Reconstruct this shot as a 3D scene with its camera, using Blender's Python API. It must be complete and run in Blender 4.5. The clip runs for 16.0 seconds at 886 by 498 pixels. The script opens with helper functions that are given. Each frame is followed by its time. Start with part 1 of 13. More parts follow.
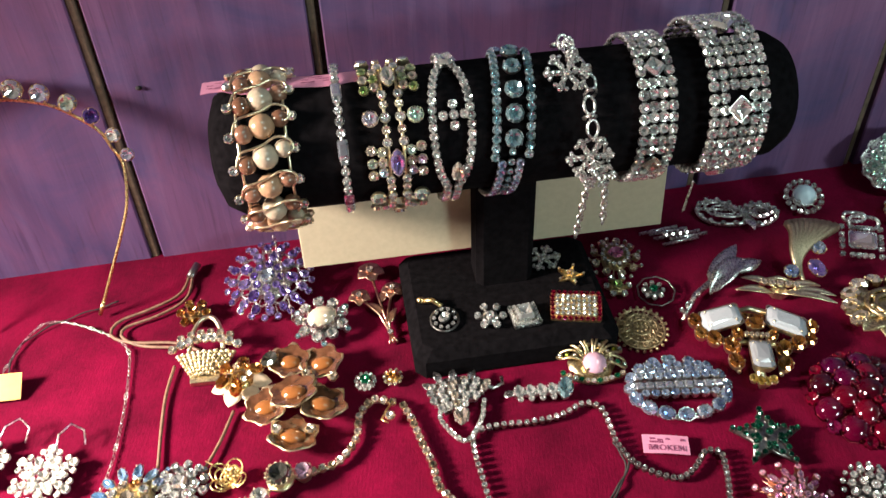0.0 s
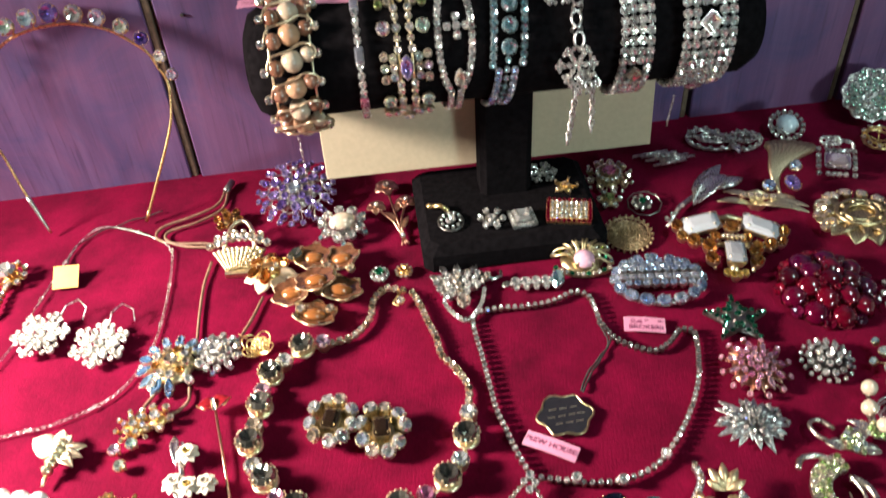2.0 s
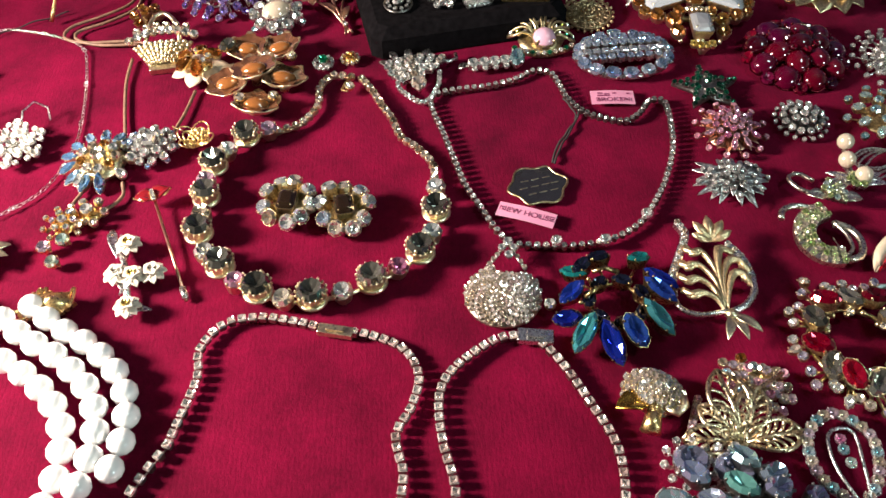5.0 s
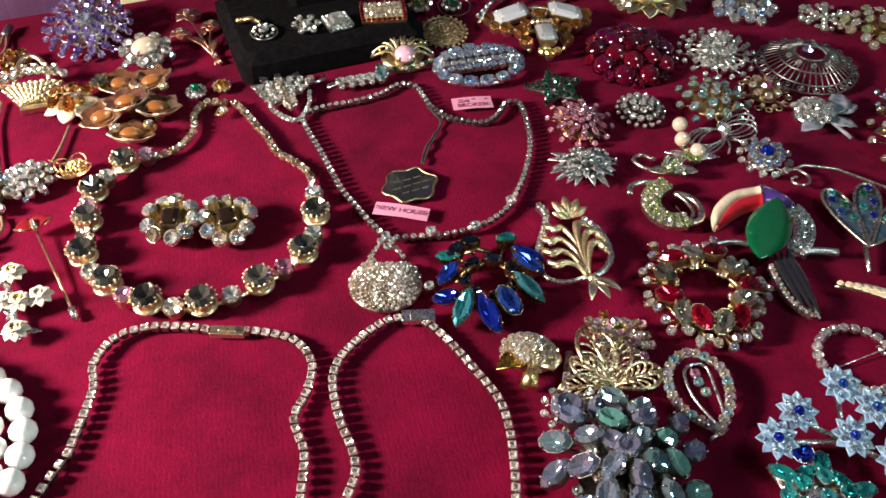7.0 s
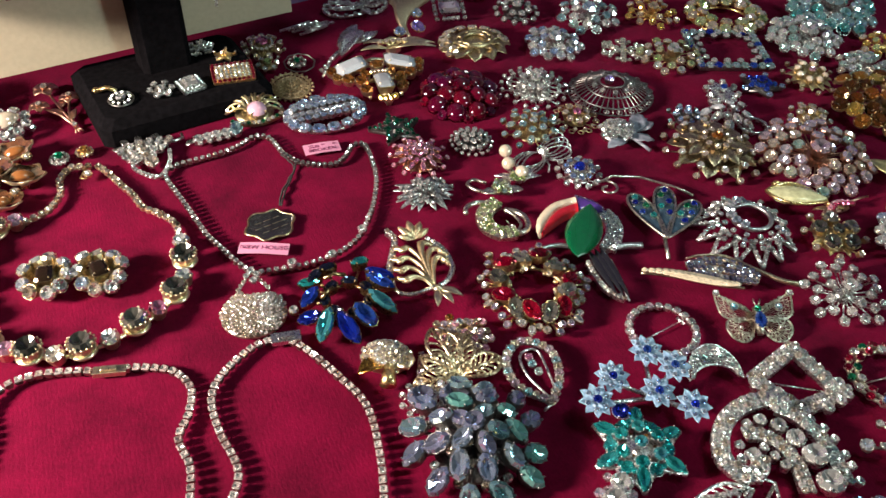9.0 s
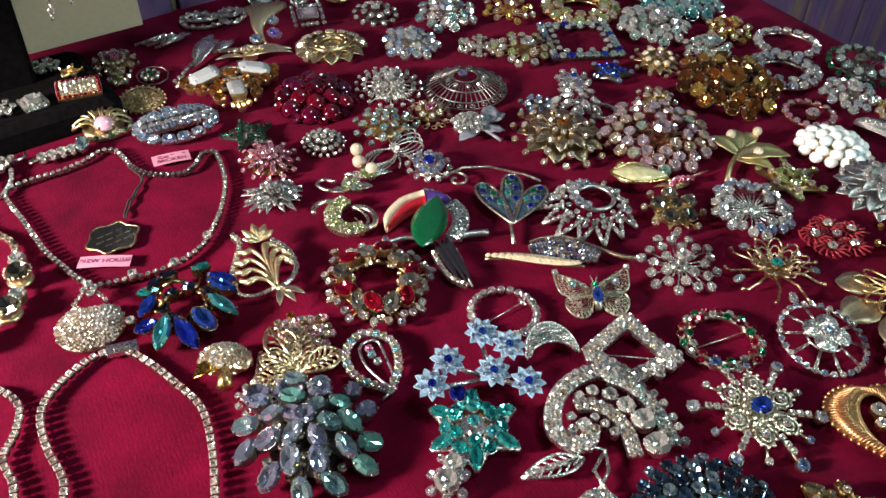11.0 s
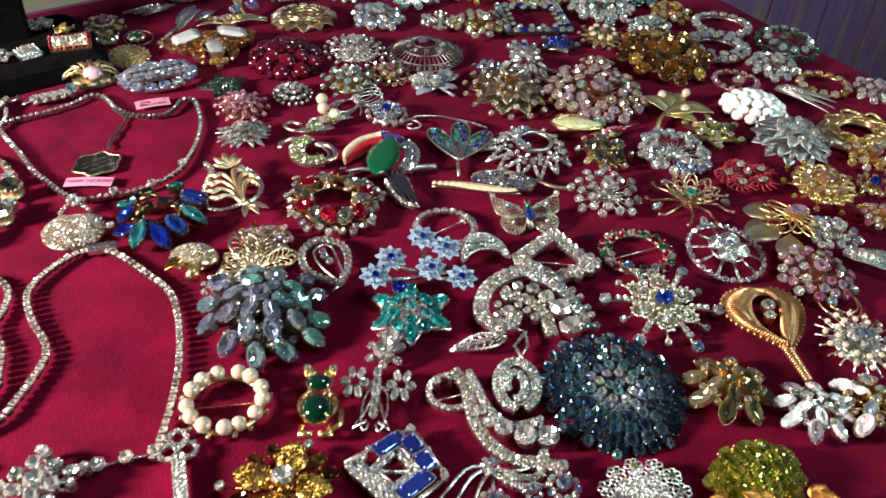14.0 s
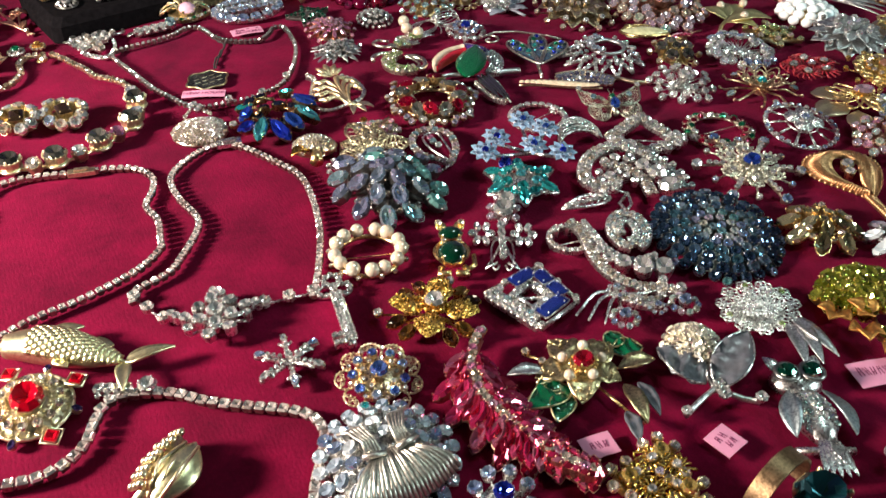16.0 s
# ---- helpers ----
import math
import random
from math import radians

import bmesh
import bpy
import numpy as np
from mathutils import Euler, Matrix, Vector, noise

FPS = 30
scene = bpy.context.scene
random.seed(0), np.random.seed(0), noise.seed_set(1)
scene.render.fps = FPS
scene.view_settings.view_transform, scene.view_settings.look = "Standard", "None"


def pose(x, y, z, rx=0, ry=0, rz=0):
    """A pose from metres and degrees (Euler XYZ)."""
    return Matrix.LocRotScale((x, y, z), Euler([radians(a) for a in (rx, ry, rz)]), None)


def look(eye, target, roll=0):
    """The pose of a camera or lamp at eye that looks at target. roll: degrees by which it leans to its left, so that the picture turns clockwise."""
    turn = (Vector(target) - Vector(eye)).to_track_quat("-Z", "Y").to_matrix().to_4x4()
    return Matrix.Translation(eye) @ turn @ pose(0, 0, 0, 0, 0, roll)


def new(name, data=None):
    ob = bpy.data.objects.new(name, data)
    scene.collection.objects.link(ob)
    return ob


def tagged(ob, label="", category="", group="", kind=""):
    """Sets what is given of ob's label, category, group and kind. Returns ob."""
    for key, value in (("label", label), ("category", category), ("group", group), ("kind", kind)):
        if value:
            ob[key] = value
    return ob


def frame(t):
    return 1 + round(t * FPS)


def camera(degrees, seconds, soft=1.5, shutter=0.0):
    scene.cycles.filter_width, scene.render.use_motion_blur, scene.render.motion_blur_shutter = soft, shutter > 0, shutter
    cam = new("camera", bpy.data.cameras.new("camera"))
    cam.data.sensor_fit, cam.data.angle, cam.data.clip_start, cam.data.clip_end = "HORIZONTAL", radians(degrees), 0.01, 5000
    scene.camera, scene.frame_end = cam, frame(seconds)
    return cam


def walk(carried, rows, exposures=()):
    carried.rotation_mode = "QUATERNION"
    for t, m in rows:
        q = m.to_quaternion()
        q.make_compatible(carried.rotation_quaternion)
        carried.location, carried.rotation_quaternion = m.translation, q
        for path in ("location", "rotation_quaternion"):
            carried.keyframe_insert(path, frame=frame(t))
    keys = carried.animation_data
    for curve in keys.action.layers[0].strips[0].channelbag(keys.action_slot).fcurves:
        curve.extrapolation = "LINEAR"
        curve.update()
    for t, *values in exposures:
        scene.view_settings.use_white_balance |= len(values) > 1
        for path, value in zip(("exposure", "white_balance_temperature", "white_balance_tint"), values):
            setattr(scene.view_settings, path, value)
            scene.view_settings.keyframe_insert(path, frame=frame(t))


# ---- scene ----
cam = camera(55.4, 16.0, soft=1.45, shutter=0.3)
PATH = [
    (0, (0.029, 0.05, 0.39), (-0.031, 1.553, -0.928), -2.3),
    (0.5, (0.036, 0.021, 0.393), (-0.054, 1.526, -0.921), -2.9),
    (1, (0.041, 0.004, 0.402), (-0.083, 1.514, -0.903), -3.2),
    (1.5, (0.047, -0.024, 0.405), (-0.097, 1.491, -0.893), -3.6),
    (2, (0.047, -0.036, 0.383), (-0.087, 1.466, -0.931), -3.7),
    (2.1, (0.046, -0.044, 0.366), (-0.092, 1.485, -0.916), -4.2),
    (2.5, (0.036, -0.023, 0.347), (-0.078, 1.432, -1.021), -4.0),
    (3, (0.042, -0.011, 0.324), (-0.017, 1.355, -1.135), -3.3),
    (3.5, (0.039, -0.006, 0.32), (0.047, 1.271, -1.22), -1.3),
    (4, (0.031, -0.016, 0.313), (0.057, 1.247, -1.239), -1.2),
    (4.2, (0.027, -0.024, 0.313), (0.055, 1.252, -1.227), -1.2),
    (6.3, (0.016, -0.09, 0.306), (0.209, 1.269, -1.149), -0.3),
    (6.5, (0.018, -0.092, 0.309), (0.242, 1.273, -1.135), -0.0),
    (7, (0.021, -0.096, 0.311), (0.337, 1.283, -1.103), 0.9),
    (7.5, (0.009, -0.109, 0.318), (0.41, 1.283, -1.06), 1.3),
    (8, (0.01, -0.117, 0.325), (0.509, 1.276, -1.021), 2.3),
    (8.5, (0.013, -0.132, 0.333), (0.577, 1.254, -0.994), 2.7),
    (9, (0.023, -0.15, 0.338), (0.619, 1.229, -0.983), 2.1),
    (9.5, (0.04, -0.161, 0.338), (0.67, 1.21, -0.974), 1.8),
    (9.7, (0.048, -0.164, 0.338), (0.697, 1.206, -0.966), 1.8),
    (11.8, (0.071, -0.188, 0.323), (0.844, 1.13, -0.968), 1.5),
    (12, (0.07, -0.189, 0.32), (0.853, 1.121, -0.973), 1.6),
    (12.5, (0.072, -0.199, 0.312), (0.884, 1.107, -0.967), 1.8),
    (13, (0.08, -0.218, 0.306), (0.914, 1.091, -0.955), 2.4),
    (13.5, (0.072, -0.245, 0.313), (0.896, 1.09, -0.927), 3.1),
    (14, (0.051, -0.271, 0.316), (0.835, 1.098, -0.914), 3.1),
    (14.5, (0.035, -0.293, 0.301), (0.743, 1.115, -0.931), 1.1),
    (15, (0.021, -0.304, 0.29), (0.724, 1.108, -0.939), 0.2),
    (15.5, (-0.012, -0.307, 0.288), (0.726, 1.092, -0.936), -0.1),
    (16, (-0.037, -0.315, 0.281), (0.725, 1.07, -0.944), 0.1),
]
walk(cam, [(t, look(eye, target, roll)) for t, eye, target, roll in PATH],
     exposures=((0, 0.05), (2.5, 0.12), (3.2, 0.12), (4.0, -0.05), (6.5, -0.25), (8.5, -0.15), (12.0, 0.05), (15.0, 0.15), (16.0, 0.0)))

# ---- light: a warm low lamp beside the table, added cool fills overhead and in front, a dim room ----
world = bpy.data.worlds.new("room_air")
scene.world = world
world.use_nodes = True
world.node_tree.nodes["Background"].inputs[0].default_value = (0.45, 0.5, 0.7, 1)
world.node_tree.nodes["Background"].inputs[1].default_value = 0.25


def lamp(name, kind, watts, colour, m, size=0.1, size_y=None, cone=None):
    data = bpy.data.lights.new(name, kind)
    data.energy, data.color = watts, colour
    if kind == "AREA":
        data.size = size
        if size_y:
            data.shape, data.size_y = "RECTANGLE", size_y
    else:
        data.shadow_soft_size = size
    if cone:
        data.spot_size, data.spot_blend = radians(cone), 1.0
    ob = new(name, data)
    ob.matrix_world = m
    return ob


lamp("lamp_side", "SPOT", 129.0, (1.0, 0.845, 0.745), look((-0.64, 0.19, 0.335), (-0.18, 0.095, 0.0)), 0.075, cone=106)
# Unseen overhead fill, assumed, for the cool light from above right.
lamp("lamp_fill_overhead", "AREA", 9.1, (0.74, 1.0, 0.97), look((0.80, -0.15, 1.65), (0.48, 0.50, 0.1)), 0.36, 0.36)
# Unseen low fill, added at the right front to brighten upright faces.
lamp("lamp_fill_front", "AREA", 13.0, (0.76, 0.98, 0.97), look((1.20, -1.05, 0.47), (0.7, 0.55, 0.08)), 0.30, 0.30)

# ---- materials ----
MATS = {}


def nodes_of(name):
    m = bpy.data.materials.new(name)
    m.use_nodes = True
    t = m.node_tree
    return m, t, t.nodes["Principled BSDF"]


def link(t, a, b):
    t.links.new(a, b)


def node(t, kind, **values):
    n = t.nodes.new(kind)
    for key, value in values.items():
        n.inputs[key].default_value = value
    return n


def chance(t):
    """A random number for each stone, single or in a joined bed."""
    a, b = t.nodes.new("ShaderNodeObjectInfo"), t.nodes.new("ShaderNodeNewGeometry")
    add, fr = t.nodes.new("ShaderNodeMath"), t.nodes.new("ShaderNodeMath")
    add.operation, fr.operation = "ADD", "FRACT"
    link(t, a.outputs["Random"], add.inputs[0])
    link(t, b.outputs["Random Per Island"], add.inputs[1])
    link(t, add.outputs[0], fr.inputs[0])
    return fr.outputs[0]


def ramp(t, fac, stops):
    r = t.nodes.new("ShaderNodeValToRGB")
    e = r.color_ramp.elements
    while len(e) < len(stops):
        e.new(0.5)
    for i, (at, c) in enumerate(stops):
        e[i].position, e[i].color = at, (*c, 1)
    link(t, fac, r.inputs[0])
    return r.outputs[0]


def gem(name, *colours, metallic=0.84, rough=0.04):
    """Foil-backed cut glass; several colours make the changing aurora kind."""
    if name in MATS:
        return MATS[name]
    m, t, p = nodes_of(name)
    if len(colours) == 1:
        c = colours[0]
        colours = (tuple(v * 0.55 for v in c), c, tuple(min(1, v * 1.25 + 0.03) for v in c))
    k = len(colours)
    link(t, ramp(t, chance(t), [(i / max(1, k - 1), c) for i, c in enumerate(colours)]), p.inputs["Base Color"])
    p.inputs["Metallic"].default_value = metallic
    p.inputs["Roughness"].default_value = rough
    p.inputs["IOR"].default_value = 1.7
    p.inputs["Coat Weight"].default_value = 0.6
    p.inputs["Coat Roughness"].default_value = 0.03
    MATS[name] = m
    return m


def metal(name, colour, rough=0.22, tarnish=0.35):
    if name in MATS:
        return MATS[name]
    m, t, p = nodes_of(name)
    n = node(t, "ShaderNodeTexNoise", Scale=900.0, Detail=3.0)
    g = t.nodes.new("ShaderNodeTexCoord")
    link(t, g.outputs["Object"], n.inputs["Vector"])
    dark = tuple(v * (1 - tarnish) for v in colour)
    link(t, ramp(t, n.outputs["Fac"], [(0.35, dark), (0.6, colour)]), p.inputs["Base Color"])
    r = t.nodes.new("ShaderNodeMapRange")
    r.inputs["To Min"].default_value, r.inputs["To Max"].default_value = rough * 0.7, rough * 1.6
    link(t, n.outputs["Fac"], r.inputs["Value"])
    link(t, r.outputs[0], p.inputs["Roughness"])
    p.inputs["Metallic"].default_value = 1.0
    b = node(t, "ShaderNodeBump", Strength=0.12, Distance=0.0004)
    link(t, n.outputs["Fac"], b.inputs["Height"])
    link(t, b.outputs[0], p.inputs["Normal"])
    MATS[name] = m
    return m


def glossy(name, colour, rough=0.25, coat=0.5, spread=0.15, sheen=0.0):
    """Enamel, pearl, paint, glass paste, paper."""
    if name in MATS:
        return MATS[name]
    m, t, p = nodes_of(name)
    n = node(t, "ShaderNodeTexNoise", Scale=260.0, Detail=4.0)
    g = t.nodes.new("ShaderNodeTexCoord")
    link(t, g.outputs["Object"], n.inputs["Vector"])
    lo, hi = tuple(v * (1 - spread) for v in colour), tuple(min(1, v * (1 + spread)) for v in colour)
    link(t, ramp(t, n.outputs["Fac"], [(0.3, lo), (0.7, hi)]), p.inputs["Base Color"])
    p.inputs["Roughness"].default_value = rough
    p.inputs["Coat Weight"].default_value = coat
    p.inputs["Sheen Weight"].default_value = sheen
    MATS[name] = m
    return m


PALESIL = metal("gilded_silver", (0.80, 0.75, 0.62), 0.25, 0.35)
SILVER = metal("silver", (0.86, 0.85, 0.82), 0.24, 0.35)
DULLSIL = metal("brushed_silver", (0.66, 0.66, 0.65), 0.33, 0.5)
GUN = metal("gunmetal", (0.30, 0.29, 0.28), 0.3)
GOLD = metal("gold", (0.90, 0.66, 0.30), 0.25, 0.3)
PALEGOLD = metal("pale_gold", (0.90, 0.78, 0.53), 0.28, 0.25)
ANTIQ = metal("antique_gold", (0.68, 0.55, 0.32), 0.3, 0.55)
COPPER = metal("rose_copper", (0.62, 0.36, 0.26), 0.28, 0.4)
CRY = gem("clear_rhinestone", (0.46, 0.48, 0.46), (0.86, 0.88, 0.84), (0.97, 0.97, 0.92), (0.66, 0.71, 0.70))
AB = gem("aurora_rhinestone", (0.75, 0.72, 0.80), (0.78, 0.55, 0.70), (0.55, 0.72, 0.80), (0.85, 0.82, 0.66), (0.55, 0.78, 0.68), (0.85, 0.86, 0.90))
ABBLUE = gem("blue_aurora", (0.22, 0.30, 0.48), (0.34, 0.44, 0.62), (0.44, 0.46, 0.64), (0.18, 0.46, 0.46), (0.56, 0.64, 0.76), metallic=0.85, rough=0.045)
CHAMP = gem("champagne_rhinestone", (0.55, 0.45, 0.33), (0.85, 0.78, 0.66), (0.7, 0.6, 0.5))
PALEROSE = gem("pale_rose_stone", (0.50, 0.20, 0.28), (0.66, 0.36, 0.44), metallic=0.5, rough=0.12)
PINK = gem("pink_rhinestone", (0.62, 0.20, 0.38), (0.80, 0.42, 0.58), (0.85, 0.6, 0.7))
ROSE = gem("rose_stone", (0.40, 0.010, 0.07), (0.58, 0.035, 0.135), (0.70, 0.11, 0.22), metallic=0.7, rough=0.06)
RED = gem("ruby_stone", (0.14, 0.0, 0.018), (0.26, 0.0, 0.030), (0.40, 0.005, 0.045))
REDGLASS = gem("deep_red_cabochon", (0.028, 0.0, 0.004), (0.060, 0.0, 0.006), (0.105, 0.001, 0.010), (0.034, 0.0, 0.018), metallic=0.2, rough=0.06)
DEEPRED = gem("dark_red_glass", (0.03, 0.0, 0.005), (0.07, 0.0, 0.008), (0.13, 0.001, 0.012), (0.05, 0.003, 0.026), metallic=0.15, rough=0.08)
GREEN = gem("emerald_stone", (0.0, 0.09, 0.045), (0.0, 0.2, 0.09), (0.02, 0.3, 0.14))
DARKGREEN = gem("dark_green_stone", (0.0, 0.04, 0.025), (0.0, 0.10, 0.055), (0.01, 0.17, 0.09))
TEAL = gem("teal_stone", (0.01, 0.34, 0.34), (0.05, 0.58, 0.56), (0.12, 0.50, 0.58))
AQUA = gem("aqua_stone", (0.27, 0.46, 0.52), (0.40, 0.62, 0.66), (0.54, 0.70, 0.75))
SKY = gem("light_blue_stone", (0.26, 0.36, 0.58), (0.42, 0.54, 0.74), (0.62, 0.72, 0.84))
BLUE = gem("sapphire_stone", (0.008, 0.02, 0.30), (0.016, 0.05, 0.58), (0.05, 0.16, 0.58))
NAVYDARK = gem("ink_navy_stone", (0.008, 0.018, 0.042), (0.022, 0.050, 0.10), (0.05, 0.10, 0.17), (0.20, 0.30, 0.38))
NAVY = gem("montana_stone", (0.014, 0.032, 0.068), (0.040, 0.090, 0.17), (0.10, 0.19, 0.29), (0.05, 0.16, 0.20), (0.30, 0.42, 0.50))
PURPLE = gem("amethyst_stone", (0.14, 0.08, 0.34), (0.32, 0.24, 0.62), (0.48, 0.40, 0.74))
SMOKE = gem("smoky_stone", (0.08, 0.08, 0.068), (0.17, 0.17, 0.145), (0.28, 0.27, 0.23), rough=0.05)
AMBER = gem("amber_stone", (0.17, 0.055, 0.010), (0.34, 0.12, 0.02), (0.48, 0.24, 0.05))
YELLOW = gem("citrine_stone", (0.55, 0.37, 0.08), (0.72, 0.55, 0.18))
OLIVE = gem("olivine_stone", (0.16, 0.18, 0.01), (0.32, 0.34, 0.03), (0.45, 0.46, 0.08))
PERIDOT = gem("peridot_stone", (0.35, 0.48, 0.16), (0.55, 0.66, 0.34), (0.72, 0.78, 0.52))
MINT = gem("mint_crystal", (0.35, 0.55, 0.52), (0.55, 0.75, 0.70), (0.70, 0.80, 0.80))
ICE = gem("ice_crystal", (0.45, 0.55, 0.66), (0.66, 0.74, 0.80), (0.80, 0.84, 0.88))
PEARL = glossy("pearl_white", (0.64, 0.54, 0.41), 0.14, 1.0, 0.06)
PEARL.node_tree.nodes["Principled BSDF"].inputs["Metallic"].default_value = 0.3
PEARLPINK = glossy("pink_cabochon", (0.56, 0.33, 0.42), 0.12, 1.0, 0.05)
OPAL = glossy("opal_glass", (0.55, 0.68, 0.74), 0.12, 1.0, 0.12)
MILK = glossy("milk_glass", (0.86, 0.86, 0.84), 0.2, 0.9, 0.03)
TANGER = glossy("orange_cabochon", (0.21, 0.078, 0.022), 0.12, 1.0, 0.4)
RUST = glossy("rust_cabochon", (0.13, 0.062, 0.036), 0.16, 0.8, 0.25)
BLACKE = glossy("black_enamel", (0.012, 0.012, 0.014), 0.15, 1.0)
CORALE = glossy("coral_enamel", (0.30, 0.018, 0.028), 0.35, 0.3)
GLAZE = glossy("brown_glaze", (0.085, 0.036, 0.018), 0.12, 1.0, 0.4)
REDE = glossy("red_enamel", (0.36, 0.010, 0.018), 0.12, 1.0)
GREENE = glossy("green_enamel", (0.0, 0.065, 0.022), 0.10, 1.0)
VIOLETE = glossy("violet_enamel", (0.07, 0.03, 0.20), 0.2, 1.0)
CREAME = glossy("cream_enamel", (0.62, 0.52, 0.38), 0.3, 0.6)
BLUEE = glossy("pale_blue_enamel", (0.22, 0.33, 0.46), 0.25, 0.8, 0.5)
GREYE = glossy("matt_grey_metal", (0.20, 0.215, 0.255), 0.36, 0.3, 0.3)
CORD = glossy("taupe_cord", (0.17, 0.095, 0.06), 0.6, 0.0, 0.35)
BLACKCORD = glossy("black_thread", (0.015, 0.013, 0.013), 0.8, 0.0)
PINKPAPER = glossy("pink_paper", (0.54, 0.215, 0.33), 0.8, 0.0, 0.04)
YELPAPER = glossy("yellow_paper", (0.62, 0.36, 0.11), 0.8, 0.0, 0.05)
CREAMCARD = glossy("cream_card", (0.48, 0.42, 0.295), 0.75, 0.0, 0.05)
INK = glossy("red_brown_ink", (0.17, 0.030, 0.085), 0.8, 0.0)
VELVET = glossy("black_velvet", (0.0048, 0.0043, 0.0050), 1.0, 0.0, 0.4, 0.0)
VELVET.node_tree.nodes["Principled BSDF"].inputs["Specular IOR Level"].default_value = 0.02


def cloth_material():
    m, t, p = nodes_of("red_pile_cloth")
    g = t.nodes.new("ShaderNodeTexCoord")
    big = node(t, "ShaderNodeTexNoise", Scale=22.0, Detail=8.0, Roughness=0.62)
    fine = node(t, "ShaderNodeTexNoise", Scale=1400.0, Detail=2.0)
    pile = node(t, "ShaderNodeTexNoise", Scale=620.0, Detail=4.0, Roughness=0.75)
    rub = t.nodes.new("ShaderNodeMapping")
    rub.inputs["Scale"].default_value = (1, 0.6, 1)
    link(t, g.outputs["Object"], rub.inputs["Vector"])
    link(t, rub.outputs[0], pile.inputs["Vector"])
    rib = node(t, "ShaderNodeTexWave", Scale=150.0, Distortion=3.0)
    rib.bands_direction = "X"
    for n in (big, fine, rib):
        link(t, g.outputs["Object"], n.inputs["Vector"])
    base = ramp(t, big.outputs["Fac"], [(0.28, (0.062, 0.0006, 0.0096)), (0.5, (0.119, 0.0011, 0.0178)), (0.74, (0.182, 0.0016, 0.0268))])
    mix = t.nodes.new("ShaderNodeMixRGB")
    mix.blend_type = "MULTIPLY"
    mix.inputs[0].default_value = 0.35
    link(t, base, mix.inputs[1])
    link(t, ramp(t, fine.outputs["Fac"], [(0.3, (0.45, 0.45, 0.45)), (0.65, (1, 1, 1))]), mix.inputs[2])
    nap = t.nodes.new("ShaderNodeMixRGB")
    nap.blend_type = "MULTIPLY"
    nap.inputs[0].default_value = 0.5
    link(t, mix.outputs[0], nap.inputs[1])
    link(t, ramp(t, pile.outputs["Fac"], [(0.30, (0.55, 0.50, 0.52)), (0.5, (0.88, 0.88, 0.88)), (0.70, (1.15, 1.2, 1.15))]), nap.inputs[2])
    link(t, nap.outputs[0], p.inputs["Base Color"])
    p.inputs["Roughness"].default_value = 0.9
    p.inputs["Specular IOR Level"].default_value = 0.05
    p.inputs["Sheen Weight"].default_value = 0.05
    p.inputs["Sheen Tint"].default_value = (0.75, 0.2, 0.5, 1)
    add = t.nodes.new("ShaderNodeMath")
    add.operation = "MULTIPLY_ADD"
    add.inputs[1].default_value = 0.07
    link(t, rib.outputs["Fac"], add.inputs[0])
    link(t, pile.outputs["Fac"], add.inputs[2])
    b = node(t, "ShaderNodeBump", Strength=0.45, Distance=0.0008)
    link(t, add.outputs[0], b.inputs["Height"])
    link(t, b.outputs[0], p.inputs["Normal"])
    return m


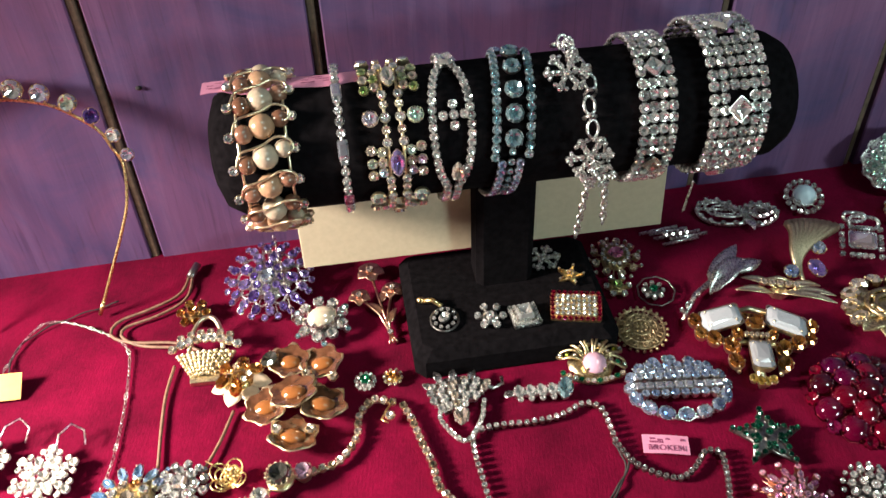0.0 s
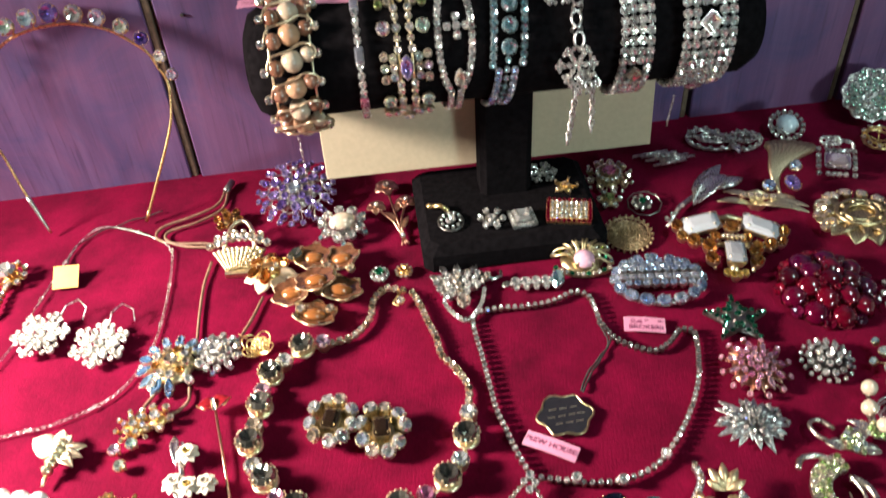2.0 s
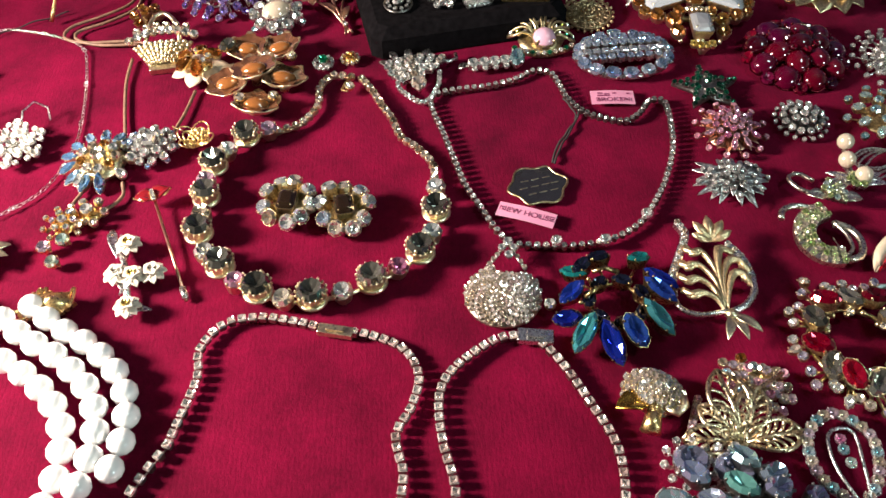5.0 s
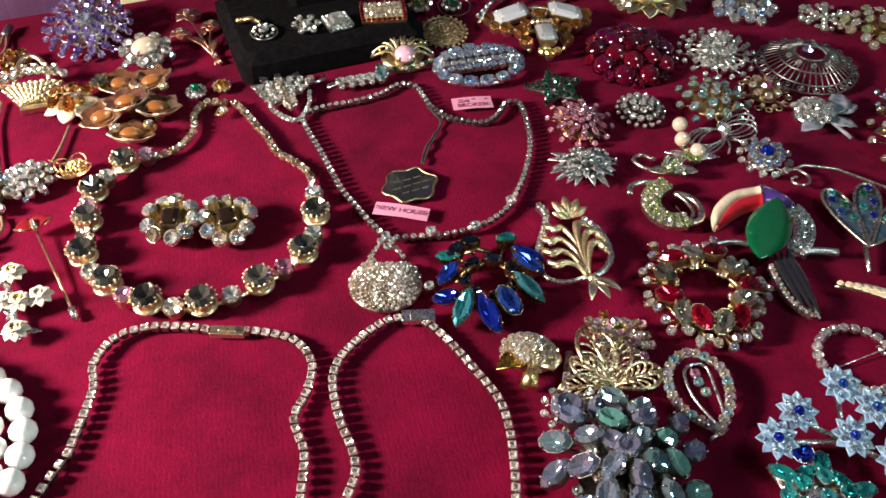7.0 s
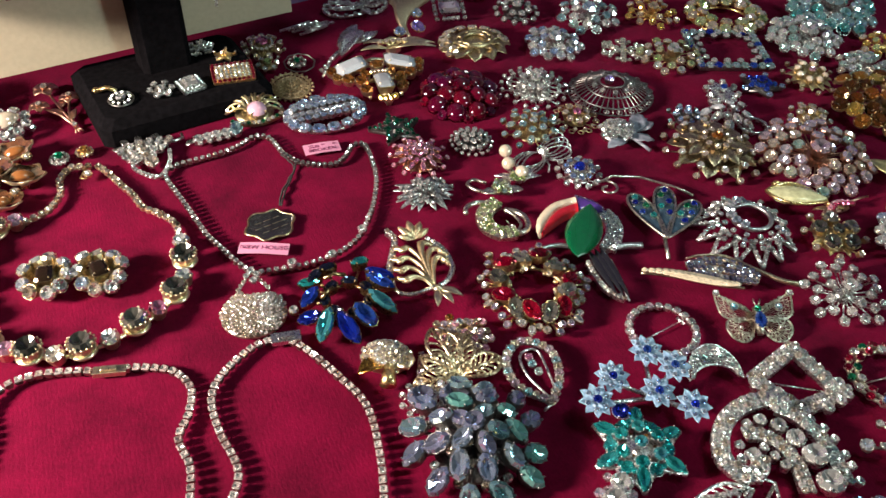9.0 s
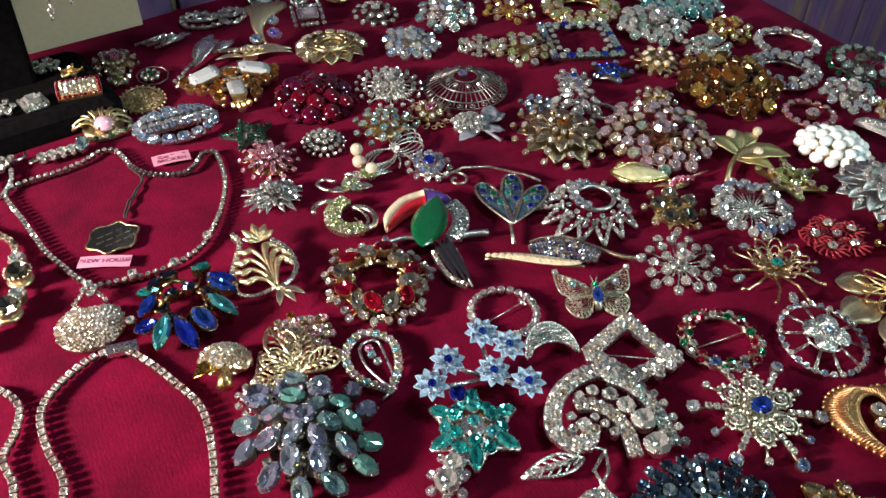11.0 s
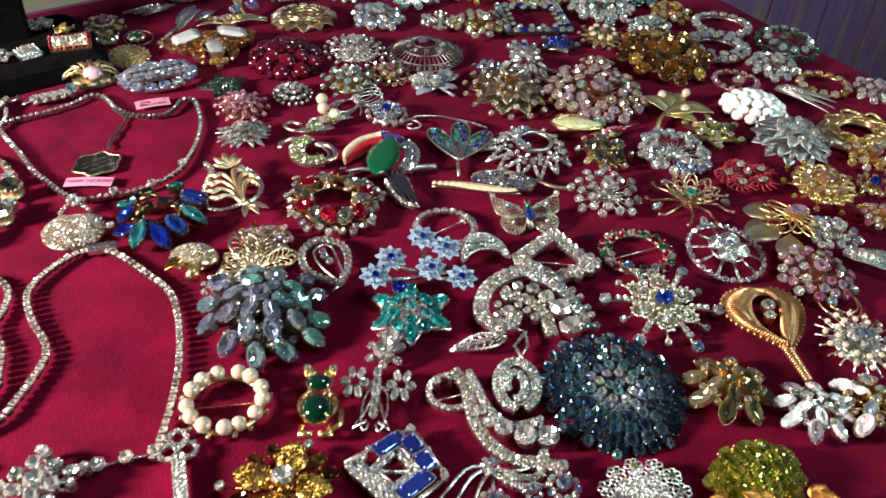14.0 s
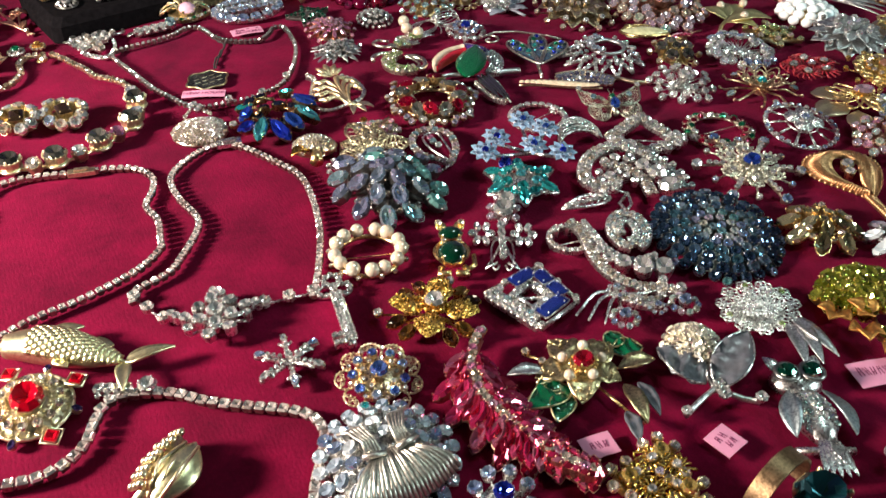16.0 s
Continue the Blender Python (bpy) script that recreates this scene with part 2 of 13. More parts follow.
def board_material(name="violet_painted_board", worn=0.0, pale=1.0):
    """Thin violet paint brushed along the boards, worn to grey, with fine cracks in the grain; pale above 1 stands in
    for missing light.
    """
    m, t, p = nodes_of(name)
    g = t.nodes.new("ShaderNodeTexCoord")
    mp = t.nodes.new("ShaderNodeMapping")
    mp.inputs["Scale"].default_value = (1, 1, 0.045)
    link(t, g.outputs["Object"], mp.inputs["Vector"])
    streak = node(t, "ShaderNodeTexNoise", Scale=110.0, Detail=6.0, Roughness=0.65)
    crack = node(t, "ShaderNodeTexNoise", Scale=420.0, Detail=2.0)
    blot = node(t, "ShaderNodeTexNoise", Scale=14.0, Detail=8.0, Roughness=0.68, Distortion=0.8)
    link(t, mp.outputs[0], streak.inputs["Vector"])
    link(t, mp.outputs[0], crack.inputs["Vector"])
    link(t, g.outputs["Object"], blot.inputs["Vector"])
    a = ramp(t, streak.outputs["Fac"], [(at_, tuple(v * pale for v in c)) for at_, c in ((0.30, (0.052, 0.026, 0.078)), (0.5, (0.104, 0.052, 0.138)), (0.72, (0.178, 0.106, 0.222)))])
    b_ = ramp(t, blot.outputs["Fac"], [(0.36, (0.046, 0.040, 0.126)), (0.6, (0.142, 0.056, 0.136))])
    mix = t.nodes.new("ShaderNodeMixRGB")
    mix.inputs[0].default_value = 0.62
    link(t, a, mix.inputs[1])
    link(t, b_, mix.inputs[2])
    cut = t.nodes.new("ShaderNodeMixRGB")
    cut.blend_type = "MULTIPLY"
    cut.inputs[0].default_value = 0.3
    link(t, mix.outputs[0], cut.inputs[1])
    link(t, ramp(t, crack.outputs["Fac"], [(0.30, (0.25, 0.2, 0.3)), (0.40, (1, 1, 1))]), cut.inputs[2])
    # paint rubbed through to ochre wood, in long streaks
    rub = node(t, "ShaderNodeTexNoise", Scale=26.0, Detail=4.0, Roughness=0.6)
    tall = t.nodes.new("ShaderNodeMapping")
    tall.inputs["Scale"].default_value = (1, 1, 0.22)
    link(t, g.outputs["Object"], tall.inputs["Vector"])
    link(t, tall.outputs[0], rub.inputs["Vector"])
    bare = t.nodes.new("ShaderNodeMixRGB")
    bare.inputs[2].default_value = (0.24, 0.17, 0.06, 1)
    link(t, ramp(t, rub.outputs["Fac"], [(0.52, (0, 0, 0)), (0.66, (worn, worn, worn))]), bare.inputs[0])
    link(t, cut.outputs[0], bare.inputs[1])
    link(t, bare.outputs[0], p.inputs["Base Color"])
    p.inputs["Roughness"].default_value = 0.62
    bump = node(t, "ShaderNodeBump", Strength=0.25, Distance=0.001)
    link(t, streak.outputs["Fac"], bump.inputs["Height"])
    link(t, bump.outputs[0], p.inputs["Normal"])
    return m


CLOTH, BOARD = cloth_material(), board_material()
# Far boards: rubbed paint, and colour lifted to make up for weak lamp light.
WORNLITBOARD = board_material("worn_lightened_violet_board", 0.75, 1.9)
STRIPWOOD = glossy("olive_brown_wood", (0.105, 0.070, 0.045), 0.7, 0.0, 0.3)
RAWWOOD = glossy("bare_brown_wood", (0.13, 0.085, 0.055), 0.8, 0.0, 0.4)
# Pale plaster of the unseen room shell, raised for bounced light.
PLASTER = glossy("dull_plaster", (0.66, 0.64, 0.62), 0.9, 0.0, 0.06)
FLOORM = glossy("dark_floor_boards", (0.09, 0.06, 0.045), 0.6, 0.1, 0.3)

# ---- tools for building: meshes gathered part by part ----
Z = Vector((0, 0, 1))


def outline(kind, n):
    """Half-width outline of a cut stone, longer way along x, in the unit square."""
    pts = []
    for i in range(n):
        a = 2 * math.pi * i / n
        c, s = math.cos(a), math.sin(a)
        if kind in ("square", "emerald"):
            cut = 0.40 if kind == "square" else 0.33
            k = 1 / max(abs(c), abs(s), (abs(c) + abs(s)) / (2 - cut))
            pts.append((0.5 * c * k, 0.5 * s * k))
        elif kind == "marquise":
            pts.append((0.5 * c, 0.5 * s * (abs(s) ** 0.45)))
        elif kind == "pear":
            pts.append((0.5 * c, 0.5 * s * (1 - 0.55 * max(0, c)) if c > 0 else 0.5 * s))
        else:
            pts.append((0.5 * c, 0.5 * s))
    return pts


def cut_stone(kind):
    """Verts and faces of a unit cut stone, girdle at z 0.1, table at 0.36."""
    n = {"round": 10, "oval": 10, "marquise": 10, "pear": 10, "square": 8, "emerald": 8}[kind]
    o = outline(kind, n)
    if kind == "square":
        o = [(-0.5, -0.4), (-0.4, -0.5), (0.4, -0.5), (0.5, -0.4), (0.5, 0.4), (0.4, 0.5), (-0.4, 0.5), (-0.5, 0.4)]
    if kind == "emerald":
        o = [(-0.5, -0.3), (-0.4, -0.5), (0.4, -0.5), (0.5, -0.3), (0.5, 0.3), (0.4, 0.5), (-0.4, 0.5), (-0.5, 0.3)]
    if kind == "emerald":
        # step cut: two bevels and a table split into four slightly tilted facets
        v, f = [], []
        for k, z in ((0.8, 0.0), (1.0, 0.12), (0.80, 0.24), (0.56, 0.31)):
            v += [(x * k, y * k, z + (0.02 if k < 0.6 and i % 4 < 2 else 0)) for i, (x, y) in enumerate(o)]
        v.append((0, 0, 0.335))
        for r in range(3):
            f += [(r * n + i, r * n + (i + 1) % n, (r + 1) * n + (i + 1) % n, (r + 1) * n + i) for i in range(n)]
        f += [(3 * n + i, 3 * n + (i + 1) % n, 4 * n) for i in range(n)]
        f.append(tuple(range(n - 1, -1, -1)))
        return np.array(v), f
    # outer wall, girdle, crown edge, then the foil back seen as a sunk star
    v = [(x * 0.8, y * 0.8, 0) for x, y in o] + [(x, y, 0.12) for x, y in o] + [(x * 0.74, y * 0.74, 0.34) for x, y in o]
    for i in range(n):
        (x, y), (u, w) = o[i], o[(i + 1) % n]
        v.append(((x + u) * 0.22, (y + w) * 0.22, 0.20 + (0.05 if i % 2 else 0.0)))
    v.append((0, 0, 0.07))
    f = []
    for i in range(n):
        j, h = (i + 1) % n, (i - 1) % n
        f.append((i, j, n + j, n + i))
        f += [(n + i, n + j, 2 * n + j), (n + i, 2 * n + j, 2 * n + i)] if i % 2 else [(n + i, n + j, 2 * n + i), (n + j, 2 * n + j, 2 * n + i)]
        f.append((2 * n + i, 2 * n + j, 3 * n + i))
        f.append((2 * n + i, 3 * n + i, 3 * n + h))
        f.append((3 * n + h, 3 * n + i, 4 * n))
    f.append(tuple(range(n - 1, -1, -1)))
    return np.array(v), f


def ball_shape(seg=10, rings=6, lower=-1.0):
    v, f = [], []
    for j in range(rings + 1):
        b = math.asin(lower) + (math.pi / 2 - math.asin(lower)) * j / rings
        for i in range(seg):
            a = 2 * math.pi * i / seg
            v.append((0.5 * math.cos(b) * math.cos(a), 0.5 * math.cos(b) * math.sin(a), 0.5 * math.sin(b)))
    for j in range(rings):
        for i in range(seg):
            k = (i + 1) % seg
            f.append((j * seg + i, j * seg + k, (j + 1) * seg + k, (j + 1) * seg + i))
    f.append(tuple(range(seg - 1, -1, -1)))
    return np.array(v), f


SHAPES = {k: cut_stone(k) for k in ("round", "oval", "marquise", "pear", "square", "emerald")}
SHAPES["dome"] = ball_shape(12, 4, 0.0)
SHAPES["bead"] = ball_shape(12, 8, -0.98)
SHAPES["grain"] = ball_shape(6, 3, -0.9)
SMOOTH = {"dome", "bead", "grain"}
STONES = {}


class Gather:
    """Collects the pieces of one mesh."""

    def __init__(self):
        self.v, self.f, self.s, self.k, self.cuts = [], [], [], 0, []

    def add(self, v, f, smooth=True):
        v = np.asarray([tuple(p) for p in v], float)
        self.cuts.append((self.k, len(self.f)))
        self.v.append(v)
        self.f += [tuple(i + self.k for i in q) for q in f]
        self.s += [smooth] * len(f)
        self.k += len(v)
        return self

    def put(self, kind, m, size):
        """One of the unit shapes, scaled, at the pose m."""
        v, f = SHAPES[kind]
        r = np.array(m.to_3x3())
        return self.add((v * np.array(size)) @ r.T + np.array(m.translation), f, kind in SMOOTH)

    def tube(self, pts, r, n=6, closed=False, taper=None):
        pts = [Vector(p) for p in pts]
        k, v, f = len(pts), [], []
        up = None
        for i, p in enumerate(pts):
            a = pts[(i - 1) % k] if closed or i else p
            b = pts[(i + 1) % k] if closed or i < k - 1 else p
            d = (b - a).normalized() if (b - a).length > 1e-9 else Z
            if up is None:
                up = Z if abs(d.z) < 0.9 else Vector((1, 0, 0))
            side = d.cross(up)
            side = side.normalized() if side.length > 1e-6 else Vector((1, 0, 0))
            up = side.cross(d).normalized()
            w = r * (taper[0] + (taper[1] - taper[0]) * i / (k - 1) if taper else 1)
            for j in range(n):
                c = 2 * math.pi * j / n
                v.append(p + (side * math.cos(c) + up * math.sin(c)) * w)
        for i in range(k if closed else k - 1):
            for j in range(n):
                a, b = i * n, ((i + 1) % k) * n
                f.append((a + j, a + (j + 1) % n, b + (j + 1) % n, b + j))
        if not closed:
            f += [tuple(range(n - 1, -1, -1)), tuple(range((k - 1) * n, k * n))]
        return self.add(v, f)

    def cup(self, m, sx, sy, h, kind="round", n=10):
        """An open bezel under a stone, with a beaded rim of claws."""
        if kind in ("square", "emerald"):
            o = [(-0.5, -0.42), (-0.42, -0.5), (0.42, -0.5), (0.5, -0.42), (0.5, 0.42), (0.42, 0.5), (-0.42, 0.5), (-0.5, 0.42)]
            n = 8
        else:
            o = outline(kind if kind in ("marquise", "pear") else "round", n)
        v = []
        for s, z in ((0.78, -h), (1.01, 0.0), (1.045, 0.10 * min(sx, sy)), (0.96, 0.10 * min(sx, sy))):
            v += [(x * s * sx, y * s * sy, z) for x, y in o]
        f = [(r * n + i, r * n + (i + 1) % n, (r + 1) * n + (i + 1) % n, (r + 1) * n + i) for r in range(3) for i in range(n)]
        f.append(tuple(range(n - 1, -1, -1)))
        r = np.array(m.to_3x3())
        self.add(np.array(v) @ r.T + np.array(m.translation), f, False)
        w = 0.13 * min(sx, sy)
        for i in range(4):
            a = math.pi / 4 + i * math.pi / 2
            q = m @ Matrix.Translation((0.47 * sx * math.cos(a), 0.47 * sy * math.sin(a), 0.18 * min(sx, sy)))
            self.put("grain", q, (w, w, w * 1.6))
        return self

    def blade(self, m, length, width, rise=0.15, thick=0.0006, fold=0.15, blunt=0.6, n=7, wave=0.0):
        """A leaf or petal from the pose's origin along its x, arched, creased along the middle."""
        v, f = [], []
        for lay in (0, 1):
            for i in range(n + 1):
                s = i / n
                w = width * 0.5 * (math.sin(math.pi * min(1, max(0, s)) ** blunt) ** 0.8 if 0 < s < 1 else 0.04)
                z = length * rise * math.sin(math.pi * s * 0.8)
                for c in (-1, -0.5, 0, 0.5, 1):
                    lift = fold * w * abs(c) + wave * w * math.sin(s * 18 + c * 2)
                    v.append((length * s, w * c, z + lift + (thick if lay else 0)))
        k = (n + 1) * 5
        for i in range(n):
            for j in range(4):
                a = i * 5 + j
                f.append((a, a + 5, a + 6, a + 1))
                f.append((k + a, k + a + 1, k + a + 6, k + a + 5))
            for j in (0, 4):
                a = i * 5 + j
                f.append((a, a + 5, k + a + 5, k + a) if j else (a, k + a, k + a + 5, a + 5))
        r = np.array(m.to_3x3())
        return self.add(np.array(v) @ r.T + np.array(m.translation), f)

    def plate(self, m, pts, thick, bulge=0.0):
        """A flat cut-out with an outline of points round its middle."""
        n = len(pts)
        cx, cy = sum(p[0] for p in pts) / n, sum(p[1] for p in pts) / n
        v = [(x, y, 0) for x, y in pts] + [(x, y, thick) for x, y in pts]
        v += [(cx + (x - cx) * 0.6, cy + (y - cy) * 0.6, thick + bulge * 0.7) for x, y in pts] + [(cx, cy, thick + bulge)]
        f = [(i, (i + 1) % n, n + (i + 1) % n, n + i) for i in range(n)]
        f += [(n + i, n + (i + 1) % n, 2 * n + (i + 1) % n, 2 * n + i) for i in range(n)]
        f += [(2 * n + i, 2 * n + (i + 1) % n, 3 * n) for i in range(n)]
        f.append(tuple(range(n - 1, -1, -1)))
        r = np.array(m.to_3x3())
        return self.add(np.array(v) @ r.T + np.array(m.translation), f, bulge > 0)

    def box(self, m, x, y, z, r=0.0):
        """A box with its base at the pose's origin and its upright edges cut by r."""
        a, b = x / 2, y / 2
        r = r or min(a, b) * 0.08
        o = [(-a, -b + r), (-a + r, -b), (a - r, -b), (a, -b + r), (a, b - r), (a - r, b), (-a + r, b), (-a, b - r)]
        e = min(r, z * 0.3)
        v = [(p, q, 0) for p, q in o] + [(p, q, z - e) for p, q in o]
        v += [(p * (1 - e / a), q * (1 - e / b), z) for p, q in o]
        f = [(i + k, (i + 1) % 8 + k, (i + 1) % 8 + 8 + k, i + 8 + k) for k in (0, 8) for i in range(8)]
        f += [tuple(range(7, -1, -1)), tuple(range(16, 24))]
        rr = np.array(m.to_3x3())
        return self.add(np.array(v) @ rr.T + np.array(m.translation), f, False)

    def mesh(self, name):
        me = bpy.data.meshes.new(name)
        v = np.concatenate(self.v) if self.v else np.zeros((0, 3))
        me.from_pydata([tuple(p) for p in v], [], self.f)
        me.polygons.foreach_set("use_smooth", self.s)
        me.update()
        return me


def part(name, g, material, parent, label="", kind=""):
    """Links what g gathered as ONE mesh object under a thing or a part."""
    me = g.mesh(name)
    me.materials.append(material)
    ob = new(name, me)
    ob.parent = parent
    return tagged(ob, label=label, kind=kind)


def part_each(name, g, material, parent, label=""):
    """Links each piece that g gathered as an object of its own."""
    ends = g.cuts[1:] + [(g.k, len(g.f))]
    for i, ((k, a), (_, b)) in enumerate(zip(g.cuts, ends)):
        one = Gather()
        one.v, one.f, one.s = [g.v[i]], [tuple(j - k for j in q) for q in g.f[a:b]], g.s[a:b]
        part(name, one, material, parent, label)


def thing(name, label, category, m, group="", kind=""):
    ob = new(name)
    ob.empty_display_size = 0.005
    ob.matrix_basis = m
    return tagged(ob, label=label, category=category, group=group, kind=kind)


def stone(parent, kind, material, m, sx, sy, high=None, name="stone"):
    """A single stone; alike stones share one mesh."""
    key = (kind, material.name)
    if key not in STONES:
        g = Gather().add(*SHAPES[kind], kind in SMOOTH)
        me = g.mesh(kind)
        me.materials.append(material)
        STONES[key] = me
    ob = new(name, STONES[key])
    ob.parent = parent
    h = high or (min(sx, sy) if kind != "dome" else min(sx, sy) * 0.9)
    ob.matrix_basis = m @ Matrix.Diagonal((sx, sy, h, 1))
    return ob


def facing(p, normal, along):
    """A pose at p, z along the normal, x nearest to along."""
    n = Vector(normal).normalized()
    x = Vector(along) - n * n.dot(Vector(along))
    x = x.normalized() if x.length > 1e-6 else n.orthogonal().normalized()
    y = n.cross(x)
    m = Matrix((x, y, n)).transposed().to_4x4()
    m.translation = p
    return m


def spline(pts, n, closed=False):
    """n even steps along a smooth line through a few points."""
    P = [Vector(p) if len(p) == 3 else Vector((p[0], p[1], 0)) for p in pts]
    k = len(P)
    fine = []
    for i in range(k if closed else k - 1):
        a = P[(i - 1) % k] if closed or i else P[0] * 2 - P[1]
        b, c = P[i], P[(i + 1) % k]
        d = P[(i + 2) % k] if closed or i < k - 2 else c * 2 - b
        for j in range(24):
            u = j / 24
            fine.append(0.5 * (2 * b + (c - a) * u + (2 * a - 5 * b + 4 * c - d) * u * u + (3 * b - a - 3 * c + d) * u ** 3))
    fine.append(P[0].copy() if closed else P[-1].copy())
    lengths = [0.0]
    for a, b in zip(fine, fine[1:]):
        lengths.append(lengths[-1] + (b - a).length)
    out, j, total = [], 0, lengths[-1]
    for i in range(n):
        want = total * i / (n if closed else max(1, n - 1))
        while j < len(lengths) - 2 and lengths[j + 1] < want:
            j += 1
        u = (want - lengths[j]) / max(1e-9, lengths[j + 1] - lengths[j])
        out.append(fine[j].lerp(fine[j + 1], min(1, max(0, u))))
    return out, total


def ring_points(rx, ry, z, n, a0=0, a1=360):
    full = abs(a1 - a0) >= 360
    return [Vector((rx * math.cos(a), ry * math.sin(a), z)) for a in (radians(a0 + (a1 - a0) * i / (n if full else n - 1)) for i in range(n))]


def at(x, y, z=0.0, turn=0.0, rx=0.0, ry=0.0):
    return pose(x, y, z, rx, ry, turn)


def set_stone(g, parent, kind, material, m, sx, sy, deep=0.0015, name="stone"):
    """A stone in its bezel: the bezel goes into the setting g."""
    if kind in ("dome", "bead"):
        if kind == "dome":
            g.cup(m, sx, sy, deep)
        return stone(parent, kind, material, m, sx, sy, name="pearl" if material in (PEARL, MILK) else "cabochon")
    g.cup(m, sx, sy, deep, kind)
    return stone(parent, kind, material, m, sx, sy, name=name)


def rosette(label, x, y, R, rings, metal_=None, turn=0.0, squash=1.0, tilt=7.0, name="brooch", category="brooch", plate=0.5, wires=True, base=0.0, group=""):
    """A radial brooch. rings: (count, radius, cut, stone, length, width, height, phase), all in units of R but the count;
    the stones of a ring point outwards. A cut starting with + is a bed of tiny stones, joined."""
    metal_ = metal_ or SILVER
    rings = [(c, r, k, m, sx, sy, z * 1.25, ph) for c, r, k, m, sx, sy, z, ph in rings]
    t = thing(name, label, category, at(x, y, base + R * 0.6 * math.sin(radians(tilt)), 0, tilt) @ pose(0, 0, 0, 0, 0, turn), group)
    g, beds = Gather(), {}
    if plate:
        g.plate(Matrix.Translation((0, 0, 0.0012)), [(R * plate * math.cos(a) * (1 + 0.06 * math.cos(5 * a)), R * plate * squash * math.sin(a) * (1 + 0.06 * math.cos(5 * a))) for a in (2 * math.pi * i / 20 for i in range(20))], 0.0008, 0.0012)
    for count, r, cut, mat, sx, sy, z, ph in rings:
        for i in range(count):
            a = 2 * math.pi * i / count + radians(ph)
            d = Vector((math.cos(a), math.sin(a) * squash, 0))
            p = d * r * R + Vector((0, 0, z * R))
            nrm = Z + d * (0.55 * r)
            m = facing(p, nrm, Vector((math.cos(a), math.sin(a), 0)))
            m = m @ pose(0, 0, 0, random.uniform(-7, 7), random.uniform(-7, 7), random.uniform(-4, 4))
            if cut == "petal":
                g.blade(facing(d * r * R * 0.25 + Vector((0, 0, z * R)), Z + d * 0.1, d), sx * R, sy * R, 0.12, fold=0.25, blunt=1.25 if sy > 0.5 * sx else 0.8)
                continue
            if cut == "ray":
                g.tube([d * 0.1 * R + Z * z * R, d * r * R + Z * z * R * 0.7], sy * R, 5)
                g.put("grain", Matrix.Translation(d * r * R + Z * z * R * 0.7), (sx * R,) * 3)
                continue
            if cut == "loop":
                o = d * r * R + Z * z * R
                g.tube([o + q for q in ring_points(sx * R / 2, sx * R / 2, 0, 9)], sy * R, 4, True)
                continue
            if cut[0] == "+":
                beds.setdefault(mat, Gather()).put(cut[1:], m, (sx * R, sy * R, min(sx, sy) * R))
                g.cup(m, sx * R, sy * R, min(sx, sy) * R * 0.3, "round", 6)
                continue
            set_stone(g, t, cut, mat, m, sx * R, sy * R, min(0.003, max(0.0008, z * R * 0.5)))
            if wires and r > 0.3 and i % 2 == 0:
                g.tube([Z * 0.0016, d * r * R * 0.6 + Z * (z * R * 0.5), p - Z * 0.001], 0.00055, 4)
    # pin bar underneath, which rests on the cloth
    g.tube([(-R * 0.62, 0, 0.0008), (R * 0.62, 0, 0.0008)], 0.0008 if plate else 0.0004, 5)
    part("setting", g, metal_, t)
    for mat, b in beds.items():
        part("stone_bed", b, mat, t, kind="stuff")
    return t


def wreath(label, x, y, R, n, stones, metal_=None, turn=0.0, squash=1.0, size=0.2, cut="round", pin=True, rows=1, tall=0.16, **more):
    """A ring of stones with an open middle and the pin showing across it."""
    metal_ = metal_ or SILVER
    t = thing("brooch", label, "brooch", at(x, y, 0, turn), more.get("group", ""))
    g = Gather()
    for row in range(rows):
        rr = 1 - size * 0.5 - row * size * 0.85
        g.tube(ring_points(R * rr, R * rr * squash, 0.0022, 40), 0.0011, 5, True)
        k = n if row == 0 else int(n * rr)
        for i in range(k):
            a = 2 * math.pi * (i + row * 0.5) / k
            wob = random.uniform(-0.04, 0.04) if more.get("uneven") else 0
            d = Vector((math.cos(a) * (rr + wob), math.sin(a) * squash * (rr + wob), 0))
            mat = stones[i % len(stones)]
            m = facing(d * R + Z * (tall * R * (1 + 0.3 * row)), Z + d * (0.35 - 0.7 * row), d)
            set_stone(g, t, cut, mat, m @ pose(0, 0, 0, random.uniform(-6, 6), random.uniform(-6, 6), 0), size * R, size * R * more.get("narrow", 1.0), 0.0016)
    if pin:
        g.tube([(-R * 0.9, 0.1 * R, 0.0012), (R * 0.85, -0.05 * R, 0.0018)], 0.0004, 5)
        g.tube([(R * 0.7, -0.15 * R, 0.0012), (R * 0.7, 0.1 * R, 0.0022)], 0.001, 5)
    part("setting", g, metal_, t)
    return t


def strand(label, pts, pitch, material, metal_, size, z=0.0032, cut="round", closed=False, name="necklace", category="necklace", every=1):
    """A chain of stones in cups, lying along a smooth line."""
    P, total = spline(pts, 2, closed)
    P, total = spline(pts, max(3, int(total / pitch)), closed)
    o = P[len(P) // 2].copy()
    t = thing(name, label, category, Matrix.Translation((o.x, o.y, 0)))
    g = Gather()
    for i, p in enumerate(P):
        d = (P[(i + 1) % len(P)] - p) if i < len(P) - 1 or closed else p - P[i - 1]
        q = Vector((p.x - o.x, p.y - o.y, z + p.z))
        roll = random.gauss(0, 7)
        m = facing(q, Z, d) @ pose(0, 0, 0, roll, random.gauss(0, 4), 0)
        set_stone(g, t, cut, material, m, size, size, z * 0.75)
    g.tube([Vector((p.x - o.x, p.y - o.y, z * 0.45 + p.z)) for p in P], size * 0.11, 5, closed)
    part("chain", g, metal_, t)
    return t


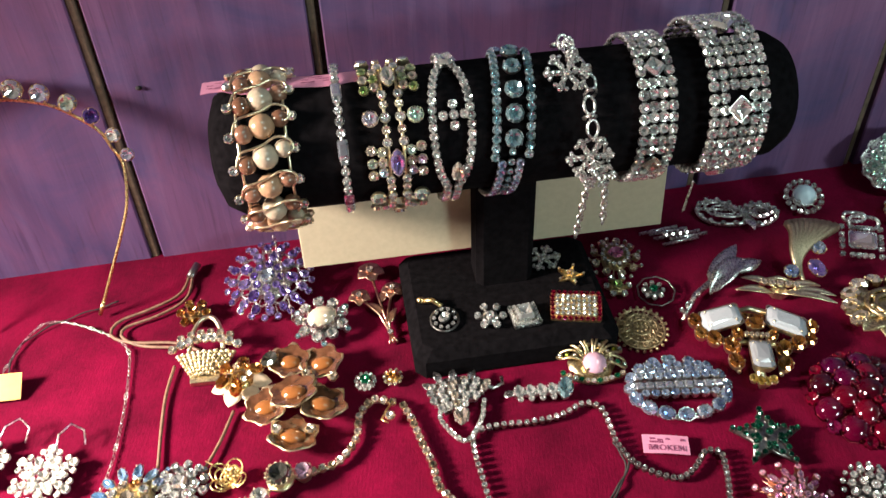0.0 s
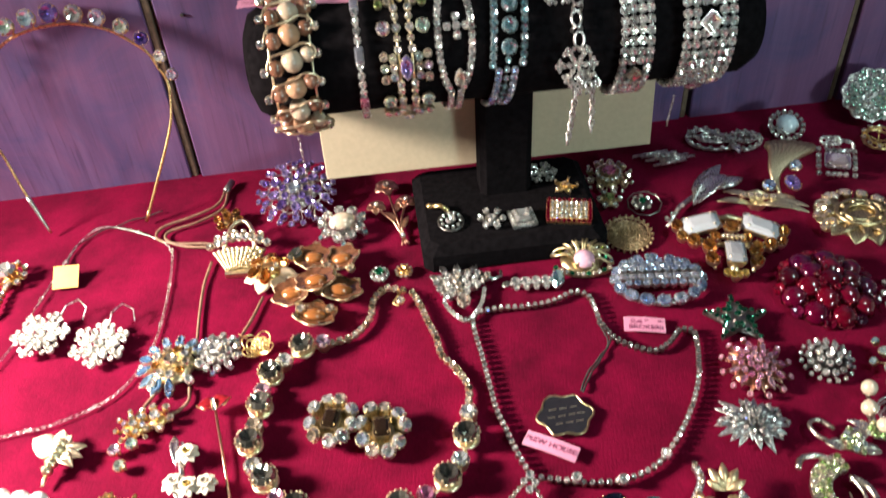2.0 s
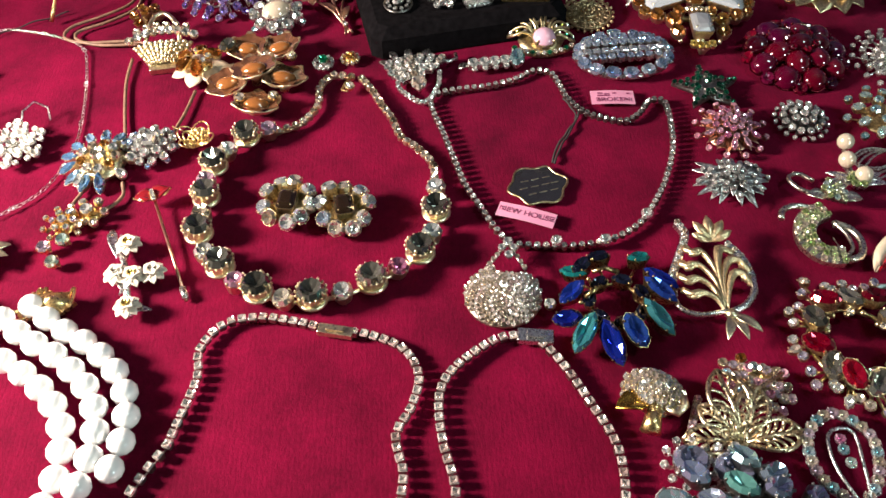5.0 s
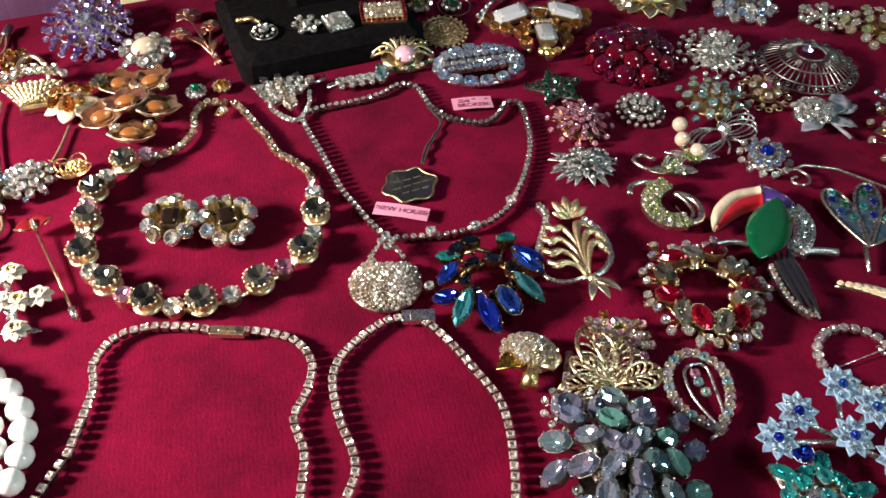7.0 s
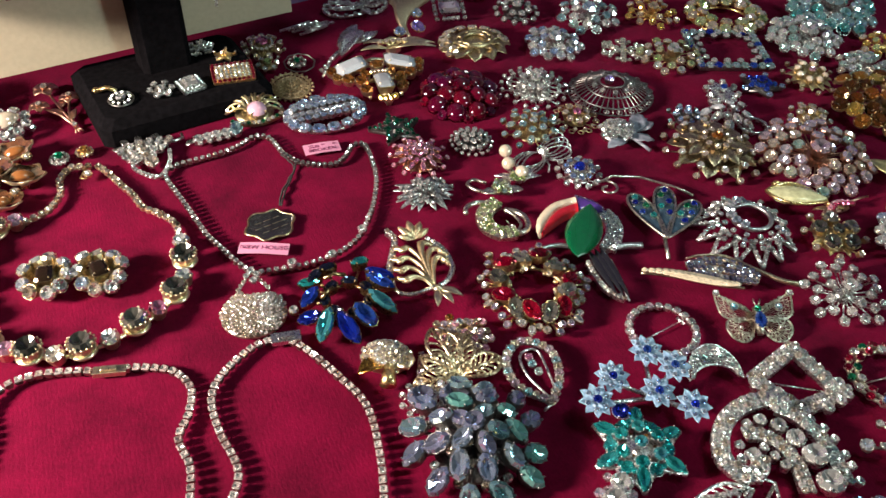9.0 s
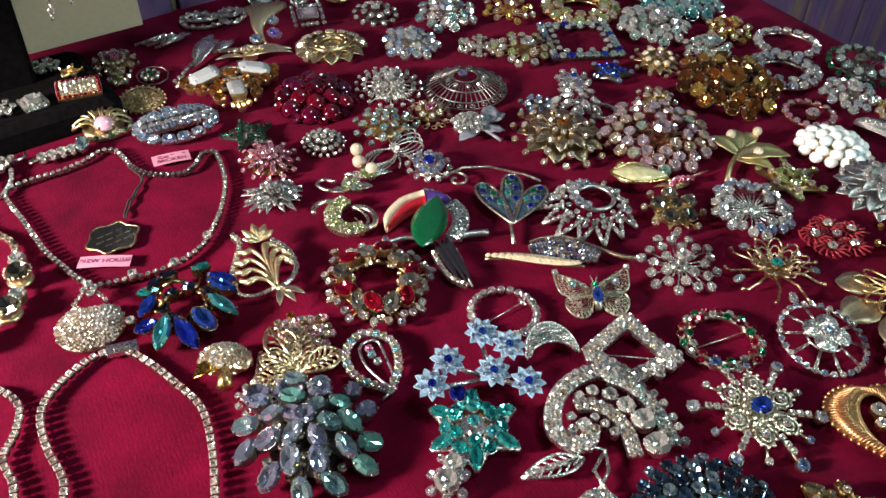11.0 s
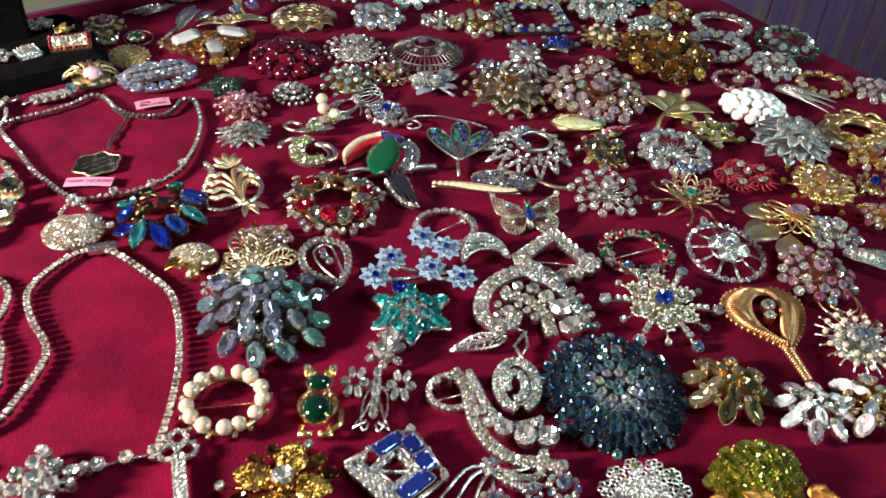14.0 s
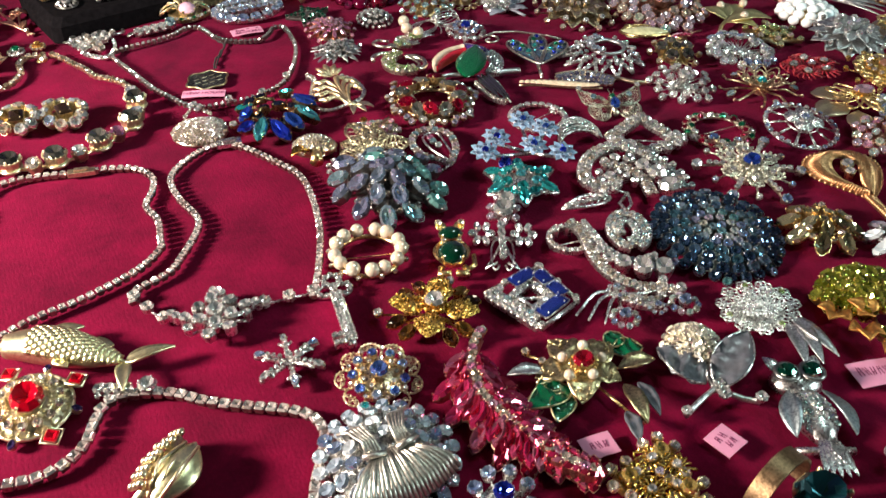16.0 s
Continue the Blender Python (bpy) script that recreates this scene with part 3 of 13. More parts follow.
def pave_band(g, t, pts, width, rows, size, mats):
    """A metal ribbon along a smooth line, closely set with rows of small stones."""
    P, total = spline(pts, 2)
    n = max(4, int(total / (size * 1.04)))
    P, _ = spline(pts, n)
    v = []
    for i, p in enumerate(P):
        d = (P[min(n - 1, i + 1)] - P[max(0, i - 1)]).normalized()
        s = Vector((-d.y, d.x, 0)).normalized()
        for r in range(rows):
            off = (r - (rows - 1) / 2) * width / rows
            k = 2 * off / width
            m = facing(p + s * off, Z + s * k * 0.35, d) @ pose(0, 0, 0, random.uniform(-9, 9), random.uniform(-9, 9), 0)
            set_stone(g, t, "round", mats[(i + r) % len(mats)], m, size, size, 0.0012)
        w = width / 2 + 0.0003
        v += [p + s * w - Z * 0.0030, p + s * w - Z * 0.0003, p - s * w - Z * 0.0003, p - s * w - Z * 0.0030]
    f = [(4 * i + j, 4 * i + (j + 1) % 4, 4 * i + 4 + (j + 1) % 4, 4 * i + 4 + j) for i in range(n - 1) for j in range(4)]
    g.add(v, f + [(3, 2, 1, 0), (4 * n - 4, 4 * n - 3, 4 * n - 2, 4 * n - 1)], False)
    return P


def flat_tag(label, x, y, wide, high, turn, material, z=0.0025, bars=(), tilt=0.0, word=None, name="paper_tag"):
    """A small paper tag; writing that cannot be read is drawn as bars: (x, y, length) in units of the tag."""
    t = thing(name, label, "tag", at(x, y, z, turn, tilt))
    nx = 8
    v, f = [], []
    for lay in (0, 0.0003):
        for i in range(nx + 1):
            for j in (0, 1):
                u = i / nx - 0.5
                v.append((wide * u, high * (j - 0.5), lay + 0.012 * wide * math.cos(u * 5) + (0.003 * wide if j else 0)))
    k = 2 * (nx + 1)
    for i in range(nx):
        a = 2 * i
        f += [(a, a + 1, a + 3, a + 2), (k + a, k + a + 2, k + a + 3, k + a + 1), (a, a + 2, k + a + 2, k + a), (a + 1, k + a + 1, k + a + 3, a + 3)]
    f += [(0, k, k + 1, 1), (2 * nx, 2 * nx + 1, k + 2 * nx + 1, k + 2 * nx)]
    part("paper", Gather().add(v, f, False), material, t)
    if bars:
        g = Gather()
        for i, (bx, by, bl, *bh) in enumerate(bars):
            if not bh:
                g.box(pose(bx * wide, by * high, 0.0125 * wide + 0.0003), bl * wide, high * 0.10, 0.0001)
                continue
            # a tall letter mark: two strokes and a bar between them
            for s in (-0.4, 0.4):
                g.box(pose((bx + s * bl) * wide, by * high, 0.0125 * wide + 0.0003, 0, 0, 12 * math.sin(i * 2 + s)), 0.0005, high * bh[0], 0.0001)
            g.box(pose(bx * wide, (by + 0.12 * math.sin(i * 3)) * high, 0.0125 * wide + 0.0004), bl * wide * 0.8, 0.0005, 0.0001)
        part_each("pen_mark", g, INK, t)
    if word:
        cu = bpy.data.curves.new("writing", "FONT")
        cu.body, cu.align_x, cu.align_y, cu.size, cu.extrude = word[0], "CENTER", "CENTER", word[1] * high, 0.00006
        tmp = bpy.data.objects.new("writing", cu)
        me = bpy.data.meshes.new_from_object(tmp)
        bpy.data.objects.remove(tmp)
        me.materials.append(INK)
        ob = new("writing", me)
        ob.parent = t
        ob.matrix_basis = pose(0, word[2] * high, 0.0128 * wide + 0.00045)
    return t

# ---- the table, its cloth, the board wall and an unseen room shell ----
WALL = pose(-0.2791, 0.4711, 0.0, 0, 0, 10.7)


def build_cloth():
    g = Gather()
    xs = [-0.62 + 1.322 * i / 150 for i in range(151)]
    ys = [-0.62 + 1.42 * j / 150 for j in range(151)]
    top = {}
    v, f = [], []
    for j, y in enumerate(ys):
        for i, x in enumerate(xs):
            h = 0.0010 * noise.noise(Vector((x * 9, y * 9, 0.3))) + 0.0004 * noise.noise(Vector((x * 40, y * 40, 1.7)))
            v.append((x + 0.004 * noise.noise(Vector((y * 6, 0, 2))) * (i == 150), y, h - 0.0012))
    n = 151
    f = [(j * n + i, j * n + i + 1, (j + 1) * n + i + 1, (j + 1) * n + i) for j in range(150) for i in range(150)]
    # the hanging side over the table's end
    for k, (dx, dz) in enumerate(((0.006, -0.002), (0.010, -0.010), (0.012, -0.05), (0.014, -0.2), (0.016, -0.45))):
        for j, y in enumerate(ys):
            fold = 0.008 * math.sin(y * 40) * k / 4
            v.append((xs[-1] + dx + fold, y, dz - 0.0012))
    m0 = n * n
    for j in range(150):
        prev = [(j * n + 150), ((j + 1) * n + 150)]
        for k in range(5):
            cur = [m0 + k * n + j, m0 + k * n + j + 1]
            f.append((prev[0], cur[0], cur[1], prev[1]))
            prev = cur
    g.add(v, f)
    ob = new("tablecloth", g.mesh("tablecloth"))
    ob.data.materials.append(CLOTH)
    tagged(ob, "dark red pile tablecloth spread over the sales table", "tablecloth")
    s = ob.modifiers.new("thickness", "SOLIDIFY")
    s.thickness, s.offset = 0.0015, -1


def build_table():
    t = thing("table", "wooden sales table hidden under a red cloth", "table", at(0.05, 0.05, -0.75))
    part("tabletop", Gather().box(pose(-0.010, 0.04, 0.715), 1.31, 1.40, 0.030), RAWWOOD, t)
    for sx in (-0.6, 0.6):
        for sy in (-0.55, 0.62):
            part("leg", Gather().box(pose(sx, sy, 0), 0.05, 0.05, 0.715), RAWWOOD, t)


def build_wall():
    w = new("wall_north")
    w.matrix_basis = WALL
    tagged(w, "wall of upright violet painted boards with brown gaps", "wall", kind="structure")
    part("backing", Gather().box(pose(0.5, 0.0205, -0.75), 4.4, 0.018, 2.6), RAWWOOD, w, "bare brown wood behind the boards")
    edges = [-1.62, -1.41, -1.19, -0.98, -0.77, -0.56, -0.35, 0.094, 0.226, 0.490, 0.617, 0.83, 1.02, 1.22, 1.43, 1.64, 1.86, 2.08, 2.3, 2.52]
    for a, b in zip(edges, edges[1:]):
        g = Gather().box(pose((a + b) / 2 - 0.003, 0.012, -0.75), b - a - 0.008, 0.018, 2.6, 0.001)
        part("board", g, WORNLITBOARD if a > 0.8 else BOARD, w)
        part("tongue", Gather().box(pose(b - 0.0045, 0.0135, -0.75), 0.005, 0.018, 2.6, 0.001), STRIPWOOD, w, "bare brown tongue beside a dark gap")
    # a small dark knot
    g = Gather().put("grain", pose(0.113, 0.002, 0.133, 0.0), (0.0042, 0.003, 0.003))
    part("nail", g, BLACKCORD, w, "small dark knot in the board")


def build_room():
    # Unseen shell, added so reflections and bounced light have walls to come from.
    for name, m, x, y, z in (("wall_south", pose(0.2, -2.6, -0.75), 5.0, 0.1, 2.6), ("wall_west", pose(-2.3, -0.9, -0.75), 0.1, 4.6, 2.6), ("wall_east", pose(2.7, -0.7, -0.75), 0.1, 5.0, 2.6)):
        ob = new(name, Gather().box(m, x, y, z, 0.004).mesh(name))
        ob.data.materials.append(PLASTER)
        tagged(ob, "unseen plaster wall added to close the room", "wall", kind="structure")
    for name, z, mat, label in (("floor", -0.85, FLOORM, "dark wooden floor under the table"), ("ceiling", 1.85, PLASTER, "unseen pale ceiling added to close the room")):
        ob = new(name, Gather().box(pose(0.2, -0.7, z), 5.2, 5.2, 0.1, 0.004).mesh(name))
        ob.data.materials.append(mat)
        tagged(ob, label, name, kind="structure")


build_cloth()
build_table()
build_wall()
build_room()

# ---- the velvet bracelet stand ----
STAND = pose(0.050, 0.452, 0.0, 0, 0, 9.5)
BAR_Z, BAR_R = 0.132, 0.0355


def build_stand():
    t = thing("bracelet_stand", "black velvet T-bar bracelet stand on a square foot", "display stand", STAND)
    g = Gather()
    rows, n = [], 28
    for x, r in ((-0.160, 0.0), (-0.159, 0.020), (-0.155, 0.030), (-0.146, BAR_R), (-0.05, BAR_R), (0.05, BAR_R), (0.148, BAR_R), (0.157, 0.030), (0.161, 0.020), (0.162, 0.0)):
        rows.append([(x, -r * math.cos(2 * math.pi * i / n), BAR_Z + r * math.sin(2 * math.pi * i / n)) for i in range(n)])
    g.add([p for row in rows for p in row], [(k * n + i, k * n + (i + 1) % n, (k + 1) * n + (i + 1) % n, (k + 1) * n + i) for k in range(len(rows) - 1) for i in range(n)])
    part("bar", g, VELVET, t)
    part("stem", Gather().box(pose(0.0, 0, 0.018), 0.036, 0.026, BAR_Z - 0.045, 0.004), VELVET, t)
    part("foot", Gather().box(pose(-0.002, -0.018, 0), 0.125, 0.095, 0.019, 0.006), VELVET, t)
    # cream earring card behind the stem
    c = thing("earring_card", "cream paper earring card propped behind the stand's stem", "card", STAND @ pose(-0.007, 0.0150, 0.0285, -6, 0, 0))
    part("card", Gather().box(pose(0, 0, 0), 0.236, 0.0012, 0.11, 0.0004), CREAMCARD, c)


build_stand()

# ---- bracelets on the stand ----


def around(x, ang, r=0.0390, drop=0.0, lean=0.0):
    """A pose on a loop round the bar: angle 0 in front, 90 on top; z outwards, x along the bar."""
    a = radians(ang)
    n = Vector((0, -math.cos(a), math.sin(a)))
    return facing(Vector((x + lean * (90 - ang) / 180, 0, BAR_Z - drop)) + n * r, n, (1, 0, 0))


def loop_thing(label):
    return thing("bracelet", label, "bracelet", STAND, "bracelets on the stand")


def gem_rows(t, g, xs, r, step, size, mats, a0=-75, a1=115, drop=0.0, lean=0.0, skip=None, cut="round", width=None):
    """Rows of stones round the bar; those behind and below are one joined bed."""
    bed = Gather()
    ang, i = a0, 0
    full = a0
    while full < a0 + 360 - step * 0.6:
        ang = full
        show = ang <= a1
        for j, x in enumerate(xs):
            off = width(ang) if width else 1.0
            if skip and skip(ang, j):
                continue
            m = around(x[0] + (x[1] if len(x) > 1 else 0) * off, ang + random.uniform(-0.6, 0.6), r, drop, lean if show else 0) @ pose(0, 0, 0, random.uniform(-9, 9), random.uniform(-9, 9), 0)
            mat = mats[(i + j) % len(mats)]
            if show:
                set_stone(g, t, cut, mat, m, size, size, 0.0018)
            else:
                bed.put(cut, m, (size, size, size))
        full += step
        i += 1
    return bed


def moonstone_bracelet(x):
    t = loop_thing("wide bracelet of honey and rust glass beads in waved gold wire")
    g, k = Gather(), 16
    cream = glossy("cream_moonstone", (0.40, 0.33, 0.24), 0.24, 0.5, 0.35)
    peach = glossy("peach_moonstone", (0.36, 0.22, 0.13), 0.24, 0.5, 0.35)
    rose = glossy("rose_brown_glass", (0.19, 0.095, 0.060), 0.22, 0.6, 0.4)
    for i in range(k):
        ang = -88 + i * 360 / k
        for dx, size, mat in ((-0.0090, 0.0104, (rose, RUST)[i % 2]), (0.0006, 0.0134, (peach, cream)[i % 2]), (0.0100, 0.0096, (RUST, rose, cream)[i % 3])):
            stone(t, "bead", mat, around(x + dx, ang + dx * 500 + 4, 0.0392, 0.002), size, size, size, name="bead")
        P, _ = spline([tuple(around(x + a, ang + b, 0.0420 + c, 0.002).translation) for a, b, c in ((-0.0144, -2, 0), (-0.0117, 8, 0.001), (-0.0054, 10.5, 0.002), (0.0010, 13, 0.0015), (0.0072, 17, 0.002), (0.0134, 15, 0.001), (0.0152, 9, 0), (0.0124, 5, 0.0005))], 22)
        g.tube(P, 0.00065, 6)
        for s, da in ((-1, -3), (1, 9)):
            set_stone(g, t, "round", CRY, around(x + s * 0.0158, ang + da, 0.0410, 0.002), 0.0052, 0.0052)
    for dx in (-0.012, 0.012):
        g.tube([around(x + dx, a * 10, 0.0385, 0.002).translation for a in range(36)], 0.0008, 5, True)
    part("wire_frame", g, PALEGOLD, t, "polished pale gold wire frame")


def slim_bracelet(x):
    t = loop_thing("slim single line rhinestone bracelet with baguette stones")
    g, ang, i = Gather(), -85, 0
    while ang < 268:
        if i % 5 == 2:
            set_stone(g, t, "emerald", gem("icy_baguette", (0.50, 0.55, 0.64), (0.74, 0.77, 0.82)) if ang > 0 else PINK, around(x, ang, 0.0390) @ pose(0, 0, 0, 0, 0, 90), 0.010, 0.0052)
            ang += 12.5
        else:
            set_stone(g, t, "round", CRY, around(x, ang, 0.0390), 0.0048, 0.0048)
            ang += 8.5
        i += 1
    g.tube([around(x, a * 10, 0.0382).translation for a in range(36)], 0.0009, 5, True)
    part("chain", g, SILVER, t)


def fan_bracelet(x):
    t = loop_thing("wide pale yellow and aurora rhinestone bracelet in linked fans")
    g = Gather()
    for k in range(5):
        c = 78 - 66 * k
        mats = (PERIDOT, CHAMP) if k < 1 else (CHAMP, AB)
        set_stone(g, t, "marquise", AB if k != 1 else PURPLE, around(x, c, 0.0408) @ pose(0, 0, 0, 0, 0, 90), 0.0150, 0.0078)
        for s in (-1, 1):
            for col, dx in enumerate((0.0075, 0.0128)):
                for row in (-1, 0, 1):
                    set_stone(g, t, "round", mats[(row + col) % 2], around(x + s * dx, c + row * 8.0 + (2 if col else 0) * row, 0.0394), 0.0055, 0.0055)
            for row in (-1, 1):
                set_stone(g, t, "round", CRY, around(x + s * 0.0042, c + row * 15, 0.0396), 0.0050, 0.0050)
            set_stone(g, t, "round", CHAMP, around(x + s * 0.0040, c - 23, 0.0394), 0.0046, 0.0046)
            set_stone(g, t, "round", AB, around(x + s * 0.0115, c - 33, 0.0398), 0.0085, 0.0085)
            set_stone(g, t, "round", CRY, around(x + s * 0.0040, c - 33, 0.0394), 0.0055, 0.0055)
            set_stone(g, t, "round", CHAMP, around(x + s * 0.0040, c - 42, 0.0394), 0.0046, 0.0046)
    for dx in (-0.004, 0.004):
        g.tube([around(x + dx, a * 10, 0.0382).translation for a in range(36)], 0.0009, 5, True)
    part("chain", g, PALEGOLD, t)


def loop_bracelet(x):
    t = loop_thing("clear rhinestone bracelet opening to an eye with a small cross")
    g = Gather()

    def half(a):
        u = (a - 36) / 54
        return 0.0100 * math.sqrt(max(0, 1 - u * u)) if abs(u) < 1 else 0.0028
    ang = -85
    while ang < 270:
        w = max(0.0028, half(ang))
        for s in (-1, 1):
            set_stone(g, t, "round", CRY, around(x + s * w, ang, 0.0390, lean=-0.004), 0.0047, 0.0047)
        ang += 6.6
    for dx, da in ((0, 0), (-0.0055, 0), (0.0055, 0), (0, 8), (0, -8)):
        set_stone(g, t, "round", CRY, around(x + dx, 42 + da, 0.0394), 0.0050, 0.0050)
    set_stone(g, t, "pear", CHAMP, around(x, -2, 0.0398) @ pose(0, 0, 0, 0, 0, 90), 0.0120, 0.0075)
    set_stone(g, t, "oval", CRY, around(x, 92, 0.0398), 0.012, 0.009)
    part("chain", g, SILVER, t)


def aqua_bracelet(x):
    t = loop_thing("aqua blue rhinestone bracelet with large round centre stones")
    g = Gather()
    ang = -95
    while ang < 262:
        big = 5 < ang < 100
        for s in (-1, 1):
            set_stone(g, t, "round", SKY if not big else AQUA, around(x + s * (0.0090 if big else 0.0048), ang, 0.0390, lean=-0.013 if ang < 95 else 0), 0.0050, 0.0050)
        ang += 7.2
    for a in (20, 38, 56, 76, 96):
        set_stone(g, t, "round", AQUA, around(x, a, 0.0398, lean=-0.013), 0.0098, 0.0098)
    for a in range(-90, 10, 9):
        set_stone(g, t, "round", AQUA, around(x, a, 0.0390, lean=-0.013), 0.0040, 0.0040)
    part("chain", g, GUN, t)


def snowflake(t, m, R, n=6, mat=None):
    g = Gather()
    for i in range(n):
        a = 2 * math.pi * i / n
        d = Vector((math.cos(a), math.sin(a), 0))
        p = Vector((-d.y, d.x, 0))
        for r, w in ((0.36, 0.27), (0.62, 0.27), (0.90, 0.30)):
            set_stone(g, t, "round", mat or CRY, m @ facing(d * R * r, Z, d), R * w, R * w, 0.001)
        for s in (-1, 1):
            q = d * R * 0.80 + p * s * R * 0.25
            set_stone(g, t, "round", mat or CRY, m @ facing(q, Z, d), R * 0.20, R * 0.20, 0.001)
            g.tube([m @ (d * R * 0.6 - Z * 0.001), m @ (q - Z * 0.001)], R * 0.06, 5)
        g.tube([m @ (-Z * 0.001), m @ (d * R * 0.95 - Z * 0.001)], R * 0.08, 5)
    set_stone(g, t, "round", mat or CRY, m, R * 0.36, R * 0.36, 0.001)
    return g


def charm_bracelet(x):
    t = loop_thing("silver link charm bracelet with rhinestone snowflake charms")
    g = Gather()
    k = 17
    for i in range(k):
        a = 128 - i * 9.0
        m = around(x + 0.0005 * (i - 8) + 0.002 * math.sin(i), a, 0.0390) @ pose(0, 0, 0, 75 * (i % 2), 0, 0)
        g.tube([m @ q for q in ring_points(0.0030, 0.0048, 0, 12)], 0.0009, 5, True)
    for s, n in ((-1, 10), (1, 8)):
        for i in range(n):
            m = pose(x + 0.005 + s * 0.0050 + 0.0003 * i * s, -0.040 + 0.0004 * i, BAR_Z - 0.020 - i * 0.0042, 90, 0, 60 * (i % 2))
            g.tube([m @ q for q in ring_points(0.0017, 0.0029, 0, 8)], 0.0007, 4, True)
    part("chain", g, SILVER, t)
    for a, dx, r, R in ((62, -0.0105, 0.0440, 0.0118), (2, -0.0020, 0.0450, 0.0126), (-14, 0.0035, 0.0470, 0.0098)):
        before = set(t.children)
        c = part("charm", snowflake(t, around(x + dx, a, r), R), SILVER, t, "silver snowflake charm")
        for ob in set(t.children) - before - {c}:
            ob.parent = c


def diamond_bracelet(x):
    t = loop_thing("clear rhinestone bracelet four stones wide with square stones")
    g = Gather()
    xs = [(-0.0078,), (-0.0026,), (0.0026,), (0.0078,)]
    spots = [62, -18, -98, 142, 222]

    def skip(a, j):
        return j in (1, 2) and any(abs((a - s + 180) % 360 - 180) < 9 for s in spots)
    bed = gem_rows(t, g, xs, 0.0398, 8.9, 0.0056, [CRY], skip=skip, lean=-0.004)
    for s in spots[:2]:
        set_stone(g, t, "square", CRY if s > 0 else CHAMP, around(x * 0, s, 0.0398, lean=-0.004) @ pose(0, 0, 0, 0, 0, 45), 0.0088, 0.0088)
    for ch in [t]:
        ch.matrix_basis = STAND @ Matrix.Translation((x, 0, 0))
    part("chain", g, SILVER, t)
    part("stone_bed", bed, CRY, t, kind="stuff")


ICY = gem("cool_rhinestone", (0.62, 0.64, 0.62), (0.86, 0.88, 0.85), (0.70, 0.78, 0.78))


def cuff_bracelet(x):
    t = loop_thing("broad six row clear rhinestone cuff with square centre stones")
    t.matrix_basis = STAND @ Matrix.Translation((x, 0, 0))
    g = Gather()
    xs = [(0, -0.0130), (0, -0.0078), (0, -0.0026), (0, 0.0026), (0, 0.0078), (0, 0.0130)]
    spots = [20, 88, -50]

    def skip(a, j):
        return j in (2, 3) and any(abs(a - s) < 8.5 for s in spots)
    bed = gem_rows(t, g, xs, 0.0420, 8.6, 0.0057, [CRY, ICY], drop=-0.0035, skip=skip, width=lambda a: 1.0 + 0.06 * math.cos(radians(a - 20)))
    for s in spots:
        set_stone(g, t, "square", CRY, around(0, s, 0.0430, -0.0035) @ pose(0, 0, 0, 0, 0, 45), 0.0100, 0.0100)
    part("chain", g, SILVER, t)
    part("stone_bed", bed, CRY, t, kind="stuff")


moonstone_bracelet(-0.1299)
slim_bracelet(-0.0905)
fan_bracelet(-0.0637)
loop_bracelet(-0.0327)
aqua_bracelet(0.0022)
charm_bracelet(0.0382)
diamond_bracelet(0.0760)
cuff_bracelet(0.1170)


def strip_tag():
    t = thing("paper_tag", "long pink paper strip tucked round the bar, handwritten", "tag", STAND)
    v, f, n = [], [], 14
    x0, x1 = -0.1589, -0.0777
    for i in range(n + 1):
        x = x0 + (x1 - x0) * i / n
        for lay in (0.0362, 0.0366):
            for a in (84, 104):
                p = around(x, a + 1.5 * math.sin(i), lay if x > -0.147 else lay + 0.002).translation
                v.append(p)
    for i in range(n):
        a = 4 * i
        f += [(a, a + 4, a + 5, a + 1), (a + 2, a + 3, a + 7, a + 6), (a, a + 2, a + 6, a + 4), (a + 1, a + 5, a + 7, a + 3)]
    f += [(0, 1, 3, 2), (4 * n, 4 * n + 2, 4 * n + 3, 4 * n + 1)]
    part("paper", Gather().add(v, f, False), PINKPAPER, t)
    g = Gather()
    for i, x in enumerate((-0.1540, -0.1500, -0.1459, -0.1061, -0.1024, -0.0987, -0.0949)):
        for da in (-4, 0, 4):
            if (i + da) % 3 != 1:
                g.box(around(x, 94 + da, 0.0369 if x > -0.147 else 0.0389), 0.0034, 0.0006, 0.0001)
    part_each("pen_mark", g, INK, t)


strip_tag()

# ---- the headband against the wall ----


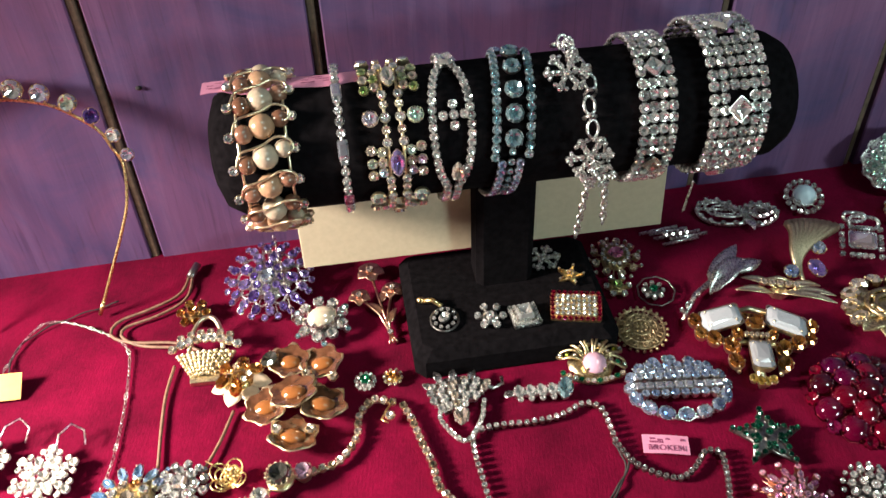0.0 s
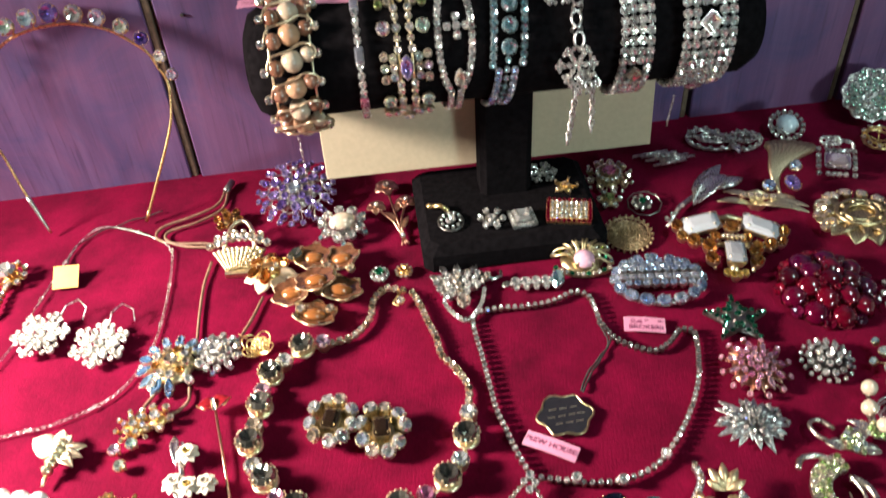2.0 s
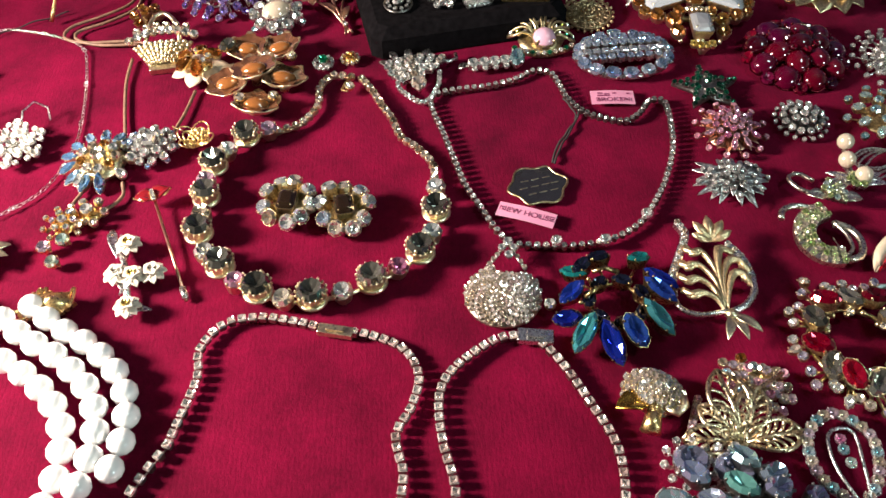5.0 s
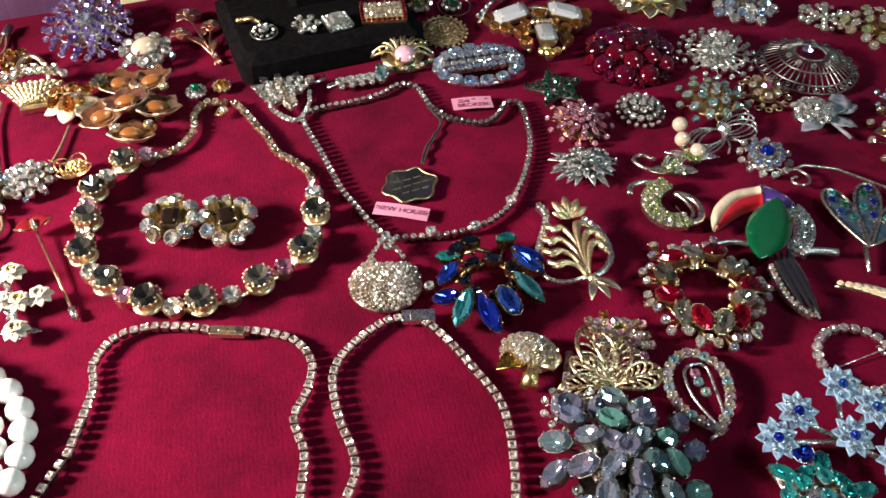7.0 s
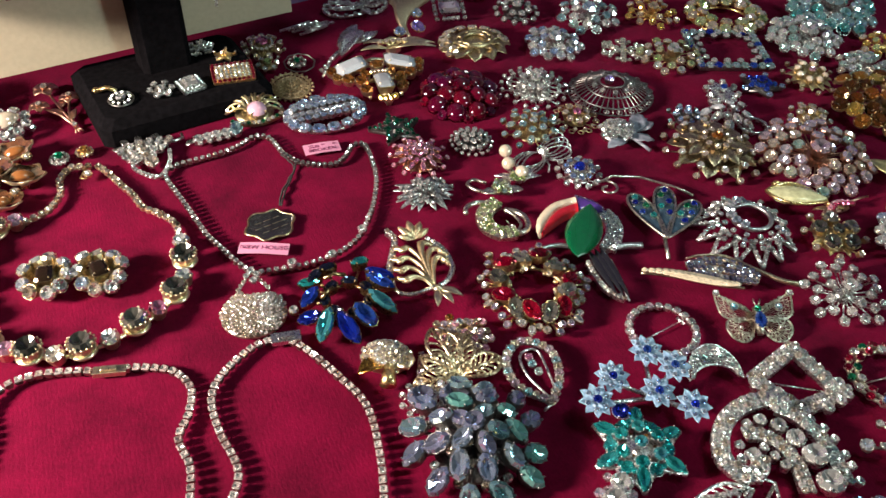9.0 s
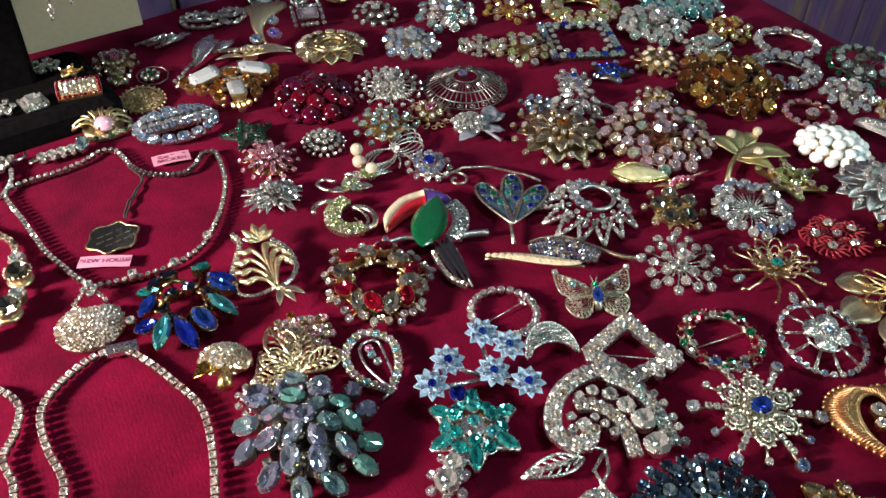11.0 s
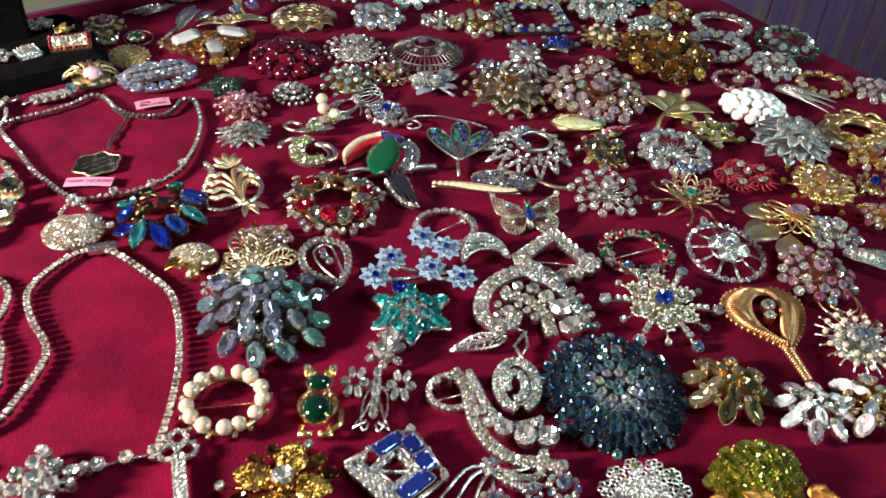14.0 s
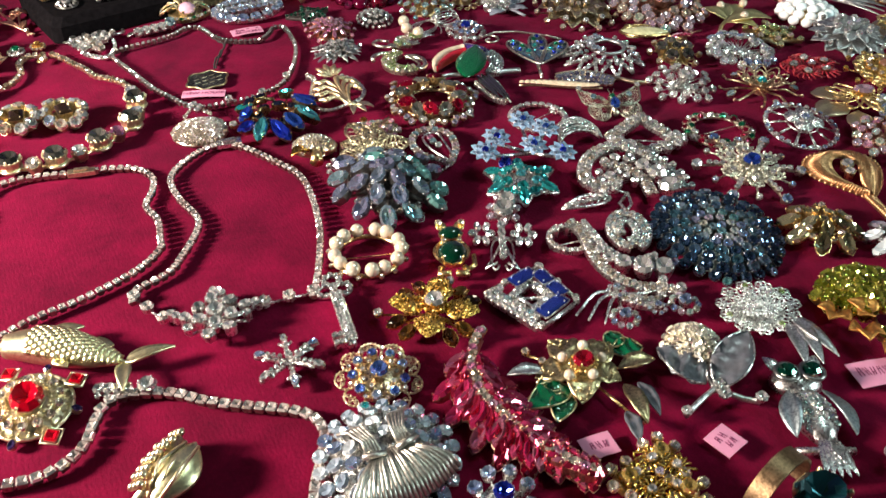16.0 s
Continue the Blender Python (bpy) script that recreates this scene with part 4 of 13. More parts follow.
def headband():
    t = thing("headband", "thin gold headband crowned with aurora rhinestones against the wall", "headband", WALL @ pose(0.031, -0.053, 0.0, 0, 0, 0))
    arch = [(0.0565, 0.0587), (0.0622, 0.0741), (0.0648, 0.0940), (0.0600, 0.1055), (0.0557, 0.1149), (0.0458, 0.1234), (0.0322, 0.1322), (0.0152, 0.1370)]
    whole = [(0.0288, 0.003), (0.0437, 0.0326)] + arch + [(0.002, 0.1384)] + [(-x, z) for x, z in reversed(arch)] + [(-0.0500, 0.0348), (-0.0395, 0.003)]
    pts, _ = spline([(x, 0.050 * z / 0.14, z) for x, z in whole], 76)
    part("band", Gather().tube(pts, 0.0010, 6), GOLD, t)
    part("tip", Gather().tube(pts[-7:], 0.0019, 6, taper=(0.9, 0.5)), DULLSIL, t, "grey metal end cap")
    part("tip", Gather().tube(pts[:3], 0.0013, 6), GOLD, t, "gold end cap")
    cups = Gather()
    n = 84
    even, _ = spline([tuple(p) for p in pts], n)
    for i in range(23, n - 23):
        if i % 3:
            continue
        p, d = even[i], even[i + 1] - even[i - 1]
        out = Vector((d.z, 0, -d.x)).normalized()
        if out.dot(Vector((p.x, 0, p.z - 0.07))) < 0:
            out = -out
        s = 0.0130 - 0.0050 * abs(i - n / 2) / (n / 2 - 23)
        m = facing(p + out * (s * 0.62 + 0.001) + Vector((0, -0.002, 0)), Vector((0, -1, 0.35)), d)
        set_stone(cups, t, "round", (AB, CRY, PURPLE, AB)[(i // 3) % 4], m @ pose(0, 0, 0, random.uniform(-12, 12), random.uniform(-12, 12), 0), s, s)
        cups.tube([p, p + out * s * 0.5], 0.0009, 5)
    part("setting", cups, GOLD, t)


headband()

# ---- left of the stand: chains, cords, tags, earrings ----


def link_chain(label, pts, pitch, r, wire, metal_, name="necklace", closed=False, beads=None):
    P, total = spline(pts, 2, closed)
    P, total = spline(pts, int(total / pitch), closed)
    o = P[len(P) // 2].copy()
    t = thing(name, label, "necklace", Matrix.Translation((o.x, o.y, 0)))
    g = Gather()
    for i, p in enumerate(P):
        d = P[i + 1] - p if i < len(P) - 1 else p - P[i - 1]
        m = facing(Vector((p.x - o.x, p.y - o.y, r * 0.6 + 0.0008)), Z, d) @ pose(0, 0, 0, 65 * (i % 2), 0, 0)
        g.tube([m @ q for q in ring_points(pitch * 0.68, r, 0, 8)], wire, 4, True)
        if beads and i % beads == 0:
            for k in (-1, 1):
                g.tube([m @ (q + Vector((k * r * 1.4, 0, 0))) for q in ring_points(r * 1.5, r * 1.5, 0.0005, 9)], wire * 1.2, 4, True)
    part("chain", g, metal_, t)
    return t


link_chain("fine silver link necklace chain lying in a loose loop", [(-0.2565, 0.2344), (-0.2302, 0.2424), (-0.2055, 0.2514), (-0.1792, 0.2721), (-0.1689, 0.3044), (-0.1708, 0.3423), (-0.1785, 0.3845), (-0.1866, 0.4046), (-0.2099, 0.4189), (-0.2404, 0.4269), (-0.2524, 0.4133), (-0.2564, 0.3812), (-0.2585, 0.3388), (-0.2598, 0.3076), (-0.2686, 0.2725)], 0.0036, 0.0008, 0.00024, SILVER, beads=10)
flat_tag("square yellow price tag on a black thread", -0.2470, 0.3698, 0.0172, 0.0165, 8.6, YELPAPER, z=0.0048, tilt=26)


def thread(label, pts, r=0.0005, mat=None, name="thread", z=0.0012, category="cord"):
    P, _ = spline(pts, 40)
    o = P[20].copy()
    t = thing(name, label, category, Matrix.Translation((o.x, o.y, 0)))
    g = Gather().tube([Vector((p.x - o.x, p.y - o.y, z + 0.0006 * math.sin(i * 0.7))) for i, p in enumerate(P)], r, 5)
    part("strand", g, mat or BLACKCORD, t)
    return t


thread("thin black thread of a price tag", [(-0.2515, 0.3812), (-0.2558, 0.3984), (-0.2503, 0.4133), (-0.2395, 0.4244), (-0.2217, 0.4352), (-0.2031, 0.4448)])


MINTWHITE = gem("greenish_white_stone", (0.55, 0.56, 0.47), (0.80, 0.82, 0.70))
WSTONE = gem("white_stone", (0.70, 0.66, 0.58), metallic=0.15, rough=0.2)
for ex, ey, turn in ((-0.2413, 0.3154, 12), (-0.2006, 0.3076, 32)):
    t = thing("earring", "white stone snowflake earring lying on red cloth", "earring", at(ex, ey, 0.001, turn, 6), "white earrings")
    g = snowflake(t, pose(0, 0, 0.0055), 0.0178, mat=WSTONE)
    for k in range(6):
        a = radians(30 + 60 * k)
        set_stone(g, t, "marquise", WSTONE, facing(Vector((0.0088 * math.cos(a), 0.0088 * math.sin(a), 0.0060)), Z, (math.cos(a), math.sin(a), 0)), 0.0085, 0.0050, 0.002)
    g.tube([(0.008, 0.011, 0.003), (0.013, 0.021, 0.006), (0.021, 0.024, 0.007), (0.026, 0.018, 0.005), (0.024, 0.010, 0.003)], 0.0006, 5)
    part("setting", g, SILVER, t)
rosette("gold bracelet end with round crystal at the table edge", -0.2866, 0.3717, 0.014, [(1, 0, "round", CRY, 0.9, 0.9, 0.5, 0), (9, 0.75, "round", CRY, 0.3, 0.3, 0.3, 0)], GOLD, name="bracelet", category="bracelet")
strand("gold and crystal bracelet links lying on red cloth", [(-0.2857, 0.3645), (-0.2856, 0.3513), (-0.2836, 0.3385), (-0.2897, 0.3310)], 0.0045, CHAMP, GOLD, 0.0045, name="bracelet", category="bracelet")


def cord_lariat():
    t = thing("bolo_cord", "taupe cord lariat looped under several brooches", "necklace", at(-0.1535, 0.3892))
    ox, oy = -0.1535, 0.3892
    for pts in ([(-0.1616, 0.4730), (-0.1632, 0.4514), (-0.1792, 0.4371), (-0.1972, 0.4257), (-0.1985, 0.4135), (-0.1833, 0.4075), (-0.1542, 0.4065), (-0.1312, 0.3961)], [(-0.1592, 0.4702), (-0.1584, 0.4461), (-0.1732, 0.4308), (-0.1907, 0.4208), (-0.1910, 0.4123), (-0.1763, 0.4046), (-0.1492, 0.4030)],
                [(-0.1512, 0.3875), (-0.1506, 0.3656), (-0.1467, 0.3401), (-0.1408, 0.3094), (-0.1396, 0.2960)], [(-0.1079, 0.3530), (-0.1110, 0.3331), (-0.1148, 0.3180), (-0.1182, 0.3097)], [(-0.1526, 0.2809), (-0.1588, 0.2625), (-0.1643, 0.2488), (-0.1673, 0.2431)], [(-0.1360, 0.2770), (-0.1341, 0.2669), (-0.1392, 0.2589), (-0.1494, 0.2541)]):
        P, _ = spline(pts, 30)
        g = Gather().tube([Vector((p.x - ox, p.y - oy, 0.0018)) for p in P], 0.0010, 7)
        part("cord", g, CORD, t)
    for p in ([(-0.1601, 0.4723)],):
        g = Gather().tube([(p[0][0] - ox, p[0][1] - oy - 0.006, 0.003), (p[0][0] - ox + 0.002, p[0][1] - oy + 0.006, 0.003)], 0.0026, 8)
        part("cord_end", g, GUN, t, "dark metal cord end")


cord_lariat()


def basket():
    t = thing("brooch", "gold flower basket brooch with clear stones along the rim", "brooch", at(-0.1313, 0.3905, 0.0025, 7.3, 13))
    g = Gather()
    W = 0.0185
    for r in range(7):
        y = -0.012 + r * 0.0024
        w = W * (0.45 + 0.075 * r)
        for c in range(11):
            u = -1 + 2 * c / 10
            g.put("grain", pose(w * u, y, 0.004 + 0.004 * math.cos(u * 1.4) + 0.0006 * ((c + r) % 2)), (w * 0.24, 0.0028, 0.0028))
    g.plate(pose(0, 0, 0.001), [(-W * 0.45, -0.013), (W * 0.45, -0.013), (W * 0.95, 0.004), (-W * 0.95, 0.004)], 0.003, 0.003)
    P = [Vector((W * 0.55 * math.cos(a), 0.005 + 0.024 * math.sin(a), 0.005)) for a in (math.pi * i / 16 for i in range(17))]
    g.tube(P, 0.0016, 6)
    for i in range(9):
        u = -1 + i / 4
        set_stone(g, t, "round", CRY if i % 3 else CHAMP, facing((W * 1.05 * u, 0.006 + 0.006 * (1 - u * u), 0.0075), Z + Vector((u * 0.3, 0, 0)), (1, 0, 0)), 0.0058, 0.0058)
    for i in range(6):
        u = -0.8 + i * 0.32
        set_stone(g, t, "round", CHAMP, facing((W * u, 0.011 + 0.005 * (1 - u * u), 0.0078), Z, (1, 0, 0)), 0.0050, 0.0050)
    g.box(pose(0, -0.0145, 0.001), W * 0.95, 0.004, 0.004)
    part("setting", g, PALEGOLD, t)


basket()
rosette("small amber and topaz cluster brooch", -0.1480, 0.4290, 0.0125, [(1, 0, "round", AMBER, 0.6, 0.6, 0.5, 0), (6, 0.65, "round", AMBER, 0.5, 0.5, 0.35, 0)], ANTIQ)


PALECREAM = metal("cream_gilt_edge", (0.86, 0.70, 0.46), 0.36, 0.25)


def orange_cluster():
    """Cream edged flowers with glassy brown centres, heaped on one setting."""
    ox, oy = -0.0726, 0.3575
    t = thing("brooch", "large cluster brooch of cream-edged flowers with glossy orange centres", "brooch", at(ox, oy))
    cups, edge = Gather(), Gather()
    for (x, y), s, z in (([(-0.0799, 0.3890)][0], 1.0, 0.006), ([(-0.0571, 0.3864)][0], 1.05, 0.007), ([(-0.0722, 0.3585)][0], 1.15, 0.010), ([(-0.0529, 0.3505)][0], 1.15, 0.008), ([(-0.0896, 0.3502)][0], 1.05, 0.006), ([(-0.0693, 0.3279)][0], 1.15, 0.005)):
        c = Vector(((x - ox) * 0.88, (y - oy) * 0.88, z))
        R = 0.0118 * s
        n = 6
        w = random.uniform(0, 1)
        pts = []
        for i in range(24):
            a = 2 * math.pi * i / 24
            r = R * (1 + 0.13 * math.cos(n * a + w * 6))
            pts.append((r * math.cos(a), r * math.sin(a)))
        tilt = pose(0, 0, 0, random.uniform(-14, 6), random.uniform(-10, 10), 0)
        m = Matrix.Translation(c) @ tilt
        v = []
        for k, (s2, zz) in enumerate(((0.55, -0.001), (1.0, 0.0035), (1.02, 0.0028), (0.57, -0.002))):
            v += [m @ Vector((p * s2, q * s2, zz + (0.0012 * math.cos(n * 2 * math.pi * i / 24 + w * 6) if 0 < k < 3 else 0))) for i, (p, q) in enumerate(pts)]
        f = [(k * 24 + i, k * 24 + (i + 1) % 24, (k + 1) * 24 + (i + 1) % 24, (k + 1) * 24 + i) for k in range(3) for i in range(24)]
        fl = part("flower", Gather().add(v, f), PALECREAM, t, "cream gilt flower cup")
        inner = Gather().add([m @ Vector((p * s2, q * s2, zz)) for s2, zz in ((0.96, 0.0036), (0.5, 0.0016), (0.05, 0.0010)) for p, q in pts], [(k * 24 + i, k * 24 + (i + 1) % 24, (k + 1) * 24 + (i + 1) % 24, (k + 1) * 24 + i) for k in range(2) for i in range(24)])
        part("glaze", inner, GLAZE, fl, "glossy orange brown glaze")
        stone(fl, "dome", TANGER, m @ Matrix.Translation((0, 0, 0.0012)), R * 1.15, R * 0.85, R * 0.62, name="cabochon")
        cups.tube([Vector((c.x, c.y, 0.001)), c], 0.003, 6)
    for x, y in [(-0.0669, 0.3732), (-0.0512, 0.3712), (-0.0593, 0.3338), (-0.0779, 0.3335), (-0.0627, 0.3664)]:
        set_stone(cups, t, "round", CHAMP, pose(x - ox, y - oy, 0.010), 0.0062, 0.0062)
    part("setting", cups, GOLD, t)
    # its neighbour with the cream petals
    x, y = -0.1069, 0.3730
    b = thing("brooch", "gold and orange flower brooch with cream enamel petals", "brooch", at(x, y))
    g, pet = Gather(), Gather()
    for i in range(6):
        a = radians(200 + 55 * i)
        d = Vector((math.cos(a), math.sin(a), 0))
        pet.blade(facing(d * 0.004 + Z * 0.005, Z + d * 0.3, d), 0.014, 0.011, 0.1, fold=-0.1, blunt=1.0)
    part_each("petal", pet, CREAME, b, "cream enamel petal")
    for i in range(5):
        a = radians(30 + 60 * i)
        d = Vector((math.cos(a), math.sin(a), 0))
        set_stone(g, b, "pear", AMBER if i % 2 else gem("orange_stone", (0.6, 0.2, 0.03)), facing(d * 0.009 + Z * 0.010, Z + d * 0.5, -d), 0.012, 0.008)
    for i in range(7):
        a = i * 0.9
        set_stone(g, b, "round", AMBER if i % 2 else CRY, pose(0.006 * math.cos(a), 0.006 * math.sin(a), 0.012), 0.004, 0.004)
    set_stone(g, b, "oval", SMOKE, pose(0.016, 0.012, 0.010, 0, 0, 60), 0.013, 0.009)
    g.plate(pose(0, 0, 0.001), [(0.008 * math.cos(i * 0.5236), 0.008 * math.sin(i * 0.5236)) for i in range(12)], 0.004, 0.003)
    part("setting", g, GOLD, b)


orange_cluster()


def blue_slide():
    """Blue petals fanned to one side of a gold and crystal cluster."""
    R = 0.0210
    t = thing("brooch", "blue petalled flower slide with a gold crystal centre on a cord", "brooch", at(-0.1493, 0.2916, 0.001, 0, 6))
    g = Gather()
    petal = gem("sky_petal_stone", (0.10, 0.22, 0.42), (0.18, 0.36, 0.58), (0.34, 0.52, 0.70), metallic=0.7)
    for i in range(9):
        a = radians(62 + 27 * i)
        d = Vector((math.cos(a), math.sin(a), 0))
        set_stone(g, t, "marquise", petal, facing(d * R * 0.80 + Z * 0.005, Z + d * 0.4, d) @ pose(0, 0, 0, random.uniform(-9, 9), random.uniform(-9, 9), random.uniform(-8, 8)), R * 0.58, R * 0.26, 0.003)
    for i in range(9):
        a = 2 * math.pi * i / 9
        d = Vector((math.cos(a), math.sin(a), 0))
        set_stone(g, t, "round", (CHAMP, CRY, AMBER)[i % 3], facing(d * R * 0.42 + Z * 0.0078, Z + d * 0.3, d), R * 0.27, R * 0.27, 0.003)
        if i > 5 or i < 2:
            set_stone(g, t, "oval", SKY if i % 2 else CRY, facing(d * R * 0.80 + Z * 0.0055, Z + d * 0.4, d), R * 0.34, R * 0.26, 0.003)
        g.put("grain", pose(R * 0.62 * d.x, R * 0.62 * d.y, 0.0060), (R * 0.12,) * 3)
    set_stone(g, t, "round", CHAMP, pose(0, 0, 0.0095), R * 0.40, R * 0.40, 0.004)
    g.plate(pose(0, 0, 0.001), [(R * 0.6 * math.cos(i * 0.5), R * 0.6 * math.sin(i * 0.5)) for i in range(12)], 0.0025, 0.002)
    part("setting", g, PALEGOLD, t)


blue_slide()
rosette("clear rhinestone cluster slide on a cord", -0.1242, 0.3016, 1.3 * 0.0109, [(1, 0, "square", CRY, 0.5, 0.5, 0.5, 0), (7, 0.50, "round", CRY, 0.4, 0.4, 0.4, 0), (11, 0.85, "round", CRY, 0.34, 0.34, 0.3, 20), (8, 0.98, "round", SKY, 0.24, 0.24, 0.2, 0)], SILVER)
rosette("pale crystal cluster ending of the cord lariat", -0.1476, 0.2531, 0.0110, [(1, 0, "round", CRY, 0.6, 0.6, 0.5, 0), (6, 0.7, "round", CHAMP, 0.45, 0.45, 0.3, 0)], GOLD)
rosette("gold and aurora crystal tassel end of the lariat", -0.1588, 0.2476, 0.0123, [(1, 0, "round", CRY, 0.4, 0.4, 0.4, 0), (6, 0.42, "round", AB, 0.3, 0.3, 0.35, 0), (9, 0.85, "round", CHAMP, 0.26, 0.26, 0.2, 0)], GOLD)
for q in ([(-0.1582, 0.2211), (-0.1648, 0.2309), (-0.1565, 0.2355)]):
    rosette("small aurora crystal drop of a lariat", *q, 0.0045, [(1, 0, "round", AB, 1.6, 1.6, 0.7, 0)], GOLD, name="crystal_drop", category="jewellery")


def gold_butterfly():
    t = thing("brooch", "small gold wire butterfly brooch with a beaded body", "brooch", at(-0.1001, 0.3046, 0, 20))
    g = Gather()
    for s in (-1, 1):
        for a, l, w in ((55, 0.013, 0.010), (-20, 0.011, 0.009)):
            for k in (0.45, 0.72, 1.0):
                d = Vector((s * math.cos(radians(a)), math.sin(radians(a)), 0))
                m = facing(Vector((0, 0, 0.003)), Z - d * 0.5, d)
                g.tube([m @ Vector((l * k * (0.5 - 0.5 * math.cos(b)), w * k * 0.5 * math.sin(b), 0)) for b in (2 * math.pi * i / 14 for i in range(14))], 0.0005, 4, True)
    for i in range(24):
        a, r = i * 2.4, 0.0011 * math.sqrt(i)
        g.put("grain", pose(r * math.cos(a) + 0.002, r * math.sin(a) + 0.004, 0.008 - r * 0.5), (0.0022,) * 3)
    g.tube([(-0.002, 0.008, 0.004), (-0.010, 0.016, 0.006)], 0.0004, 4)
    part("setting", g, GOLD, t)


gold_butterfly()
rosette("purple crystal flower brooch with oval petal stones", -0.1021, 0.4534, 0.0292, [(1, 0, "round", ICE, 0.34, 0.34, 0.22, 0), (8, 0.30, "round", PURPLE, 0.20, 0.20, 0.21, 0), (9, 0.54, "oval", PURPLE, 0.32, 0.25, 0.17, 0), (9, 0.55, "loop", PURPLE, 0.30, 0.03, 0.12, 20), (16, 0.80, "oval", PURPLE, 0.24, 0.20, 0.12, 8), (20, 0.95, "round", PURPLE, 0.16, 0.16, 0.07, 0)], SILVER, tilt=18, base=0.004)
rosette("pearl centred brooch ringed with clear crystals", -0.0637, 0.4199, 0.0206, [(1, 0, "dome", PEARL, 0.95, 0.75, 0.36, 0), (9, 0.66, "round", CRY, 0.36, 0.36, 0.3, 0), (6, 0.86, "round", AQUA, 0.2, 0.2, 0.22, 15)], SILVER, 25)


def stem_flower(label, tip, foot, metal_, heads, leaves=3, turn=0):
    """A flower spray brooch: stems from a foot to several heads."""
    ox, oy = foot
    t = thing("brooch", label, "brooch", at(ox, oy))
    g = Gather()
    L = Vector((tip[0] - ox, tip[1] - oy, 0))
    n = Vector((-L.y, L.x, 0)).normalized()
    for k, (u, w, r, mat) in enumerate(heads):
        c = L * u + n * w + Z * 0.005
        g.tube([Vector((0, 0, 0.0016)), L * u * 0.5 + n * w * 0.25 + Z * 0.003, c], 0.0009, 5)
        for i in range(5):
            a = 2 * math.pi * i / 5 + k
            d = Vector((math.cos(a), math.sin(a), 0))
            g.blade(facing(c, Z + d * 0.2, d), r, r * 0.9, 0.15, fold=0.2, blunt=1.0)
        set_stone(g, t, "round", mat, Matrix.Translation(c + Z * 0.002), r * 0.6, r * 0.6)
    for i in range(leaves):
        u = 0.15 + 0.18 * i
        d = (L.normalized() + n * (0.8 if i % 2 else -0.8)).normalized()
        g.blade(facing(L * u + Z * 0.002, Z, d), L.length * 0.25, L.length * 0.10, 0.1)
    for s in (-1, 0, 1):
        g.tube([(0, 0, 0.0016), -L * 0.14 + n * s * 0.0025 + Z * 0.0014], 0.0008, 5)
    set_stone(g, t, "round", CRY, pose(0, 0, 0.003), 0.004, 0.004)
    part("setting", g, metal_, t)
    return t


stem_flower("rose gold flower spray brooch with small crystal centres", (-0.0374, 0.4665), (-0.0204, 0.4129), COPPER, [(1.0, 0.0, 0.0095, CHAMP), (0.62, 0.012, 0.0075, CHAMP), (0.62, -0.010, 0.0075, CHAMP)])
rosette("small emerald green earring in a crystal halo", -0.0330, 0.3736, 0.0071, [(1, 0, "round", GREEN, 0.95, 0.95, 0.5, 0), (12, 0.78, "round", CRY, 0.36, 0.36, 0.3, 0)], SILVER, name="earring", category="earring")
rosette("small topaz earring in a gold halo", -0.0169, 0.3769, 0.0067, [(1, 0, "round", AMBER, 0.8, 0.8, 0.5, 0), (10, 0.75, "round", CHAMP, 0.36, 0.36, 0.3, 0)], GOLD, name="earring", category="earring")


SMOKYTIP = gem("smoky_champagne", (0.20, 0.15, 0.10), (0.40, 0.32, 0.22))


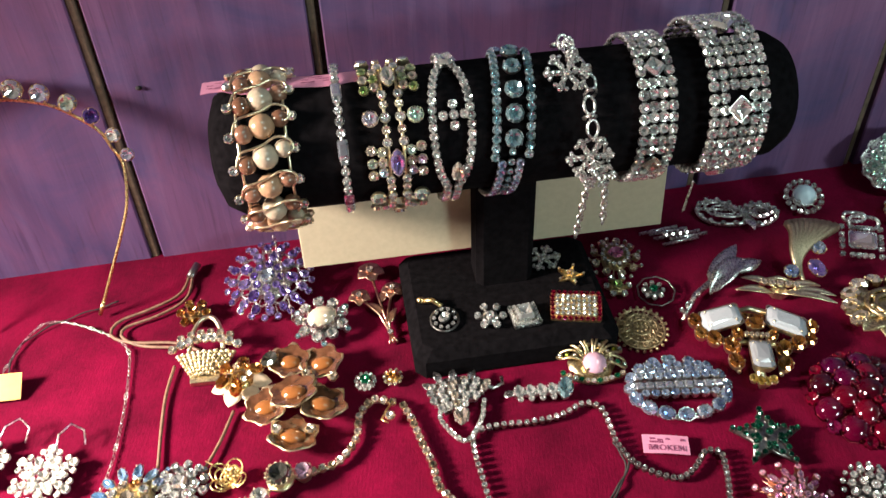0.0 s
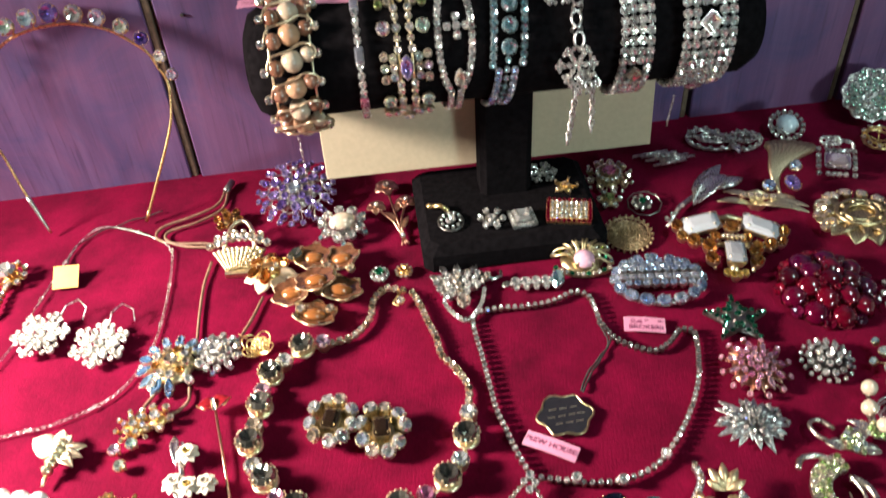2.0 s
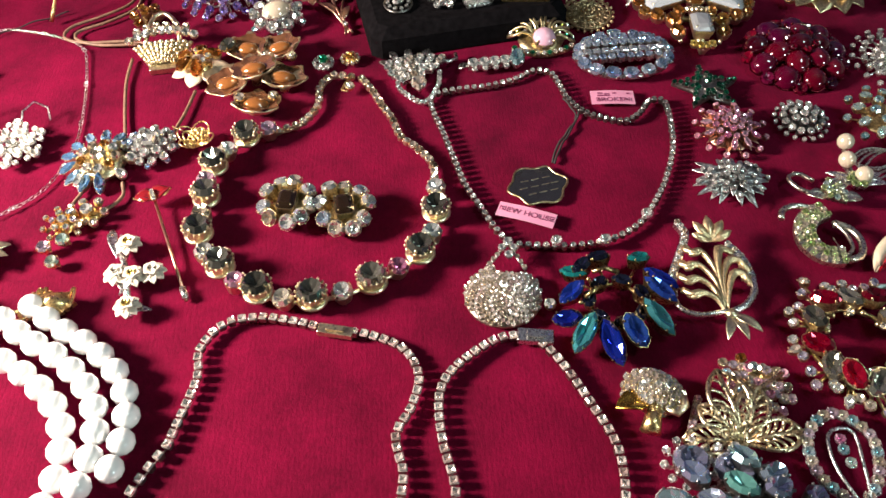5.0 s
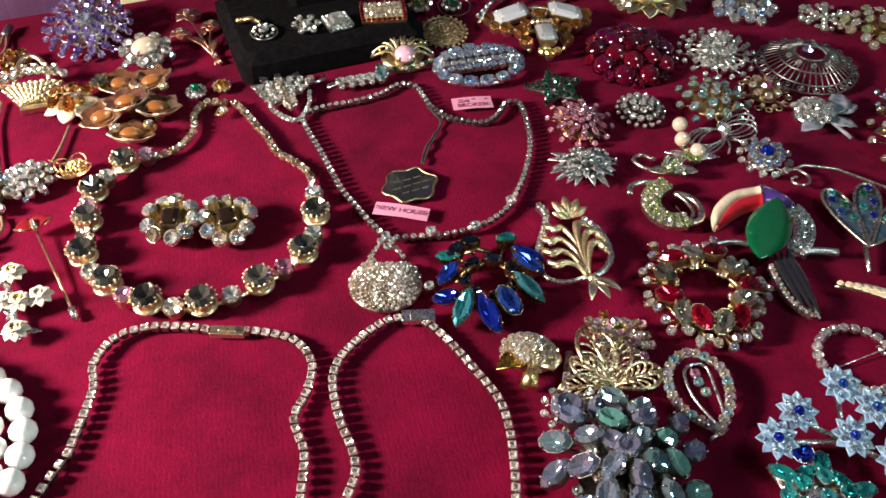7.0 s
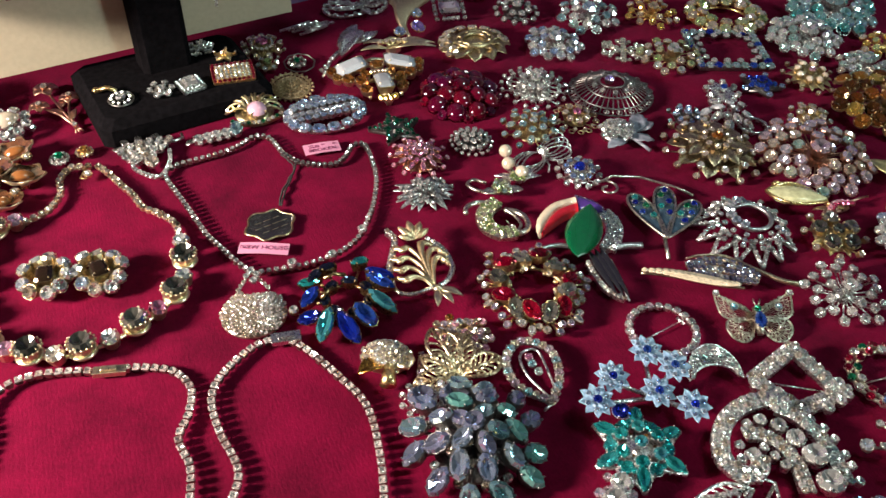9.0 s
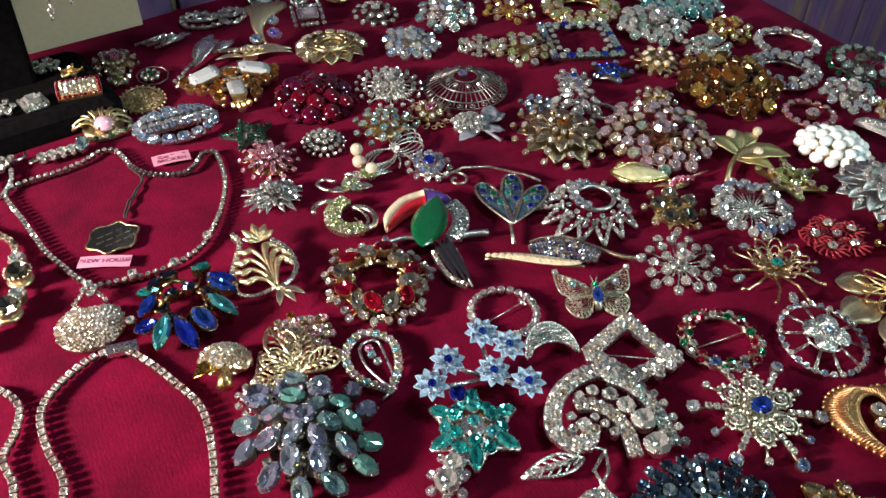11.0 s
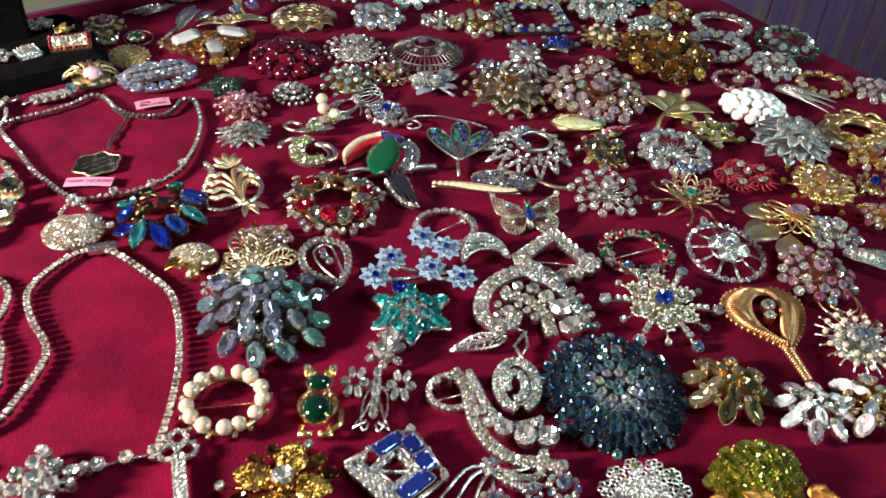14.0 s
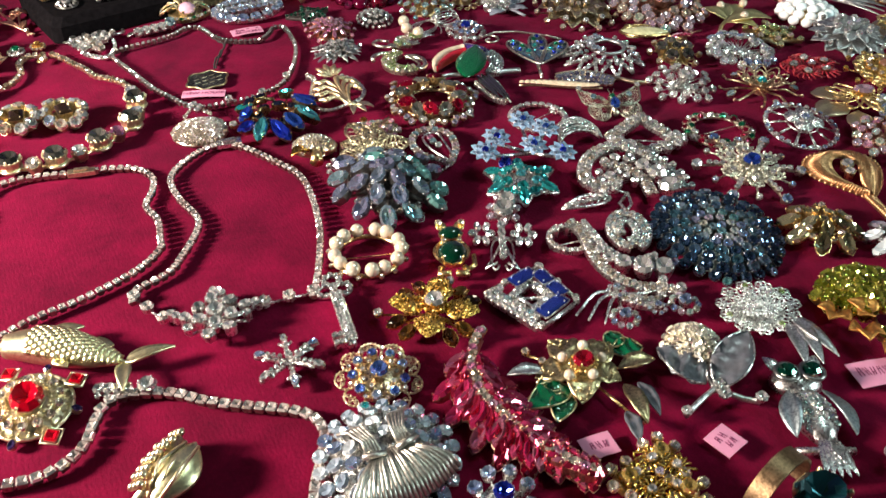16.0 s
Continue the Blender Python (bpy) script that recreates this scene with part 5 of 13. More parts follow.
def smoky_necklace():
    chain_a = [(-0.0159, 0.3574), (-0.0271, 0.3593), (-0.0342, 0.3478), (-0.0345, 0.3328), (-0.0423, 0.3178), (-0.0522, 0.3127), (-0.0608, 0.3092)]
    big = [(-0.0727, 0.3055), (-0.0877, 0.2838), (-0.0892, 0.2601), (-0.0898, 0.2349), (-0.0766, 0.2121), (-0.0572, 0.1956), (-0.0315, 0.1896), (-0.0038, 0.1977), (0.0195, 0.2145), (0.0286, 0.2413)]
    small = [(-0.0608, 0.3092), (-0.0815, 0.2937), (-0.0903, 0.2710), (-0.0895, 0.2467), (-0.0847, 0.2202), (-0.0679, 0.2007), (-0.0447, 0.1889), (-0.0176, 0.1909), (0.0087, 0.2041), (0.0257, 0.2254), (0.0293, 0.2566)]
    chain_b = [(0.0287, 0.2620), (0.0288, 0.2769), (0.0211, 0.2908), (0.0122, 0.3012), (0.0080, 0.3159), (0.0025, 0.3283), (-0.0043, 0.3452), (-0.0094, 0.3548)]
    ox, oy = big[5]
    t = thing("necklace", "gold necklace of large smoky stones and pale crystals", "necklace", at(ox, oy))
    g = Gather()
    for x, y in big:
        set_stone(g, t, "round", SMOKE, pose(x - ox, y - oy, 0.0085, random.uniform(-8, 8), random.uniform(-8, 8), random.uniform(0, 30)), 0.0138, 0.0138, 0.007)
        g.tube([Vector((x - ox, y - oy, 0.0035)) + q for q in ring_points(0.0063, 0.0063, 0, 16)], 0.0012, 5, True)
        for k in range(16):
            a = k * math.pi / 8
            g.put("grain", pose(x - ox + 0.0073 * math.cos(a), y - oy + 0.0073 * math.sin(a), 0.0098), (0.0014, 0.0014, 0.002))
    for i, (x, y) in enumerate(small):
        set_stone(g, t, "round", (AB, CRY, PINK)[i % 3] if i not in (3, 6) else CHAMP, pose(x - ox, y - oy, 0.006, random.uniform(-10, 10), random.uniform(-10, 10), 0), 0.0102, 0.0102, 0.005)
    for pts in (chain_a, chain_b):
        P, total = spline(pts, 2)
        P, total = spline(pts, int(total / 0.0046))
        for i, p in enumerate(P):
            d = P[i + 1] - p if i < len(P) - 1 else p - P[i - 1]
            m = facing(Vector((p.x - ox, p.y - oy, 0.0035)), Z, d) @ pose(0, 0, 0, random.gauss(0, 14), 0, 0)
            set_stone(g, t, "round", CHAMP if i % 3 else SMOKYTIP, m, 0.0047, 0.0047, 0.002)
        g.tube([Vector((p.x - ox, p.y - oy, 0.002)) for p in P], 0.0011, 5)
    line, _ = spline([(x, y) for pair in zip(small[:10], big) for x, y in pair] + [small[10]], 90)
    g.tube([Vector((p.x - ox, p.y - oy, 0.003)) for p in line], 0.0012, 5)
    part("chain", g, PALEGOLD, t)
    c = Gather().tube([(x - ox, y - oy, 0.004) for x, y in [(-0.0159, 0.3574), (-0.0193, 0.3505), (-0.0214, 0.3445), (-0.0175, 0.3425)]], 0.0007, 5)
    set_stone(c, t, "round", CHAMP, pose(-0.0166 - ox, 0.3471 - oy, 0.004), 0.006, 0.006)
    part("clasp", c, GOLD, t)


smoky_necklace()


def topaz_earring(x, y, turn):
    t = thing("earring", "smoky emerald-cut earring ringed by pale round crystals", "earring", at(x, y, 0.0022, turn, 9), "smoky earrings")
    g = Gather()
    set_stone(g, t, "emerald", gem("brown_stone", (0.06, 0.035, 0.02), (0.16, 0.10, 0.06)), pose(0, 0, 0.0090, 0, 0, 90), 0.0120, 0.0092, 0.006)
    for i in range(9):
        a = 2 * math.pi * i / 9 + random.uniform(-0.07, 0.07)
        d = Vector((math.cos(a), math.sin(a) * 1.1, 0))
        set_stone(g, t, "round", (CRY, ICE, CHAMP, CRY)[i % 4], facing(d * random.uniform(0.0112, 0.0124) + Z * random.uniform(0.0062, 0.0080), Z + d * 0.6, d) @ pose(0, 0, 0, random.uniform(-10, 10), random.uniform(-10, 10), 0), 0.0086, 0.0086, 0.005)
    g.plate(pose(0, 0, 0.0005), [(0.009 * math.cos(i * 0.4), 0.009 * math.sin(i * 0.4)) for i in range(16)], 0.003)
    part("setting", g, ANTIQ, t)


topaz_earring(-0.0459, 0.2496, -10)
topaz_earring(-0.0176, 0.2441, 8)


def stick_pin():
    (x0, y0), (x1, y1) = [(-0.1161, 0.2610)][0], [(-0.0908, 0.1947)][0]
    t = thing("stick_pin", "stick pin with a red enamel moth head and silver guard", "brooch", at(x0, y0, 0, math.degrees(math.atan2(y1 - y0, x1 - x0))))
    L = math.hypot(x1 - x0, y1 - y0)
    # Copper colour here carries the red cloth's reflection on the shaft.
    part("needle", Gather().tube([(0, 0, 0.004), (L, 0, 0.0012)], 0.0008, 6), COPPER, t)
    part("guard", Gather().tube([(L - 0.008, 0, 0.0018), (L - 0.001, 0, 0.0018)], 0.0017, 8), SILVER, t, "silver tube guard")
    w, rim = Gather(), Gather()
    for s in (-1, 1):
        d = Vector((-0.2, s, 0)).normalized()
        w.blade(facing(Vector((0, 0, 0.005)), Z, d), 0.0095, 0.009, 0.15, 0.001, 0.3, 0.5)
        rim.tube([Vector((0.002, 0, 0.0062)), d * 0.006 + Vector((0.004, 0, 0.0075)), d * 0.0098 + Vector((0.0, 0, 0.0065))], 0.0006, 4)
    part_each("wing", w, glossy("dark_red_enamel", (0.17, 0.008, 0.012), 0.14, 1.0, 0.3), t, "glossy dark red enamel wing")
    rim.put("grain", pose(0.001, 0, 0.006), (0.006, 0.004, 0.004))
    for k in range(4):
        set_stone(rim, t, "round", CRY, pose(-0.002 + 0.0022 * k, 0, 0.0082), 0.0024, 0.0024, 0.0008)
    part("rim", rim, GOLD, t)


stick_pin()


CREAMW = glossy("creamy_enamel", (0.60, 0.54, 0.44), 0.25, 0.7, 0.1)


def enamel_spray():
    (x0, y0), (x1, y1) = [(-0.1337, 0.2398)][0], [(-0.1150, 0.1855)][0]
    t = thing("brooch", "silver twig brooch with white enamel daisies", "brooch", at(x0, y0))
    g = Gather()
    g.blade(pose(0, 0, 0.003, 0, 0, math.degrees(math.atan2(y1 - y0, x1 - x0))), 0.020, 0.0052, 0.1, fold=0.3)
    g.tube([(0, 0, 0.003), ((x1 - x0) * 0.4 + 0.003, (y1 - y0) * 0.4, 0.004), (x1 - x0, y1 - y0, 0.003)], 0.0016, 7)
    pts = [(-0.1225, 0.2279), (-0.1076, 0.2092), (-0.1166, 0.2074), (-0.1246, 0.2091), (-0.1159, 0.1892)]
    for i, (x, y) in enumerate(pts):
        c = Vector((x - x0, y - y0, 0.006))
        g.tube([Vector(((x1 - x0) * 0.5, (y1 - y0) * 0.5, 0.003)), c - Z * 0.002], 0.001, 5)
        pet, hub = Gather(), Gather()
        hub.put("grain", Matrix.Translation(c), (0.006, 0.006, 0.003))
        head = part("daisy", hub, SILVER, t, "white enamel daisy")
        for k in range(13):
            low = k < 8
            a = (k * math.pi / 4 if low else 0.4 + (k - 8) * 2 * math.pi / 5) + i
            d = Vector((math.cos(a), math.sin(a), 0))
            pet.blade(facing(c + Z * (0 if low else 0.0012), Z + d * (0.25 if low else -0.25), d), 0.0066 if low else 0.0046, 0.0040, 0.14, 0.0008, 0.25, 1.3)
        b = Vector((math.cos(2.2 + i), math.sin(2.2 + i), 0))
        g.blade(facing(c - Z * 0.003, Z, b), 0.011, 0.0042, 0.1, fold=0.3)
        part_each("petal", pet, CREAMW, head, "cream white enamel petal")
        set_stone(g, t, "round", YELLOW if i % 2 == 0 else CHAMP, Matrix.Translation(c + Z * 0.0026), 0.0046, 0.0046)
    part("stem", g, SILVER, t)


enamel_spray()


def bead_necklace():
    t0 = [(-0.1600, 0.1926), (-0.1466, 0.1809), (-0.1285, 0.1683), (-0.1142, 0.1537), (-0.1070, 0.1389), (-0.1051, 0.1228), (-0.1076, 0.1078)]
    ox, oy = t0[3]
    t = thing("necklace", "heavy three strand necklace of white glass beads", "necklace", at(ox, oy))
    for k, off in enumerate((0.0, -0.0135, -0.027)):
        pts = [(x + off * (0.75 + 0.05 * k), y + off * 0.55) for x, y in t0]
        P, total = spline(pts, 2)
        P, total = spline(pts, int(total / 0.0108))
        for p in P:
            stone(t, "bead", MILK, pose(p.x - ox, p.y - oy, 0.0058 + 0.0012 * (k % 2) + random.uniform(-0.0003, 0.0008)), 0.0118, 0.0118, 0.0112, name="bead")
    g = Gather()
    x, y = [(-0.1512, 0.1946)][0]
    hoops = Gather()
    for i in range(8):
        hoops.tube([Vector((x - ox - 0.010 + 0.0026 * i, y - oy + 0.003 * math.sin(i), 0.006)) + q for q in ring_points(0.001, 0.006, 0, 10)], 0.0008, 4, True)
    g.put("grain", pose(x - ox, y - oy, 0.004), (0.022, 0.014, 0.010))
    box = part("clasp", g, GOLD, t, "ornate gold clasp")
    part_each("hoop", hoops, GOLD, box)


bead_necklace()

# ---- the long rhinestone necklaces ----


def clasp(t, label, x, y, turn, long_, wide, metal_):
    o = t.matrix_basis.translation
    g = Gather().box(pose(x - o.x, y - o.y, 0.002, 0, 0, turn), long_, wide, 0.003)
    g.box(pose(x - o.x, y - o.y, 0.0052, 0, 0, turn), long_ * 0.5, wide * 0.55, 0.0012)
    part("clasp", g, metal_, t, label)


# Clear stones; the red cloth's reflection is put in as a pinkish tint.
LINESTONE = gem("cloth_tinted_rhinestone", (0.55, 0.42, 0.38), (0.82, 0.75, 0.69), (0.93, 0.88, 0.81), (0.70, 0.59, 0.54), metallic=0.72, rough=0.07)
# Cup metal coloured dark to stand for the shadowed gaps between stones.
LINECUP = metal("shade_darkened_rhodium", (0.40, 0.31, 0.28), 0.3, 0.5)
n1 = strand("clear rhinestone line necklace with a gold box clasp", [(-0.0872, 0.1190), (-0.0797, 0.1492), (-0.0803, 0.1652), (-0.0712, 0.1783), (-0.0560, 0.1814), (-0.0392, 0.1779), (-0.0217, 0.1718), (-0.0070, 0.1687), (0.0093, 0.1598), (0.0159, 0.1451), (0.0123, 0.1300), (0.0054, 0.1164), (0.0080, 0.0990), (0.0049, 0.0812)] + [(0.0021, 0.0715), (-0.0135, 0.0593), (-0.0406, 0.0502), (-0.0651, 0.0460), (-0.0836, 0.0391)], 0.0047, LINESTONE, LINECUP, 0.0038, cut="square")
clasp(n1, "flat gold box clasp", -0.0205, 0.1707, -14.1, 0.016, 0.0052, PALEGOLD)
strand("clear rhinestone line of a necklace running off the cloth", [(-0.0872, 0.1190), (-0.0979, 0.1005), (-0.1044, 0.0827), (-0.1069, 0.0720)], 0.0047, LINESTONE, LINECUP, 0.0038, cut="square")
strand("clear rhinestone necklace, waved strand to a crystal cluster", [(0.0685, 0.1619), (0.0529, 0.1625), (0.0337, 0.1501), (0.0246, 0.1362), (0.0242, 0.1145), (0.0279, 0.0944), (0.0265, 0.0828), (0.0184, 0.0695), (0.0109, 0.0600), (0.0017, 0.0499), (-0.0170, 0.0437), (-0.0200, 0.0365)], 0.0047, LINESTONE, LINECUP, 0.0038, cut="square")
n2b = strand("clear rhinestone necklace strand ending beside a key pin", [(0.0685, 0.1619), (0.0774, 0.1491), (0.0877, 0.1257), (0.0946, 0.1050), (0.0928, 0.0803), (0.0852, 0.0495), (0.0746, 0.0235), (0.0651, 0.0048), (0.0609, -0.0019)], 0.0047, LINESTONE, LINECUP, 0.0038, cut="square")
clasp(n2b, "open silver clasp", 0.0686, 0.1616, -8.3, 0.016, 0.007, SILVER)
strand("short line of larger clear stones joining the cluster", [(0.0377, 0.0040), (0.0463, 0.0032), (0.0546, 0.0015), (0.0619, 0.0006)], 0.0066, LINESTONE, SILVER, 0.0066)
strand("pale line of stones from the necklace to its cluster", [(-0.0185, 0.0396), (-0.0146, 0.0278), (-0.0096, 0.0166)], 0.0066, LINESTONE, SILVER, 0.0066)
strand("fine clear rhinestone necklace with a crescent pendant", [(0.0622, 0.2200), (0.0566, 0.2309), (0.0503, 0.2471), (0.0448, 0.2615), (0.0411, 0.2784), (0.0358, 0.3032), (0.0306, 0.3259), (0.0323, 0.3369), (0.0473, 0.3414), (0.0629, 0.3430), (0.0805, 0.3479), (0.0938, 0.3559), (0.1030, 0.3527), (0.1064, 0.3409), (0.1083, 0.3304)], 0.0042, CRY, LINECUP, 0.0034)
strand("fine dark silver back chain of a rhinestone necklace", [(0.1083, 0.3304), (0.1144, 0.3183), (0.1239, 0.3107), (0.1381, 0.3060), (0.1482, 0.3127), (0.1554, 0.3224), (0.1635, 0.3221), (0.1641, 0.3100), (0.1615, 0.2896)], 0.0036, gem("dull_crystal", (0.28, 0.27, 0.26), (0.42, 0.41, 0.40)), GUN, 0.0033)
strand("fine clear rhinestone necklace strand", [(0.1615, 0.2896), (0.1570, 0.2742), (0.1472, 0.2525), (0.1340, 0.2323), (0.1246, 0.2234), (0.1106, 0.2168), (0.0949, 0.2148), (0.0795, 0.2160), (0.0680, 0.2173)], 0.0042, CRY, LINECUP, 0.0034)
for q in [(0.1100, 0.2162), (0.0861, 0.2170), (0.1340, 0.2323)]:
    rosette("larger crystal set in the necklace strand", *q, 0.0035, [(1, 0, "round", CRY, 1.7, 1.7, 1.1, 0)], SILVER, name="crystal_link", category="jewellery")


def crescent_pendant():
    x, y = 0.0568, 0.1864
    R = 0.0182
    t = thing("pendant", "domed pave rhinestone shell pendant with a crescent opening", "pendant", at(x, y))
    g = Gather()
    for i in range(210):
        r, a = 0.985 * math.sqrt((i + 0.5) / 210), i * 2.39996
        p = Vector((math.cos(a) * r, math.sin(a) * r, 0))
        if ((p.x - 0.26) / 0.42) ** 2 + ((p.y - 0.80) / 0.20) ** 2 < 1:
            continue
        s = R * random.uniform(0.118, 0.138)
        set_stone(g, t, "round", CHAMP if p.x < 0.1 and i % 3 else LINESTONE, facing(p * R + Z * (0.003 + 0.0058 * (1 - r * r)), Z + p * 0.5, p) @ pose(0, 0, 0, random.uniform(-10, 10), random.uniform(-10, 10), 0), s, s, 0.001)
    rim = [(R * 0.99 * math.cos(a), R * 0.99 * math.sin(a)) for a in (radians(105 + 298 * i / 26) for i in range(27))] + [(R * (0.26 + 0.40 * math.cos(a)), R * (0.80 + 0.20 * math.sin(a))) for a in (radians(-10 - 160 * i / 10) for i in range(11))]
    g.plate(pose(0, 0, 0.0012), rim, 0.0014, 0.0036)
    part("setting", g, metal("champagne_silver", (0.62, 0.55, 0.43), 0.3, 0.45), t)
    b = Gather()
    top = Vector((0.0050, 0.0290, 0.006))
    for foot in (Vector((-0.0055, 0.0155, 0.006)), Vector((0.0118, 0.0120, 0.006))):
        b.tube([foot, top], 0.0008, 5)
        for i in range(5):
            set_stone(b, t, "round", CHAMP, Matrix.Translation(foot.lerp(top, (i + 0.3) / 5) + Z * 0.001), 0.0026, 0.0026, 0.0008)
    for dx, dy, s in ((0.0048, 0.0208, 0.0046), (0.0020, 0.0255, 0.0040), (0.0078, 0.0250, 0.0040), (0.0052, 0.0290, 0.0050)):
        set_stone(b, t, "round", CRY, pose(dx, dy, 0.0075), s, s)
    part("bail", b, SILVER, t, "small crystal bail")


crescent_pendant()


def black_tag():
    x, y = 0.0828, 0.2589
    t = thing("name_tag", "small black scalloped metal tag on a black cord", "tag", at(x, y, 0, 12.5))
    R = 0.0146
    pts = [(R * 1.0 * math.cos(a) * (1 + 0.10 * math.cos(6 * a)), R * 0.92 * math.sin(a) * (1 + 0.10 * math.cos(6 * a + 1))) for a in (2 * math.pi * i / 40 for i in range(40))]
    part("plate", Gather().plate(pose(0, 0, 0.001), pts, 0.0012), BLACKE, t)
    g = Gather()
    g.tube([(p * 1.02, q * 1.02, 0.0020) for p, q in pts], 0.0007, 5, True)
    part("rim", g, ANTIQ, t, "worn gold rim")
    w = Gather()
    for k, (yy, segs) in enumerate(((0.0045, (-0.006, 0.0, 0.006)), (-0.0005, (-0.008, -0.002, 0.004, 0.009)), (-0.0055, (-0.005, 0.001, 0.007)))):
        for s in segs:
            w.box(pose(s, yy, 0.0022), 0.0042, 0.0007, 0.0001)
    part_each("mark", w, PALEGOLD, t)


black_tag()
thread("black twisted cord of the small black tag", [(0.0930, 0.2765), (0.0970, 0.2880), (0.1048, 0.3006), (0.1121, 0.3120), (0.1138, 0.3205), (0.1095, 0.3272)], 0.0007)
thread("second strand of the tag's black cord", [(0.0940, 0.2757), (0.0990, 0.2879), (0.1075, 0.3029), (0.1118, 0.3141), (0.1100, 0.3241), (0.1070, 0.3296)], 0.0006)
flat_tag("pink paper label lettered by hand in purple ink", 0.0740, 0.2376, 0.0300, 0.0098, -22.9, PINKPAPER, word=("NEW HOUSE", 0.50, 0.0))
flat_tag("pink paper label marked broken", 0.1353, 0.3274, 0.0250, 0.0120, -3.9, PINKPAPER, bars=((-0.28, 0.28, 0.12), (-0.12, 0.22, 0.12), (0.05, 0.28, 0.1), (0.36, 0.25, 0.08), (-0.2, 0.1, 0.3)), word=("BROKEN", 0.42, -0.22))

# ---- on the stand's foot and behind it ----
FOOT = 0.0192
ROSE_AB = gem("pale_rose_crystal", (0.62, 0.48, 0.55), (0.78, 0.66, 0.70), (0.70, 0.62, 0.74))


def drop_earring():
    x, y = 0.0141, 0.4065
    t = thing("earring", "gold clip earring with a round crystal drop", "earring", at(x, y, FOOT, 0))
    g = Gather()
    R = 0.0090
    set_stone(g, t, "oval", CRY, pose(0, 0, 0.003, 0, 0, 60), R * 1.0, R * 0.7)
    for i in range(10):
        a = i * math.pi / 5
        set_stone(g, t, "round", CRY, pose(R * 0.72 * math.cos(a), R * 0.85 * math.sin(a), 0.0025), R * 0.3, R * 0.3, 0.001)
    g.tube([(R * 0.95 * math.cos(a * 0.3), R * 1.1 * math.sin(a * 0.3), 0.0015) for a in range(21)], 0.0007, 5, True)
    part("setting", g, GUN, t)
    c = Gather().tube([(-0.014, 0.0145, 0.003), (-0.008, 0.0135, 0.0045), (-0.002, 0.010, 0.003)], 0.0017, 6)
    c.put("grain", pose(-0.015, 0.015, 0.003), (0.006, 0.005, 0.004))
    part("clip", c, GOLD, t, "gold ear clip")


drop_earring()
rosette("clear crystal flower earring on black velvet", 0.0418, 0.4071, 0.0105, [(1, 0, "round", CRY, 0.5, 0.5, 0.3, 0), (6, 0.72, "round", CRY, 0.45, 0.45, 0.25, 0)], SILVER, name="earring", category="earring", base=FOOT)


def square_earring():
    t = thing("earring", "square crystal earring with a pave border on black velvet", "earring", at(0.0625, 0.4083, FOOT, 14))
    g = Gather()
    set_stone(g, t, "square", CRY, pose(0, 0, 0.004), 0.0105, 0.0105)
    for i in range(6):
        u = -0.0075 + 0.003 * i
        for p in ((u, 0.0075), (u, -0.0075), (0.0075, u), (-0.0075, u)):
            set_stone(g, t, "round", CRY, pose(p[0], p[1], 0.003), 0.0030, 0.0030, 0.001)
    g.box(pose(0, 0, 0.0005), 0.017, 0.017, 0.002)
    part("setting", g, SILVER, t)


square_earring()


def panel_brooch():
    t = thing("brooch", "rectangular pave brooch with a red stone border", "brooch", at(0.0942, 0.4153, FOOT, -4.2, 8))
    g = Gather()
    for r in range(5):
        for c in range(8):
            set_stone(g, t, "round", MINTWHITE if (c + r) % 2 else CRY, pose(-0.0112 + 0.0032 * c, -0.0064 + 0.0032 * r, 0.004, random.uniform(-8, 8), random.uniform(-8, 8), 0), 0.0031, 0.0031, 0.001)
    for i in range(9):
        for s in (-1, 1):
            set_stone(g, t, "round", RED, pose(-0.0136 + 0.0034 * i, s * 0.0096, 0.0035), 0.0032, 0.0032, 0.001)
    for i in range(5):
        for s in (-1, 1):
            set_stone(g, t, "round", RED, pose(s * 0.0142, -0.0064 + 0.0032 * i, 0.0035), 0.0032, 0.0032, 0.001)
    g.box(pose(0, 0, 0.0005), 0.030, 0.021, 0.0025)
    part("setting", g, GOLD, t)


panel_brooch()


def star_pin(label, x, y, R, mat, metal_, points=5, turn=0.0, base=0.0, rows=3, size=0.2, slim=0.42):
    """A star brooch, each arm a taper of stones."""
    t = thing("brooch", label, "brooch", at(x, y, base, turn))
    g = Gather()
    pts = []
    for i in range(points * 2):
        a = math.pi * i / points
        r = R * (1.0 if i % 2 == 0 else slim)
        pts.append((r * math.cos(a), r * math.sin(a)))
    g.plate(pose(0, 0, 0.001), pts, 0.002, R * 0.12)
    for i in range(points):
        a = 2 * math.pi * i / points
        d, n = Vector((math.cos(a), math.sin(a), 0)), Vector((-math.sin(a), math.cos(a), 0))
        for k in range(rows + 1):
            u = 0.22 + 0.70 * k / rows
            w = (1 - u) * slim * 0.9
            m = 1 if k >= rows - 1 else 2
            for j in range(m):
                off = (j - (m - 1) / 2) * w * 1.6
                set_stone(g, t, "round", mat[k % len(mat)], facing(d * R * u + n * R * off + Z * (0.004 + 0.14 * R * (1 - u)), Z + d * 0.2, d) @ pose(0, 0, 0, random.uniform(-9, 9), random.uniform(-9, 9), 0), R * size, R * size, 0.0012)
    set_stone(g, t, "round", mat[0], pose(0, 0, 0.005 + 0.16 * R), R * size * 1.3, R * size * 1.3)
    part("setting", g, metal_, t)
    return t


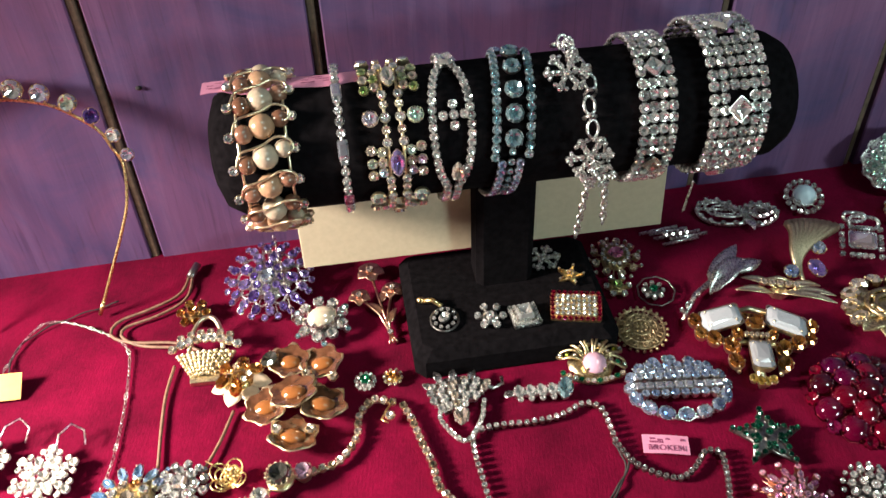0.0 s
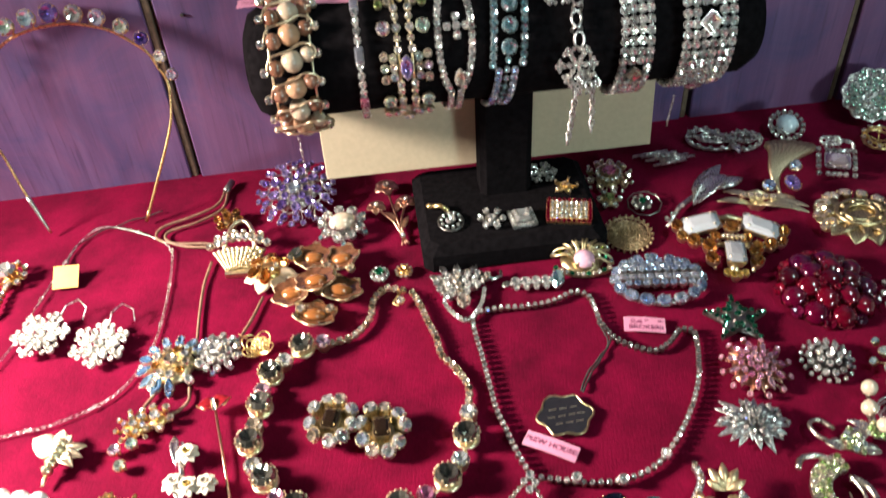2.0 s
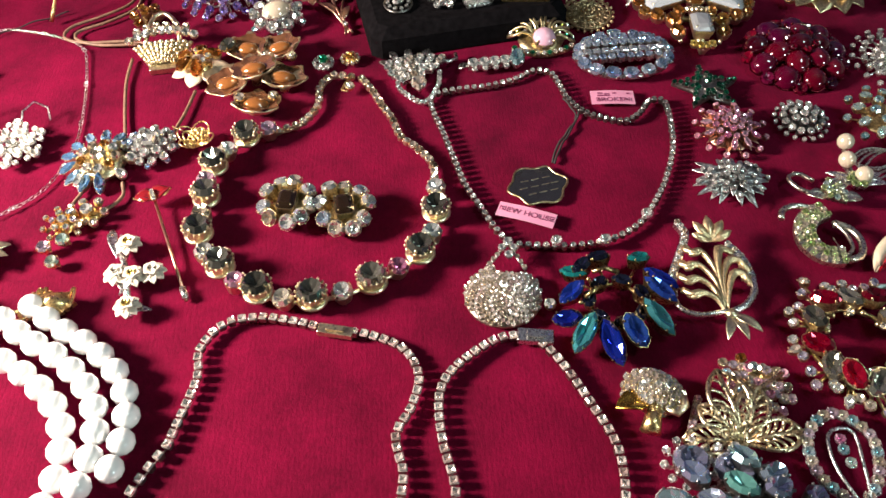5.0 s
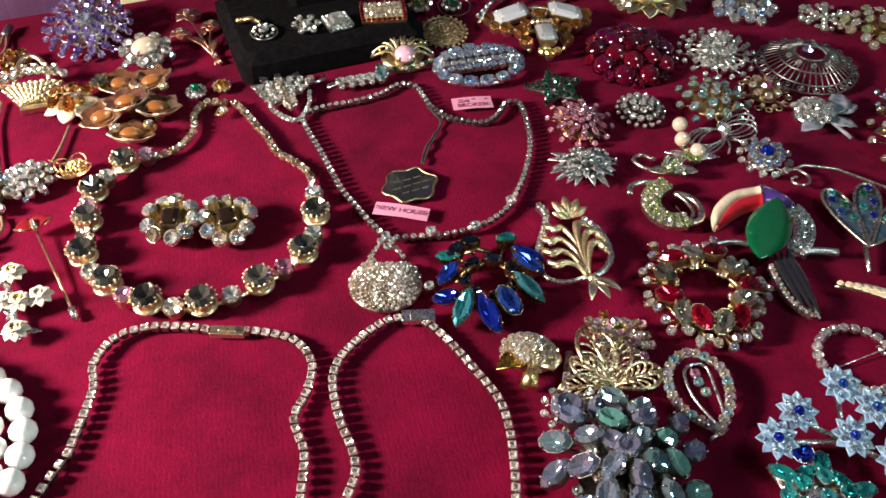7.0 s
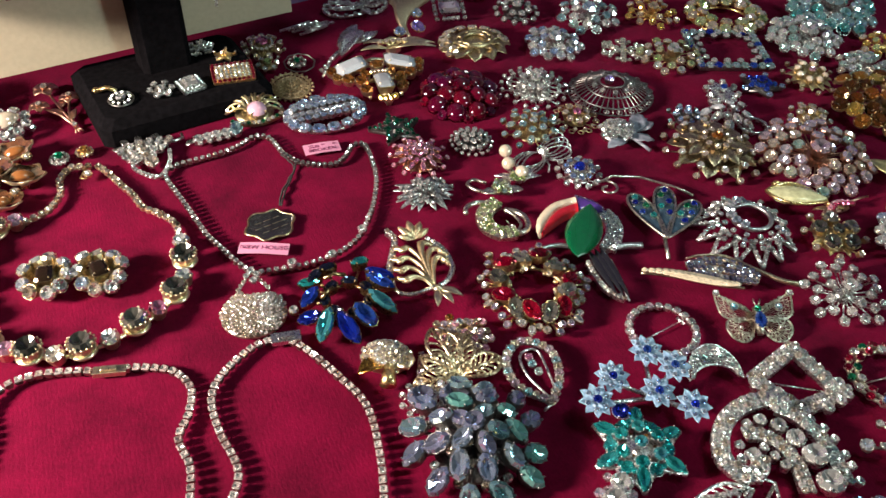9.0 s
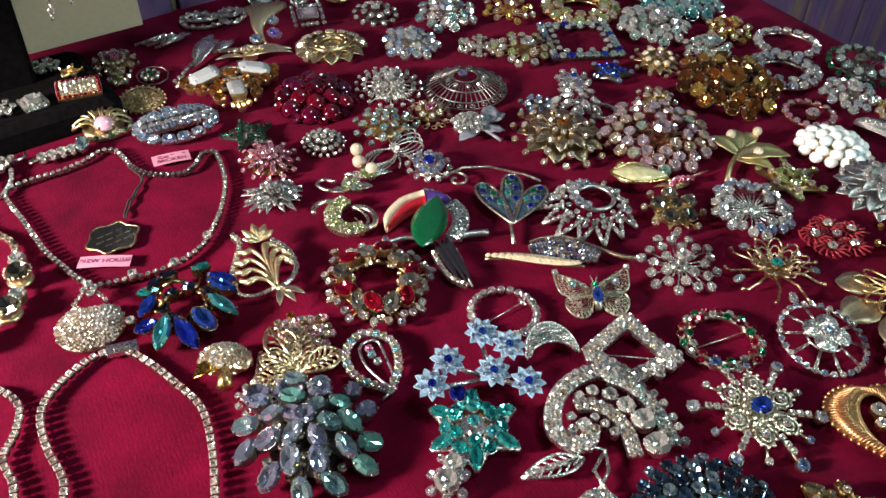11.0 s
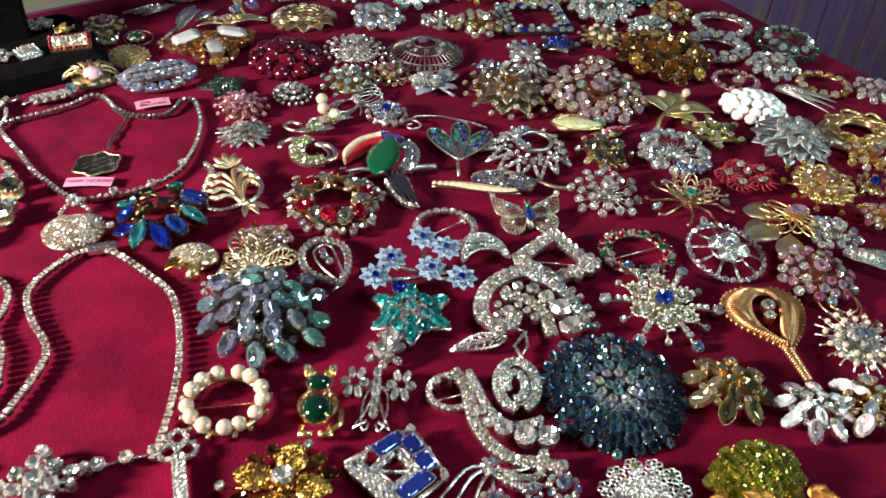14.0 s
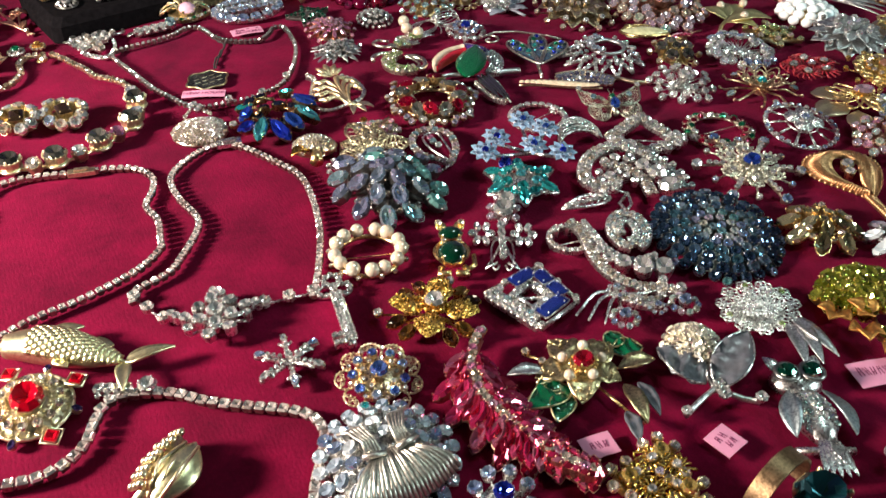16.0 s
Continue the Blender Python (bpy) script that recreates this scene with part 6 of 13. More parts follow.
t = thing("brooch", "small blue and clear snowflake pin on the stand's foot", "brooch", at(0.0770, 0.4583, FOOT, 10))
part("setting", snowflake(t, pose(0, 0, 0.004), 0.0115), SILVER, t)
star_pin("small gold star pin", 0.0935, 0.4434, 0.0090, (CHAMP,), GOLD, base=FOOT, rows=1)
rosette("pink centred pave pin with a crystal border", 0.1280, 0.4773, 0.0184, [(1, 0, "oval", PINK, 0.62, 0.50, 0.40, 20), (14, 0.46, "round", CRY, 0.18, 0.18, 0.36, 0), (9, 0.78, "round", CHAMP, 0.30, 0.30, 0.22, 0), (9, 0.98, "round", CRY, 0.14, 0.14, 0.16, 20)], ANTIQ)
rosette("small crystal clip behind a gold medallion", 0.1263, 0.4510, 0.0110, [(1, 0, "round", PERIDOT, 0.6, 0.6, 0.4, 0), (6, 0.65, "round", CRY, 0.4, 0.4, 0.3, 0)], ANTIQ)
rosette("small round green crystal earring with a wire hoop", 0.1489, 0.4471, 0.0095, [(1, 0, "round", GREEN, 0.6, 0.6, 0.4, 0), (8, 0.65, "round", CRY, 0.35, 0.35, 0.3, 0), (1, 0.2, "loop", CRY, 2.6, 0.06, 0.2, 0)], GUN, name="earring", category="earring")


def medallion():
    R = 0.0170
    t = thing("earring", "round antique gold sun medallion with filigree rays", "earring", at(0.1354, 0.4133, 0, 0, 9))
    g = Gather()
    g.plate(pose(0, 0, 0.0012), [(R * 0.80 * math.cos(i * 0.2094), R * 0.80 * math.sin(i * 0.2094)) for i in range(30)], 0.0010, 0.0004)
    for r, z, w in ((0.86, 0.0038, 0.05), (0.60, 0.0048, 0.035), (0.34, 0.0056, 0.05)):
        g.tube(ring_points(R * r, R * r, z, 30), R * w, 5, True)
    for i in range(24):
        a = i * math.pi / 12
        d = Vector((math.cos(a), math.sin(a), 0))
        g.put("grain", pose(R * 0.97 * d.x, R * 0.97 * d.y, 0.0032), (R * 0.14,) * 3)
        g.tube([d * R * 0.36 + Z * 0.0055, d * R * 0.84 + Z * 0.0040], R * (0.035 if i % 2 else 0.02), 4)
        if i % 2 == 0:
            o = Vector((R * 0.72 * math.cos(a + 0.13), R * 0.72 * math.sin(a + 0.13), 0.0046))
            g.tube([o + q for q in ring_points(R * 0.085, R * 0.085, 0, 8)], R * 0.028, 4, True)
            g.put("grain", pose(R * 0.47 * math.cos(a + 0.13), R * 0.47 * math.sin(a + 0.13), 0.0052), (R * 0.10,) * 3)
    for i in range(8):
        a = i * math.pi / 4
        g.put("grain", pose(R * 0.20 * math.cos(a), R * 0.20 * math.sin(a), 0.0062), (R * 0.13,) * 3)
    g.put("grain", pose(0, 0, 0.0066), (R * 0.2, R * 0.2, R * 0.16))
    part("disc", g, metal("worn_brass", (0.66, 0.50, 0.30), 0.34, 0.5), t)


medallion()


def crown_pin():
    """An openwork crown whose arches meet over a pink cabochon."""
    R = 0.0206
    t = thing("brooch", "old gold crown brooch with green stones round a pink cabochon", "brooch", at(0.1015, 0.3852, 0.0015, 0, 12))
    g = Gather()
    for i, a in enumerate((168, 132, 98, 62, 26, -6)):
        d = Vector((math.cos(radians(a)), math.sin(radians(a)), 0))
        n = Vector((-d.y, d.x, 0))
        arch = Gather()
        for w in (-1, 1):
            P, _ = spline([tuple(Vector((0, -R * 0.25, 0.003))), tuple(d * R * 0.45 + n * w * R * 0.10 + Z * 0.010), tuple(d * R * 0.85 + n * w * R * 0.13 + Z * 0.0065), tuple(d * R * 1.0 + Z * 0.002)], 16)
            arch.tube(P, 0.0009, 5)
        part("arch", arch, ANTIQ, t)
        for u, mat, s in ((0.50, CHAMP, 0.14), (0.72, GREEN if i % 2 else OLIVE, 0.17), (0.92, CRY, 0.16)):
            set_stone(g, t, "round", mat, facing(d * R * u + Z * (0.0102 - 0.006 * u * u), Z + d * 0.5, d), R * s, R * s, 0.002)
    for i in range(11):
        u = -1 + i / 5
        set_stone(g, t, "round", (GREEN, CHAMP, CRY)[i % 3], pose(R * 0.85 * u, -R * (0.62 - 0.25 * u * u), 0.005), R * 0.17, R * 0.17, 0.002)
    g.tube([(R * 0.85 * (-1 + i / 5), -R * (0.62 - 0.25 * (-1 + i / 5) ** 2), 0.0028) for i in range(11)], 0.0014, 5)
    set_stone(g, t, "dome", PEARLPINK, pose(R * 0.06, -R * 0.12, 0.0065), R * 0.74, R * 0.74, 0.004)
    g.plate(pose(0, 0, 0.001), [(R * 0.7 * math.cos(i * 0.5), R * 0.55 * math.sin(i * 0.5)) for i in range(12)], 0.002, 0.001)
    part("setting", g, ANTIQ, t)


crown_pin()


def line_pin(label, a, b, mat, metal_, n=3, size=0.0072, end=None):
    (x0, y0), (x1, y1) = a, b
    t = thing("brooch", label, "brooch", at(x0, y0, 0, math.degrees(math.atan2(y1 - y0, x1 - x0))))
    L = math.hypot(x1 - x0, y1 - y0)
    g = Gather()
    for i in range(n):
        u = (i + 0.5) / n
        set_stone(g, t, "round", mat, pose(L * u, 0, 0.005), size, size, 0.002)
        for s in (-1, 1):
            set_stone(g, t, "round", mat, pose(L * u, s * size * 0.55, 0.004), size * 0.5, size * 0.5, 0.001)
    g.tube([(0, 0, 0.002), (L, 0, 0.002)], 0.0014, 5)
    if end:
        set_stone(g, t, "marquise", end, pose(L + 0.004, 0, 0.006, 0, 0, 75), 0.0165, 0.0095, 0.003)
        g.blade(pose(-0.006, 0, 0.003), 0.008, 0.005)
    part("setting", g, metal_, t)


line_pin("slim crystal bar pin ending in a teal marquise stone", [(0.0543, 0.3618)][0], [(0.0801, 0.3642)][0], CRY, SILVER, 4, 0.0075, AQUA)


def heart_leaf():
    """A pave leaf that overlaps an open heart."""
    t = thing("brooch", "silver pave leaf brooch over an open crystal heart", "brooch", at(0.0230, 0.3571, 0, 0))
    g = Gather()
    for i, (y0, y1, x0, x1, z) in enumerate(((0.0135, 0.0150, -0.012, 0.010, 0.0050), (0.0085, 0.0120, -0.016, 0.016, 0.0068), (0.0035, 0.0075, -0.017, 0.014, 0.0076), (-0.0015, 0.0030, -0.015, 0.010, 0.0068), (-0.0060, -0.0020, -0.010, 0.003, 0.0052))):
        pave_band(g, t, [(x0, y0, z - 0.001), ((x0 + x1) / 2, (y0 + y1) / 2 + 0.0012, z), (x1, y1, z - 0.0008)], 0.0052, 1, 0.0046, (CRY, CRY, CHAMP))
    for x, y, a in ((-0.016, 0.008, 150), (-0.012, 0.0145, 120), (-0.004, 0.016, 95), (0.006, 0.0155, 70)):
        g.blade(pose(x, y, 0.004, 0, 0, a), 0.0075, 0.0050, 0.12, fold=0.3)
    P, _ = spline([(-0.011, -0.004), (-0.010, -0.014), (0.003, -0.027), (0.012, -0.013), (0.014, 0.001)], 18)
    for i, p in enumerate(P):
        d = P[min(17, i + 1)] - P[max(0, i - 1)]
        set_stone(g, t, "round", CRY, facing(Vector((p.x, p.y, 0.0035)), Z, d), 0.0032, 0.0032, 0.001)
    g.tube([Vector((p.x, p.y, 0.002)) for p in P], 0.001, 5)
    set_stone(g, t, "pear", CHAMP, pose(0.001, -0.011, 0.004, 0, 0, -90), 0.012, 0.010)
    g.tube([(0.012, 0.010, 0.005), (0.020, 0.009, 0.005), (0.0250, 0.013, 0.004), (0.0245, 0.018, 0.004)], 0.0012, 5)
    part("setting", g, SILVER, t)


heart_leaf()


def buckle():
    """An oval of blue stones, thick above, single below, open in the middle."""
    R = 0.0311
    t = thing("brooch", "light blue crystal oval buckle brooch with an open slot", "brooch", at(0.1486, 0.3646, 0, 2.7))
    g = Gather()
    for i in range(16):
        a = 2 * math.pi * i / 16
        d = Vector((math.cos(a), math.sin(a) * 0.72, 0))
        low = math.sin(a) < -0.1
        set_stone(g, t, "oval" if low else "round", SKY, facing(d * R * 0.88 + Z * 0.006, Z + d * 0.5, Vector((-math.sin(a), math.cos(a), 0))) @ pose(0, 0, 0, random.uniform(-8, 8), random.uniform(-8, 8), 0), R * (0.32 if low else 0.24), R * 0.25, 0.003)
    for row, (yy, n, w) in enumerate(((0.48, 6, 0.48), (0.32, 8, 0.62), (0.15, 9, 0.70), (-0.02, 9, 0.72), (-0.17, 8, 0.64))):
        for i in range(n):
            u = -w + 2 * w * i / (n - 1)
            set_stone(g, t, "emerald" if row % 2 else "round", SKY if row != 3 else gem("icy_baguette"), pose(R * u, R * yy, 0.0105 - 0.0014 * abs(row - 2), random.uniform(-8, 8), random.uniform(-8, 8), 0), R * 0.17, R * 0.15, 0.003)
    g.tube(ring_points(R * 0.88, R * 0.63, 0.003, 30), 0.0016, 5, True)
    for yy in (0.4, 0.24, 0.06, -0.1):
        g.tube([(-R * 0.72, R * yy, 0.004), (R * 0.75, R * yy, 0.004)], 0.0013, 5)
    set_stone(g, t, "round", AQUA, pose(-R * 0.1, R * 0.66, 0.007), R * 0.15, R * 0.15)
    part("setting", g, SILVER, t)


buckle()


def bug_brooch():
    """Amber and milk glass fly-shaped brooch."""
    t = thing("brooch", "amber and white glass brooch shaped like a winged insect", "brooch", at(0.2011, 0.3939, 0, -5.7) @ Matrix.Diagonal((1.0, 1.28, 1.1, 1)))
    g = Gather()
    honey = gem("honey_stone", (0.24, 0.075, 0.012), (0.38, 0.15, 0.03), (0.44, 0.26, 0.08))
    for s in (-1, 1):
        w = Gather()
        wm = pose(s * 0.0195, 0.0145, 0.009, 0, s * 8, -s * 13)
        w.cup(wm, 0.0245, 0.0135, 0.003, "emerald")
        stone(t, "emerald", MILKWING, wm, 0.0240, 0.0130, 0.0120, name="wing_stone")
        part("wing_setting", w, PALEGOLD, t)
        for k, (x, y, d) in enumerate(((0.0345, 0.0140, 0.0095), (0.0320, 0.0060, 0.0085), (0.0245, 0.0030, 0.0105), (0.0150, -0.0010, 0.0110), (0.0140, -0.0105, 0.0100), (0.0100, 0.0070, 0.0080))):
            set_stone(g, t, "oval", honey if k % 3 else AMBER, pose(s * x, y, 0.007, 0, 0, s * 40), d, d * 0.82, 0.003)
        g.tube([(0, 0.006, 0.003), (s * 0.016, 0.004, 0.003), (s * 0.033, 0.012, 0.003)], 0.0016, 5)
        g.tube([(s * 0.014, -0.002, 0.003), (s * 0.012, -0.014, 0.003)], 0.0014, 5)
    set_stone(g, t, "emerald", WHITEST, pose(0, -0.0085, 0.0105, 0, 0, 90), 0.0160, 0.0125, 0.005)
    for k in range(4):
        set_stone(g, t, "round", YELLOW, pose(-0.0055 + 0.0037 * k, -0.0195 - 0.0012 * (k in (1, 2)), 0.006), 0.0050, 0.0050)
        set_stone(g, t, "square", honey, pose(-0.0055 + 0.0037 * k, 0.0175, 0.008), 0.0040, 0.0055)
    for k in range(5):
        set_stone(g, t, "round", CHAMP, pose(-0.006 + 0.003 * k, 0.0045, 0.0105), 0.0030, 0.0030)
    set_stone(g, t, "oval", honey, pose(0, 0.0110, 0.011), 0.012, 0.0075)
    g.tube([(0, -0.021, 0.003), (0, 0.019, 0.004)], 0.0030, 6)
    g.tube([(-0.010, 0.0225, 0.005), (0, 0.0245, 0.007), (0.012, 0.0225, 0.006), (0.019, 0.0205, 0.004)], 0.0018, 5)
    part("setting", g, PALEGOLD, t)


MILKWING = glossy("milky_wing_glass", (0.40, 0.43, 0.46), 0.10, 1.0, 0.3)
WHITEST = gem("milky_white_stone", (0.26, 0.28, 0.30), (0.36, 0.38, 0.40), metallic=0.25, rough=0.12)
bug_brooch()


def bar_pin():
    t = thing("brooch", "silver pin of slanted parallel rods", "brooch", at(0.1720, 0.5022, 0, 10.1))
    g = Gather()
    for k, (y, x0, x1) in enumerate(((0.006, -0.022, 0.006), (0.003, -0.016, 0.012), (-0.001, -0.014, 0.020), (-0.0045, -0.004, 0.024), (-0.008, -0.010, 0.016))):
        g.tube([(x0, y, 0.003 + 0.001 * (k % 2)), (x1, y + 0.002, 0.004)], 0.0012, 6)
    for k in range(4):
        set_stone(g, t, "round", CRY, pose(-0.006 + 0.005 * k, -0.001, 0.006), 0.0042, 0.0042)
    part("setting", g, SILVER, t)


bar_pin()


def loop_leaf(label, x, y, R, turn, metal_, mat):
    """Two open leaf loops edged with stones."""
    t = thing("brooch", label, "brooch", at(x, y, 0, turn))
    g = Gather()
    for cx, cy, w, h, a in ((-0.35, 0.0, 0.62, 0.34, -12), (0.55, 0.12, 0.40, 0.30, 15)):
        m = pose(cx * R, cy * R, 0.003, 0, 0, a)
        P = [m @ Vector((w * R * math.cos(b), h * R * math.sin(b) * (1 - 0.3 * math.cos(b)), 0.002 * math.sin(b))) for b in (2 * math.pi * i / 26 for i in range(26))]
        g.tube(P, 0.0016, 5, True)
        for i, p in enumerate(P):
            if i % 2 == 0:
                set_stone(g, t, "round", mat, Matrix.Translation(p + Z * 0.0015), R * 0.13, R * 0.13, 0.001)
        for k in (0.72, 0.44):
            Q = [m @ Vector((w * k * R * math.cos(b), h * k * R * math.sin(b) * (1 - 0.3 * math.cos(b)), 0.003)) for b in (2 * math.pi * i / 20 for i in range(20))]
            g.tube(Q, 0.0009, 5, k > 0.6)
            if k > 0.6:
                for p in Q[::2]:
                    set_stone(g, t, "round", mat, Matrix.Translation(p + Z * 0.0012), R * 0.10, R * 0.10, 0.001)
    g.blade(pose(0.2 * R, -0.1 * R, 0.003, 0, 0, -70), R * 0.5, R * 0.25)
    g.tube([(-R, 0.1 * R, 0.002), (-R * 0.9, 0.1 * R, 0.003), (R * 0.9, 0.3 * R, 0.003)], 0.0012, 5)
    part("setting", g, metal_, t)


loop_leaf("silver open leaf brooch edged with clear stones", 0.2222, 0.5237, 0.0293, -10.8, SILVER, CRY)
rosette("oval opal blue cabochon pin in a crystal border", 0.2724, 0.5399, 0.0148, [(1, 0, "dome", OPAL, 1.15, 1.15, 0.3, 0), (16, 0.85, "round", CRY, 0.27, 0.27, 0.25, 0)], SILVER, tilt=24)


def shell_brooch():
    """A scalloped dome closely set with pale mint stones."""
    R = 0.0235
    t = thing("brooch", "pale green pave shell brooch with a scalloped silver rim", "brooch", at(0.3420, 0.5640, 0.0175, 6, 46))
    mint = gem("pale_mint_stone", (0.45, 0.68, 0.58), (0.7, 0.86, 0.78))
    g = Gather()
    for i in range(64):
        r, a = 0.95 * math.sqrt((i + 0.5) / 64), i * 2.39996
        d = Vector((math.cos(a) * r, math.sin(a) * r * 0.86, 0))
        s = R * random.uniform(0.19, 0.24)
        set_stone(g, t, "round", mint if i % 4 else CRY, facing(d * R + Z * (0.004 + 0.007 * (1 - r * r)), Z + d * 0.6, (1, 0, 0)) @ pose(0, 0, 0, random.uniform(-12, 12), random.uniform(-12, 12), 0), s, s, 0.002)
    rim = [(R * 1.02 * math.cos(a) * (1 + 0.05 * math.cos(11 * a)), R * 0.88 * math.sin(a) * (1 + 0.05 * math.cos(11 * a))) for a in (2 * math.pi * i / 66 for i in range(66))]
    g.plate(pose(0, 0, 0.001), rim, 0.002, 0.006)
    g.tube([(x, y, 0.0032) for x, y in rim], 0.0009, 5, True)
    part("setting", g, SILVER, t)


shell_brooch()


def lily():
    (x0, y0), (x1, y1) = [(0.1632, 0.4215)][0], [(0.2188, 0.4802)][0]
    t = thing("brooch", "polished silver calla lily brooch with a rolled petal", "brooch", at(x0, y0, 0, math.degrees(math.atan2(y1 - y0, x1 - x0))))
    L = math.hypot(x1 - x0, y1 - y0)
    g = Gather()
    g.tube([(0, 0, 0.002), (L * 0.3, 0.006, 0.003), (L * 0.6, 0.004, 0.004)], 0.0022, 6, taper=(0.6, 1.2))
    g.blade(pose(L * 0.45, 0.002, 0.004, 0, 0, 10), L * 0.55, 0.014, 0.12)
    g.blade(pose(L * 0.7, 0.0, 0.003, 0, 0, -25), L * 0.30, 0.012, 0.2, fold=-0.3, blunt=1)
    for k in range(4):
        set_stone(g, t, "round", CRY, pose(L * (0.06 + 0.08 * k), 0.004, 0.0045), 0.0032, 0.0032)
    part("setting", g, SILVER, t)
    part("petal", Gather().blade(pose(L * 0.34, -0.002, 0.0055, 0, 0, 0), L * 0.50, 0.0145, 0.14, 0.0014, 0.55, 0.9, 9, 0.1), SILVER, t, "rolled polished silver petal")


lily()


def fan_leaf():
    t = thing("brooch", "antique gold fluted fan brooch with blue and purple stones", "brooch", at(0.2457, 0.4483, 0.002, 81.5) @ pose(0, 0, 0, 0, -16, 0))
    g = Gather()
    for k in range(9):
        a = radians(-18 + 4.5 * k)
        P = [Vector((s * 0.050 * math.cos(a * s), s * 0.046 * math.sin(a * s) * 1.1 + 0.006 * math.sin(s * 4.5) - 0.002, 0.003 + 0.006 * math.sin(s * 2.6))) for s in (i / 10 for i in range(11))]
        g.tube(P, 0.0022, 5, taper=(0.5, 1.5))
    part_each("flute", g, DULLGOLD, t)
    c = Gather()
    for x, y, m, s in ((0.012, -0.008, PURPLE, 0.014), (0.008, 0.008, SKY, 0.010), (0.028, -0.010, SKY, 0.010)):
        set_stone(c, t, "oval" if s > 0.01 else "round", m, pose(x, y, 0.007, 0, 0, 30), s, s * 0.75 if s > 0.01 else s)
    part("setting", c, GOLD, t)


DULLGOLD = metal("matt_gold", (0.62, 0.50, 0.33), 0.36, 0.25)
fan_leaf()


def frame_pin():
    x, y = 0.2958, 0.4887
    t = thing("brooch", "crystal framed pin with a faceted pink oblong stone", "brooch", at(x, y, 0.004, -10, 22))
    g = Gather()
    set_stone(g, t, "emerald", ROSE_AB, pose(0, 0, 0.006), 0.0175, 0.0125, 0.003)
    for i in range(18):
        a = 2 * math.pi * i / 18
        k = 1 / max(abs(math.cos(a)) / 0.0125, abs(math.sin(a)) / 0.0105)
        set_stone(g, t, "round", CRY, pose(k * math.cos(a), k * math.sin(a), 0.0045), 0.0040, 0.0040)
    for cx, cy, r in ((-0.004, 0.019, 0.007), (0.002, 0.015, 0.010)):
        g.tube([(cx + r * math.cos(i * 0.35), cy + r * 0.55 * math.sin(i * 0.35), 0.004 + 0.001 * math.sin(i)) for i in range(18)], 0.0014, 5, True)
    part("setting", g, SILVER, t)


frame_pin()
rosette("gold double loop pin with small crystals", 0.3383, 0.5225, 0.0150, [(10, 0.8, "round", CHAMP, 0.28, 0.28, 0.3, 0), (2, 0.2, "loop", CRY, 1.5, 0.08, 0.25, 40)], GOLD, plate=0)


def gold_bows():
    t = thing("brooch", "polished gold ribbon bow brooch with pave stones", "brooch", at(0.2288, 0.4433, 0, -8.4))
    g = Gather()
    for x, y, a, l in ((0.0, 0.003, 168, 0.024), (0.002, 0.004, 6, 0.024), (-0.004, -0.003, 182, 0.024), (0.000, -0.002, -12, 0.034), (0.004, 0.000, -4, 0.030)):
        g.blade(pose(x, y, 0.005, 0, 0, a), l, 0.0062, 0.10, fold=0.4, blunt=0.9)
    for k in range(5):
        set_stone(g, t, "round", CHAMP, pose(-0.010 + 0.005 * k, 0.003, 0.009), 0.0048, 0.0048)
    g.tube([(-0.012, 0.006, 0.006), (0, 0.009, 0.008), (0.012, 0.006, 0.006)], 0.002, 6)
    g.plate(pose(0, 0, 0.001), [(0.006 * math.cos(i), 0.004 * math.sin(i)) for i in range(6)], 0.005)
    part("ribbon", g, PALEGOLD, t)


gold_bows()


def pearl_fan():
    R = 0.0324
    t = thing("brooch", "gold leaf brooch with a crown of pale rose crystals", "brooch", at(0.2928, 0.4254, 0, 8))
    g = Gather()
    for i in range(9):
        a = radians(-15 + 26 * i)
        d = Vector((math.cos(a), math.sin(a), 0))
        set_stone(g, t, "oval", CHAMP, facing(d * R * 0.75 + Z * 0.007, Z + d * 0.5, d), R * 0.38, R * 0.30, 0.003)
    for i in range(8):
        a = radians(150 + 30 * i)
        d = Vector((math.cos(a), math.sin(a), 0))
        g.blade(facing(d * R * 0.1 + Z * 0.006, Z + d * 0.1, d), R * 0.82, R * 0.52, 0.14, fold=0.25, blunt=1.2, wave=0.15)
    for r in (0.5, 0.34):
        g.tube(ring_points(R * r, R * r * 0.8, 0.0105, 24), R * 0.055, 5, True)
    for i in range(8):
        a = i * math.pi / 4
        g.put("grain", pose(R * 0.42 * math.cos(a), R * 0.34 * math.sin(a), 0.011), (R * 0.12,) * 3)
    g.plate(pose(0, 0, 0.001), [(R * 0.6 * math.cos(i * 0.4), R * 0.5 * math.sin(i * 0.4)) for i in range(16)], 0.005, 0.004)
    part("setting", g, ANTIQ, t)


pearl_fan()
rosette("large dark red glass brooch of smooth cabochons", 0.2514, 0.3566, 0.0285, [(1, 0, "dome", REDGLASS, 0.60, 0.56, 0.30, 0), (6, 0.44, "dome", REDGLASS, 0.60, 0.52, 0.22, 12), (9, 0.80, "dome", REDGLASS, 0.58, 0.54, 0.10, 0), (9, 0.98, "oval", DEEPRED, 0.30, 0.30, 0.06, 20), (6, 0.28, "round", DEEPRED, 0.16, 0.16, 0.40, 40)], metal("dark_red_metal", (0.10, 0.01, 0.015), 0.3))
star_pin("dark green five pointed rhinestone star brooch", 0.1911, 0.3313, 0.95 * 0.0211, (DARKGREEN,), GUN, turn=18, rows=4, size=0.165)
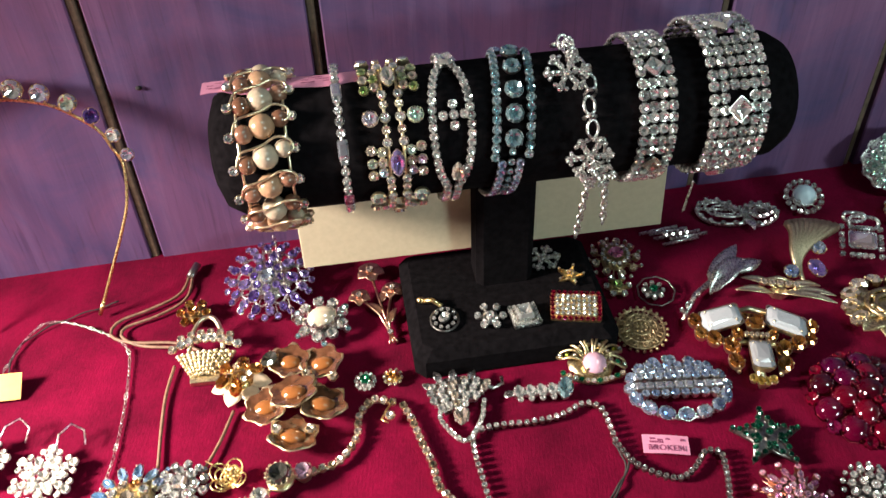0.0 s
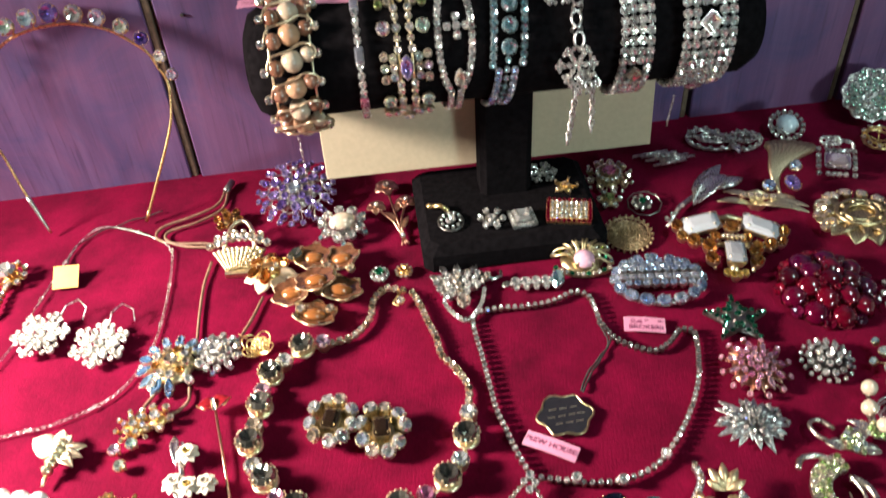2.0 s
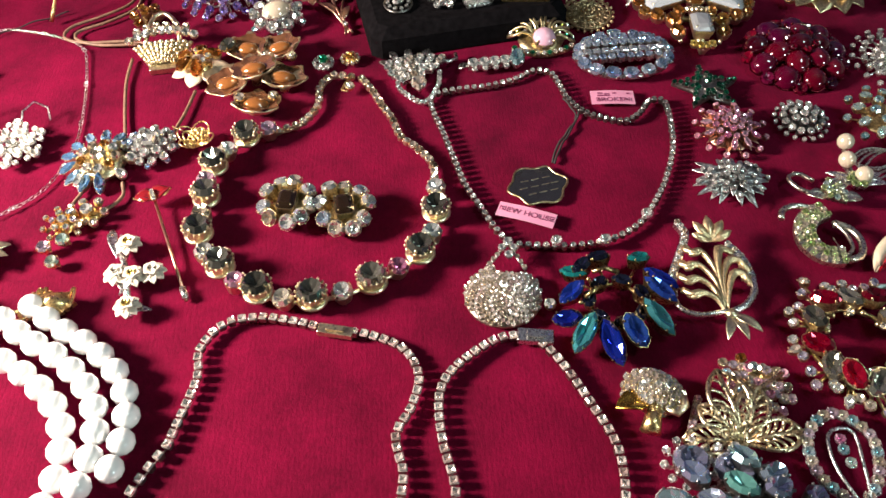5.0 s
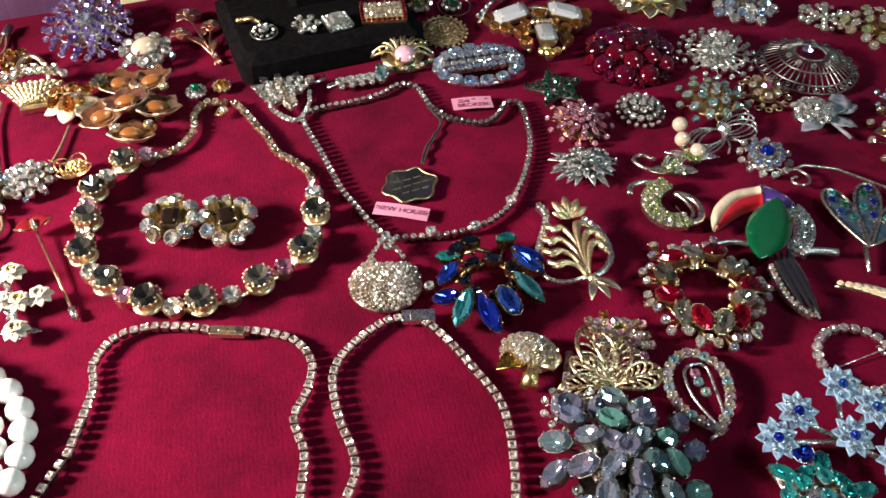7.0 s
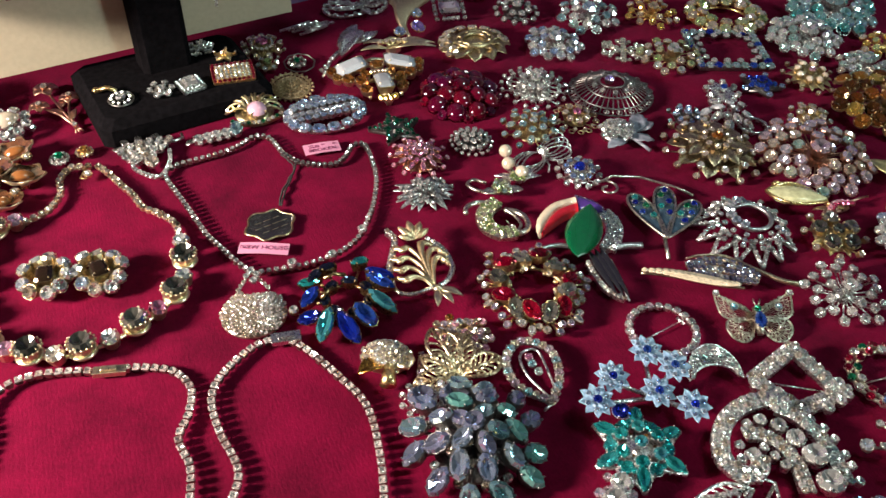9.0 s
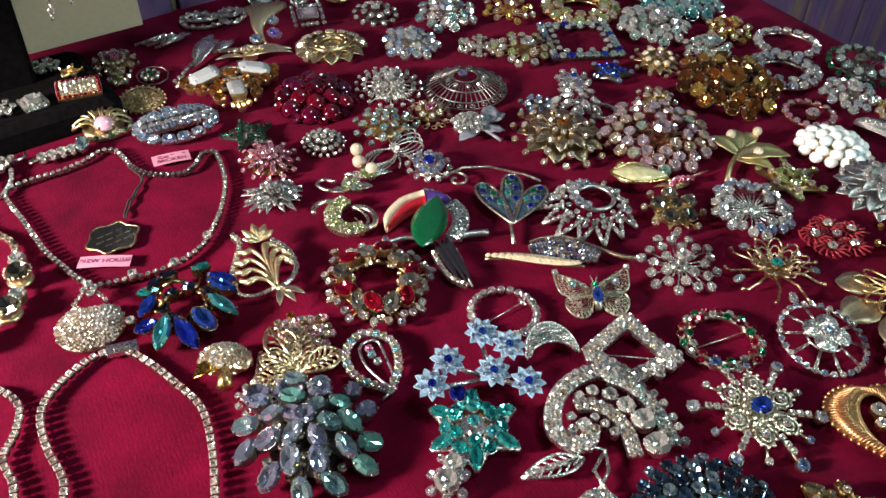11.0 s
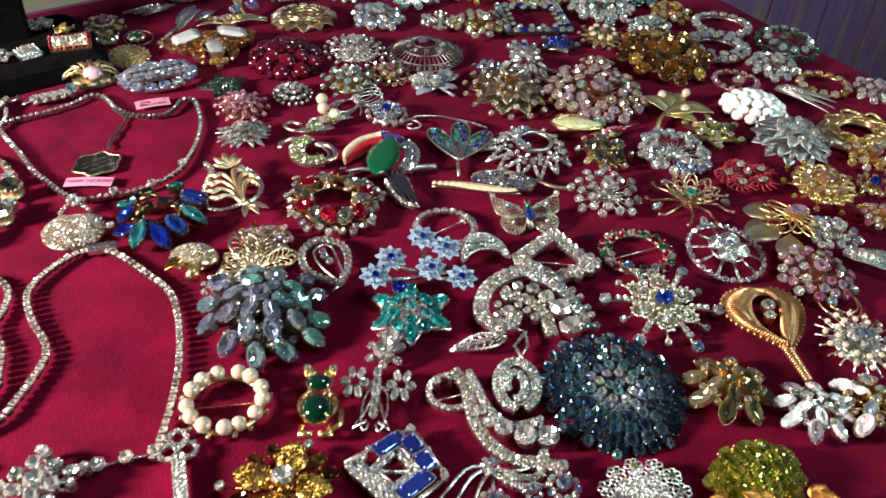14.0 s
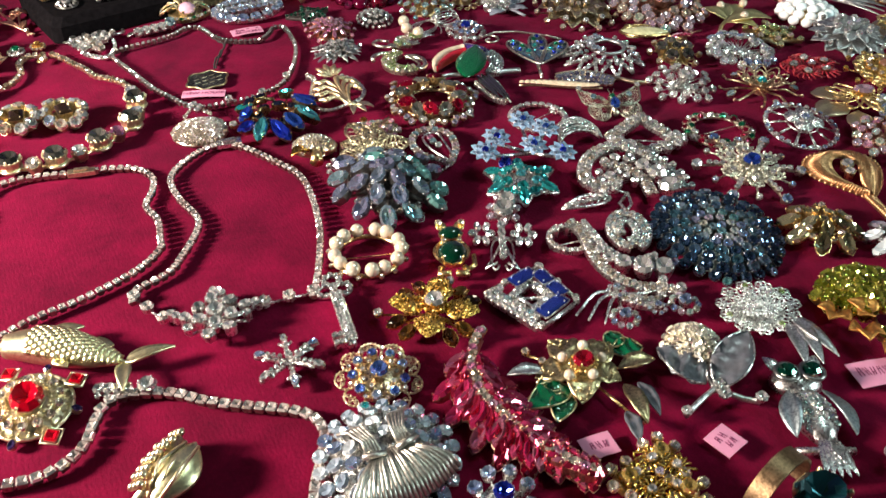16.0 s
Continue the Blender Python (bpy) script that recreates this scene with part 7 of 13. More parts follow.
rosette("pink rhinestone sunburst brooch with gold rays", 0.1931, 0.2916, 0.0213, [(1, 0, "round", PINK, 0.22, 0.22, 0.42, 0), (7, 0.22, "round", PINK, 0.2, 0.2, 0.38, 0), (12, 0.42, "round", PINK, 0.19, 0.19, 0.32, 0), (11, 0.62, "marquise", PINK, 0.34, 0.17, 0.26, 0), (16, 0.7, "petal", CRY, 0.62, 0.13, 0.12, 6), (12, 0.90, "round", PALEROSE, 0.17, 0.17, 0.15, 10)], COPPER, plate=0.6)
rosette("round clear pave dome brooch", 0.2352, 0.2981, 0.0154, [(1, 0, "round", CRY, 0.32, 0.32, 0.45, 0), (7, 0.36, "round", CRY, 0.3, 0.3, 0.4, 0), (13, 0.68, "round", CRY, 0.28, 0.28, 0.28, 0), (18, 0.93, "round", CRY, 0.18, 0.18, 0.16, 0)], GUN)


def layered_burst():
    """Wavy silver rays over one another with small stones between."""
    R = 0.0215
    t = thing("brooch", "grey silver layered ray brooch with small clear stones", "brooch", at(0.1827, 0.2521, 0.001, 0, 6))
    g, ray = Gather(), Gather()
    for n, r, z, w in ((17, 1.0, 0.0030, 0.13), (13, 0.74, 0.0062, 0.12)):
        for i in range(n):
            a = 2 * math.pi * i / n + r + random.uniform(-0.08, 0.08)
            d = Vector((math.cos(a), math.sin(a) * 0.64, 0))
            ray.blade(facing(d * R * 0.12 + Z * z, Z + d * 0.1, d), R * r * random.uniform(0.62, 0.90), R * w * 1.5, 0.10, 0.0006, 0.45, 0.9, 7, 0.2)
            set_stone(g, t, "round", CRY, facing(d * R * r * (0.62 if i % 2 else 0.84) + Z * (z + 0.003), Z + d * 0.4, d), R * 0.13, R * 0.13, 0.001)
    for i in range(6):
        a = i * math.pi / 3
        set_stone(g, t, "round", CRY, pose(R * 0.20 * math.cos(a), R * 0.18 * math.sin(a), 0.0105), R * 0.19, R * 0.19, 0.002)
    set_stone(g, t, "round", CRY, pose(0, 0, 0.0118), R * 0.22, R * 0.22, 0.002)
    part_each("ray", ray, DULLSIL, t)
    part("setting", g, GUN, t)


layered_burst()

# ---- the field of brooches ----


CREAMGILT = metal("cream_gilt", (0.88, 0.70, 0.42), 0.36, 0.3)


def marquise_ring():
    """Open ring of sapphire and teal navettes round a dark middle."""
    ox, oy = 0.1072, 0.1755
    t = thing("brooch", "sapphire and teal marquise ring brooch in gold wire", "brooch", at(ox, oy, 0.001))
    g = Gather()
    mid = Vector((0, 0, 0))
    ink = gem("ink_blue_stone", (0.008, 0.010, 0.03), (0.02, 0.03, 0.07))
    for k, (ax, ay, bx, by, w, m) in enumerate(((0.0840, 0.1965, 0.0960, 0.1895, 0.0074, TEAL), (0.1155, 0.1955, 0.1275, 0.2015, 0.0078, TEAL), (0.1225, 0.1925, 0.1365, 0.1800, 0.0088, BLUE), (0.1205, 0.1855, 0.1345, 0.1730, 0.0088, BLUE), (0.1175, 0.1735, 0.1300, 0.1565, 0.0092, TEAL), (0.1080, 0.1655, 0.1155, 0.1500, 0.0100, BLUE), (0.0985, 0.1640, 0.1035, 0.1420, 0.0096, BLUE), (0.0955, 0.1665, 0.0835, 0.1495, 0.0090, TEAL), (0.0905, 0.1660, 0.0765, 0.1680, 0.0086, BLUE), (0.0940, 0.1850, 0.0810, 0.1765, 0.0086, BLUE), (0.0970, 0.1990, 0.1090, 0.2030, 0.0086, ink), (0.0905, 0.1905, 0.0985, 0.2010, 0.0080, ink))):
        a, b = Vector((ax - ox, ay - oy, 0)), Vector((bx - ox, by - oy, 0))
        c, d = (a + b) / 2, b - a
        out = c.normalized()
        set_stone(g, t, "oval" if k in (5, 10) else "marquise", m, facing(c + Z * (0.0072 + 0.0012 * (k % 2)), Z + out * 0.35, d) @ pose(0, 0, 0, random.uniform(-10, 10), random.uniform(-6, 6), 0), d.length, w, 0.004)
        g.tube([c * 0.45 + Z * 0.004, c + Z * 0.003], 0.0008, 4)
    for i in range(7):
        a = 2 * math.pi * i / 7 + 0.3
        d, n = Vector((math.cos(a), math.sin(a), 0)), Vector((-math.sin(a), math.cos(a), 0))
        set_stone(g, t, "oval", ink, facing(d * 0.0125 + Z * 0.0070, Z + d * 0.2, n), 0.0098, 0.0066, 0.004)
        g.put("grain", Matrix.Translation(d * 0.0165 + n * 0.003 + Z * 0.008), (0.0024,) * 3)
    g.tube(ring_points(0.0115, 0.0115, 0.005, 24), 0.0009, 5, True)
    g.tube([(-0.009, 0.0155, 0.010), (-0.003, 0.0160, 0.0115), (0.003, 0.0145, 0.010)], 0.0013, 5)
    g.tube([(-0.0145, 0.0015, 0.009), (-0.010, 0.004, 0.0115), (-0.006, 0.0065, 0.010)], 0.0012, 5)
    set_stone(g, t, "round", CRY, pose(0.0770 - ox, 0.1765 - oy, 0.006), 0.0056, 0.0056, 0.002)
    part("setting", g, metal("dark_gold", (0.42, 0.30, 0.14), 0.25, 0.5), t)


marquise_ring()


def scroll_leaf():
    """Pale gold scrolling fronds in an open crystal frame, tied with a bow at the foot."""
    ox, oy = 0.1540, 0.1880
    t = thing("brooch", "pale gold scrolled leaf brooch in an open crystal frame", "brooch", at(ox, oy))

    def rel(pts):
        return [(a - ox, b - oy, c) for a, b, c in pts]
    g = Gather()
    pave_band(g, t, rel([(0.1475, 0.2250, 0.0050), (0.1490, 0.2160, 0.0060), (0.1435, 0.2040, 0.0060), (0.1370, 0.1910, 0.0055), (0.1345, 0.1790, 0.0050)]), 0.0034, 1, 0.0032, (CHAMP, CRY, CHAMP))
    pave_band(g, t, rel([(0.1665, 0.2060, 0.0085), (0.1712, 0.1960, 0.0085), (0.1722, 0.1850, 0.0080)]), 0.0034, 1, 0.0032, (CRY, CHAMP, CRY))
    g.tube(spline(rel([(0.1345, 0.1790, 0.005), (0.1362, 0.1715, 0.005), (0.1430, 0.1672, 0.0055), (0.1510, 0.1668, 0.0065), (0.1560, 0.1680, 0.0065)]), 20)[0], 0.0013, 6)
    g.tube(spline(rel([(0.1722, 0.1850, 0.008), (0.1705, 0.1765, 0.008), (0.1650, 0.1700, 0.007), (0.1580, 0.1670, 0.0065)]), 16)[0], 0.0017, 6)
    part("frame", g, SILVER, t)
    lf = Gather()
    for pts in ([(0.1552, 0.1675), (0.1520, 0.1735), (0.1465, 0.1765), (0.1415, 0.1755), (0.1395, 0.1785)], [(0.1552, 0.1690), (0.1520, 0.1800), (0.1460, 0.1850), (0.1410, 0.1835), (0.1400, 0.1870)], [(0.1555, 0.1700), (0.1540, 0.1850), (0.1480, 0.1935), (0.1425, 0.1915), (0.1425, 0.1955)], [(0.1558, 0.1710), (0.1560, 0.1900), (0.1520, 0.2010), (0.1470, 0.2000), (0.1465, 0.2045)], [(0.1566, 0.1690), (0.1600, 0.1800), (0.1640, 0.1870), (0.1680, 0.1860), (0.1690, 0.1820)], [(0.1565, 0.1700), (0.1590, 0.1860), (0.1640, 0.1950), (0.1690, 0.1935), (0.1700, 0.1895)], [(0.1562, 0.1710), (0.1575, 0.1900), (0.1610, 0.2020), (0.1660, 0.2010)]):
        for side, lift in ((0.0, 0.0), (1.0, -0.0006), (-1.0, -0.0006)):
            n = len(pts) - 1
            P, _ = spline([(a - ox + side * 0.0011 * i / n, b - oy - side * 0.0014 * i / n, 0.0068 + lift + 0.0034 * math.sin(2.6 * i / n)) for i, (a, b) in enumerate(pts)], 14)
            lf.tube(P, 0.0013, 6, taper=(0.55, 1.15))
    part_each("frond", lf, CREAMGILT, t, "pale gold frond")
    top = Gather()
    for a, l in ((20, 0.011), (55, 0.013), (90, 0.014), (125, 0.013), (160, 0.010), (70, 0.008), (110, 0.008)):
        top.blade(pose(0.1590 - ox, 0.2075 - oy, 0.0085, 0, -8, a), l, 0.0052, 0.22, 0.0007, -0.5, 1.1, 8, 0.12)
    part_each("petal", top, CREAMGILT, t)
    k = Gather()
    for tx, ty in ((0.1510, 0.1500), (0.1680, 0.1545), (0.1600, 0.1545)):
        k.blade(facing(Vector((0.1575 - ox, 0.1655 - oy, 0.006)), Z, Vector((tx - 0.1575, ty - 0.1655, -0.003))), 0.0150, 0.0046, 0.12, 0.0007, 0.4, 0.9)
    k.put("grain", pose(0.1575 - ox, 0.1655 - oy, 0.0065), (0.007, 0.006, 0.005))
    part("bow", k, PALEGOLD, t)


scroll_leaf()
ABROSE_PALE = gem("pale_lilac_aurora", (0.45, 0.45, 0.58), (0.62, 0.60, 0.72))


def red_wreath():
    """Red and smoky ovals in turn round an open middle, with sprays of small stones outside."""
    ox, oy = 0.2080, 0.1470
    t = thing("brooch", "red and smoky crystal wreath brooch with pointed sprays", "brooch", at(ox, oy))
    g = Gather()
    red = gem("glowing_red_stone", (0.22, 0.0, 0.02), (0.45, 0.0, 0.03), (0.6, 0.01, 0.05))
    smoke = gem("smoky_clear", (0.10, 0.10, 0.085), (0.22, 0.22, 0.18), (0.42, 0.41, 0.35))
    for k, (x, y) in enumerate(((0.2010, 0.1700), (0.2110, 0.1690), (0.2220, 0.1680), (0.2270, 0.1570), (0.2290, 0.1440), (0.2230, 0.1360), (0.2170, 0.1270), (0.2070, 0.1250), (0.1980, 0.1290), (0.1920, 0.1350), (0.1890, 0.1460), (0.1920, 0.1590))):
        c = Vector((x - ox, y - oy, 0))
        out = c.normalized()
        n = Vector((-out.y, out.x, 0))
        lean = out + n * (0.9 if k % 4 < 2 else -0.9) + n * random.uniform(-0.2, 0.2)
        set_stone(g, t, "oval", smoke if k % 2 else red, facing(c + Z * (0.0078 + 0.001 * (k % 3)), Z + out * 0.35, lean), 0.0142, 0.0094, 0.004)
        g.put("grain", Matrix.Translation(c * 0.66 + n * 0.002 + Z * 0.007), (0.0030,) * 3)
        for j in range(3):
            e = out.copy()
            e.rotate(Matrix.Rotation((j - 1) * 0.17 + random.uniform(-0.04, 0.04), 3, "Z"))
            r = c.length * (1.46 if j == 1 else 1.32) + random.uniform(0, 0.003)
            p = e * r + Z * 0.0052
            cut = "pear" if j == 1 and k % 2 == 0 else "round"
            set_stone(g, t, cut, (CRY, ROSE_AB, CHAMP, CRY, ABROSE_PALE)[(k + 2 * j) % 5], facing(p, Z + e * 0.4, e) @ pose(0, 0, 0, random.uniform(-12, 12), random.uniform(-12, 12), 0), 0.0068 if cut == "pear" else 0.0048, 0.0048, 0.002)
            g.tube([c + Z * 0.003, p - Z * 0.002], 0.0008, 4)
        if k % 2:
            set_stone(g, t, "round", CRY, facing(c * 0.72 + Z * 0.0070, Z, out), 0.0038, 0.0038, 0.001)
    g.tube(ring_points(0.0200, 0.0205, 0.003, 30), 0.0012, 5, True)
    part("setting", g, ANTIQ, t)


red_wreath()


def mushroom():
    t = thing("brooch", "gold mushroom brooch with a pave crystal cap", "brooch", at(0.1128, 0.1271, 0, -27) @ Matrix.Scale(0.80, 4))
    g = Gather().put("dome", pose(0, 0.003, 0.003), (0.034, 0.025, 0.022))
    for i in range(70):
        a, r = i * 2.4, math.sqrt((i + 0.5) / 70)
        d = Vector((math.cos(a) * r, math.sin(a) * r, math.sqrt(1 - r * r)))
        p = Vector((0.017 * d.x, 0.003 + 0.0125 * d.y, 0.003 + 0.0112 * d.z))
        set_stone(g, t, "round", CHAMP if i % 4 else CRY, facing(p, d, (1, 0.2, 0)) @ pose(0, 0, 0, random.uniform(-10, 10), random.uniform(-10, 10), 0), 0.0042, 0.0042, 0.0008)
    part("cap", g, PALEGOLD, t, "gold cap studded with small crystals")
    bowl = Gather().blade(pose(-0.0005, -0.0055, 0.0075, 10, 0, 218), 0.0185, 0.0135, 0.16, 0.001, 0.35, 0.8, 9)
    part("gill", bowl, metal("deep_gilt", (0.62, 0.36, 0.07), 0.22, 0.4), t, "smooth amber gold underside")
    loop = Gather().tube([(0.0085, -0.006, 0.008), (0.0150, -0.0065, 0.0085), (0.0175, -0.001, 0.0095), (0.0150, 0.003, 0.0105)], 0.0020, 6)
    part("rim", loop, PALEGOLD, t)
    part("stalk", Gather().tube([(0.003, -0.007, 0.008), (0.004, -0.0150, 0.0085), (0.0046, -0.0215, 0.0065)], 0.0052, 8, taper=(0.7, 1.05)), GOLD, t, "polished gold stalk")


mushroom()


def open_leaf(g, m, L, W, veins=5):
    """A leaf drawn in wire, with veins."""
    for s in (-1, 1):
        g.tube([m @ Vector((L * u, s * W * 0.5 * math.sin(math.pi * u ** 0.8), 0.002 * math.sin(3 * u))) for u in (i / 10 for i in range(11))], 0.0010, 5)
        for k in range(1, veins + 1):
            u = k / (veins + 1)
            g.tube([m @ Vector((L * (u - 0.08), 0, 0.002)), m @ Vector((L * (u + 0.07), s * W * 0.44 * math.sin(math.pi * (u + 0.05)), 0.0022))], 0.0006, 4)
    g.tube([m @ Vector((0, 0, 0.001)), m @ Vector((L, 0, 0.001))], 0.0009, 5)


def fern():
    """Three rounded openwork leaves over a bed of pink stones, a loose wire stem across."""
    ox, oy = 0.1450, 0.1090
    t = thing("brooch", "gold openwork leaf brooch over a bed of pink crystals", "brooch", at(ox, oy))
    rose = metal("pale_rose_gold", (0.84, 0.68, 0.44), 0.25, 0.45)
    base = Vector((0.1450 - ox, 0.1030 - oy, 0.0045))
    g = Gather()
    for tx, ty, w, z in ((0.1405, 0.1345, 0.0165, 0.007), (0.1300, 0.1195, 0.0110, 0.005), (0.1205, 0.1060, 0.0120, 0.004), (0.1550, 0.1260, 0.0130, 0.008), (0.1690, 0.1065, 0.0130, 0.005)):
        d = Vector((tx - ox, ty - oy, z)) - base
        L = d.length
        m = facing(base, Z + Vector((0, -0.2, 0)), d)
        leaf = Gather()
        for s in (-1, 1):
            leaf.tube([m @ Vector((L * u, s * w * 0.5 * math.sin(math.pi * u ** 1.35) ** 0.75, 0.003 * math.sin(3 * u))) for u in (i / 12 for i in range(13))], 0.0011, 5)
            for k in range(5):
                u = 0.30 + 0.13 * k
                e = s * w * 0.40 * math.sin(math.pi * (u + 0.04) ** 1.35)
                leaf.tube([m @ Vector(q) for q in ((L * (u - 0.16), 0, 0.0022), (L * (u - 0.02), e * 0.55, 0.0036), (L * (u + 0.05), e, 0.0030), (L * (u + 0.02), e * 1.02, 0.0024))], 0.0007, 4)
        leaf.tube([m @ Vector((0, 0, 0.001)), m @ Vector((L * 0.5, 0, 0.0034)), m @ Vector((L, 0, 0.001))], 0.0010, 5)
        part("leaf", leaf, rose, t, "openwork rose gold leaf")
    for i in range(34):
        u, v = (i % 9) / 8, i // 9
        x, y = 0.1475 + 0.0225 * u + random.uniform(-0.001, 0.001), 0.1415 - 0.0080 * u - 0.0062 * v + random.uniform(-0.001, 0.001)
        set_stone(g, t, "round", (CHAMP, ROSE_AB, CHAMP, PALEROSE, AB)[i % 5], pose(x - ox, y - oy, 0.0052, random.uniform(-16, 16), random.uniform(-16, 16), 0), 0.0046, 0.0046, 0.0015)
    for i in range(9):
        set_stone(g, t, "round", (ROSE_AB, CHAMP, PINK)[i % 3], pose(0.1240 + 0.0010 * i - ox, 0.1075 + 0.0022 * i - oy, 0.0036, random.uniform(-14, 14), 0, 0), 0.0036, 0.0036, 0.001)
    set_stone(g, t, "round", AMBER, pose(0.1545 - ox, 0.1420 - oy, 0.0065), 0.0050, 0.0050, 0.002)
    g.tube([base + Vector((-0.001, -0.004, 0)), Vector((0.1470 - ox, 0.1120 - oy, 0.009)), Vector((0.1540 - ox, 0.1235 - oy, 0.011)), Vector((0.1680 - ox, 0.1315 - oy, 0.010))], 0.0010, 6)
    g.plate(pose(0.1585 - ox, 0.1310 - oy, 0.0015), [(0.0125 * math.cos(i * 0.45), 0.0090 * math.sin(i * 0.45)) for i in range(14)], 0.0015, 0.001)
    part("stem", g, rose, t)


fern()


def paisley():
    t = thing("brooch", "crystal paisley brooch with an open silver scroll", "brooch", at(0.1823, 0.0938, 0, 75.4) @ Matrix.Scale(0.76, 4))
    g = Gather()
    P, _ = spline([(-0.026, -0.006, 0.004), (-0.012, 0.014, 0.006), (0.010, 0.018, 0.007), (0.026, 0.004, 0.007), (0.016, -0.014, 0.007), (-0.006, -0.016, 0.006), (-0.024, -0.008, 0.004)], 26)
    for i, p in enumerate(P):
        set_stone(g, t, "round", (CHAMP, ROSE_AB, CHAMP, AQUA)[i % 4], Matrix.Translation(p), 0.0068, 0.0068)
    g.tube([p - Z * 0.002 for p in P], 0.0016, 5)
    Q, _ = spline([(-0.024, -0.006, 0.005), (-0.006, 0.006, 0.008), (0.012, 0.008, 0.009), (0.016, -0.004, 0.009), (0.000, -0.008, 0.008), (-0.022, -0.010, 0.005), (-0.032, 0.0, 0.003)], 26)
    g.tube(Q, 0.0010, 6)
    for k, (px, py) in enumerate(((0.004, 0.001), (0.010, 0.002), (-0.003, -0.002))):
        set_stone(g, t, "round", (AQUA, PINK, AB)[k], pose(px, py, 0.008), 0.0062, 0.0062)
    part("setting", g, SILVER, t)


paisley()
ABROSE = gem("lilac_aurora", (0.26, 0.29, 0.44), (0.40, 0.42, 0.58), (0.40, 0.54, 0.64))


def aurora_cluster():
    """The big mound of blue grey navette stones."""
    R = 0.0365
    ox, oy = 0.1351, 0.0636
    t = thing("brooch", "large mounded brooch of blue and green aurora navette stones", "brooch", at(ox, oy, 0.0015, 10) @ pose(0, 0, 0, 7, 0, 0))
    g = Gather()
    green = gem("sea_green_stone", (0.10, 0.30, 0.27), (0.22, 0.46, 0.42), metallic=0.6, rough=0.08)
    for n, r, z, L in ((12, 0.80, 0.12, 0.37), (9, 0.52, 0.28, 0.36), (5, 0.24, 0.38, 0.33)):
        for i in range(n):
            a = 2 * math.pi * i / n + r * 3 + random.uniform(-0.1, 0.1)
            d = Vector((math.cos(a), math.sin(a), 0))
            mat = (ABBLUE, ABROSE, green, ABBLUE, ABROSE, ABBLUE, green)[(i * 3 + n) % 7]
            rr = r * random.uniform(0.92, 1.06)
            set_stone(g, t, "marquise" if (i + n) % 3 else "oval", mat, facing(d * R * rr + Z * (z * R + 0.003), Z + d * 0.6, d) @ pose(0, 0, 0, random.uniform(-14, 14), random.uniform(-10, 10), random.uniform(-38, 38)), R * L * 1.12, R * L * 0.72, 0.004)
            g.tube([Z * 0.003, d * R * rr * 0.9 + Z * (z * R)], 0.0012, 4)
            set_stone(g, t, "round", (CHAMP, CRY, CHAMP)[i % 3], pose(R * r * 0.8 * math.cos(a + 0.3), R * r * 0.8 * math.sin(a + 0.3), (z + 0.02) * R), R * 0.13, R * 0.13, 0.002)
    set_stone(g, t, "oval", ABROSE, pose(-0.02 * R, 0.1 * R, R * 0.50), R * 0.34, R * 0.28)
    g.plate(pose(0, 0, 0.001), [(R * 0.55 * math.cos(i * 0.3), R * 0.55 * math.sin(i * 0.3)) for i in range(21)], 0.0015, R * 0.05)
    part("setting", g, GUN, t)
    for px, py, r in ((0.1361, 0.0906, 0.013), (0.1204, 0.0961, 0.0115)):
        rosette("round blue aurora stone set apart at the mound's edge", px, py, r, [(1, 0, "oval", ABROSE, 1.3, 1.1, 0.5, 0), (10, 0.85, "round", CRY, 0.3, 0.3, 0.35, 0)], SILVER)


aurora_cluster()
wreath("round wreath brooch of clear rhinestones with its pin", 0.2620, 0.0960, 0.0207, 22, [CRY, ROSE_AB, CRY], SILVER, size=0.24, tall=0.14, turn=15)


def blue_flowers():
    t0 = [(0.2387, 0.0879), (0.2477, 0.0753), (0.2335, 0.0658), (0.2462, 0.0530), (0.2147, 0.0801), (0.2006, 0.0705)]
    ox, oy = t0[2]
    t = thing("brooch", "cluster brooch of six pale blue enamel flowers", "brooch", at(ox - 0.003, oy - 0.009, 0.003, 0, 14))
    g = Gather()
    for k, (x, y) in enumerate(t0):
        c = Vector((x - ox, y - oy, 0.006 + 0.0015 * (k % 2)))
        cup = Gather()
        set_stone(cup, t, "round", BLUE, Matrix.Translation(c + Z * 0.0045), 0.0048, 0.0048, 0.001)
        head = part("flower", cup, SILVER, t, "pale blue enamel flower with a sapphire centre")
        for ring, (l, n) in enumerate(((0.0098, 9), (0.0072, 7))):
            pet = Gather()
            for i in range(n):
                a = 2 * math.pi * i / n + ring * 0.3 + k
                d = Vector((math.cos(a), math.sin(a), 0))
                pet.blade(facing(c + Z * 0.0016 * ring, Z + d * (-0.25 + 0.1 * ring), d), l, 0.0054, 0.12, 0.0006, 0.25, 0.95, 5)
            part_each("petal", pet, BLUEE, head, "pale blue enamel petal")
        for i in range(6):
            a = i * math.pi / 3
            set_stone(g, t, "round", SKY, Matrix.Translation(c + Vector((0.0052 * math.cos(a), 0.0052 * math.sin(a), 0.0038))), 0.0026, 0.0026, 0.0006)
        g.tube([Vector((0, 0, 0.002)), c - Z * 0.002], 0.0013, 5)
    part("setting", g, SILVER, t)


blue_flowers()
rosette("small loose sapphire blue stone on the cloth", 0.2116, 0.0567, 0.0048, [(1, 0, "round", BLUE, 1.9, 1.9, 0.4, 0)], SILVER, name="loose_stone", category="stone")


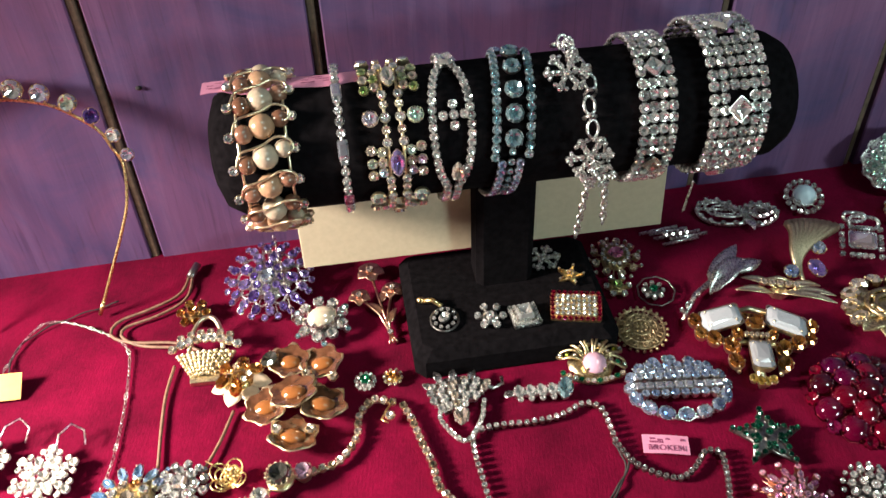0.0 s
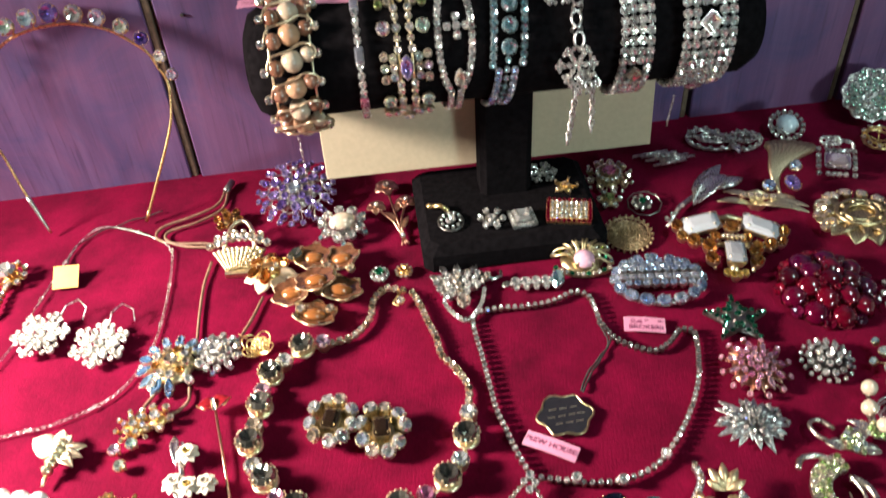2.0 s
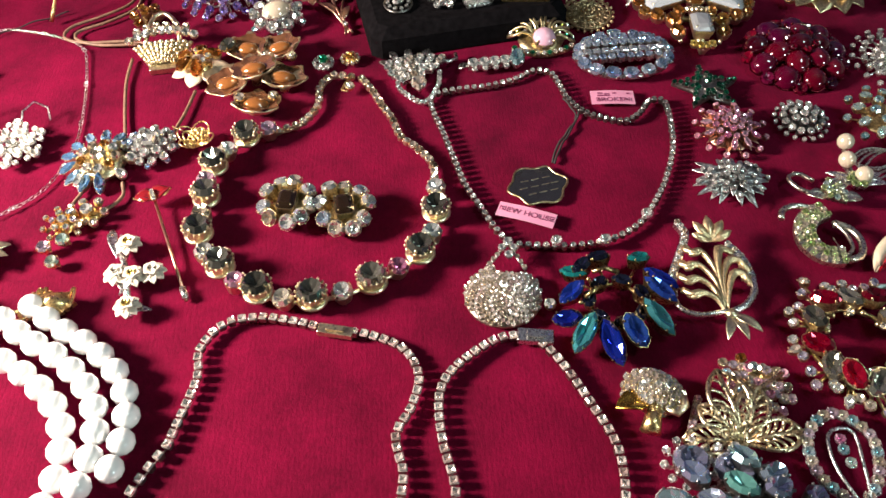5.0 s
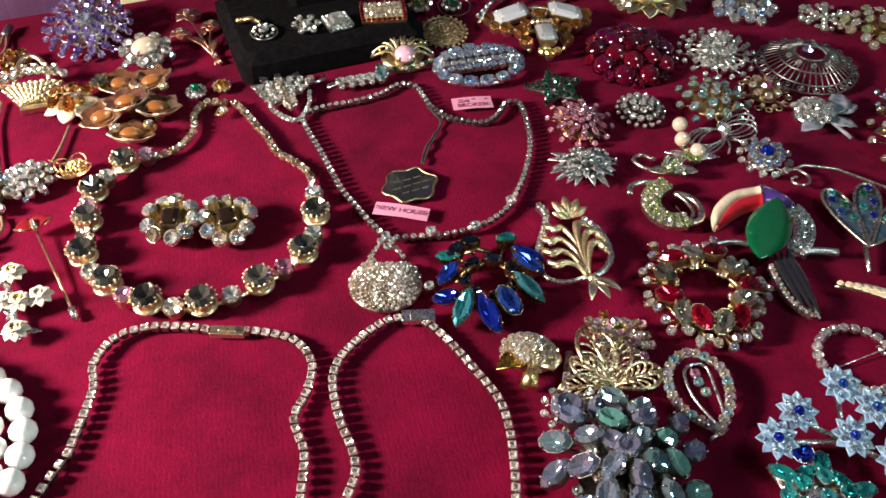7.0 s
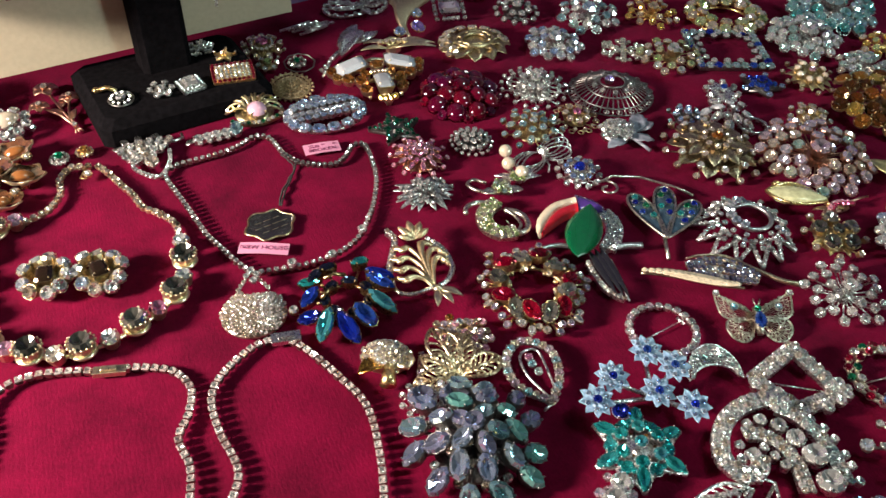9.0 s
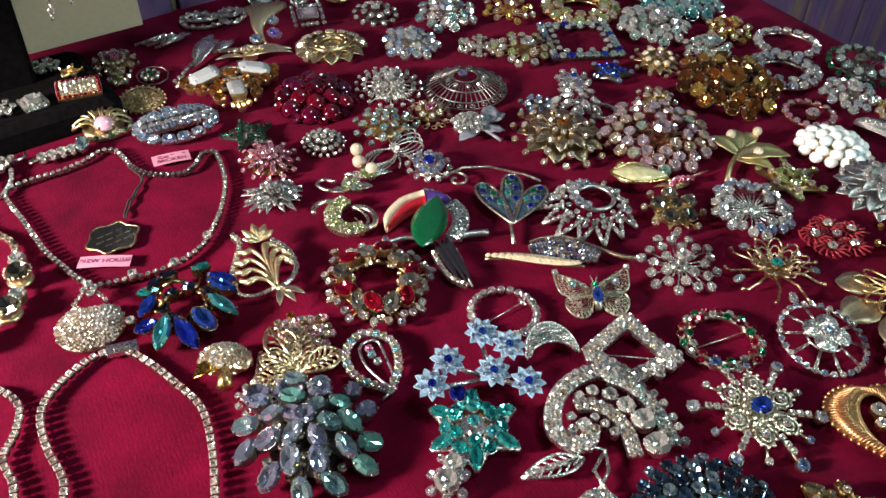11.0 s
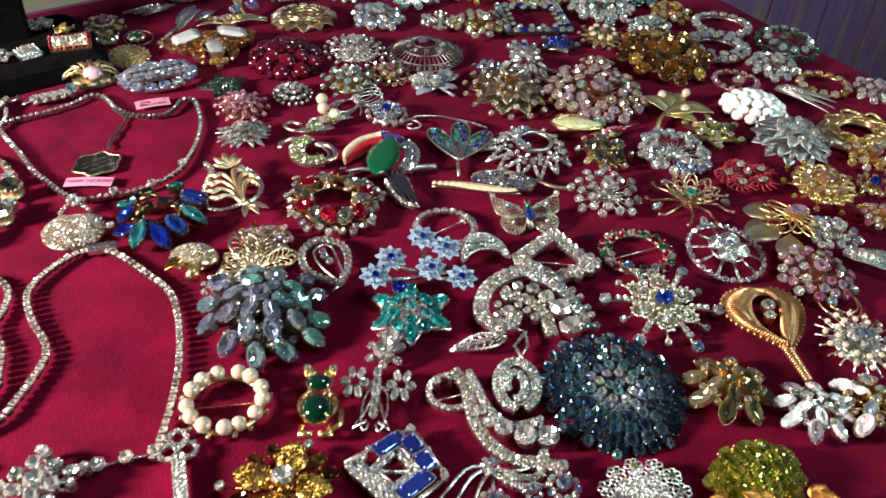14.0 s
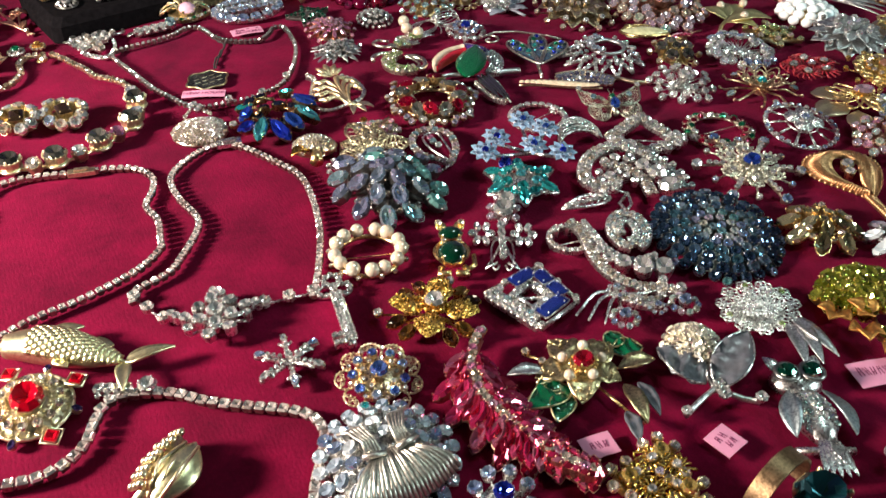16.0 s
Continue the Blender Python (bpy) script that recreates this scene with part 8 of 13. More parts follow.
def moon():
    """A pave crescent, its horns on the cloth and its back raised."""
    t = thing("brooch", "pave crystal crescent moon brooch", "brooch", at(0.2680, 0.0560, 0.0022, -16, 19))
    g = Gather()
    n, rows = 17, 4
    for i in range(n):
        a = radians(6 + 168 * i / (n - 1))
        p, q = Vector((0.0134 * math.cos(a), 0.0182 * math.sin(a), 0)), Vector((0.0120 * math.cos(a), 0.0088 * math.sin(a), 0))
        k = max(1, round(rows * math.sin(a)))
        for r in range(k):
            u = (r + 0.5) / k
            set_stone(g, t, "round", MINT if (i + r) % 4 == 0 else CRY, facing(p.lerp(q, u) + Z * (0.0030 + 0.0012 * math.sin(math.pi * u)), Z + (p.lerp(q, u) - p.lerp(q, 0.5)) * 60, p) @ pose(0, 0, 0, random.uniform(-8, 8), random.uniform(-8, 8), 0), 0.0025, 0.0025, 0.001)
    pts = [(0.0144 * math.cos(a), 0.0192 * math.sin(a)) for a in (radians(180 * i / 20) for i in range(21))] + [(0.0122 * math.cos(a), 0.0080 * math.sin(a)) for a in (radians(180 - 180 * i / 16) for i in range(1, 16))]
    n = len(pts)
    g.add([(x, y, 0.0008) for x, y in pts] + [(x, y, 0.0026) for x, y in pts], [(i, (i + 1) % n, n + (i + 1) % n, n + i) for i in range(n)] + [(i, i + 1, n - 1 - i) for i in range(1, 19)] + [(n + i, n + i + 1, 2 * n - 1 - i) for i in range(1, 19)])
    g.tube([(x, y, 0.0028) for x, y in pts], 0.0007, 5, True)
    part("setting", g, SILVER, t)


moon()


def butterfly(label, x, y, R, turn, metal_, body, spots):
    """Filigree wings drawn in wire, lifted at their far edge."""
    t = thing("brooch", label, "brooch", at(x, y, 0.0022, turn, 17))
    upper = [(0.05, 0.10), (0.34, 0.34), (0.70, 0.52), (1.0, 0.66), (1.0, 0.34), (0.92, 0.04), (0.60, -0.08), (0.20, -0.06)]
    lower = [(0.08, -0.06), (0.42, -0.08), (0.78, -0.10), (0.86, -0.36), (0.70, -0.64), (0.40, -0.70), (0.16, -0.42)]
    g = Gather()
    for s in (-1, 1):
        for pts, hub in ((upper, (0.10, 0.02)), (lower, (0.14, -0.14))):
            w = Gather()
            P, _ = spline([(s * a * R, b * R, 0.002 + 0.10 * a * R) for a, b in pts], 34, True)
            h = Vector((s * hub[0] * R, hub[1] * R, 0.0035))
            w.tube(P, R * 0.028, 5, True)
            for i in range(0, 34, 2):
                p = P[i]
                if (p - h).length < 0.35 * R:
                    continue
                w.tube([h, h.lerp(p, 0.55) + Z * 0.0004, h.lerp(p, 0.97)], R * 0.009, 4)
                o, r = h.lerp(p, 0.84), R * 0.075
                w.tube([o + q for q in ring_points(r, r, 0, 8)], R * 0.012, 4, True)
                if (p - h).length > 0.6 * R:
                    o = h.lerp(p, 0.62)
                    w.tube([o + q for q in ring_points(r * 0.8, r * 0.8, 0, 7)], R * 0.010, 4, True)
            part("wing", w, metal_, t, "wire filigree wing")
        set_stone(g, t, "round", spots[0], pose(s * 0.60 * R, 0.24 * R, 0.0055), R * 0.22, R * 0.22)
        set_stone(g, t, "round", CRY, pose(s * 0.99 * R, 0.66 * R, 0.0055), R * 0.19, R * 0.19)
        set_stone(g, t, "round", spots[1], pose(s * 0.52 * R, -0.36 * R, 0.0050), R * 0.14, R * 0.14)
        g.tube([(0, 0.16 * R, 0.006), (s * 0.10 * R, 0.42 * R, 0.008)], 0.0004, 4)
    set_stone(g, t, "round", GREEN, pose(0, 0.16 * R, 0.0068), R * 0.20, R * 0.20)
    set_stone(g, t, "pear", body, pose(0, -0.16 * R, 0.0070, 0, 0, 90), R * 0.50, R * 0.34)
    g.tube([(0, -0.50 * R, 0.003), (0, 0.25 * R, 0.004)], 0.0020, 6)
    part("body", g, metal_, t)


butterfly("filigree butterfly brooch with a blue stone body", 0.3155, 0.0850, 0.0212, -20.0, metal("antique_silver", (0.60, 0.55, 0.44), 0.26, 0.5), BLUE, (AQUA, CHAMP))


def diamond_loop():
    ox, oy = 0.3045, 0.0400
    t = thing("brooch", "open diamond shaped crystal brooch with its pin showing", "brooch", at(ox, oy))
    g = Gather()
    C = [(0.3165, 0.0570, 0.0085), (0.3225, 0.0250, 0.0050), (0.2960, 0.0245, 0.0050), (0.2850, 0.0480, 0.0060)]
    C = [Vector((a - ox, b - oy, c)) for a, b, c in C]
    for i in range(4):
        a, b = C[i], C[(i + 1) % 4]
        pave_band(g, t, [tuple(a.lerp(b, u)) for u in (0.0, 0.35, 0.7, 0.98)], 0.0078, 2, 0.0044, (CRY, CHAMP, CRY))
    for a, b, s in ((0.3245, 0.0300, 0.0066), (0.3235, 0.0220, 0.0060), (0.3180, 0.0205, 0.0058), (0.2835, 0.0440, 0.0056), (0.3090, 0.0190, 0.0055), (0.3265, 0.0255, 0.0050)):
        set_stone(g, t, "round", CRY, pose(a - ox, b - oy, 0.0055, random.uniform(-9, 9), random.uniform(-9, 9), 0), s, s, 0.003)
    g.tube([C[3] * 0.7 - Z * 0.001, C[1] * 0.7 - Z * 0.001], 0.0005, 4)
    part("setting", g, SILVER, t)


diamond_loop()


def plume_spray():
    """A curling plume: a pave crest, a falling pave ribbon and stones of growing size between."""
    ox, oy = 0.2700, 0.0110
    t = thing("brooch", "curved crystal plume brooch with large round stones", "brooch", at(ox, oy))
    g = Gather()

    def rel(pts, z0, z1):
        n = len(pts) - 1
        return [(a - ox, b - oy, z0 + (z1 - z0) * i / n) for i, (a, b) in enumerate(pts)]
    pave_band(g, t, rel([(0.257, 0.006), (0.2505, 0.000), (0.243, 0.003), (0.240, 0.012), (0.246, 0.023), (0.256, 0.031), (0.269, 0.0345), (0.280, 0.033), (0.286, 0.027)], 0.0070, 0.0100), 0.0082, 2, 0.0044, (CRY, CHAMP, CRY))
    pave_band(g, t, rel([(0.2815, 0.0275), (0.2885, 0.0200), (0.292, 0.008), (0.2915, -0.004), (0.288, -0.018)], 0.0095, 0.0050), 0.0070, 2, 0.0036, (CRY, MINT, CRY, CHAMP))
    pave_band(g, t, rel([(0.258, 0.020), (0.266, 0.0172), (0.2712, 0.009), (0.272, -0.002), (0.2675, -0.0155)], 0.0085, 0.0055), 0.0066, 2, 0.0035, (CHAMP, CRY, CHAMP))
    for a, b, s in ((0.2705, 0.0245, 0.0066), (0.2768, 0.0185, 0.0082), (0.2800, 0.0095, 0.0092), (0.2818, -0.0020, 0.0122), (0.2788, -0.0165, 0.0128), (0.2630, 0.0250, 0.0052), (0.2620, 0.0105, 0.0046), (0.2640, 0.0050, 0.0048), (0.2655, -0.0010, 0.0050), (0.2545, 0.0085, 0.0080), (0.2480, 0.0090, 0.0052), (0.2520, 0.0160, 0.0050)):
        set_stone(g, t, "round", CRY, pose(a - ox, b - oy, 0.0068, random.uniform(-8, 8), random.uniform(-8, 8), 0), s, s, 0.004)
    for a, b in ((0.2955, 0.0165), (0.2980, 0.0100), (0.2985, 0.0030), (0.2970, -0.0060), (0.2955, -0.0120), (0.2930, -0.0200)):
        set_stone(g, t, "round", CRY, pose(a - ox, b - oy, 0.0055), 0.0044, 0.0044, 0.003)
    part("setting", g, SILVER, t)


plume_spray()


def teal_star():
    R = 1.18 * 0.0201
    t = thing("brooch", "six pointed teal rhinestone star brooch in silver", "brooch", at(0.2072, 0.0327, 0, 64.2))
    g = Gather()
    for i in range(6):
        a = i * math.pi / 3
        d = Vector((math.cos(a), math.sin(a), 0))
        set_stone(g, t, "marquise", TEAL, facing(d * R * 0.74 + Z * 0.006, Z + d * 0.2, d), R * 0.56, R * 0.30)
        for s in (-1, 1):
            n = Vector((-d.y, d.x, 0)) * s
            g.tube([d * R * 1.02 + Z * 0.004, d * R * 0.62 + n * R * 0.20 + Z * 0.004, d * R * 0.44 + n * R * 0.27 + Z * 0.004], 0.0012, 5)
            set_stone(g, t, "round", TEAL, facing(d * R * 0.58 + n * R * 0.17 + Z * 0.006, Z, d), R * 0.15, R * 0.15)
        set_stone(g, t, "round", TEAL, facing(d * R * 0.42 + Z * 0.008, Z + d * 0.2, d), R * 0.30, R * 0.30)
        e = Vector((math.cos(a + 0.5236), math.sin(a + 0.5236), 0))
        set_stone(g, t, "round", TEAL, facing(e * R * 0.56 + Z * 0.005, Z + e * 0.3, e), R * 0.30, R * 0.30)
        set_stone(g, t, "round", AMBER, facing(e * R * 0.30 + Z * 0.007, Z, e), R * 0.07, R * 0.07)
        g.tube([Z * 0.002, d * R * 0.95 + Z * 0.003], 0.0014, 5)
    set_stone(g, t, "round", TEAL, pose(0, 0, 0.010), R * 0.28, R * 0.28)
    g.plate(pose(0, 0, 0.001), [(R * 0.5 * math.cos(i * 0.5236), R * 0.5 * math.sin(i * 0.5236)) for i in range(12)], 0.003, 0.002)
    part("setting", g, SILVER, t)


teal_star()


def bow_pearls():
    """The wire bow with three pearls and the green leaf hook beneath."""
    x, y = 0.2745, 0.2646
    t = thing("brooch", "silver wire bow brooch with looping ribbons", "brooch", at(x, y, 0, 10))
    g, loops = Gather(), Gather()
    for k in range(4):
        for s in (-1, 1):
            m = pose(0, 0, 0.004 + 0.001 * k, 0, 0, 12 * k - 10)
            loops.tube([m @ Vector((s * 0.011 * (1 - math.cos(b)) * (1 + 0.1 * k), 0.0055 * math.sin(b), 0.002 * math.sin(b))) for b in (2 * math.pi * i / 18 for i in range(18))], 0.0006, 4, True)
    g.tube([(0, 0, 0.005), (-0.002, -0.010, 0.004), (-0.007, -0.016, 0.003)], 0.0007, 4)
    g.tube([(0, 0, 0.005), (0.006, -0.010, 0.004), (0.004, -0.018, 0.003)], 0.0007, 4)
    set_stone(g, t, "round", CRY, pose(0, 0, 0.008), 0.007, 0.007)
    part_each("ribbon_loop", loops, SILVER, t)
    part("knot", g, SILVER, t)
    x, y = 0.2471, 0.2569
    b = thing("brooch", "silver spray brooch with three white pearls and green crystals", "brooch", at(x, y, 0, 0))
    g = Gather()
    for i, (px, py) in enumerate([(0.2505, 0.2747), (0.2461, 0.2608), (0.2505, 0.2490)]):
        stone(b, "bead", PEARL, pose(px - x, py - y, 0.0075), 0.0092, 0.0092, 0.0092, name="pearl")
        g.tube([Vector((0, -0.012, 0.002)), Vector((px - x, py - y, 0.003))], 0.0012, 5)
    for i in range(7):
        set_stone(g, b, "round", PERIDOT, pose(0.004 * math.cos(i), -0.010 + 0.004 * math.sin(i), 0.006), 0.0048, 0.0048)
    for a in (150, 175, 20, -10):
        g.blade(pose(0, -0.010, 0.003, 0, 0, a), 0.016, 0.006, 0.12)
    part("setting", g, SILVER, b)


bow_pearls()


def crescent_green():
    """A pave crescent of green stones closed by a silver ribbon, with leaves above."""
    ox, oy = 0.2180, 0.2120
    t = thing("brooch", "curled silver ribbon brooch with a crescent of green rhinestones", "brooch", at(ox, oy))

    def loc(pts, z):
        return [(x - ox, y - oy, z) for x, y in pts]
    g = Gather()
    pave_band(g, t, loc([(0.2215, 0.2270), (0.2140, 0.2235), (0.2085, 0.2160), (0.2075, 0.2060), (0.2125, 0.1985), (0.2205, 0.1970)], 0.0062), 0.0100, 3, 0.0035, (PERIDOT, CHAMP, PERIDOT, PERIDOT))
    pave_band(g, t, loc([(0.2290, 0.2440), (0.2330, 0.2400), (0.2310, 0.2340)], 0.0070), 0.0100, 3, 0.0036, (PERIDOT, MINT, PERIDOT))
    for pts, w in (([(0.2235, 0.2180), (0.2300, 0.2135), (0.2325, 0.2050), (0.2290, 0.1965), (0.2220, 0.1940)], 0.0019), ([(0.2235, 0.2190), (0.2270, 0.2110), (0.2270, 0.2020), (0.2220, 0.1960)], 0.0010), ([(0.1990, 0.2230), (0.2020, 0.2290), (0.2100, 0.2310), (0.2170, 0.2280)], 0.0017), ([(0.2050, 0.2200), (0.2100, 0.2260), (0.2160, 0.2270)], 0.0010), ([(0.2230, 0.2380), (0.2150, 0.2430), (0.2120, 0.2510), (0.2180, 0.2540), (0.2240, 0.2480)], 0.0012)):
        g.tube(spline(loc(pts, 0.0055), 16)[0], w, 6)
    g.tube(loc([(0.2215, 0.2110), (0.2230, 0.1990)], 0.0030), 0.0004, 4)
    part("setting", g, PALESIL, t)
    lv = Gather()
    for x, y, tx, ty in ((0.2270, 0.2360, 0.2170, 0.2390), (0.2330, 0.2350, 0.2440, 0.2330), (0.2320, 0.2400, 0.2400, 0.2470)):
        d = Vector((tx - x, ty - y, 0))
        lv.blade(facing(Vector((x - ox, y - oy, 0.0045)), Z, d), d.length, 0.0070, 0.12, 0.0008, 0.35, 0.9)
    part_each("leaf", lv, PALESIL, t)


crescent_green()
rosette("sapphire centred flower brooch with a crystal border", 0.2874, 0.2383, 0.0168, [(1, 0, "round", BLUE, 0.5, 0.5, 0.42, 0), (10, 0.52, "round", SKY, 0.27, 0.27, 0.36, 0), (12, 0.85, "round", CRY, 0.25, 0.25, 0.22, 0)], SILVER)


def toucan():
    """A perched bird in red, green, violet and black enamel."""
    ox, oy = 0.2600, 0.1800
    t = thing("brooch", "enamelled tropical bird brooch on a crystal branch", "brooch", at(ox, oy))

    def loc(pts, z):
        return [(x - ox, y - oy, z) for x, y in pts]

    def band(top, low, z, thick):
        """A smooth strip between two lines, rounded over its middle."""
        n = 12
        A, _ = spline(loc(top, z), n)
        B, _ = spline(loc(low, z), n)
        g, v = Gather(), []
        for a, b in zip(A, B):
            for u, h in ((0.0, -thick), (0.0, 0.0), (0.25, 0.0009), (0.5, 0.0013), (0.75, 0.0009), (1.0, 0.0), (1.0, -thick)):
                v.append(a.lerp(b, u) + Z * h)
        k = 7
        f = [(i * k + j, i * k + j + 1, (i + 1) * k + j + 1, (i + 1) * k + j) for i in range(n - 1) for j in range(k - 1)]
        f += [((i + 1) * k, i * k, i * k + k - 1, (i + 1) * k + k - 1) for i in range(n - 1)]
        return g.add(v, f + [tuple(range(k)), tuple(range(n * k - 1, (n - 1) * k - 1, -1))])
    outer = [(0.2705, 0.2130), (0.2530, 0.2115), (0.2370, 0.2000), (0.2325, 0.1880)]
    seam = [(0.2690, 0.2075), (0.2545, 0.2055), (0.2415, 0.1960), (0.2335, 0.1875)]
    inner = [(0.2655, 0.1985), (0.2570, 0.1975), (0.2460, 0.1930), (0.2345, 0.1872)]
    part("beak_top", band(outer, seam, 0.0075, 0.004), CREAME, t, "cream enamel upper beak")
    part("beak_low", band(seam, inner, 0.0078, 0.004), REDE, t, "red enamel lower beak")
    part("head", band([(0.2715, 0.2140), (0.2760, 0.2100), (0.2810, 0.2030), (0.2830, 0.1950)], [(0.2660, 0.1985), (0.2690, 0.1985), (0.2740, 0.1965), (0.2770, 0.1925)], 0.0080, 0.005), VIOLETE, t, "violet enamel head")
    wing = Gather().blade(facing(Vector((0.2435 - ox, 0.1595 - oy, 0.0085)), Z + Vector((-0.1, 0.05, 0)), Vector((0.030, 0.0385, 0))), 0.0480, 0.0225, 0.05, 0.0016, -0.14, 0.92, 12)
    part("wing", wing, GREENE, t, "glossy green enamel wing")
    g = Gather()
    pave_band(g, t, loc([(0.2810, 0.1930), (0.2815, 0.1830), (0.2760, 0.1720), (0.2660, 0.1630)], 0.0066), 0.0100, 3, 0.0031, (CRY, ICE, CRY))
    pave_band(g, t, loc([(0.2500, 0.1575), (0.2485, 0.1450), (0.2490, 0.1340), (0.2545, 0.1235)], 0.0045), 0.0028, 1, 0.0027, (CRY, CHAMP))
    part("body", g, SILVER, t, "silver body with pave stones")
    tail = Gather()
    for x, y, tx, ty in ((0.2545, 0.1650, 0.2505, 0.1270), (0.2585, 0.1655, 0.2535, 0.1240), (0.2620, 0.1655, 0.2560, 0.1220)):
        d = Vector((tx - x, ty - y, 0))
        tail.blade(facing(Vector((x - ox, y - oy, 0.0052)), Z, d), d.length, 0.0050, 0.03, 0.0010, -0.2, 0.7, 8)
    part_each("tail_feather", tail, BLACKE, t, "black enamel tail feather")
    b = Gather()
    b.tube(spline(loc([(0.2275, 0.1790), (0.2400, 0.1785), (0.2480, 0.1745)], 0.0035), 10)[0], 0.0015, 6)
    b.tube(spline(loc([(0.2630, 0.1635), (0.2750, 0.1640), (0.2890, 0.1600)], 0.0038), 10)[0], 0.0021, 6)
    b.tube(loc([(0.2630, 0.1590), (0.2560, 0.1210)], 0.0040), 0.0007, 5)
    part("branch", b, DULLSIL, t, "silver branch")


toucan()


def spiral_flower():
    (x0, y0), (x1, y1) = (0.2987, 0.1451), (0.3316, 0.2077)
    t = thing("brooch", "silver wire flower brooch with blue enamel petals and stones", "brooch", at(x0, y0, 0, math.degrees(math.atan2(y1 - y0, x1 - x0))))
    L = math.hypot(x1 - x0, y1 - y0)
    g = Gather()
    slate = glossy("slate_blue_enamel", (0.03, 0.06, 0.085), 0.22, 0.6, 0.4)
    g.tube([(0, 0, 0.002), (L * 0.3, 0.001, 0.003)], 0.0013, 5)
    for a, l in ((25, 0.64), (-3, 0.74), (-30, 0.64)):
        m = pose(L * 0.24, 0, 0.004, 0, 0, a)
        edge = [(l * L * 0.5 * (1 - math.cos(b)), 0.0060 * math.sin(b) * (1.15 - 0.65 * math.cos(b)) * 0.9) for b in (2 * math.pi * i / 26 for i in range(26))]
        part("petal", Gather().plate(m @ Matrix.Translation((0, 0, -0.0004)), edge, 0.0010, 0.0006), slate, t, "slate blue enamel petal")
        g.tube([m @ Vector((p, q, 0.001)) for p, q in edge], 0.0009, 5, True)
        for k in range(5):
            set_stone(g, t, "round", (BLUE, TEAL, BLUE, GREEN)[(k + (a > 0)) % 4], m @ Matrix.Translation((l * L * (0.46 + 0.11 * k), 0.0026 * ((k % 2) * 2 - 1) * (k < 4), 0.0016)), 0.0046, 0.0046, 0.001)
    cx = L * 0.92
    P = [Vector((cx + r * math.cos(a), 0.034 + r * math.sin(a), 0.003)) for a, r in ((i * 0.45, 0.0014 + 0.00050 * i) for i in range(18))]
    g.tube(P + [Vector((L * 1.12, 0.030, 0.003)), Vector((L * 1.14, 0.012, 0.003)), Vector((L * 1.02, -0.012, 0.003)), Vector((L * 0.92, -0.022, 0.003))], 0.0009, 5)
    part("setting", g, PALESIL, t)


spiral_flower()


def star_wreath():
    """Long pave points round a hole that sits off the middle."""
    ox, oy = 0.3560, 0.1500
    t = thing("brooch", "silver pave wreath brooch with star shaped points", "brooch", at(ox, oy))
    g = Gather()
    R = 0.0315
    hole = Vector((0.0110, 0.0075, 0))
    n = 13
    for i in range(n):
        a = 2 * math.pi * i / n + 0.1
        d, e = Vector((math.cos(a), math.sin(a), 0)), Vector((-math.sin(a), math.cos(a), 0))
        rim = hole + d * R * 0.42
        tip = d * R * (1.04 if i % 2 else 0.97) + Z * 0.002
        for s in (-1, 1):
            base = rim.lerp(tip, 0.30) + e * s * R * 0.19 + Z * 0.0050
            for k in range(5):
                p = base.lerp(tip, k / 5.0)
                set_stone(g, t, "round", CRY, facing(p, Z + d * 0.3, d) @ pose(0, 0, 0, random.uniform(-14, 14), random.uniform(-14, 14), 0), R * 0.088, R * 0.088, 0.001)
            g.tube([base - Z * 0.001, tip - Z * 0.0005], 0.0013, 5)
        for u in (0.22, 0.42, 0.60):
            set_stone(g, t, "round", (MINT, CRY, ICE)[i % 3], facing(rim.lerp(tip, u) + Z * 0.0062, Z, d) @ pose(0, 0, 0, random.uniform(-14, 14), random.uniform(-14, 14), 0), R * 0.11, R * 0.11, 0.001)
    g.tube([hole + q for q in ring_points(R * 0.40, R * 0.40, 0.0062, 30)], 0.0015, 6, True)
    for i in range(6):
        a = radians(95 + 24 * i)
        set_stone(g, t, "round" if i % 2 else "marquise", ICE, facing(hole + Vector((R * 0.44 * math.cos(a), R * 0.44 * math.sin(a), 0.0092)), Z, Vector((math.cos(a), math.sin(a), 0))), R * 0.24, R * 0.18)
    part("setting", g, DULLSIL, t)


star_wreath()


def pod():
    t = thing("brooch", "gold seed pod brooch with a pale yellow enamel leaf", "brooch", at(0.4094, 0.1651, 0, -37.2))
    part("leaf", Gather().blade(pose(-0.018, 0, 0.005), 0.036, 0.020, 0.10, 0.002, -0.2, 0.7), glossy("pale_yellow_enamel", (0.50, 0.50, 0.28), 0.15, 1.0, 0.3), t, "pale yellow enamel leaf")
    g = Gather()
    for s in (-1, 1):
        g.tube([(-0.019 + 0.038 * u, s * 0.011 * math.sin(math.pi * u ** 0.8), 0.006 + 0.002 * math.sin(3 * u)) for u in (i / 12 for i in range(13))], 0.0012, 5)
    g.tube([(0.018, 0, 0.005), (0.030, -0.001, 0.003)], 0.0013, 5)
    g.put("grain", pose(-0.012, 0.010, 0.006), (0.008, 0.006, 0.005))
    part("frame", g, GOLD, t)


pod()


